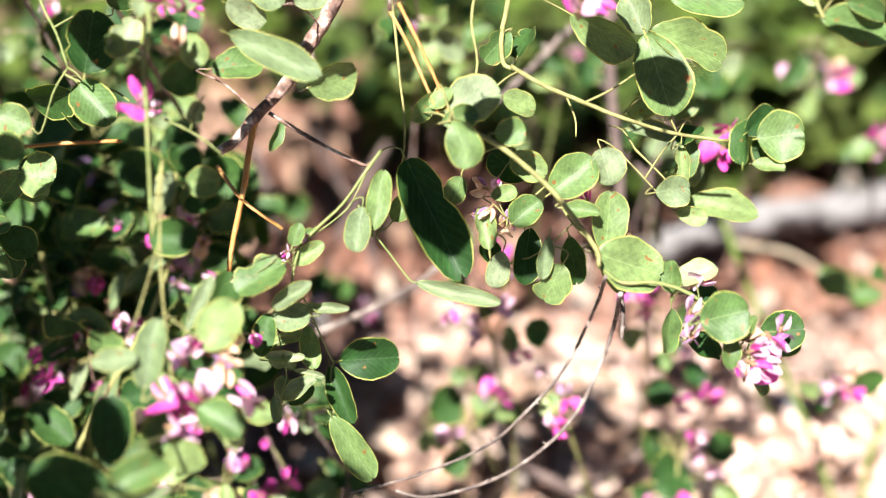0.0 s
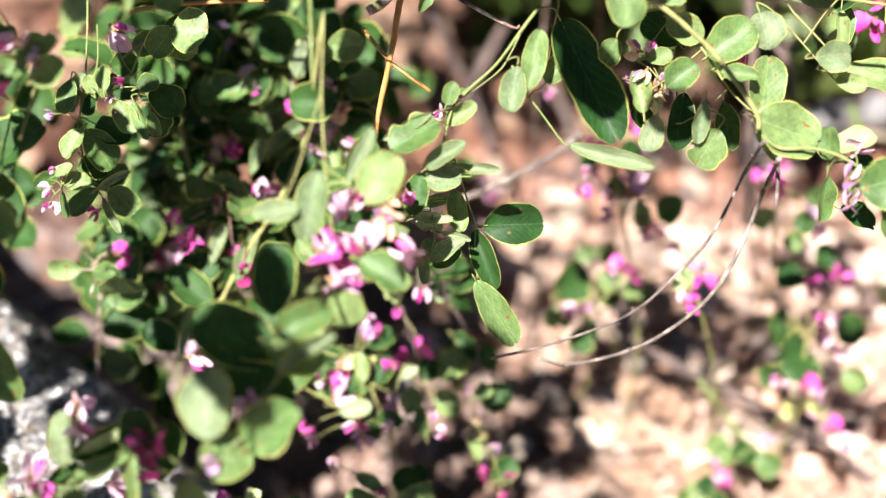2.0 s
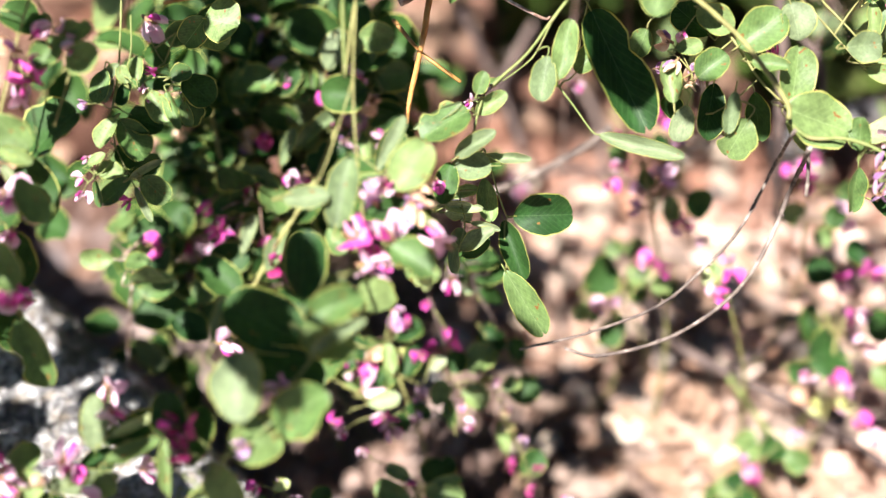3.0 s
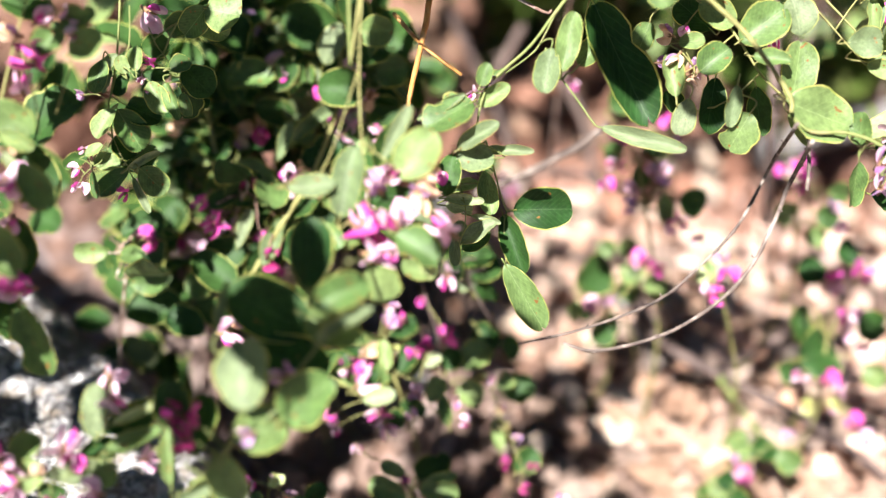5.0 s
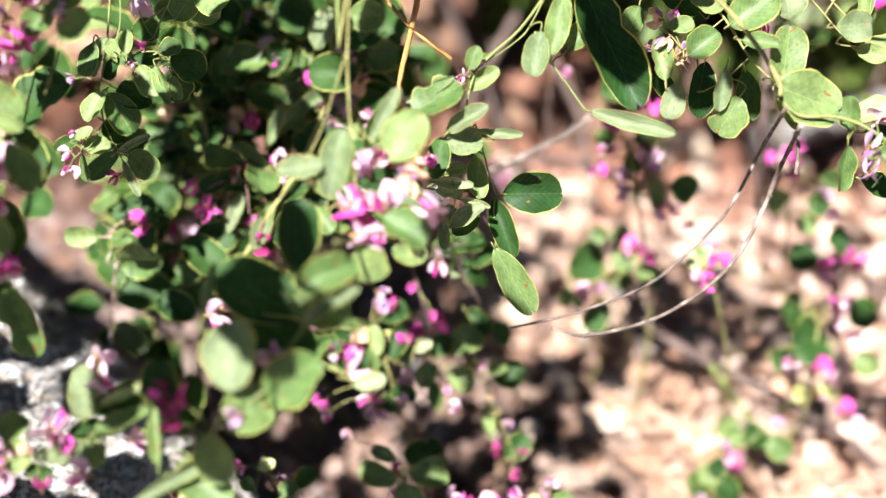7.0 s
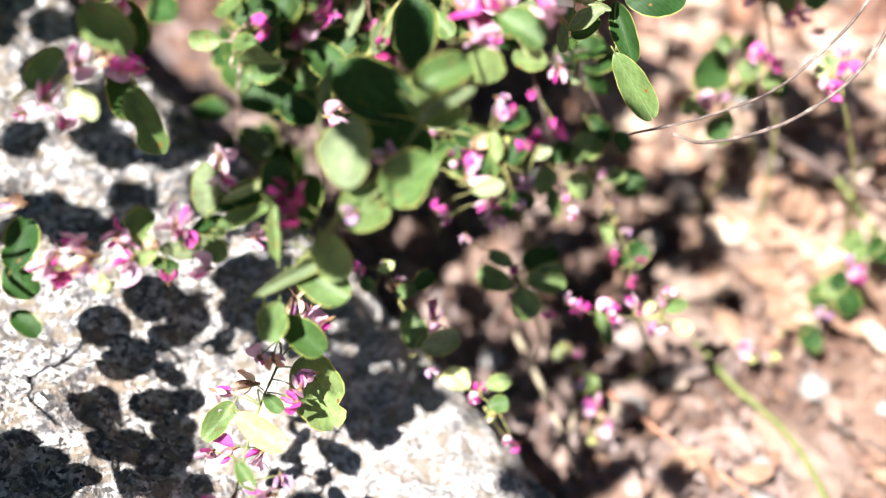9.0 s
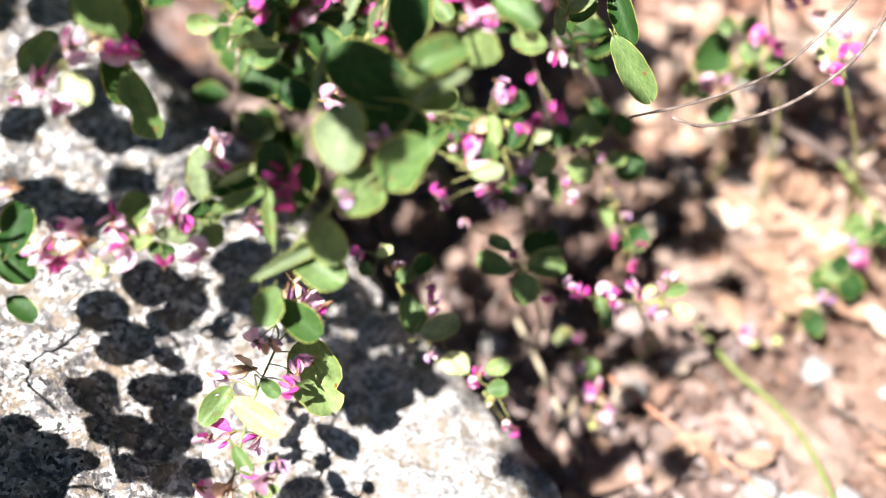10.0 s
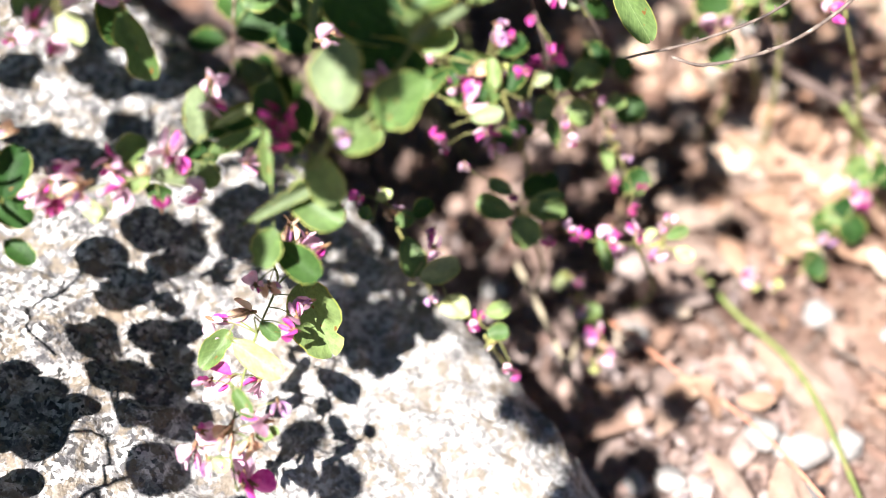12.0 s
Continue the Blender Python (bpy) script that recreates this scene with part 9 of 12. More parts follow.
inner_spray.leaf('d', (-0.0206, 0.3534, 0.1426), (-0.0262, 0.3475, 0.1337), 0.0090, (-0.37, -0.76, 0.53))
inner_spray.leaf('d', (-0.1057, 0.3324, 0.1531), (-0.1119, 0.3234, 0.1484), 0.0082, (-0.23, -0.22, 0.95))
inner_spray.leaf('u', (-0.0955, 0.3242, 0.1259), (-0.085, 0.3208, 0.1188), 0.0102, (-0.01, -0.54, 0.84))
inner_spray.leaf('d', (-0.0775, 0.3389, 0.1625), (-0.0791, 0.3478, 0.1624), 0.0082, (-0.44, -0.64, 0.63))
inner_spray.leaf('d', (-0.0905, 0.3089, 0.1193), (-0.0794, 0.3011, 0.1112), 0.0119, (-0.06, -0.57, 0.82))
inner_spray.leaf('d', (-0.1071, 0.3341, 0.149), (-0.1014, 0.3229, 0.1406), 0.0132, (-0.28, -0.6, 0.75))
inner_spray.leaf('d', (-0.0982, 0.3309, 0.1302), (-0.0878, 0.3369, 0.1306), 0.0093, (0.48, -0.34, 0.81))
inner_spray.leaf('d', (-0.1045, 0.3357, 0.1295), (-0.1034, 0.3461, 0.1357), 0.0101, (-0.47, -0.49, 0.74))
inner_spray.leaf('d', (-0.1093, 0.2963, 0.1248), (-0.1004, 0.2908, 0.1245), 0.0098, (-0.64, -0.18, 0.74))
inner_spray.leaf('u', (-0.0732, 0.3349, 0.1478), (-0.0587, 0.3342, 0.1437), 0.0111, (0.41, -0.42, 0.81))
inner_spray.leaf('u', (-0.0961, 0.3355, 0.1634), (-0.0851, 0.3326, 0.1707), 0.0131, (-0.18, -0.54, 0.82))
inner_spray.leaf('u', (-0.1, 0.3186, 0.116), (-0.0892, 0.3196, 0.1195), 0.0087, (0.02, -0.78, 0.62))
inner_spray.leaf('u', (-0.0787, 0.3431, 0.1572), (-0.0672, 0.3356, 0.1576), 0.0101, (-0.05, -0.3, 0.95))
inner_spray.leaf('d', (-0.1174, 0.3063, 0.1352), (-0.1224, 0.3168, 0.1418), 0.0108, (-0.32, -0.6, 0.73))
inner_spray.leaf('d', (-0.1037, 0.3352, 0.1396), (-0.1168, 0.3341, 0.133), 0.0133, (-0.39, -0.26, 0.88))
inner_spray.leaf('d', (-0.1168, 0.3075, 0.1286), (-0.1093, 0.3151, 0.1347), 0.0104, (-0.14, -0.3, 0.94))
inner_spray.leaf('d', (-0.0807, 0.3146, 0.1454), (-0.0713, 0.3095, 0.1429), 0.0085, (-0.11, -0.44, 0.89))
inner_spray.leaf('d', (-0.0746, 0.3123, 0.1063), (-0.0848, 0.3201, 0.1085), 0.0098, (-0.24, -0.31, 0.92))
inner_spray.leaf('d', (-0.1259, 0.3272, 0.1209), (-0.1163, 0.334, 0.1246), 0.0109, (0.4, -0.53, 0.74))
inner_spray.leaf('u', (-0.0831, 0.3408, 0.1389), (-0.0792, 0.3303, 0.1331), 0.0119, (0, -0.15, 0.99))
inner_spray.leaf('d', (-0.1098, 0.3081, 0.1378), (-0.0995, 0.3007, 0.1305), 0.0098, (-0.44, -0.62, 0.65))
inner_spray.leaf('u', (-0.1025, 0.3196, 0.1112), (-0.0899, 0.3214, 0.1164), 0.0126, (-0.29, 0.03, 0.96))
inner_spray.leaf('d', (-0.1242, 0.3169, 0.1182), (-0.126, 0.3048, 0.1127), 0.0123, (-0.06, -0.18, 0.98))
inner_spray.leaf('d', (-0.1153, 0.3218, 0.136), (-0.1211, 0.3162, 0.1269), 0.0103, (-0.19, -0.8, 0.57))
inner_spray.leaf('u', (-0.0776, 0.3371, 0.1679), (-0.0706, 0.3361, 0.1788), 0.0101, (-0.45, -0.4, 0.8))
inner_spray.leaf('d', (-0.112, 0.306, 0.1332), (-0.1019, 0.3016, 0.1341), 0.0105, (-0.52, -0.29, 0.8))
inner_spray.leaf('d', (-0.0835, 0.3298, 0.1414), (-0.0703, 0.3293, 0.1479), 0.0124, (-0.13, -0.56, 0.82))
inner_spray.leaf('d', (-0.0396, 0.3233, 0.1669), (-0.0279, 0.3282, 0.1617), 0.0112, (0.45, -0.33, 0.83))
inner_spray.leaf('u', (-0.0563, 0.3139, 0.1675), (-0.0523, 0.319, 0.1782), 0.0102, (-0.74, -0.19, 0.65))
inner_spray.leaf('d', (-0.0548, 0.3288, 0.1584), (-0.0559, 0.322, 0.1484), 0.0094, (-0.56, 0.17, 0.81))
inner_spray.leaf('d', (-0.0771, 0.3321, 0.1713), (-0.0847, 0.3282, 0.1629), 0.0088, (-0.65, -0.36, 0.67))
inner_spray.leaf('d', (-0.0747, 0.306, 0.1695), (-0.0876, 0.3101, 0.1744), 0.0108, (0.21, 0.26, 0.94))
inner_spray.leaf('u', (-0.0419, 0.3286, 0.1573), (-0.0428, 0.3375, 0.1682), 0.0107, (-0.38, -0.49, 0.78))
inner_spray.leaf('u', (-0.0832, 0.3249, 0.1603), (-0.0947, 0.3281, 0.1612), 0.0088, (0.05, -0.12, 0.99))
inner_spray.leaf('d', (-0.0611, 0.3235, 0.1726), (-0.0519, 0.3339, 0.1808), 0.0135, (-0.17, -0.4, 0.9))
inner_spray.leaf('d', (-0.0266, 0.3095, 0.1617), (-0.0264, 0.3185, 0.169), 0.0076, (-0.14, -0.62, 0.78))
inner_spray.leaf('d', (-0.0638, 0.3362, 0.1674), (-0.0785, 0.3346, 0.1637), 0.0108, (-0.2, -0.42, 0.88))
inner_spray.leaf('d', (-0.0571, 0.3269, 0.1593), (-0.0441, 0.3276, 0.1601), 0.0099, (0.13, -0.35, 0.93))
inner_spray.leaf('u', (-0.0799, 0.3189, 0.1533), (-0.0881, 0.3259, 0.1549), 0.0084, (-0.46, -0.41, 0.79))
inner_spray.leaf('d', (-0.0647, 0.3299, 0.1668), (-0.077, 0.3232, 0.1672), 0.0110, (0.36, -0.47, 0.81))
inner_spray.leaf('d', (-0.0752, 0.3166, 0.1603), (-0.0623, 0.3221, 0.168), 0.0101, (-0.14, -0.42, 0.9))
inner_spray.leaf('d', (-0.0611, 0.3124, 0.1738), (-0.0474, 0.3089, 0.1697), 0.0124, (0.12, -0.35, 0.93))
inner_spray.leaf('u', (-0.0579, 0.3285, 0.1702), (-0.0529, 0.3411, 0.176), 0.0134, (-0.43, -0.25, 0.87))
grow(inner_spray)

# branch out of view, its leaves placed to cast the shadows on the boulder
overhang_spray = Branch(clover_back, "green")
overhang_spray.stem(0.0006, 0.0004, (-0.1146, 0.1636, 0.1879), (-0.1191, 0.1648, 0.1776), (-0.112, 0.1587, 0.1731), (-0.1196, 0.1659, 0.16), (-0.1241, 0.1766, 0.1555), (-0.1302, 0.1674, 0.1468), (-0.1362, 0.1625, 0.1481), (-0.1259, 0.1538, 0.1419))
overhang_spray.stem(0.0006, 0.0004, (-0.0864, 0.0788, 0.1828), (-0.093, 0.0921, 0.1784), (-0.0963, 0.0979, 0.1798), (-0.0962, 0.0968, 0.172), (-0.0849, 0.0886, 0.1651))
overhang_spray.stem(0.0006, 0.0004, (-0.1682, 0.2016, 0.1717), (-0.1631, 0.2105, 0.1687), (-0.17, 0.2191, 0.1705), (-0.1505, 0.2105, 0.1586), (-0.1444, 0.203, 0.1549), (-0.1409, 0.2038, 0.1629), (-0.1327, 0.2065, 0.1534), (-0.154, 0.1997, 0.1647))
overhang_spray.stem(0.0006, 0.0004, (-0.1216, 0.1713, 0.1795), (-0.1185, 0.1794, 0.1685))
overhang_spray.stem(0.0006, 0.0004, (-0.1137, 0.1159, 0.1552), (-0.1185, 0.1159, 0.1417), (-0.1141, 0.1142, 0.1331), (-0.114, 0.1329, 0.1412), (-0.1251, 0.1347, 0.1386), (-0.1306, 0.1415, 0.1454), (-0.1395, 0.1336, 0.1466), (-0.1442, 0.1289, 0.1484))
overhang_spray.stem(0.0006, 0.0004, (-0.1164, 0.1445, 0.1539), (-0.1157, 0.1349, 0.1526), (-0.1196, 0.1591, 0.1436))
overhang_spray.stem(0.0006, 0.0004, (-0.1518, 0.1289, 0.1505), (-0.1474, 0.1257, 0.1459), (-0.1474, 0.1136, 0.147), (-0.1407, 0.1111, 0.1418), (-0.146, 0.1026, 0.1471))
overhang_spray.leaf('u', (-0.1643, 0.2153, 0.1687), (-0.1757, 0.2229, 0.1723), 0.0126, (0.07, -0.34, 0.94))
overhang_spray.leaf('u', (-0.164, 0.2144, 0.1725), (-0.1623, 0.2066, 0.1649), 0.0083, (-0.43, -0.67, 0.6))
overhang_spray.leaf('u', (-0.1731, 0.2042, 0.1731), (-0.1633, 0.199, 0.1704), 0.0087, (-0.21, -0.72, 0.66))
overhang_spray.leaf('d', (-0.1489, 0.1974, 0.1624), (-0.1591, 0.2019, 0.167), 0.0090, (0.16, -0.5, 0.85))
overhang_spray.leaf('u', (-0.1525, 0.2152, 0.1621), (-0.1484, 0.2059, 0.155), 0.0097, (-0.15, -0.64, 0.76))
overhang_spray.leaf('u', (-0.1461, 0.2069, 0.166), (-0.1358, 0.2006, 0.1597), 0.0105, (-0.03, -0.73, 0.68))
overhang_spray.leaf('d', (-0.1354, 0.2008, 0.1507), (-0.1299, 0.2121, 0.1561), 0.0116, (-0.41, -0.23, 0.88))
overhang_spray.leaf('u', (-0.1201, 0.1721, 0.154), (-0.1281, 0.181, 0.1571), 0.0115, (-0.42, -0.61, 0.67))
overhang_spray.leaf('u', (-0.1232, 0.17, 0.1635), (-0.1161, 0.1618, 0.1564), 0.0120, (0.01, -0.66, 0.75))
overhang_spray.leaf('d', (-0.1228, 0.1852, 0.1685), (-0.1141, 0.1736, 0.1685), 0.0119, (-0.44, -0.32, 0.84))
overhang_spray.leaf('d', (-0.1173, 0.1536, 0.1426), (-0.122, 0.1646, 0.1447), 0.0099, (-0.66, -0.41, 0.63))
overhang_spray.leaf('u', (-0.1112, 0.1433, 0.1579), (-0.1216, 0.1457, 0.15), 0.0120, (-0.42, -0.86, 0.29))
overhang_spray.leaf('u', (-0.1229, 0.1405, 0.1419), (-0.1273, 0.1289, 0.1352), 0.0114, (-0.26, -0.4, 0.88))
overhang_spray.leaf('u', (-0.1346, 0.1402, 0.1405), (-0.1267, 0.1428, 0.1504), 0.0118, (-0.29, -0.84, 0.45))
overhang_spray.leaf('d', (-0.1455, 0.1323, 0.1447), (-0.1335, 0.135, 0.1485), 0.0108, (-0.27, -0.13, 0.95))
overhang_spray.leaf('u', (-0.1484, 0.125, 0.1447), (-0.14, 0.1328, 0.152), 0.0127, (-0.41, -0.35, 0.84))
overhang_spray.leaf('u', (-0.1448, 0.1192, 0.1439), (-0.1501, 0.1322, 0.148), 0.0122, (-0.45, -0.43, 0.78))
overhang_spray.leaf('u', (-0.1477, 0.1208, 0.1481), (-0.1471, 0.1064, 0.1459), 0.0122, (0.25, -0.13, 0.96))
overhang_spray.leaf('d', (-0.1446, 0.1089, 0.1363), (-0.1367, 0.1134, 0.1473), 0.0110, (-0.41, -0.7, 0.58))
overhang_spray.leaf('d', (-0.1508, 0.0991, 0.146), (-0.1411, 0.106, 0.1482), 0.0113, (0.1, -0.43, 0.9))
overhang_spray.leaf('u', (-0.1555, 0.1255, 0.147), (-0.1482, 0.1323, 0.1541), 0.0095, (-0.09, -0.67, 0.74))
overhang_spray.leaf('u', (-0.1205, 0.1135, 0.1307), (-0.1078, 0.1149, 0.1355), 0.0126, (-0.19, -0.69, 0.7))
overhang_spray.leaf('d', (-0.0947, 0.0924, 0.1666), (-0.0977, 0.1012, 0.1774), 0.0128, (-0.68, -0.65, 0.34))
overhang_spray.leaf('u', (-0.0997, 0.0925, 0.1797), (-0.0864, 0.0917, 0.1771), 0.0108, (0.07, -0.77, 0.63))
overhang_spray.leaf('u', (-0.0829, 0.0942, 0.1694), (-0.087, 0.083, 0.1607), 0.0137, (0.02, -0.62, 0.79))
overhang_spray.leaf('u', (-0.0812, 0.0758, 0.1795), (-0.0916, 0.0818, 0.1861), 0.0107, (-0.17, -0.84, 0.51))
overhang_spray.leaf('u', (-0.1615, 0.214, 0.2086), (-0.1702, 0.207, 0.2027), 0.0107, (-0.28, -0.48, 1.03))
overhang_spray.leaf('u', (-0.151, 0.1881, 0.1888), (-0.1565, 0.1997, 0.1935), 0.0117, (-0.25, -0.29, 0.92))
overhang_spray.leaf('u', (-0.1472, 0.2253, 0.1993), (-0.1504, 0.2155, 0.1934), 0.0101, (-0.29, -0.32, 0.86))
overhang_spray.leaf('u', (-0.1449, 0.1897, 0.1789), (-0.1447, 0.2013, 0.185), 0.0111, (-0.05, -0.52, 0.86))
grow(overhang_spray)

# unseen leaves added overhead only to drop shade on plants, soil and boulder
unseen_shade_crown = Branch(clover_back, "green")
unseen_shade_crown.stem(0.0006, 0.0004, (-0.034, -0.0324, 0.4107), (-0.0314, -0.0402, 0.4101), (-0.0273, -0.0423, 0.405))
unseen_shade_crown.stem(0.0006, 0.0004, (-0.0424, 0.0382, 0.3253), (-0.048, 0.0477, 0.3091), (-0.0445, 0.0389, 0.3013), (-0.0556, 0.0417, 0.2943), (-0.0522, 0.0305, 0.2934), (-0.0534, 0.0345, 0.2748), (-0.0469, 0.0341, 0.2629), (-0.0464, 0.0479, 0.2389))
unseen_shade_crown.stem(0.0006, 0.0004, (-0.057, 0.0695, 0.2999), (-0.0618, 0.0792, 0.2988), (-0.0584, 0.0659, 0.2868), (-0.0517, 0.0535, 0.2925))
unseen_shade_crown.stem(0.0006, 0.0004, (-0.0828, 0.1096, 0.2443), (-0.0867, 0.1189, 0.2439), (-0.0941, 0.1254, 0.238), (-0.092, 0.1264, 0.221), (-0.0956, 0.1519, 0.2313), (-0.1001, 0.1581, 0.216), (-0.1049, 0.1586, 0.2086), (-0.1048, 0.1678, 0.2162))
unseen_shade_crown.stem(0.0006, 0.0004, (-0.0186, 0.0579, 0.2216), (-0.0296, 0.0627, 0.212))
unseen_shade_crown.stem(0.0006, 0.0004, (-0.138, 0.262, 0.1696), (-0.1411, 0.2507, 0.1612), (-0.135, 0.2328, 0.1629))
unseen_shade_crown.stem(0.0006, 0.0004, (-0.1457, 0.2802, 0.1613), (-0.1517, 0.2776, 0.1565), (-0.1487, 0.2655, 0.1489), (-0.1585, 0.2837, 0.1401), (-0.1607, 0.2896, 0.1528), (-0.1518, 0.3069, 0.1551), (-0.16, 0.3136, 0.146), (-0.1666, 0.3199, 0.1332))
unseen_shade_crown.stem(0.0006, 0.0004, (-0.17, 0.2928, 0.1483), (-0.1669, 0.3009, 0.1373))
unseen_shade_crown.leaf('u', (-0.0609, 0.0743, 0.2956), (-0.0627, 0.0841, 0.3019), 0.0106, (-0.42, -0.54, 0.73))
unseen_shade_crown.leaf('u', (-0.063, 0.0676, 0.2976), (-0.0509, 0.0714, 0.3022), 0.0120, (-0.3, -0.18, 0.94))
unseen_shade_crown.leaf('u', (-0.0545, 0.0697, 0.2876), (-0.0624, 0.062, 0.2861), 0.0102, (-0.1, -0.09, 0.99))
unseen_shade_crown.leaf('u', (-0.0513, 0.059, 0.2954), (-0.0521, 0.0479, 0.2896), 0.0097, (-0.29, -0.43, 0.86))
unseen_shade_crown.leaf('u', (-0.0503, 0.0535, 0.3131), (-0.0456, 0.0419, 0.3051), 0.0114, (-0.13, -0.6, 0.79))
unseen_shade_crown.leaf('u', (-0.0445, 0.0342, 0.297), (-0.0445, 0.0437, 0.3057), 0.0099, (-0.49, -0.59, 0.64))
unseen_shade_crown.leaf('u', (-0.0509, 0.0386, 0.2943), (-0.0603, 0.0449, 0.2943), 0.0106, (-0.41, -0.61, 0.67))
unseen_shade_crown.leaf('u', (-0.0523, 0.0362, 0.2947), (-0.052, 0.0249, 0.2922), 0.0096, (-0.17, -0.22, 0.96))
unseen_shade_crown.leaf('u', (-0.0524, 0.0281, 0.2746), (-0.0543, 0.0408, 0.275), 0.0104, (-0.2, -0.06, 0.98))
unseen_shade_crown.leaf('u', (-0.0436, 0.0282, 0.2595), (-0.0502, 0.0399, 0.2662), 0.0114, (-0.55, -0.63, 0.55))
unseen_shade_crown.leaf('u', (-0.0409, 0.0455, 0.2399), (-0.0519, 0.0502, 0.2379), 0.0093, (-0.36, -0.51, 0.78))
unseen_shade_crown.leaf('u', (-0.0357, 0.0629, 0.209), (-0.0236, 0.0625, 0.215), 0.0111, (-0.42, -0.4, 0.82))
unseen_shade_crown.leaf('d', (-0.0336, -0.0374, 0.4076), (-0.0345, -0.0275, 0.4137), 0.0096, (-0.36, -0.52, 0.78))
unseen_shade_crown.leaf('u', (-0.0371, -0.0411, 0.4083), (-0.0257, -0.0392, 0.412), 0.0099, (-0.17, -0.58, 0.8))
unseen_shade_crown.leaf('d', (-0.0255, -0.038, 0.4087), (-0.0292, -0.0465, 0.4013), 0.0103, (-0.1, -0.62, 0.77))
unseen_shade_crown.leaf('u', (-0.0186, 0.0637, 0.2247), (-0.0185, 0.052, 0.2185), 0.0104, (-0.55, -0.39, 0.73))
unseen_shade_crown.leaf('d', (-0.1609, 0.2975, 0.1372), (-0.1729, 0.3044, 0.1375), 0.0111, (-0.39, -0.7, 0.59))
unseen_shade_crown.leaf('u', (-0.1649, 0.2864, 0.1476), (-0.1565, 0.2927, 0.1579), 0.0116, (-0.3, -0.68, 0.66))
unseen_shade_crown.leaf('u', (-0.1475, 0.2727, 0.154), (-0.156, 0.2825, 0.159), 0.0114, (-0.12, -0.53, 0.84))
unseen_shade_crown.leaf('u', (-0.1424, 0.2816, 0.1663), (-0.1491, 0.2788, 0.1562), 0.0096, (-0.21, -0.89, 0.39))
unseen_shade_crown.leaf('u', (-0.1337, 0.259, 0.1673), (-0.1422, 0.2649, 0.172), 0.0099, (0.04, -0.58, 0.81))
unseen_shade_crown.leaf('u', (-0.1585, 0.287, 0.1464), (-0.1586, 0.2803, 0.1338), 0.0131, (-0.64, -0.68, 0.37))
unseen_shade_crown.leaf('d', (-0.1443, 0.2688, 0.1532), (-0.153, 0.2621, 0.1446), 0.0107, (-0.29, -0.59, 0.75))
unseen_shade_crown.leaf('d', (-0.148, 0.2532, 0.1625), (-0.1341, 0.2483, 0.1598), 0.0124, (-0.04, -0.57, 0.82))
unseen_shade_crown.leaf('d', (-0.171, 0.321, 0.1298), (-0.1623, 0.3188, 0.1366), 0.0085, (-0.61, -0.49, 0.63))
unseen_shade_crown.leaf('u', (-0.1653, 0.3146, 0.1476), (-0.1548, 0.3127, 0.1444), 0.0092, (0.17, -0.52, 0.84))
unseen_shade_crown.leaf('d', (-0.1583, 0.304, 0.1542), (-0.1454, 0.3097, 0.156), 0.0122, (0.22, -0.71, 0.67))
unseen_shade_crown.leaf('u', (-0.1357, 0.2384, 0.1658), (-0.1343, 0.2271, 0.16), 0.0097, (-0.1, -0.47, 0.88))
unseen_shade_crown.leaf('d', (-0.0966, 0.153, 0.2127), (-0.1037, 0.1632, 0.2194), 0.0123, (0, -0.55, 0.83))
unseen_shade_crown.leaf('u', (-0.0987, 0.1567, 0.232), (-0.0926, 0.1471, 0.2306), 0.0091, (-0.21, -0.27, 0.94))
unseen_shade_crown.leaf('d', (-0.0884, 0.121, 0.238), (-0.0997, 0.1298, 0.2379), 0.0116, (-0.39, -0.48, 0.79))
unseen_shade_crown.leaf('d', (-0.0831, 0.1239, 0.2471), (-0.0904, 0.1138, 0.2407), 0.0120, (-0.05, -0.51, 0.86))
unseen_shade_crown.leaf('d', (-0.0969, 0.1292, 0.2214), (-0.087, 0.1236, 0.2206), 0.0103, (-0.18, -0.45, 0.87))
unseen_shade_crown.leaf('u', (-0.106, 0.1733, 0.217), (-0.1035, 0.1623, 0.2153), 0.0103, (-0.25, -0.2, 0.95))
unseen_shade_crown.leaf('u', (-0.1035, 0.153, 0.2052), (-0.1063, 0.1641, 0.212), 0.0113, (0.03, -0.52, 0.85))
unseen_shade_crown.stem(0.0006, 0.0004, (-0.0995, 0.1833, 0.2642), (-0.0965, 0.1914, 0.2532))
unseen_shade_crown.leaf('u', (-0.0965, 0.1914, 0.2532), (-0.0813, 0.1893, 0.2573), 0.0140, (-0.27, -0.12, 0.95))
unseen_shade_crown.stem(0.0006, 0.0004, (-0.1341, 0.1857, 0.2657), (-0.1415, 0.1817, 0.2597), (-0.144, 0.1835, 0.2471), (-0.1473, 0.181, 0.2395), (-0.147, 0.1737, 0.2396), (-0.1306, 0.1744, 0.2476), (-0.1246, 0.172, 0.2468), (-0.129, 0.183, 0.2428))
unseen_shade_crown.stem(0.0006, 0.0004, (-0.12, 0.1912, 0.2501), (-0.1168, 0.1849, 0.2462), (-0.1232, 0.1946, 0.2405), (-0.1256, 0.1973, 0.2326), (-0.1305, 0.192, 0.2299), (-0.1325, 0.1907, 0.2209), (-0.1382, 0.1847, 0.2215), (-0.1409, 0.2038, 0.222))
unseen_shade_crown.stem(0.0006, 0.0004, (-0.1298, 0.202, 0.2433), (-0.1323, 0.201, 0.2381), (-0.1291, 0.1866, 0.2395), (-0.1203, 0.1936, 0.2272), (-0.1122, 0.2048, 0.2336))
unseen_shade_crown.stem(0.0006, 0.0004, (-0.1519, 0.1905, 0.2425), (-0.1489, 0.1986, 0.2315))
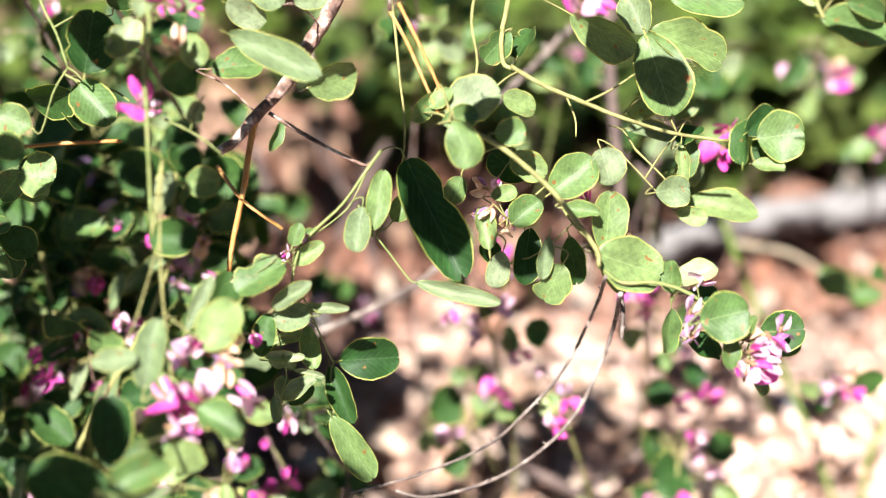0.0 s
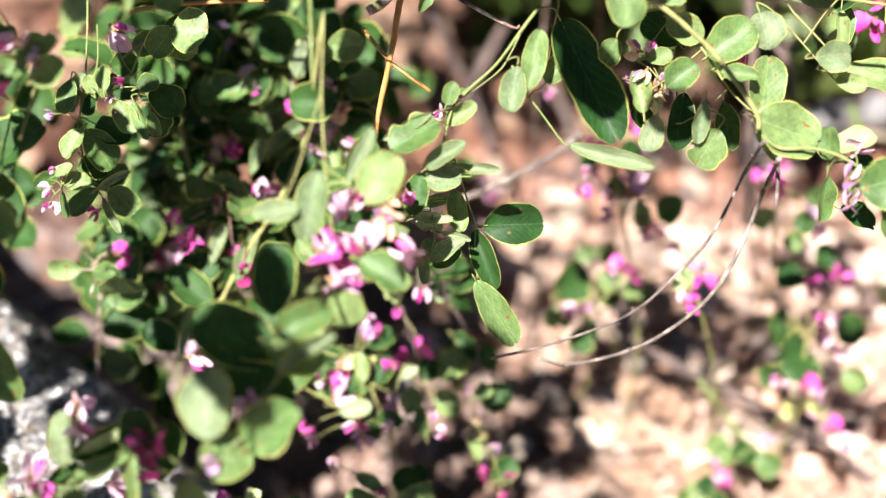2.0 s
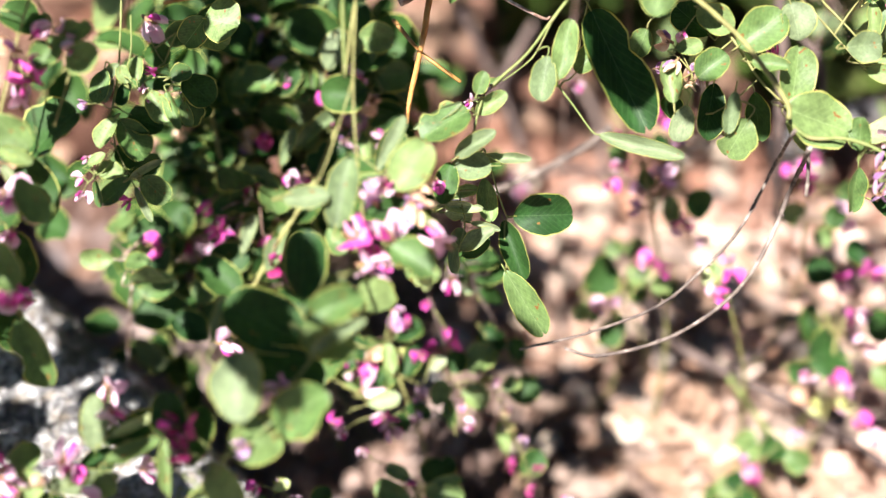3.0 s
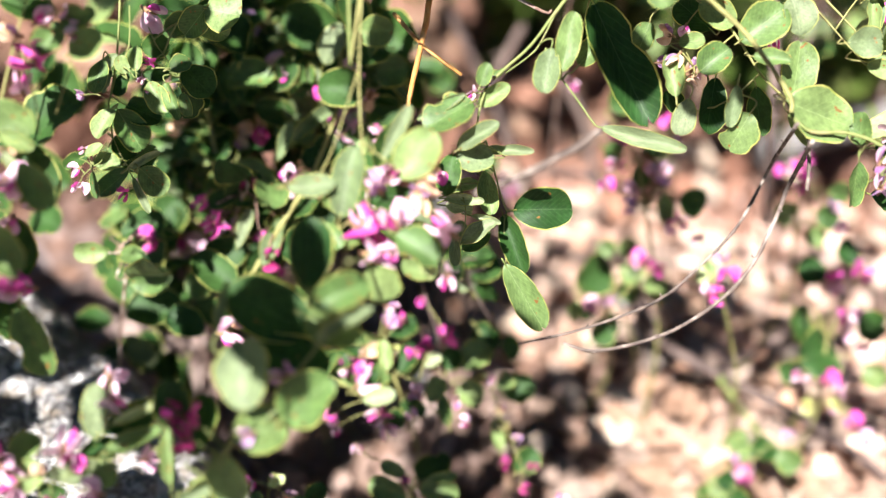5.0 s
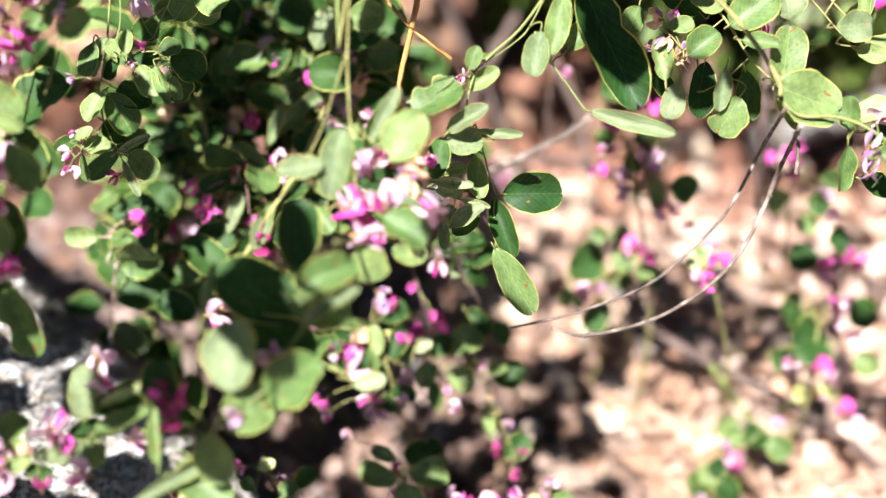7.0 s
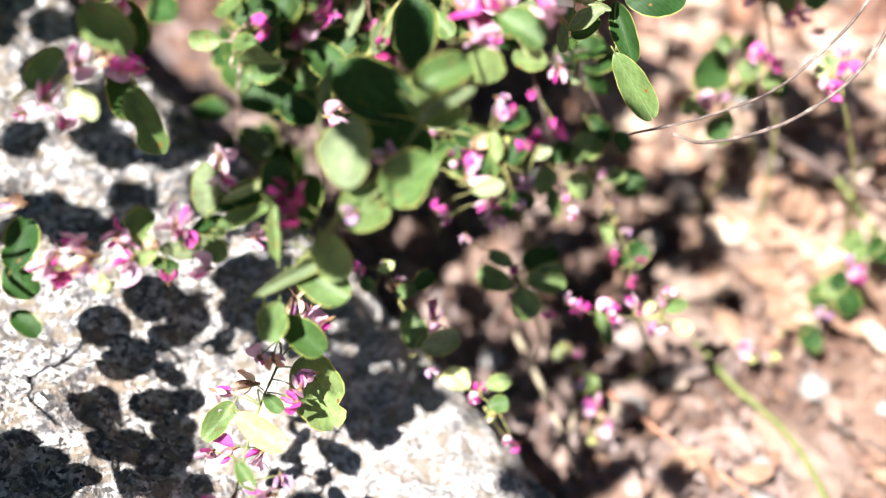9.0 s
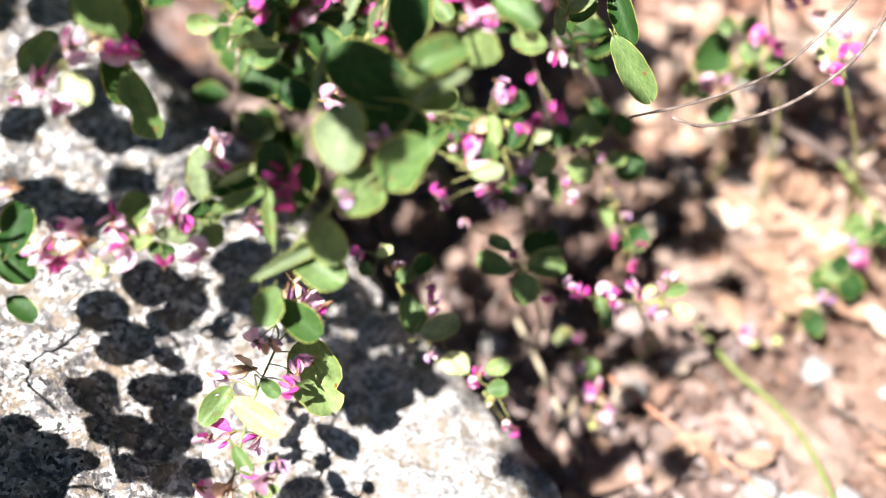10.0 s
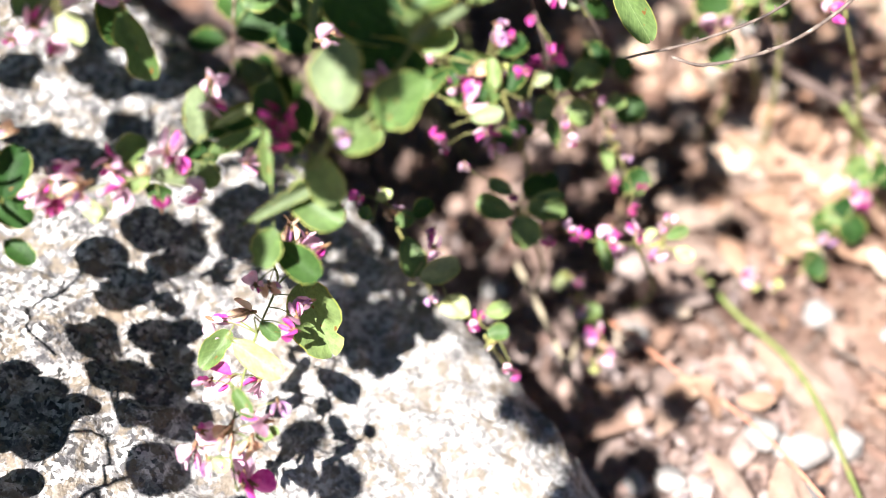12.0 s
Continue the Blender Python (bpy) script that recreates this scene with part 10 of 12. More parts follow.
unseen_shade_crown.leaf('u', (-0.1246, 0.172, 0.2468), (-0.1113, 0.1818, 0.2455), 0.0111, (-0.01, 0.14, 0.99))
unseen_shade_crown.leaf('d', (-0.1409, 0.2038, 0.222), (-0.1285, 0.2025, 0.2263), 0.0088, (-0.34, -0.13, 0.93))
unseen_shade_crown.leaf('u', (-0.1122, 0.2048, 0.2336), (-0.117, 0.1919, 0.2262), 0.0122, (-0.82, -0.02, 0.57))
unseen_shade_crown.leaf('u', (-0.1341, 0.1857, 0.2657), (-0.125, 0.1836, 0.2574), 0.0081, (0.05, -0.95, 0.3))
unseen_shade_crown.leaf('d', (-0.1168, 0.1849, 0.2462), (-0.1213, 0.1963, 0.2515), 0.0109, (0.36, -0.27, 0.89))
unseen_shade_crown.leaf('d', (-0.1298, 0.202, 0.2433), (-0.1463, 0.2016, 0.2459), 0.0131, (0.14, -0.57, 0.81))
unseen_shade_crown.leaf('u', (-0.1489, 0.1986, 0.2315), (-0.1358, 0.1929, 0.2325), 0.0100, (-0.17, -0.2, 0.97))
unseen_shade_crown.leaf('u', (-0.1291, 0.1866, 0.2395), (-0.1288, 0.1747, 0.2312), 0.0110, (0.08, -0.57, 0.82))
unseen_shade_crown.leaf('u', (-0.147, 0.1737, 0.2396), (-0.1456, 0.1641, 0.2336), 0.0078, (-0.09, -0.54, 0.84))
unseen_shade_crown.leaf('d', (-0.1203, 0.1936, 0.2272), (-0.1062, 0.1942, 0.2331), 0.0103, (-0.33, -0.45, 0.83))
unseen_shade_crown.leaf('d', (-0.1306, 0.1744, 0.2476), (-0.1377, 0.181, 0.2579), 0.0111, (0.11, -0.8, 0.59))
unseen_shade_crown.leaf('u', (-0.12, 0.1912, 0.2501), (-0.1105, 0.1986, 0.2541), 0.0104, (-0.42, 0.06, 0.9))
unseen_shade_crown.leaf('d', (-0.1305, 0.192, 0.2299), (-0.1147, 0.1943, 0.2281), 0.0140, (0.11, 0.02, 0.99))
unseen_shade_crown.leaf('u', (-0.1256, 0.1973, 0.2326), (-0.1109, 0.1904, 0.2321), 0.0122, (-0.15, -0.38, 0.91))
unseen_shade_crown.leaf('u', (-0.1382, 0.1847, 0.2215), (-0.1511, 0.1886, 0.221), 0.0113, (-0.24, -0.7, 0.67))
unseen_shade_crown.leaf('u', (-0.1323, 0.201, 0.2381), (-0.1418, 0.2012, 0.2323), 0.0086, (-0.22, -0.92, 0.32))
unseen_shade_crown.stem(0.0006, 0.0004, (-0.116, 0.1706, 0.2625), (-0.122, 0.1688, 0.2588), (-0.1196, 0.168, 0.2519), (-0.1103, 0.162, 0.2466), (-0.107, 0.1656, 0.2482), (-0.1059, 0.1736, 0.2562), (-0.1085, 0.1759, 0.2535), (-0.1164, 0.1806, 0.245))
unseen_shade_crown.stem(0.0006, 0.0004, (-0.1091, 0.195, 0.2355), (-0.1059, 0.1884, 0.2338), (-0.1016, 0.194, 0.2312), (-0.0997, 0.1958, 0.232), (-0.1065, 0.1923, 0.2233), (-0.1171, 0.1759, 0.2239))
unseen_shade_crown.leaf('d', (-0.1065, 0.1923, 0.2233), (-0.1121, 0.1836, 0.2148), 0.0115, (0.5, -0.75, 0.43))
unseen_shade_crown.leaf('u', (-0.1059, 0.1884, 0.2338), (-0.1169, 0.1867, 0.2377), 0.0097, (0.19, -0.97, 0.12))
unseen_shade_crown.leaf('u', (-0.1085, 0.1759, 0.2535), (-0.1166, 0.1844, 0.2545), 0.0086, (-0.42, -0.5, 0.76))
unseen_shade_crown.leaf('d', (-0.1171, 0.1759, 0.2239), (-0.1061, 0.1777, 0.2359), 0.0109, (-0.56, -0.58, 0.6))
unseen_shade_crown.leaf('u', (-0.1091, 0.195, 0.2355), (-0.1199, 0.1864, 0.2313), 0.0112, (-0.08, -0.36, 0.93))
unseen_shade_crown.leaf('u', (-0.116, 0.1706, 0.2625), (-0.1307, 0.1665, 0.2667), 0.0106, (0.35, -0.86, 0.37))
unseen_shade_crown.leaf('u', (-0.1164, 0.1806, 0.245), (-0.12, 0.1705, 0.2381), 0.0095, (0.05, -0.58, 0.81))
unseen_shade_crown.leaf('u', (-0.1196, 0.168, 0.2519), (-0.1302, 0.1692, 0.2555), 0.0077, (0.32, 0.01, 0.95))
unseen_shade_crown.leaf('d', (-0.122, 0.1688, 0.2588), (-0.1075, 0.1677, 0.2647), 0.0125, (-0.29, -0.78, 0.56))
unseen_shade_crown.leaf('d', (-0.107, 0.1656, 0.2482), (-0.095, 0.1663, 0.2425), 0.0094, (0.37, -0.6, 0.71))
unseen_shade_crown.leaf('u', (-0.1016, 0.194, 0.2312), (-0.0893, 0.1974, 0.2299), 0.0097, (0.26, -0.66, 0.7))
unseen_shade_crown.leaf('d', (-0.0997, 0.1958, 0.232), (-0.0895, 0.1861, 0.226), 0.0113, (-0.25, -0.69, 0.68))
unseen_shade_crown.leaf('u', (-0.1059, 0.1736, 0.2562), (-0.0954, 0.1754, 0.2598), 0.0085, (-0.06, -0.81, 0.58))
unseen_shade_crown.stem(0.0006, 0.0004, (-0.0972, 0.2653, 0.334), (-0.0955, 0.2601, 0.3287), (-0.097, 0.2602, 0.3241), (-0.1029, 0.2643, 0.3252), (-0.1073, 0.2495, 0.3216), (-0.0959, 0.2478, 0.3207), (-0.0815, 0.2487, 0.3117), (-0.0755, 0.241, 0.3034))
unseen_shade_crown.stem(0.0006, 0.0004, (-0.0564, 0.2814, 0.3209), (-0.0704, 0.2675, 0.3142), (-0.077, 0.2572, 0.2919), (-0.0883, 0.2501, 0.2878), (-0.0801, 0.2421, 0.2787), (-0.0874, 0.2401, 0.2993))
unseen_shade_crown.stem(0.0006, 0.0004, (-0.1242, 0.2522, 0.318), (-0.1222, 0.2701, 0.3125))
unseen_shade_crown.stem(0.0006, 0.0004, (-0.1131, 0.2491, 0.2841), (-0.1224, 0.2387, 0.2818))
unseen_shade_crown.leaf('d', (-0.0883, 0.2501, 0.2878), (-0.0942, 0.2572, 0.2987), 0.0110, (0.18, -0.78, 0.6))
unseen_shade_crown.leaf('u', (-0.077, 0.2572, 0.2919), (-0.0725, 0.2451, 0.2843), 0.0123, (-0.29, -0.59, 0.76))
unseen_shade_crown.leaf('d', (-0.0815, 0.2487, 0.3117), (-0.0703, 0.2576, 0.3191), 0.0127, (-0.05, -0.6, 0.8))
unseen_shade_crown.leaf('u', (-0.0801, 0.2421, 0.2787), (-0.0726, 0.2338, 0.2703), 0.0112, (-0.07, -0.74, 0.67))
unseen_shade_crown.leaf('u', (-0.0704, 0.2675, 0.3142), (-0.0618, 0.2722, 0.3249), 0.0122, (-0.42, -0.66, 0.62))
unseen_shade_crown.leaf('d', (-0.0955, 0.2601, 0.3287), (-0.0971, 0.2707, 0.3415), 0.0126, (-0.02, -0.77, 0.64))
unseen_shade_crown.leaf('u', (-0.0564, 0.2814, 0.3209), (-0.0686, 0.2892, 0.3191), 0.0108, (-0.47, -0.58, 0.66))
unseen_shade_crown.leaf('d', (-0.1224, 0.2387, 0.2818), (-0.1285, 0.2478, 0.291), 0.0126, (0.15, -0.65, 0.74))
unseen_shade_crown.leaf('u', (-0.0874, 0.2401, 0.2993), (-0.0896, 0.2521, 0.302), 0.0082, (-0.29, -0.26, 0.92))
unseen_shade_crown.leaf('u', (-0.097, 0.2602, 0.3241), (-0.0883, 0.2465, 0.3218), 0.0147, (-0.24, -0.31, 0.92))
unseen_shade_crown.leaf('u', (-0.1242, 0.2522, 0.318), (-0.1329, 0.2643, 0.3227), 0.0141, (0.08, -0.31, 0.95))
unseen_shade_crown.leaf('d', (-0.0755, 0.241, 0.3034), (-0.0884, 0.2418, 0.3103), 0.0097, (0.39, -0.47, 0.79))
unseen_shade_crown.leaf('u', (-0.0959, 0.2478, 0.3207), (-0.0883, 0.2355, 0.323), 0.0097, (-0.3, 0, 0.96))
unseen_shade_crown.leaf('u', (-0.1073, 0.2495, 0.3216), (-0.0926, 0.244, 0.3209), 0.0113, (-0.28, -0.81, 0.51))
unseen_shade_crown.leaf('u', (-0.0972, 0.2653, 0.334), (-0.109, 0.261, 0.3279), 0.0123, (-0.34, -0.32, 0.89))
unseen_shade_crown.leaf('d', (-0.1222, 0.2701, 0.3125), (-0.123, 0.2785, 0.3258), 0.0129, (0.12, -0.84, 0.54))
unseen_shade_crown.leaf('u', (-0.1131, 0.2491, 0.2841), (-0.1126, 0.2421, 0.2718), 0.0094, (-0.15, -0.86, 0.48))
unseen_shade_crown.leaf('d', (-0.1029, 0.2643, 0.3252), (-0.1082, 0.2753, 0.3234), 0.0103, (-0.78, -0.28, 0.56))
unseen_shade_crown.stem(0.0006, 0.0004, (0.0533, 0.3892, 0.3251), (0.0493, 0.3938, 0.3143), (0.0398, 0.4012, 0.307), (0.0463, 0.3982, 0.2964), (0.0321, 0.405, 0.2838), (0.03, 0.4126, 0.2895), (0.0187, 0.4119, 0.2945), (0.0211, 0.4042, 0.2957))
unseen_shade_crown.stem(0.0006, 0.0004, (0.1, 0.3772, 0.3132), (0.1019, 0.3759, 0.2995), (0.0974, 0.3682, 0.2788), (0.0854, 0.3606, 0.2753), (0.0908, 0.36, 0.2631), (0.0882, 0.3594, 0.2578), (0.0888, 0.352, 0.2567), (0.0853, 0.3522, 0.2553))
unseen_shade_crown.stem(0.0006, 0.0004, (0.0751, 0.3833, 0.313), (0.0883, 0.3989, 0.2981), (0.1006, 0.4007, 0.2913), (0.1091, 0.3961, 0.2754), (0.0828, 0.3919, 0.2713), (0.0796, 0.3863, 0.2744), (0.0681, 0.3859, 0.2882), (0.063, 0.374, 0.2928))
unseen_shade_crown.stem(0.0006, 0.0004, (-0.0798, 0.4063, 0.3096), (-0.0593, 0.4068, 0.2992), (-0.0478, 0.3999, 0.2982), (-0.0358, 0.3991, 0.286), (-0.0307, 0.4089, 0.2917), (-0.0428, 0.3971, 0.2743), (-0.0534, 0.4049, 0.2718), (-0.0626, 0.3896, 0.2608))
unseen_shade_crown.stem(0.0006, 0.0004, (0.0243, 0.3881, 0.3085), (0.0221, 0.3998, 0.3074), (0.0111, 0.3958, 0.305), (-0.0038, 0.3861, 0.2965), (-0.0044, 0.3958, 0.2918), (0.0094, 0.3795, 0.2933), (0.0295, 0.3809, 0.2944), (0.035, 0.3793, 0.2783))
unseen_shade_crown.stem(0.0006, 0.0004, (-0.0838, 0.3811, 0.3036), (-0.0827, 0.3775, 0.2996), (-0.0896, 0.369, 0.29), (-0.0783, 0.3802, 0.2851), (-0.0631, 0.3771, 0.2903), (-0.0603, 0.3698, 0.2913), (-0.0563, 0.3746, 0.2714), (-0.0563, 0.3716, 0.2652))
unseen_shade_crown.stem(0.0006, 0.0004, (-0.0417, 0.3839, 0.3034), (-0.0389, 0.3857, 0.2933), (-0.036, 0.3752, 0.2957), (-0.0298, 0.3853, 0.2827), (-0.0326, 0.3738, 0.2678), (-0.0473, 0.371, 0.2747), (-0.0635, 0.3595, 0.2615), (-0.0734, 0.3698, 0.2556))
unseen_shade_crown.stem(0.0006, 0.0004, (0.0428, 0.3712, 0.3027), (0.0415, 0.3621, 0.2862), (0.0262, 0.3619, 0.2891), (0.0333, 0.3815, 0.273), (0.0299, 0.3895, 0.2757), (0.0342, 0.3877, 0.2532), (0.0243, 0.3765, 0.2513), (0.0209, 0.3769, 0.2467))
unseen_shade_crown.stem(0.0006, 0.0004, (-0.0132, 0.3727, 0.2871), (-0.0133, 0.3653, 0.2855), (-0.02, 0.3662, 0.2862), (-0.0171, 0.3616, 0.2688), (-0.0026, 0.3588, 0.2723), (-0.0048, 0.3469, 0.266))
unseen_shade_crown.stem(0.0006, 0.0004, (0.059, 0.3979, 0.2935), (0.062, 0.406, 0.2825))
unseen_shade_crown.stem(0.0006, 0.0004, (-0.0984, 0.4065, 0.2811), (-0.0988, 0.404, 0.2729), (-0.0978, 0.3981, 0.2692), (-0.0932, 0.392, 0.2707), (-0.0832, 0.3987, 0.2657), (-0.0852, 0.3871, 0.2552), (-0.0821, 0.383, 0.2673), (-0.0796, 0.3558, 0.2703))
unseen_shade_crown.stem(0.0006, 0.0004, (-0.1071, 0.3645, 0.2716), (-0.0995, 0.358, 0.2677))
unseen_shade_crown.stem(0.0006, 0.0004, (0.0569, 0.3611, 0.2714), (0.0611, 0.3536, 0.2704), (0.0612, 0.3487, 0.27), (0.0625, 0.3695, 0.2619), (0.0671, 0.3713, 0.2653), (0.0815, 0.3724, 0.2561), (0.0972, 0.3745, 0.2551), (0.1014, 0.372, 0.2594))
unseen_shade_crown.stem(0.0006, 0.0004, (0.0386, 0.3468, 0.2641), (0.0296, 0.3673, 0.256), (0.019, 0.3731, 0.2493), (0.0404, 0.3765, 0.2359), (0.0456, 0.3814, 0.2419), (0.0488, 0.3842, 0.2575))
unseen_shade_crown.stem(0.0006, 0.0004, (-0.0165, 0.397, 0.2628), (-0.008, 0.3773, 0.2565), (-0.021, 0.37, 0.2424), (-0.0215, 0.381, 0.2395), (-0.0342, 0.3838, 0.2524), (-0.0545, 0.3906, 0.2515), (-0.0593, 0.3753, 0.2526), (-0.0775, 0.3803, 0.2336))
unseen_shade_crown.stem(0.0006, 0.0004, (0.1013, 0.3649, 0.2566), (0.0991, 0.3594, 0.2513), (0.0879, 0.3677, 0.24), (0.0901, 0.3694, 0.2388), (0.0754, 0.3688, 0.2415), (0.104, 0.3746, 0.2354))
unseen_shade_crown.stem(0.0006, 0.0004, (-0.0841, 0.3691, 0.2441), (-0.081, 0.3772, 0.2332))
unseen_shade_crown.leaf('u', (-0.0852, 0.3871, 0.2552), (-0.0982, 0.3868, 0.2453), 0.0144, (-0.39, -0.75, 0.53))
unseen_shade_crown.leaf('u', (0.0209, 0.3769, 0.2467), (0.0217, 0.3882, 0.2593), 0.0142, (-0.27, -0.71, 0.65))
unseen_shade_crown.leaf('u', (0.0404, 0.3765, 0.2359), (0.0344, 0.3719, 0.2262), 0.0092, (-0.74, -0.3, 0.6))
unseen_shade_crown.leaf('u', (0.1006, 0.4007, 0.2913), (0.0973, 0.4077, 0.3003), 0.0104, (0.23, -0.73, 0.64))
unseen_shade_crown.leaf('d', (-0.0307, 0.4089, 0.2917), (-0.0205, 0.413, 0.2932), 0.0098, (0.02, -0.39, 0.92))
unseen_shade_crown.leaf('u', (-0.0133, 0.3653, 0.2855), (-0.0057, 0.3599, 0.2761), 0.0107, (-0.23, -0.91, 0.34))
unseen_shade_crown.leaf('d', (0.063, 0.374, 0.2928), (0.0715, 0.382, 0.291), 0.0102, (0.61, -0.51, 0.6))
unseen_shade_crown.leaf('d', (0.0828, 0.3919, 0.2713), (0.0764, 0.3884, 0.2581), 0.0123, (0.01, -0.97, 0.25))
unseen_shade_crown.leaf('u', (-0.0593, 0.3753, 0.2526), (-0.0531, 0.3867, 0.2591), 0.0107, (0.22, -0.57, 0.79))
unseen_shade_crown.leaf('u', (-0.0563, 0.3746, 0.2714), (-0.0461, 0.3785, 0.2782), 0.0097, (-0.17, -0.72, 0.68))
unseen_shade_crown.leaf('u', (-0.1071, 0.3645, 0.2716), (-0.1182, 0.3667, 0.2826), 0.0126, (0.29, 0.95, 0.11))
unseen_shade_crown.leaf('u', (-0.0798, 0.4063, 0.3096), (-0.082, 0.404, 0.2959), 0.0105, (-0.43, -0.88, 0.21))
unseen_shade_crown.leaf('d', (-0.0775, 0.3803, 0.2336), (-0.0825, 0.3913, 0.2404), 0.0100, (-0.32, -0.6, 0.73))
unseen_shade_crown.leaf('u', (-0.0593, 0.4068, 0.2992), (-0.0485, 0.4012, 0.2977), 0.0097, (-0.22, -0.62, 0.75))
unseen_shade_crown.leaf('u', (0.019, 0.3731, 0.2493), (0.0321, 0.3759, 0.2574), 0.0130, (-0.22, -0.76, 0.61))
unseen_shade_crown.leaf('d', (0.0681, 0.3859, 0.2882), (0.0567, 0.3881, 0.2825), 0.0104, (-0.36, 0.36, 0.86))
unseen_shade_crown.leaf('u', (-0.0978, 0.3981, 0.2692), (-0.0829, 0.3949, 0.2635), 0.0122, (-0.11, -0.96, 0.25))
unseen_shade_crown.leaf('d', (-0.081, 0.3772, 0.2332), (-0.0685, 0.3741, 0.229), 0.0105, (0.14, -0.54, 0.83))
unseen_shade_crown.leaf('u', (-0.0932, 0.392, 0.2707), (-0.0989, 0.3812, 0.2653), 0.0087, (-0.09, -0.41, 0.91))
unseen_shade_crown.leaf('d', (-0.036, 0.3752, 0.2957), (-0.0435, 0.3857, 0.2916), 0.0099, (-0.82, -0.58, 0.03))
unseen_shade_crown.leaf('u', (-0.0298, 0.3853, 0.2827), (-0.0372, 0.4003, 0.2839), 0.0141, (-0.4, -0.27, 0.87))
unseen_shade_crown.leaf('d', (-0.0832, 0.3987, 0.2657), (-0.0949, 0.4042, 0.2696), 0.0115, (-0.4, -0.91, 0.09))
unseen_shade_crown.leaf('u', (-0.0326, 0.3738, 0.2678), (-0.0223, 0.3685, 0.263), 0.0109, (-0.31, -0.89, 0.33))
unseen_shade_crown.leaf('d', (0.0398, 0.4012, 0.307), (0.0405, 0.3927, 0.2934), 0.0120, (-0.38, -0.79, 0.48))
unseen_shade_crown.leaf('d', (-0.0473, 0.371, 0.2747), (-0.037, 0.3635, 0.2788), 0.0104, (-0.35, 0.04, 0.94))
unseen_shade_crown.leaf('u', (-0.0796, 0.3558, 0.2703), (-0.0799, 0.3662, 0.2811), 0.0119, (-0.05, -0.72, 0.69))
unseen_shade_crown.leaf('d', (-0.0988, 0.404, 0.2729), (-0.1052, 0.413, 0.2803), 0.0111, (-0.35, -0.73, 0.59))
unseen_shade_crown.leaf('u', (0.0972, 0.3745, 0.2551), (0.0936, 0.3668, 0.2471), 0.0102, (0.07, -0.74, 0.67))
unseen_shade_crown.leaf('u', (0.0612, 0.3487, 0.27), (0.0503, 0.349, 0.2671), 0.0089, (-0.26, -0.12, 0.96))
unseen_shade_crown.leaf('d', (-0.0838, 0.3811, 0.3036), (-0.0711, 0.3798, 0.3109), 0.0131, (-0.5, -0.13, 0.85))
unseen_shade_crown.leaf('d', (-0.0389, 0.3857, 0.2933), (-0.0384, 0.3735, 0.2871), 0.0090, (-0.43, -0.42, 0.8))
unseen_shade_crown.leaf('u', (-0.008, 0.3773, 0.2565), (-0.0191, 0.3829, 0.2559), 0.0108, (-0.31, -0.53, 0.78))
unseen_shade_crown.leaf('u', (-0.0428, 0.3971, 0.2743), (-0.0475, 0.3848, 0.2665), 0.0135, (-0.02, -0.53, 0.85))
unseen_shade_crown.leaf('u', (0.0211, 0.4042, 0.2957), (0.0321, 0.4098, 0.2987), 0.0104, (0.01, -0.48, 0.87))
unseen_shade_crown.leaf('d', (-0.0478, 0.3999, 0.2982), (-0.0475, 0.3891, 0.303), 0.0080, (0.48, 0.37, 0.8))
unseen_shade_crown.leaf('u', (0.0569, 0.3611, 0.2714), (0.0549, 0.3672, 0.2803), 0.0089, (0.03, -0.82, 0.57))
unseen_shade_crown.leaf('d', (0.0463, 0.3982, 0.2964), (0.0424, 0.4052, 0.3113), 0.0117, (0.09, -0.89, 0.44))
unseen_shade_crown.leaf('u', (0.0879, 0.3677, 0.24), (0.0872, 0.3798, 0.249), 0.0117, (-0.66, -0.47, 0.58))
unseen_shade_crown.leaf('d', (0.062, 0.406, 0.2825), (0.069, 0.4171, 0.2886), 0.0108, (-0.06, -0.45, 0.89))
unseen_shade_crown.leaf('u', (-0.0734, 0.3698, 0.2556), (-0.0832, 0.3642, 0.2479), 0.0093, (-0.64, 0.06, 0.77))
unseen_shade_crown.leaf('u', (0.0751, 0.3833, 0.313), (0.0848, 0.3869, 0.32), 0.0095, (-0.28, -0.63, 0.72))
unseen_shade_crown.leaf('u', (-0.021, 0.37, 0.2424), (-0.0122, 0.3693, 0.2537), 0.0122, (-0.46, -0.84, 0.3))
unseen_shade_crown.leaf('u', (0.0493, 0.3938, 0.3143), (0.0335, 0.3993, 0.3137), 0.0150, (-0.22, -0.53, 0.82))
unseen_shade_crown.leaf('d', (0.0882, 0.3594, 0.2578), (0.1023, 0.3608, 0.2626), 0.0112, (-0.1, -0.84, 0.53))
unseen_shade_crown.leaf('d', (-0.0132, 0.3727, 0.2871), (0.0012, 0.3778, 0.292), 0.0127, (-0.1, -0.53, 0.84))
unseen_shade_crown.leaf('d', (0.1, 0.3772, 0.3132), (0.1104, 0.3681, 0.3187), 0.0103, (-0.37, 0.13, 0.92))
unseen_shade_crown.leaf('u', (0.0428, 0.3712, 0.3027), (0.0341, 0.3751, 0.2964), 0.0091, (-0.65, -0.47, 0.6))
unseen_shade_crown.leaf('u', (-0.0171, 0.3616, 0.2688), (-0.0124, 0.3728, 0.2769), 0.0115, (-0.15, -0.54, 0.83))
unseen_shade_crown.leaf('u', (-0.0626, 0.3896, 0.2608), (-0.0763, 0.394, 0.2651), 0.0110, (0.09, -0.54, 0.84))
unseen_shade_crown.leaf('u', (0.03, 0.4126, 0.2895), (0.0301, 0.4026, 0.2841), 0.0095, (-0.22, -0.46, 0.86))
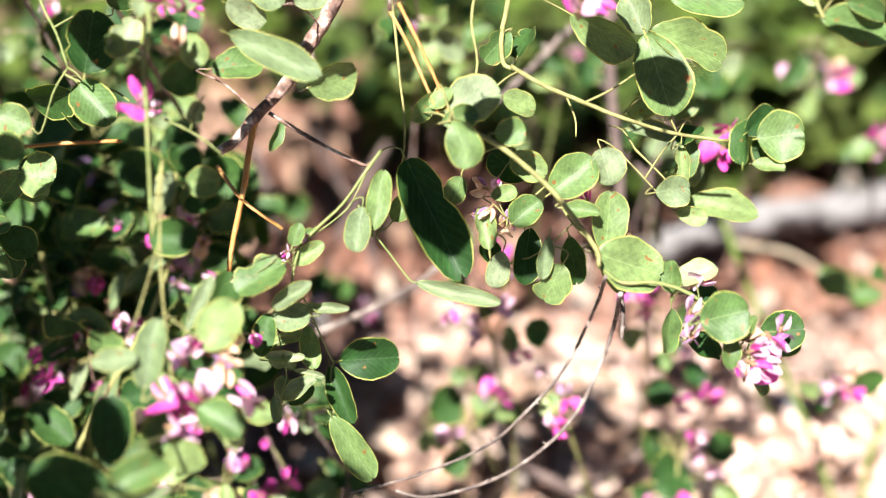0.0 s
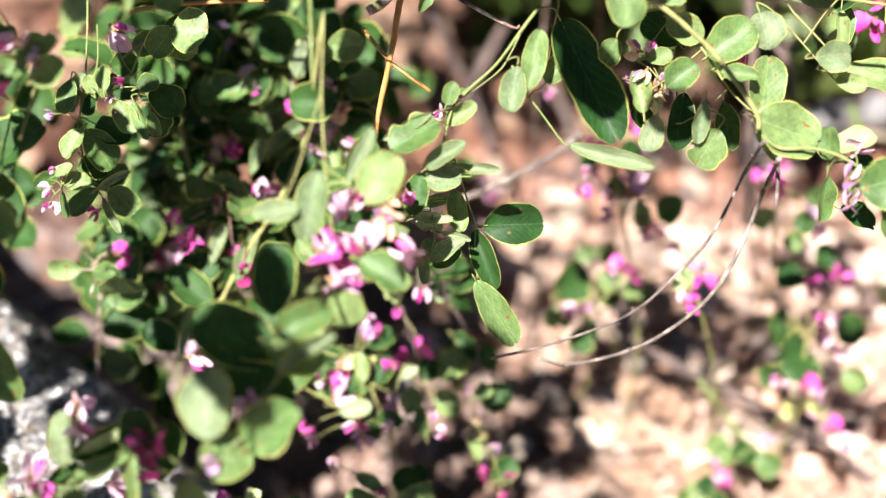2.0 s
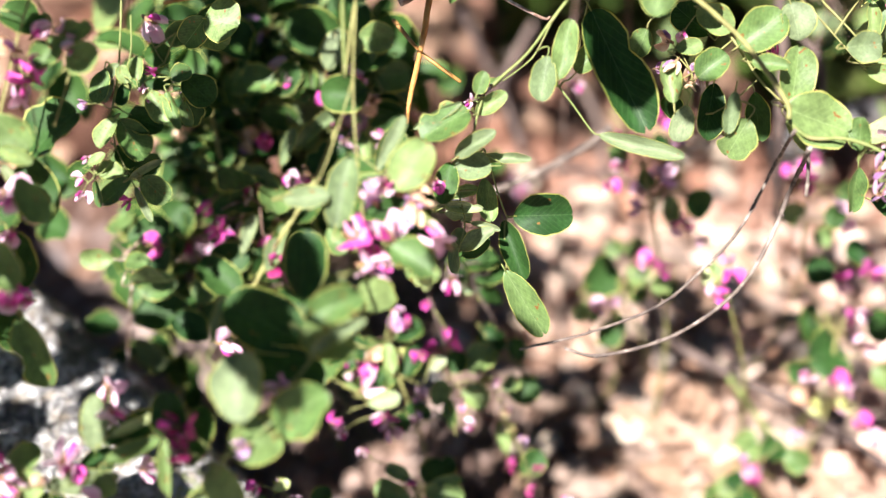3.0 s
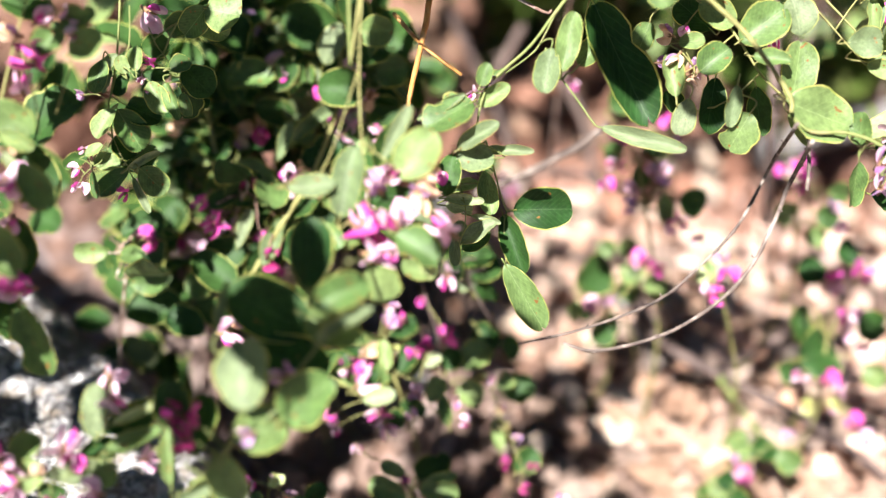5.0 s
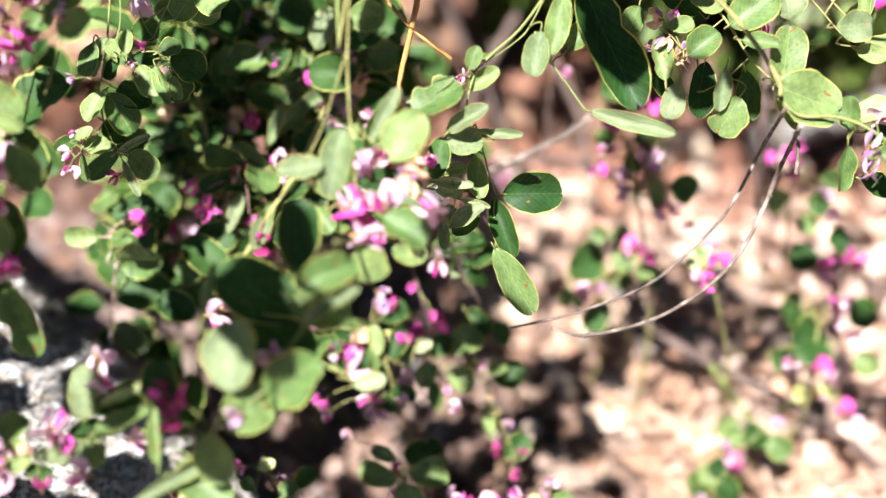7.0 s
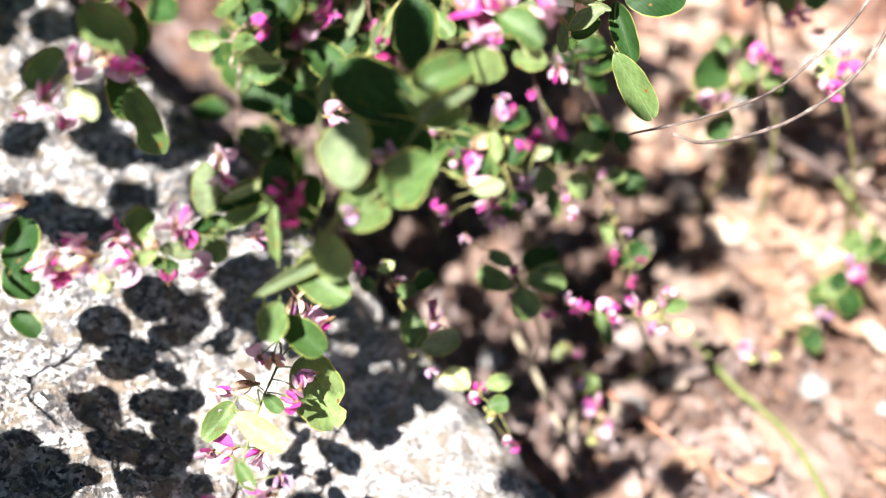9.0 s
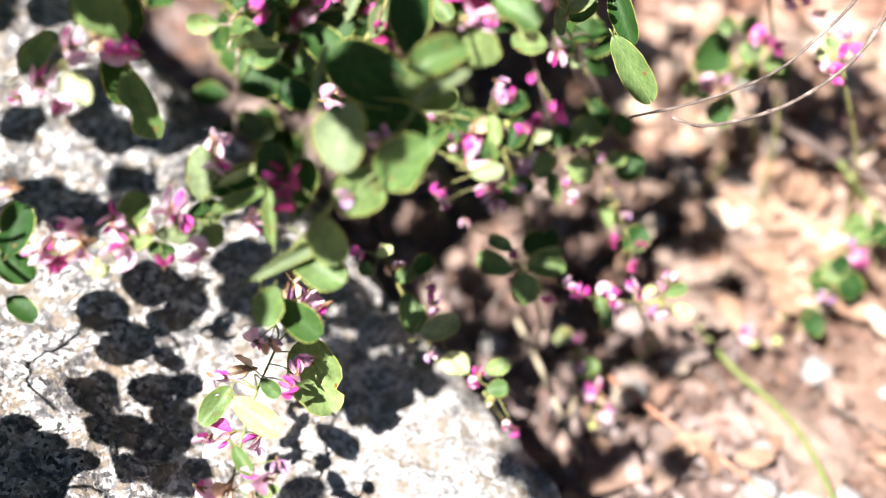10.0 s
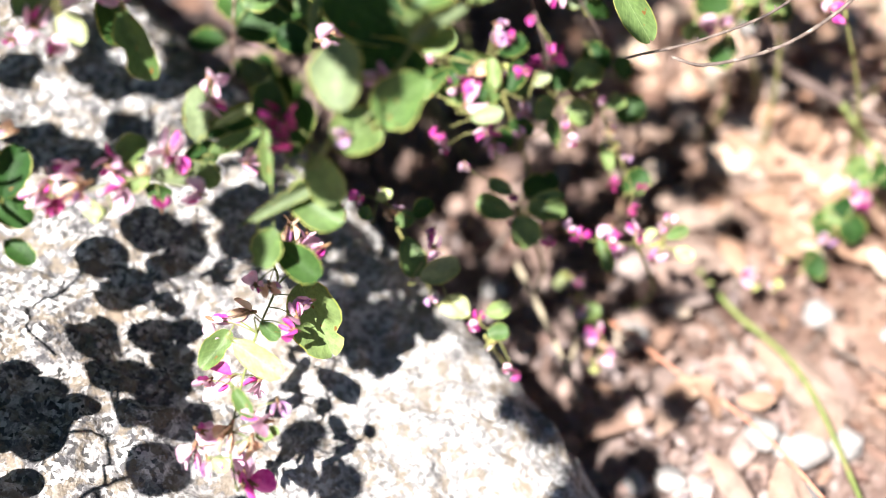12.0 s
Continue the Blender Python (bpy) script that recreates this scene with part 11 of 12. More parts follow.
unseen_shade_crown.leaf('u', (0.0974, 0.3682, 0.2788), (0.0904, 0.3751, 0.2915), 0.0125, (0.11, -0.85, 0.52))
unseen_shade_crown.leaf('u', (0.0295, 0.3809, 0.2944), (0.0382, 0.3737, 0.2902), 0.0098, (-0.29, -0.71, 0.64))
unseen_shade_crown.leaf('u', (-0.0215, 0.381, 0.2395), (-0.0115, 0.3789, 0.2437), 0.0083, (-0.39, -0.73, 0.56))
unseen_shade_crown.leaf('u', (-0.0165, 0.397, 0.2628), (-0.0024, 0.3953, 0.2697), 0.0109, (-0.37, -0.72, 0.58))
unseen_shade_crown.leaf('d', (0.0853, 0.3522, 0.2553), (0.0979, 0.3536, 0.2562), 0.0105, (0.02, -0.63, 0.78))
unseen_shade_crown.leaf('u', (-0.0044, 0.3958, 0.2918), (0.0095, 0.3905, 0.2933), 0.0121, (-0.28, -0.52, 0.81))
unseen_shade_crown.leaf('u', (0.0111, 0.3958, 0.305), (0.0253, 0.3966, 0.3047), 0.0120, (0.06, -0.97, 0.25))
unseen_shade_crown.leaf('d', (0.0533, 0.3892, 0.3251), (0.0433, 0.3911, 0.3198), 0.0102, (-0.47, -0.56, 0.69))
unseen_shade_crown.leaf('u', (0.104, 0.3746, 0.2354), (0.1194, 0.3712, 0.2367), 0.0132, (-0.23, -0.92, 0.32))
unseen_shade_crown.leaf('u', (0.0386, 0.3468, 0.2641), (0.0411, 0.3329, 0.2625), 0.0104, (-0.01, -0.12, 0.99))
unseen_shade_crown.leaf('d', (-0.0821, 0.383, 0.2673), (-0.0914, 0.3868, 0.2541), 0.0145, (-0.79, -0.45, 0.42))
unseen_shade_crown.leaf('d', (0.0488, 0.3842, 0.2575), (0.0409, 0.3936, 0.2576), 0.0104, (-0.35, -0.3, 0.89))
unseen_shade_crown.leaf('d', (0.0296, 0.3673, 0.256), (0.0321, 0.3598, 0.2456), 0.0089, (0.1, -0.79, 0.6))
unseen_shade_crown.leaf('u', (-0.0896, 0.369, 0.29), (-0.0836, 0.3586, 0.2998), 0.0110, (-0.81, 0.09, 0.58))
unseen_shade_crown.leaf('u', (-0.0534, 0.4049, 0.2718), (-0.0441, 0.4019, 0.2663), 0.0100, (0.21, -0.66, 0.72))
unseen_shade_crown.leaf('u', (-0.0827, 0.3775, 0.2996), (-0.0672, 0.3803, 0.3053), 0.0125, (-0.36, 0.1, 0.93))
unseen_shade_crown.leaf('u', (0.0908, 0.36, 0.2631), (0.0852, 0.3546, 0.2551), 0.0080, (-0.38, -0.62, 0.69))
unseen_shade_crown.leaf('u', (0.0883, 0.3989, 0.2981), (0.0967, 0.3861, 0.2936), 0.0132, (-0.16, -0.42, 0.89))
unseen_shade_crown.leaf('u', (0.0299, 0.3895, 0.2757), (0.0188, 0.4023, 0.2771), 0.0144, (-0.39, -0.43, 0.81))
unseen_shade_crown.leaf('d', (0.0611, 0.3536, 0.2704), (0.0537, 0.3484, 0.2608), 0.0098, (-0.06, -0.86, 0.51))
unseen_shade_crown.leaf('d', (0.0094, 0.3795, 0.2933), (0.0168, 0.3873, 0.305), 0.0135, (-0.06, -0.81, 0.58))
unseen_shade_crown.leaf('u', (0.0262, 0.3619, 0.2891), (0.0376, 0.3695, 0.2978), 0.0106, (-0.53, -0.16, 0.83))
unseen_shade_crown.leaf('u', (-0.0984, 0.4065, 0.2811), (-0.0887, 0.3963, 0.2728), 0.0135, (-0.69, -0.72, 0.08))
unseen_shade_crown.leaf('d', (0.1014, 0.372, 0.2594), (0.1064, 0.3668, 0.2502), 0.0088, (0.02, -0.87, 0.5))
unseen_shade_crown.leaf('u', (-0.0048, 0.3469, 0.266), (-0.0101, 0.3591, 0.2714), 0.0126, (-0.48, -0.51, 0.71))
unseen_shade_crown.leaf('d', (-0.0635, 0.3595, 0.2615), (-0.0751, 0.3668, 0.2611), 0.0119, (-0.38, -0.57, 0.73))
unseen_shade_crown.leaf('u', (0.0796, 0.3863, 0.2744), (0.0813, 0.3739, 0.2654), 0.0124, (0.1, -0.57, 0.81))
unseen_shade_crown.leaf('u', (0.0243, 0.3881, 0.3085), (0.0123, 0.3858, 0.3065), 0.0109, (-0.12, -0.17, 0.98))
unseen_shade_crown.leaf('u', (0.0342, 0.3877, 0.2532), (0.0341, 0.3776, 0.243), 0.0094, (0.25, -0.69, 0.68))
unseen_shade_crown.leaf('u', (0.0671, 0.3713, 0.2653), (0.073, 0.3643, 0.2527), 0.0139, (-0.13, -0.89, 0.43))
unseen_shade_crown.leaf('d', (0.1013, 0.3649, 0.2566), (0.1155, 0.3651, 0.265), 0.0132, (-0.23, -0.89, 0.4))
unseen_shade_crown.leaf('u', (-0.0545, 0.3906, 0.2515), (-0.0642, 0.3984, 0.2599), 0.0125, (-0.3, -0.84, 0.45))
unseen_shade_crown.leaf('u', (-0.0342, 0.3838, 0.2524), (-0.029, 0.3732, 0.2519), 0.0101, (-0.67, -0.36, 0.65))
unseen_shade_crown.leaf('u', (-0.02, 0.3662, 0.2862), (-0.0226, 0.3749, 0.3), 0.0109, (0.84, -0.38, 0.39))
unseen_shade_crown.leaf('d', (0.0625, 0.3695, 0.2619), (0.0768, 0.3726, 0.2654), 0.0101, (0.03, -0.82, 0.58))
unseen_shade_crown.leaf('u', (0.0321, 0.405, 0.2838), (0.0431, 0.4152, 0.2899), 0.0132, (-0.19, -0.35, 0.92))
unseen_shade_crown.leaf('d', (-0.0038, 0.3861, 0.2965), (-0.0162, 0.3964, 0.2917), 0.0128, (-0.6, -0.4, 0.69))
unseen_shade_crown.leaf('u', (0.0415, 0.3621, 0.2862), (0.0311, 0.3606, 0.2792), 0.0095, (-0.09, -0.94, 0.34))
unseen_shade_crown.leaf('u', (0.0187, 0.4119, 0.2945), (0.0087, 0.4193, 0.2987), 0.0119, (0.04, -0.45, 0.89))
unseen_shade_crown.leaf('d', (0.0854, 0.3606, 0.2753), (0.0974, 0.3509, 0.2745), 0.0131, (-0.32, -0.46, 0.82))
unseen_shade_crown.leaf('u', (-0.0631, 0.3771, 0.2903), (-0.065, 0.3911, 0.2994), 0.0136, (-0.72, -0.45, 0.53))
unseen_shade_crown.leaf('d', (0.0888, 0.352, 0.2567), (0.1001, 0.357, 0.2615), 0.0089, (0.12, -0.81, 0.58))
unseen_shade_crown.leaf('u', (-0.0417, 0.3839, 0.3034), (-0.0535, 0.3815, 0.3), 0.0086, (-0.31, 0.19, 0.93))
unseen_shade_crown.leaf('d', (0.0456, 0.3814, 0.2419), (0.0403, 0.3958, 0.247), 0.0131, (-0.67, -0.45, 0.59))
unseen_shade_crown.leaf('d', (-0.0603, 0.3698, 0.2913), (-0.0496, 0.3651, 0.2972), 0.0117, (-0.55, -0.72, 0.43))
unseen_shade_crown.leaf('d', (0.0991, 0.3594, 0.2513), (0.1102, 0.3524, 0.2603), 0.0136, (-0.64, -0.02, 0.77))
unseen_shade_crown.leaf('d', (-0.0995, 0.358, 0.2677), (-0.1008, 0.3614, 0.2811), 0.0101, (0.08, -0.96, 0.25))
unseen_shade_crown.leaf('u', (0.1019, 0.3759, 0.2995), (0.0946, 0.3887, 0.3057), 0.0128, (-0.51, -0.59, 0.63))
unseen_shade_crown.leaf('u', (-0.0358, 0.3991, 0.286), (-0.0476, 0.4039, 0.2822), 0.0093, (-0.36, -0.14, 0.92))
unseen_shade_crown.leaf('d', (0.0333, 0.3815, 0.273), (0.0241, 0.3889, 0.2762), 0.0096, (-0.28, -0.67, 0.69))
unseen_shade_crown.leaf('u', (0.0221, 0.3998, 0.3074), (0.0072, 0.4048, 0.3015), 0.0123, (-0.43, -0.25, 0.87))
unseen_shade_crown.leaf('u', (-0.0563, 0.3716, 0.2652), (-0.0686, 0.3825, 0.2654), 0.0143, (-0.34, -0.4, 0.85))
unseen_shade_crown.leaf('d', (0.0901, 0.3694, 0.2388), (0.0947, 0.3553, 0.2307), 0.0112, (0.15, -0.45, 0.88))
unseen_shade_crown.leaf('u', (0.0754, 0.3688, 0.2415), (0.066, 0.38, 0.2469), 0.0111, (-0.19, -0.55, 0.81))
unseen_shade_crown.leaf('u', (-0.0783, 0.3802, 0.2851), (-0.0676, 0.3729, 0.2874), 0.0088, (-0.57, -0.73, 0.37))
unseen_shade_crown.leaf('u', (0.0815, 0.3724, 0.2561), (0.0739, 0.3578, 0.2523), 0.0146, (-0.27, -0.11, 0.96))
unseen_shade_crown.leaf('d', (0.1091, 0.3961, 0.2754), (0.1181, 0.391, 0.2809), 0.0096, (-0.6, -0.24, 0.76))
unseen_shade_crown.leaf('u', (0.035, 0.3793, 0.2783), (0.0212, 0.3836, 0.2845), 0.0109, (0.23, -0.47, 0.85))
unseen_shade_crown.leaf('u', (0.0243, 0.3765, 0.2513), (0.0269, 0.385, 0.2608), 0.0103, (-0.21, -0.7, 0.69))
unseen_shade_crown.leaf('u', (-0.0026, 0.3588, 0.2723), (-0.0098, 0.3686, 0.2827), 0.0110, (-0.03, -0.74, 0.67))
unseen_shade_crown.stem(0.0006, 0.0004, (0.055, 0.3971, 0.3326), (0.0498, 0.388, 0.321), (0.0556, 0.4012, 0.316), (0.064, 0.4071, 0.3099), (0.0634, 0.4086, 0.2922), (0.0774, 0.4172, 0.2853), (0.0886, 0.3985, 0.2844), (0.075, 0.3945, 0.2866))
unseen_shade_crown.stem(0.0006, 0.0004, (0.0023, 0.39, 0.3207), (-0.0026, 0.3752, 0.3027), (-0.0201, 0.384, 0.3065), (-0.0141, 0.3991, 0.3052), (-0.0229, 0.4111, 0.3158))
unseen_shade_crown.stem(0.0006, 0.0004, (0.0401, 0.4012, 0.3164), (0.0291, 0.3941, 0.3096), (0.0476, 0.3757, 0.305), (0.0472, 0.3666, 0.2794), (0.0531, 0.3643, 0.2761), (0.0639, 0.3624, 0.2816), (0.0621, 0.3572, 0.27), (0.0535, 0.3607, 0.2521))
unseen_shade_crown.stem(0.0006, 0.0004, (0.0916, 0.3832, 0.3089), (0.0747, 0.3694, 0.2927))
unseen_shade_crown.stem(0.0006, 0.0004, (0.1031, 0.4125, 0.3044), (0.1062, 0.4206, 0.2934))
unseen_shade_crown.stem(0.0006, 0.0004, (-0.0002, 0.4134, 0.2995), (0.0028, 0.4215, 0.2885))
unseen_shade_crown.stem(0.0006, 0.0004, (-0.0402, 0.3702, 0.2874), (-0.0357, 0.3678, 0.2793), (-0.0178, 0.3703, 0.2652), (-0.0163, 0.3599, 0.2564), (0.0017, 0.3546, 0.2653), (0.0059, 0.3616, 0.2661), (0.0077, 0.3616, 0.2831))
unseen_shade_crown.stem(0.0006, 0.0004, (-0.0305, 0.4027, 0.2861), (-0.0336, 0.4086, 0.2744))
unseen_shade_crown.stem(0.0006, 0.0004, (0.1, 0.3903, 0.2749), (0.1026, 0.392, 0.2713), (0.0994, 0.3706, 0.2612), (0.096, 0.3557, 0.2568), (0.0801, 0.3768, 0.2513), (0.0796, 0.3764, 0.2462), (0.0707, 0.3955, 0.2673))
unseen_shade_crown.stem(0.0006, 0.0004, (0.0183, 0.3938, 0.2612), (0.0175, 0.374, 0.2506))
unseen_shade_crown.stem(0.0006, 0.0004, (-0.0283, 0.3756, 0.2466), (-0.0074, 0.3794, 0.2322))
unseen_shade_crown.leaf('u', (-0.0201, 0.384, 0.3065), (-0.0294, 0.3921, 0.3108), 0.0086, (-0.23, -0.64, 0.73))
unseen_shade_crown.leaf('u', (-0.0026, 0.3752, 0.3027), (-0.0077, 0.3655, 0.2908), 0.0130, (-0.26, -0.69, 0.67))
unseen_shade_crown.leaf('d', (0.0175, 0.374, 0.2506), (0.0132, 0.3826, 0.2599), 0.0104, (0.49, -0.51, 0.7))
unseen_shade_crown.leaf('u', (0.0639, 0.3624, 0.2816), (0.0585, 0.3738, 0.2893), 0.0109, (-0.2, -0.61, 0.77))
unseen_shade_crown.leaf('d', (0.1, 0.3903, 0.2749), (0.0967, 0.384, 0.2652), 0.0103, (-0.39, -0.71, 0.59))
unseen_shade_crown.leaf('u', (0.055, 0.3971, 0.3326), (0.0682, 0.3912, 0.325), 0.0128, (-0.05, -0.83, 0.56))
unseen_shade_crown.leaf('d', (0.0621, 0.3572, 0.27), (0.0618, 0.3681, 0.2732), 0.0088, (-0.52, -0.25, 0.82))
unseen_shade_crown.leaf('u', (0.0774, 0.4172, 0.2853), (0.089, 0.4072, 0.2887), 0.0120, (-0.01, 0.31, 0.95))
unseen_shade_crown.leaf('u', (0.1062, 0.4206, 0.2934), (0.1178, 0.414, 0.2935), 0.0119, (-0.25, -0.43, 0.87))
unseen_shade_crown.leaf('u', (0.0796, 0.3764, 0.2462), (0.0917, 0.3779, 0.2464), 0.0085, (-0.02, 0.09, 1))
unseen_shade_crown.leaf('u', (0.0634, 0.4086, 0.2922), (0.0774, 0.4049, 0.2915), 0.0094, (-0.15, -0.7, 0.7))
unseen_shade_crown.leaf('u', (0.0023, 0.39, 0.3207), (0.0091, 0.3819, 0.3155), 0.0092, (-0.11, -0.6, 0.79))
unseen_shade_crown.leaf('u', (-0.0141, 0.3991, 0.3052), (-0.0101, 0.3845, 0.3062), 0.0110, (-0.62, -0.12, 0.77))
unseen_shade_crown.leaf('u', (-0.0178, 0.3703, 0.2652), (-0.0038, 0.3706, 0.259), 0.0137, (0.39, -0.33, 0.86))
unseen_shade_crown.leaf('u', (0.064, 0.4071, 0.3099), (0.0698, 0.3964, 0.2995), 0.0144, (-0.18, -0.73, 0.66))
unseen_shade_crown.leaf('u', (0.0472, 0.3666, 0.2794), (0.0501, 0.3572, 0.2678), 0.0115, (-0.35, -0.77, 0.54))
unseen_shade_crown.leaf('u', (-0.0336, 0.4086, 0.2744), (-0.0478, 0.4108, 0.2701), 0.0129, (-0.3, -0.68, 0.67))
unseen_shade_crown.leaf('u', (0.0556, 0.4012, 0.316), (0.0589, 0.3864, 0.3088), 0.0142, (0.3, -0.36, 0.88))
unseen_shade_crown.leaf('u', (-0.0163, 0.3599, 0.2564), (-0.0199, 0.3497, 0.2502), 0.0097, (-0.72, -0.16, 0.67))
unseen_shade_crown.leaf('d', (0.0291, 0.3941, 0.3096), (0.0193, 0.4005, 0.3097), 0.0081, (-0.21, -0.34, 0.92))
unseen_shade_crown.leaf('u', (-0.0402, 0.3702, 0.2874), (-0.0499, 0.3605, 0.2793), 0.0122, (-0.01, -0.63, 0.77))
unseen_shade_crown.leaf('u', (0.0886, 0.3985, 0.2844), (0.0839, 0.3881, 0.2786), 0.0101, (-0.23, -0.39, 0.89))
unseen_shade_crown.leaf('u', (0.096, 0.3557, 0.2568), (0.1004, 0.3479, 0.2466), 0.0101, (0.04, -0.79, 0.62))
unseen_shade_crown.leaf('u', (0.0535, 0.3607, 0.2521), (0.0497, 0.352, 0.2419), 0.0123, (-0.29, -0.67, 0.68))
unseen_shade_crown.leaf('u', (-0.0283, 0.3756, 0.2466), (-0.0393, 0.3673, 0.2408), 0.0130, (-0.04, -0.53, 0.84))
unseen_shade_crown.leaf('u', (0.0476, 0.3757, 0.305), (0.0599, 0.375, 0.3104), 0.0113, (-0.38, -0.46, 0.8))
unseen_shade_crown.leaf('d', (0.0183, 0.3938, 0.2612), (0.0073, 0.391, 0.259), 0.0101, (0.01, -0.63, 0.78))
unseen_shade_crown.leaf('d', (0.0059, 0.3616, 0.2661), (0.0174, 0.3613, 0.2733), 0.0107, (-0.46, -0.55, 0.7))
unseen_shade_crown.leaf('u', (-0.0074, 0.3794, 0.2322), (0.0012, 0.3778, 0.2403), 0.0105, (-0.69, -0.29, 0.67))
unseen_shade_crown.leaf('d', (-0.0357, 0.3678, 0.2793), (-0.0466, 0.3716, 0.2739), 0.0103, (-0.51, -0.34, 0.79))
unseen_shade_crown.leaf('u', (-0.0229, 0.4111, 0.3158), (-0.0296, 0.4221, 0.3228), 0.0100, (-0.52, -0.66, 0.54))
unseen_shade_crown.leaf('u', (0.0994, 0.3706, 0.2612), (0.1019, 0.3779, 0.2696), 0.0092, (-0.05, -0.75, 0.66))
unseen_shade_crown.leaf('u', (0.0401, 0.4012, 0.3164), (0.0459, 0.4098, 0.3278), 0.0109, (-0.45, -0.59, 0.67))
unseen_shade_crown.leaf('u', (0.0017, 0.3546, 0.2653), (-0.0113, 0.354, 0.2626), 0.0107, (-0.14, -0.58, 0.8))
unseen_shade_crown.leaf('u', (-0.0305, 0.4027, 0.2861), (-0.0206, 0.4061, 0.2921), 0.0089, (-0.37, -0.41, 0.84))
unseen_shade_crown.leaf('d', (0.0498, 0.388, 0.321), (0.0493, 0.3966, 0.3298), 0.0110, (0.02, -0.71, 0.7))
unseen_shade_crown.leaf('d', (0.0077, 0.3616, 0.2831), (0.0005, 0.3634, 0.2737), 0.0091, (-0.73, -0.49, 0.47))
unseen_shade_crown.leaf('u', (0.0531, 0.3643, 0.2761), (0.0432, 0.3699, 0.2854), 0.0103, (0.13, -0.79, 0.61))
unseen_shade_crown.leaf('d', (0.0747, 0.3694, 0.2927), (0.0877, 0.3626, 0.2976), 0.0124, (-0.52, -0.5, 0.69))
unseen_shade_crown.leaf('d', (0.1026, 0.392, 0.2713), (0.0907, 0.3974, 0.2775), 0.0101, (0.08, -0.66, 0.75))
unseen_shade_crown.leaf('u', (0.0916, 0.3832, 0.3089), (0.0887, 0.3694, 0.2995), 0.0117, (0.24, -0.58, 0.78))
unseen_shade_crown.leaf('u', (0.0028, 0.4215, 0.2885), (0.0186, 0.4255, 0.2924), 0.0136, (-0.01, -0.67, 0.75))
unseen_shade_crown.leaf('u', (0.0707, 0.3955, 0.2673), (0.0689, 0.3853, 0.2591), 0.0107, (-0.26, -0.57, 0.78))
unseen_shade_crown.leaf('u', (0.0801, 0.3768, 0.2513), (0.0689, 0.3789, 0.2557), 0.0108, (0.07, -0.81, 0.58))
unseen_shade_crown.leaf('u', (0.075, 0.3945, 0.2866), (0.0888, 0.3931, 0.2963), 0.0151, (-0.45, -0.72, 0.53))
unseen_shade_crown.leaf('u', (-0.0672, 0.1465, 0.2971), (-0.0594, 0.1385, 0.2949), 0.0096, (-0.38, -0.48, 1.08))
unseen_shade_crown.leaf('u', (-0.0707, 0.1418, 0.2838), (-0.0599, 0.1472, 0.2894), 0.0113, (-0.61, -0.56, 0.67))
unseen_shade_crown.leaf('u', (-0.0605, 0.1479, 0.2955), (-0.0519, 0.1545, 0.3011), 0.0104, (-0.07, -0.45, 1.18))
unseen_shade_crown.leaf('u', (-0.0539, 0.1496, 0.3064), (-0.0587, 0.1414, 0.3008), 0.0094, (-0.30, -0.24, 1.23))
unseen_shade_crown.leaf('u', (-0.0589, 0.1297, 0.2875), (-0.0651, 0.1401, 0.2913), 0.0108, (-0.25, -0.37, 0.65))
unseen_shade_crown.leaf('u', (-0.0632, 0.136, 0.3005), (-0.054, 0.126, 0.2977), 0.0118, (-0.39, -0.43, 0.89))
unseen_shade_crown.leaf('u', (-0.0712, 0.1369, 0.2724), (-0.0814, 0.1333, 0.268), 0.0100, (0.06, -0.46, 0.57))
unseen_shade_crown.leaf('u', (-0.0681, 0.1222, 0.2794), (-0.0719, 0.1124, 0.2734), 0.0103, (-0.19, -0.41, 1.01))
unseen_shade_crown.leaf('u', (-0.0925, 0.2135, 0.2435), (-0.0881, 0.2229, 0.2495), 0.0102, (-0.20, -0.28, 0.73))
unseen_shade_crown.leaf('u', (-0.0912, 0.1741, 0.2373), (-0.094, 0.1841, 0.2417), 0.0095, (0.14, -0.24, 0.72))
unseen_shade_crown.leaf('u', (0.0214, 0.2091, 0.2993), (0.0086, 0.2071, 0.2949), 0.0116, (0.05, -0.57, 1.06))
unseen_shade_crown.leaf('u', (-0.0609, 0.2416, 0.2622), (-0.0595, 0.2294, 0.2562), 0.0116, (-0.57, -0.43, 1.19))
unseen_shade_crown.leaf('u', (-0.0513, 0.2369, 0.2748), (-0.0387, 0.2393, 0.2792), 0.0116, (-0.39, 0.08, 0.66))
unseen_shade_crown.leaf('u', (-0.0718, 0.2562, 0.242), (-0.0836, 0.2566, 0.2392), 0.0102, (-0.29, -0.35, 0.90))
unseen_shade_crown.leaf('u', (-0.1012, 0.2566, 0.2339), (-0.0898, 0.2522, 0.2345), 0.0104, (0.03, -0.54, 0.87))
unseen_shade_crown.leaf('u', (-0.0524, 0.2686, 0.2555), (-0.0612, 0.2756, 0.2569), 0.0096, (-0.11, -0.14, 0.87))
unseen_shade_crown.leaf('u', (-0.0323, 0.2534, 0.2771), (-0.0401, 0.246, 0.2713), 0.0104, (-0.17, -0.32, 0.91))
unseen_shade_crown.leaf('u', (-0.0712, 0.2288, 0.2555), (-0.08, 0.239, 0.2585), 0.0117, (-0.01, -0.39, 0.92))
unseen_shade_crown.leaf('u', (-0.0942, 0.2372, 0.2491), (-0.083, 0.2336, 0.2501), 0.0101, (-0.41, -0.60, 0.56))
unseen_shade_crown.leaf('u', (0.0361, 0.242, 0.2784), (0.0383, 0.231, 0.2732), 0.0105, (-0.10, -0.90, 0.67))
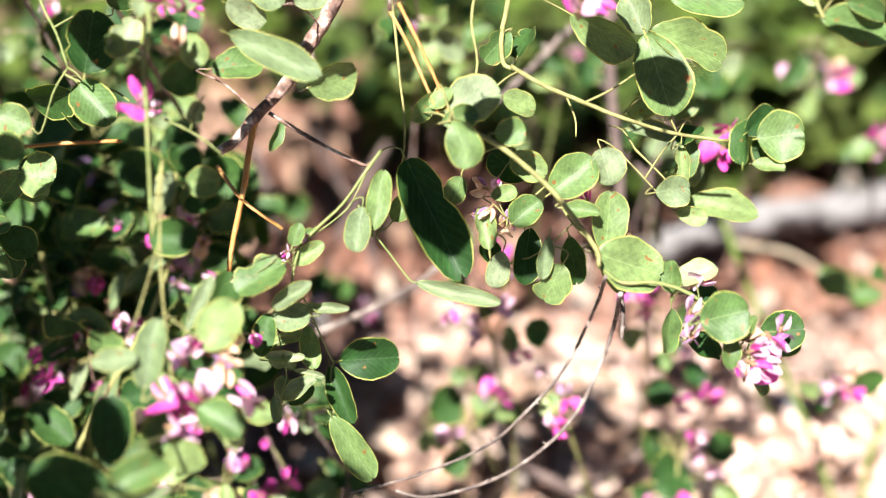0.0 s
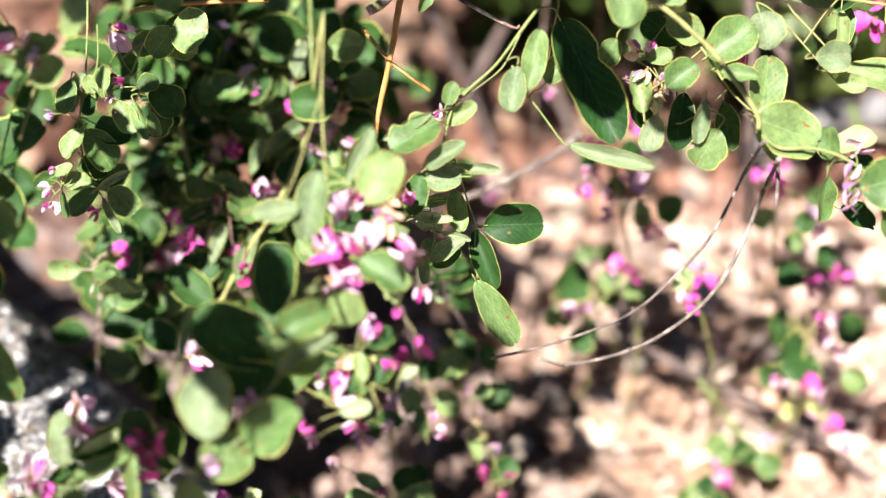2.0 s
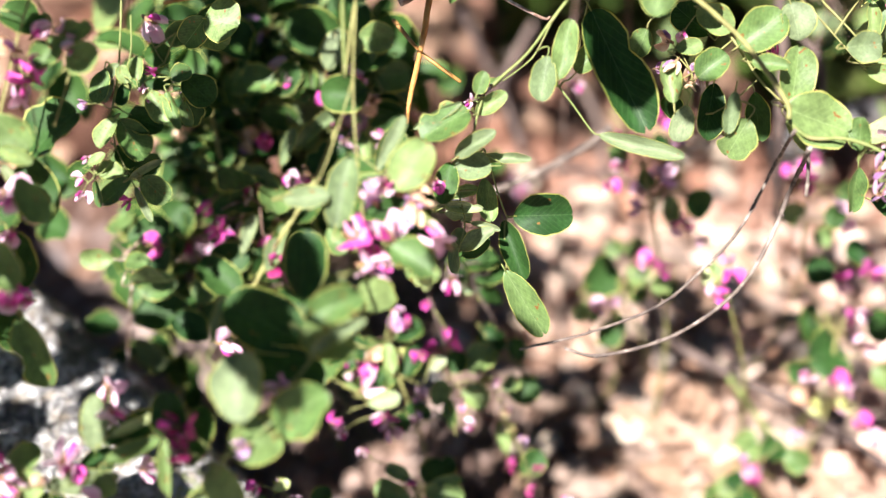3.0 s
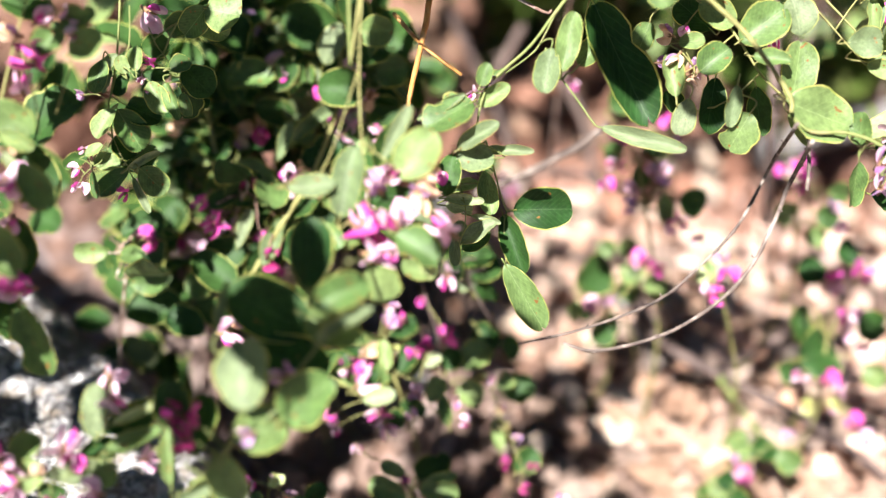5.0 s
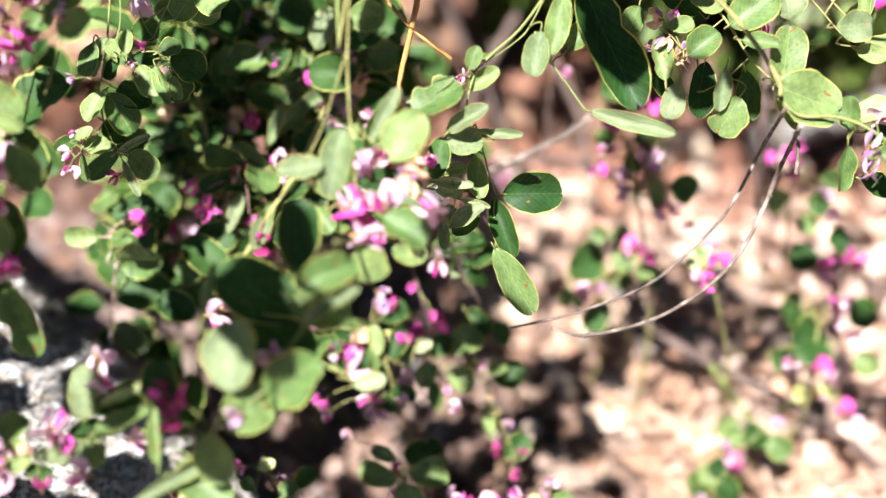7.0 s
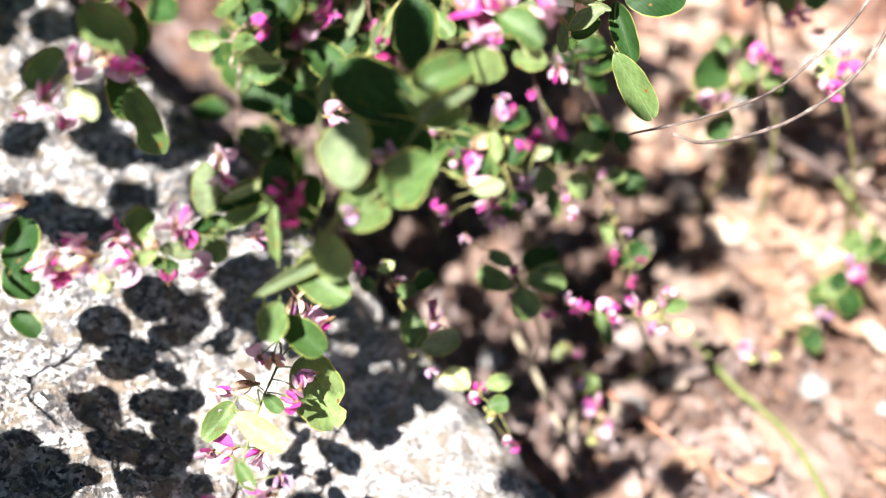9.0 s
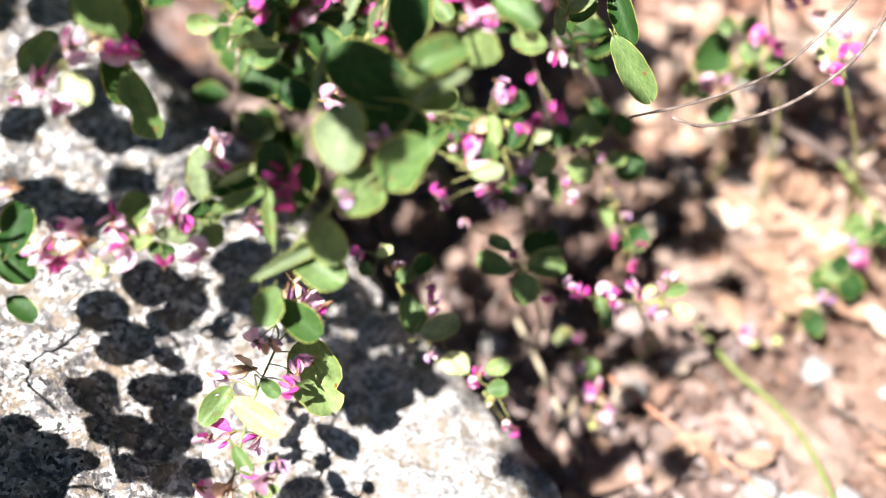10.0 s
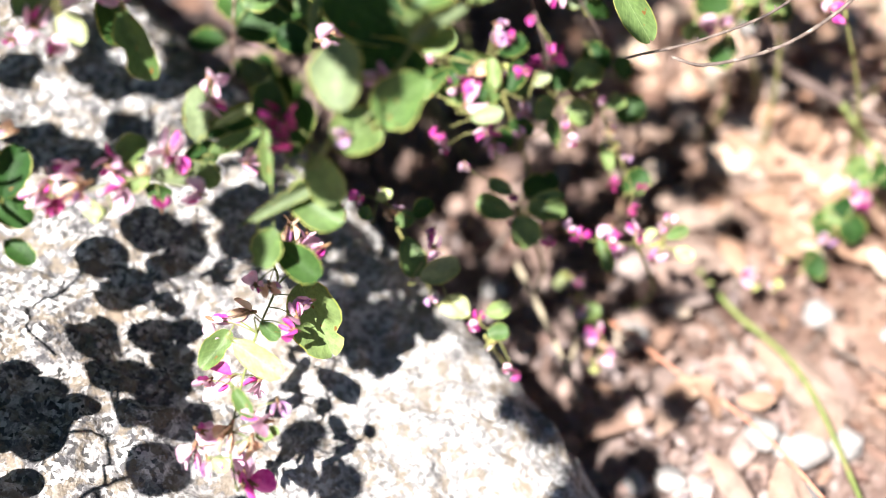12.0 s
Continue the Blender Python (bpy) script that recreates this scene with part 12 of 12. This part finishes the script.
unseen_shade_crown.leaf('u', (0.0363, 0.2003, 0.2979), (0.0251, 0.2021, 0.2959), 0.0098, (-0.32, -0.39, 1.17))
unseen_shade_crown.leaf('u', (0.0378, 0.2049, 0.2965), (0.0466, 0.1983, 0.2953), 0.0094, (0.07, -0.41, 0.73))
unseen_shade_crown.leaf('u', (-0.0444, 0.274, 0.2638), (-0.0376, 0.2634, 0.26), 0.0111, (-0.11, 0.14, 0.97))
unseen_shade_crown.leaf('u', (-0.0321, 0.2436, 0.2806), (-0.0201, 0.237, 0.2802), 0.0116, (-0.46, -0.65, 1.11))
unseen_shade_crown.leaf('u', (-0.0479, 0.2885, 0.2494), (-0.0351, 0.2869, 0.2518), 0.0112, (-0.29, -0.31, 0.60))
unseen_shade_crown.leaf('u', (0.0728, 0.2593, 0.2671), (0.0846, 0.2547, 0.2677), 0.0108, (-0.31, -0.58, 0.95))
unseen_shade_crown.leaf('u', (0.0703, 0.2775, 0.2602), (0.0735, 0.2651, 0.2546), 0.0118, (-0.50, -0.72, 1.10))
unseen_shade_crown.leaf('u', (-0.1203, 0.2282, 0.2056), (-0.1107, 0.2202, 0.2038), 0.0107, (-0.44, -0.59, 0.94))
unseen_shade_crown.leaf('u', (-0.058, 0.1299, 0.3094), (-0.05, 0.1221, 0.3074), 0.0097, (-0.09, -0.76, 0.88))
unseen_shade_crown.leaf('u', (-0.0552, 0.1234, 0.2908), (-0.0622, 0.1322, 0.2936), 0.0099, (-0.37, -0.72, 0.86))
unseen_shade_crown.leaf('u', (-0.0846, 0.1494, 0.253), (-0.0834, 0.138, 0.2474), 0.0109, (-0.08, -0.47, 0.84))
unseen_shade_crown.leaf('u', (-0.0813, 0.1404, 0.2367), (-0.0905, 0.1352, 0.2317), 0.0099, (-0.48, -0.53, 1.09))
unseen_shade_crown.leaf('u', (-0.1062, 0.1808, 0.2004), (-0.1112, 0.1708, 0.194), 0.0110, (-0.35, -0.37, 0.78))
unseen_shade_crown.leaf('u', (-0.1011, 0.1625, 0.1928), (-0.1113, 0.1691, 0.1936), 0.0103, (-0.33, -0.72, 0.50))
unseen_shade_crown.leaf('u', (-0.1067, 0.1737, 0.2041), (-0.1065, 0.1617, 0.1979), 0.0116, (-0.09, -0.11, 0.41))
unseen_shade_crown.leaf('u', (-0.1053, 0.1441, 0.1609), (-0.1131, 0.1359, 0.1547), 0.0110, (-0.04, -0.46, 0.78))
unseen_shade_crown.leaf('u', (-0.1121, 0.1323, 0.1634), (-0.1011, 0.1245, 0.1622), 0.0115, (-0.14, -0.35, 1.09))
unseen_shade_crown.leaf('u', (-0.1279, 0.1504, 0.1213), (-0.1319, 0.1606, 0.1257), 0.0100, (-0.30, -0.45, 0.58))
unseen_shade_crown.leaf('u', (-0.1228, 0.1459, 0.1256), (-0.133, 0.1409, 0.1204), 0.0107, (-0.16, -0.71, 0.70))
unseen_shade_crown.leaf('u', (-0.1065, 0.1288, 0.1489), (-0.1051, 0.1172, 0.1431), 0.0111, (-0.29, -0.38, 0.89))
unseen_shade_crown.leaf('u', (-0.0805, 0.1265, 0.2231), (-0.0913, 0.1231, 0.2185), 0.0103, (-0.02, -0.54, 1.01))
unseen_shade_crown.leaf('u', (-0.0961, 0.1073, 0.1954), (-0.0851, 0.1081, 0.1986), 0.0099, (-0.25, -0.65, 0.56))
unseen_shade_crown.leaf('u', (-0.0883, 0.0929, 0.1977), (-0.0771, 0.0937, 0.2009), 0.0099, (-0.18, -0.21, 0.48))
unseen_shade_crown.leaf('u', (-0.0892, 0.1305, 0.2371), (-0.0834, 0.1389, 0.2429), 0.0100, (-0.27, -0.37, 0.64))
unseen_shade_crown.leaf('u', (-0.0924, 0.1635, 0.2541), (-0.0794, 0.1585, 0.2549), 0.0118, (-0.26, -0.57, 0.75))
unseen_shade_crown.leaf('u', (-0.0867, 0.1513, 0.2534), (-0.0769, 0.1551, 0.2578), 0.0098, (-0.32, -0.67, 0.83))
unseen_shade_crown.leaf('u', (-0.0575, 0.1045, 0.3036), (-0.0467, 0.1081, 0.3082), 0.0105, (-0.00, -0.34, 0.85))
unseen_shade_crown.leaf('u', (-0.0512, 0.0941, 0.3227), (-0.0378, 0.0939, 0.3261), 0.0118, (-0.09, -0.51, 1.07))
unseen_shade_crown.leaf('u', (-0.0233, 0.141, 0.312), (-0.0321, 0.1498, 0.3144), 0.0107, (-0.24, -0.12, 0.58))
unseen_shade_crown.leaf('u', (-0.0291, 0.1247, 0.3275), (-0.0187, 0.1207, 0.3281), 0.0094, (-0.25, -0.25, 0.68))
unseen_shade_crown.leaf('u', (-0.0646, 0.0774, 0.2682), (-0.0562, 0.0858, 0.2748), 0.0116, (0.07, -0.54, 0.76))
unseen_shade_crown.leaf('u', (-0.0449, 0.0811, 0.313), (-0.0529, 0.0901, 0.3156), 0.0105, (-0.69, -0.44, 0.61))
unseen_shade_crown.leaf('u', (-0.0448, 0.0816, 0.2967), (-0.0544, 0.0758, 0.2911), 0.0106, (0.53, -0.73, 1.35))
unseen_shade_crown.leaf('u', (-0.037, 0.0588, 0.3121), (-0.0398, 0.0694, 0.3169), 0.0102, (-0.10, -0.68, 0.86))
unseen_shade_crown.leaf('u', (-0.1073, 0.1602, 0.1538), (-0.1147, 0.1548, 0.1490), 0.0083, (-0.57, -0.42, 0.85))
unseen_shade_crown.leaf('u', (-0.1029, 0.1544, 0.1596), (-0.1114, 0.1560, 0.1583), 0.0070, (-0.48, -0.56, 0.89))
unseen_shade_crown.leaf('u', (-0.1037, 0.1493, 0.1567), (-0.1125, 0.1489, 0.1542), 0.0074, (-0.21, -0.23, 0.74))
unseen_shade_crown.leaf('u', (-0.1041, 0.1428, 0.1444), (-0.1116, 0.1374, 0.1397), 0.0083, (-0.57, -0.42, 0.85))
unseen_shade_crown.leaf('u', (-0.1121, 0.1487, 0.1246), (-0.1206, 0.1503, 0.1233), 0.0070, (-0.48, -0.56, 0.89))
unseen_shade_crown.leaf('u', (-0.1165, 0.1368, 0.1099), (-0.1254, 0.1364, 0.1075), 0.0074, (-0.21, -0.23, 0.74))
unseen_shade_crown.leaf('u', (-0.0726, 0.1317, 0.2522), (-0.0718, 0.1407, 0.2571), 0.0087, (-0.05, -0.44, 1.43))
unseen_shade_crown.leaf('u', (-0.1285, 0.2359, 0.1787), (-0.1271, 0.2459, 0.1842), 0.0098, (-0.18, -0.35, 1.13))
unseen_shade_crown.leaf('u', (-0.0752, 0.2704, 0.2250), (-0.0666, 0.2757, 0.2299), 0.0095, (-0.21, -0.33, 0.78))
grow(unseen_shade_crown)

# unseen leaves added out of view to shade single leaves below
shade_crown = Branch(clover_left, "green")
shade_crown.stem(0.0006, 0.0004, (-0.055, 0.1216, 0.3057), (-0.0564, 0.124, 0.3024), (-0.059, 0.1229, 0.2845), (-0.0597, 0.104, 0.2964), (-0.062, 0.0954, 0.301))
shade_crown.stem(0.0006, 0.0004, (-0.0344, 0.1928, 0.3023), (-0.0367, 0.1765, 0.2978))
shade_crown.stem(0.0006, 0.0004, (0.0708, 0.2301, 0.29), (0.0739, 0.2382, 0.279))
shade_crown.stem(0.0006, 0.0004, (0.1156, 0.2365, 0.2837), (0.1187, 0.2446, 0.2728))
shade_crown.stem(0.0006, 0.0004, (-0.0769, 0.0919, 0.2836), (-0.0738, 0.1, 0.2726))
shade_crown.stem(0.0006, 0.0004, (-0.0822, 0.2229, 0.2569), (-0.0911, 0.2278, 0.2493))
shade_crown.stem(0.0006, 0.0004, (-0.0831, 0.1926, 0.2531), (-0.0892, 0.1903, 0.2356))
shade_crown.leaf('d', (-0.0849, 0.1939, 0.2403), (-0.0934, 0.1866, 0.2308), 0.0134, (-0.34, -0.57, 0.75))
shade_crown.leaf('u', (-0.0871, 0.2224, 0.253), (-0.0772, 0.2235, 0.2608), 0.0116, (-0.42, -0.66, 0.62))
shade_crown.leaf('u', (-0.0683, 0.0966, 0.3005), (-0.0558, 0.0943, 0.3014), 0.0116, (-0.15, -0.53, 0.84))
shade_crown.leaf('u', (-0.0601, 0.11, 0.3007), (-0.0594, 0.098, 0.292), 0.0136, (-0.43, -0.55, 0.72))
shade_crown.leaf('u', (0.11, 0.2474, 0.2714), (0.1274, 0.2418, 0.2741), 0.0170, (-0.3, -0.52, 0.8))
shade_crown.leaf('u', (0.0026, 0.2251, 0.3213), (0.0128, 0.2092, 0.3099), 0.0125, (-0.36, -0.43, 0.68))
shade_crown.leaf('u', (0.0077, 0.2127, 0.313), (0.0179, 0.1968, 0.3017), 0.0125, (-0.33, -0.64, 1.02))
grow(shade_crown)
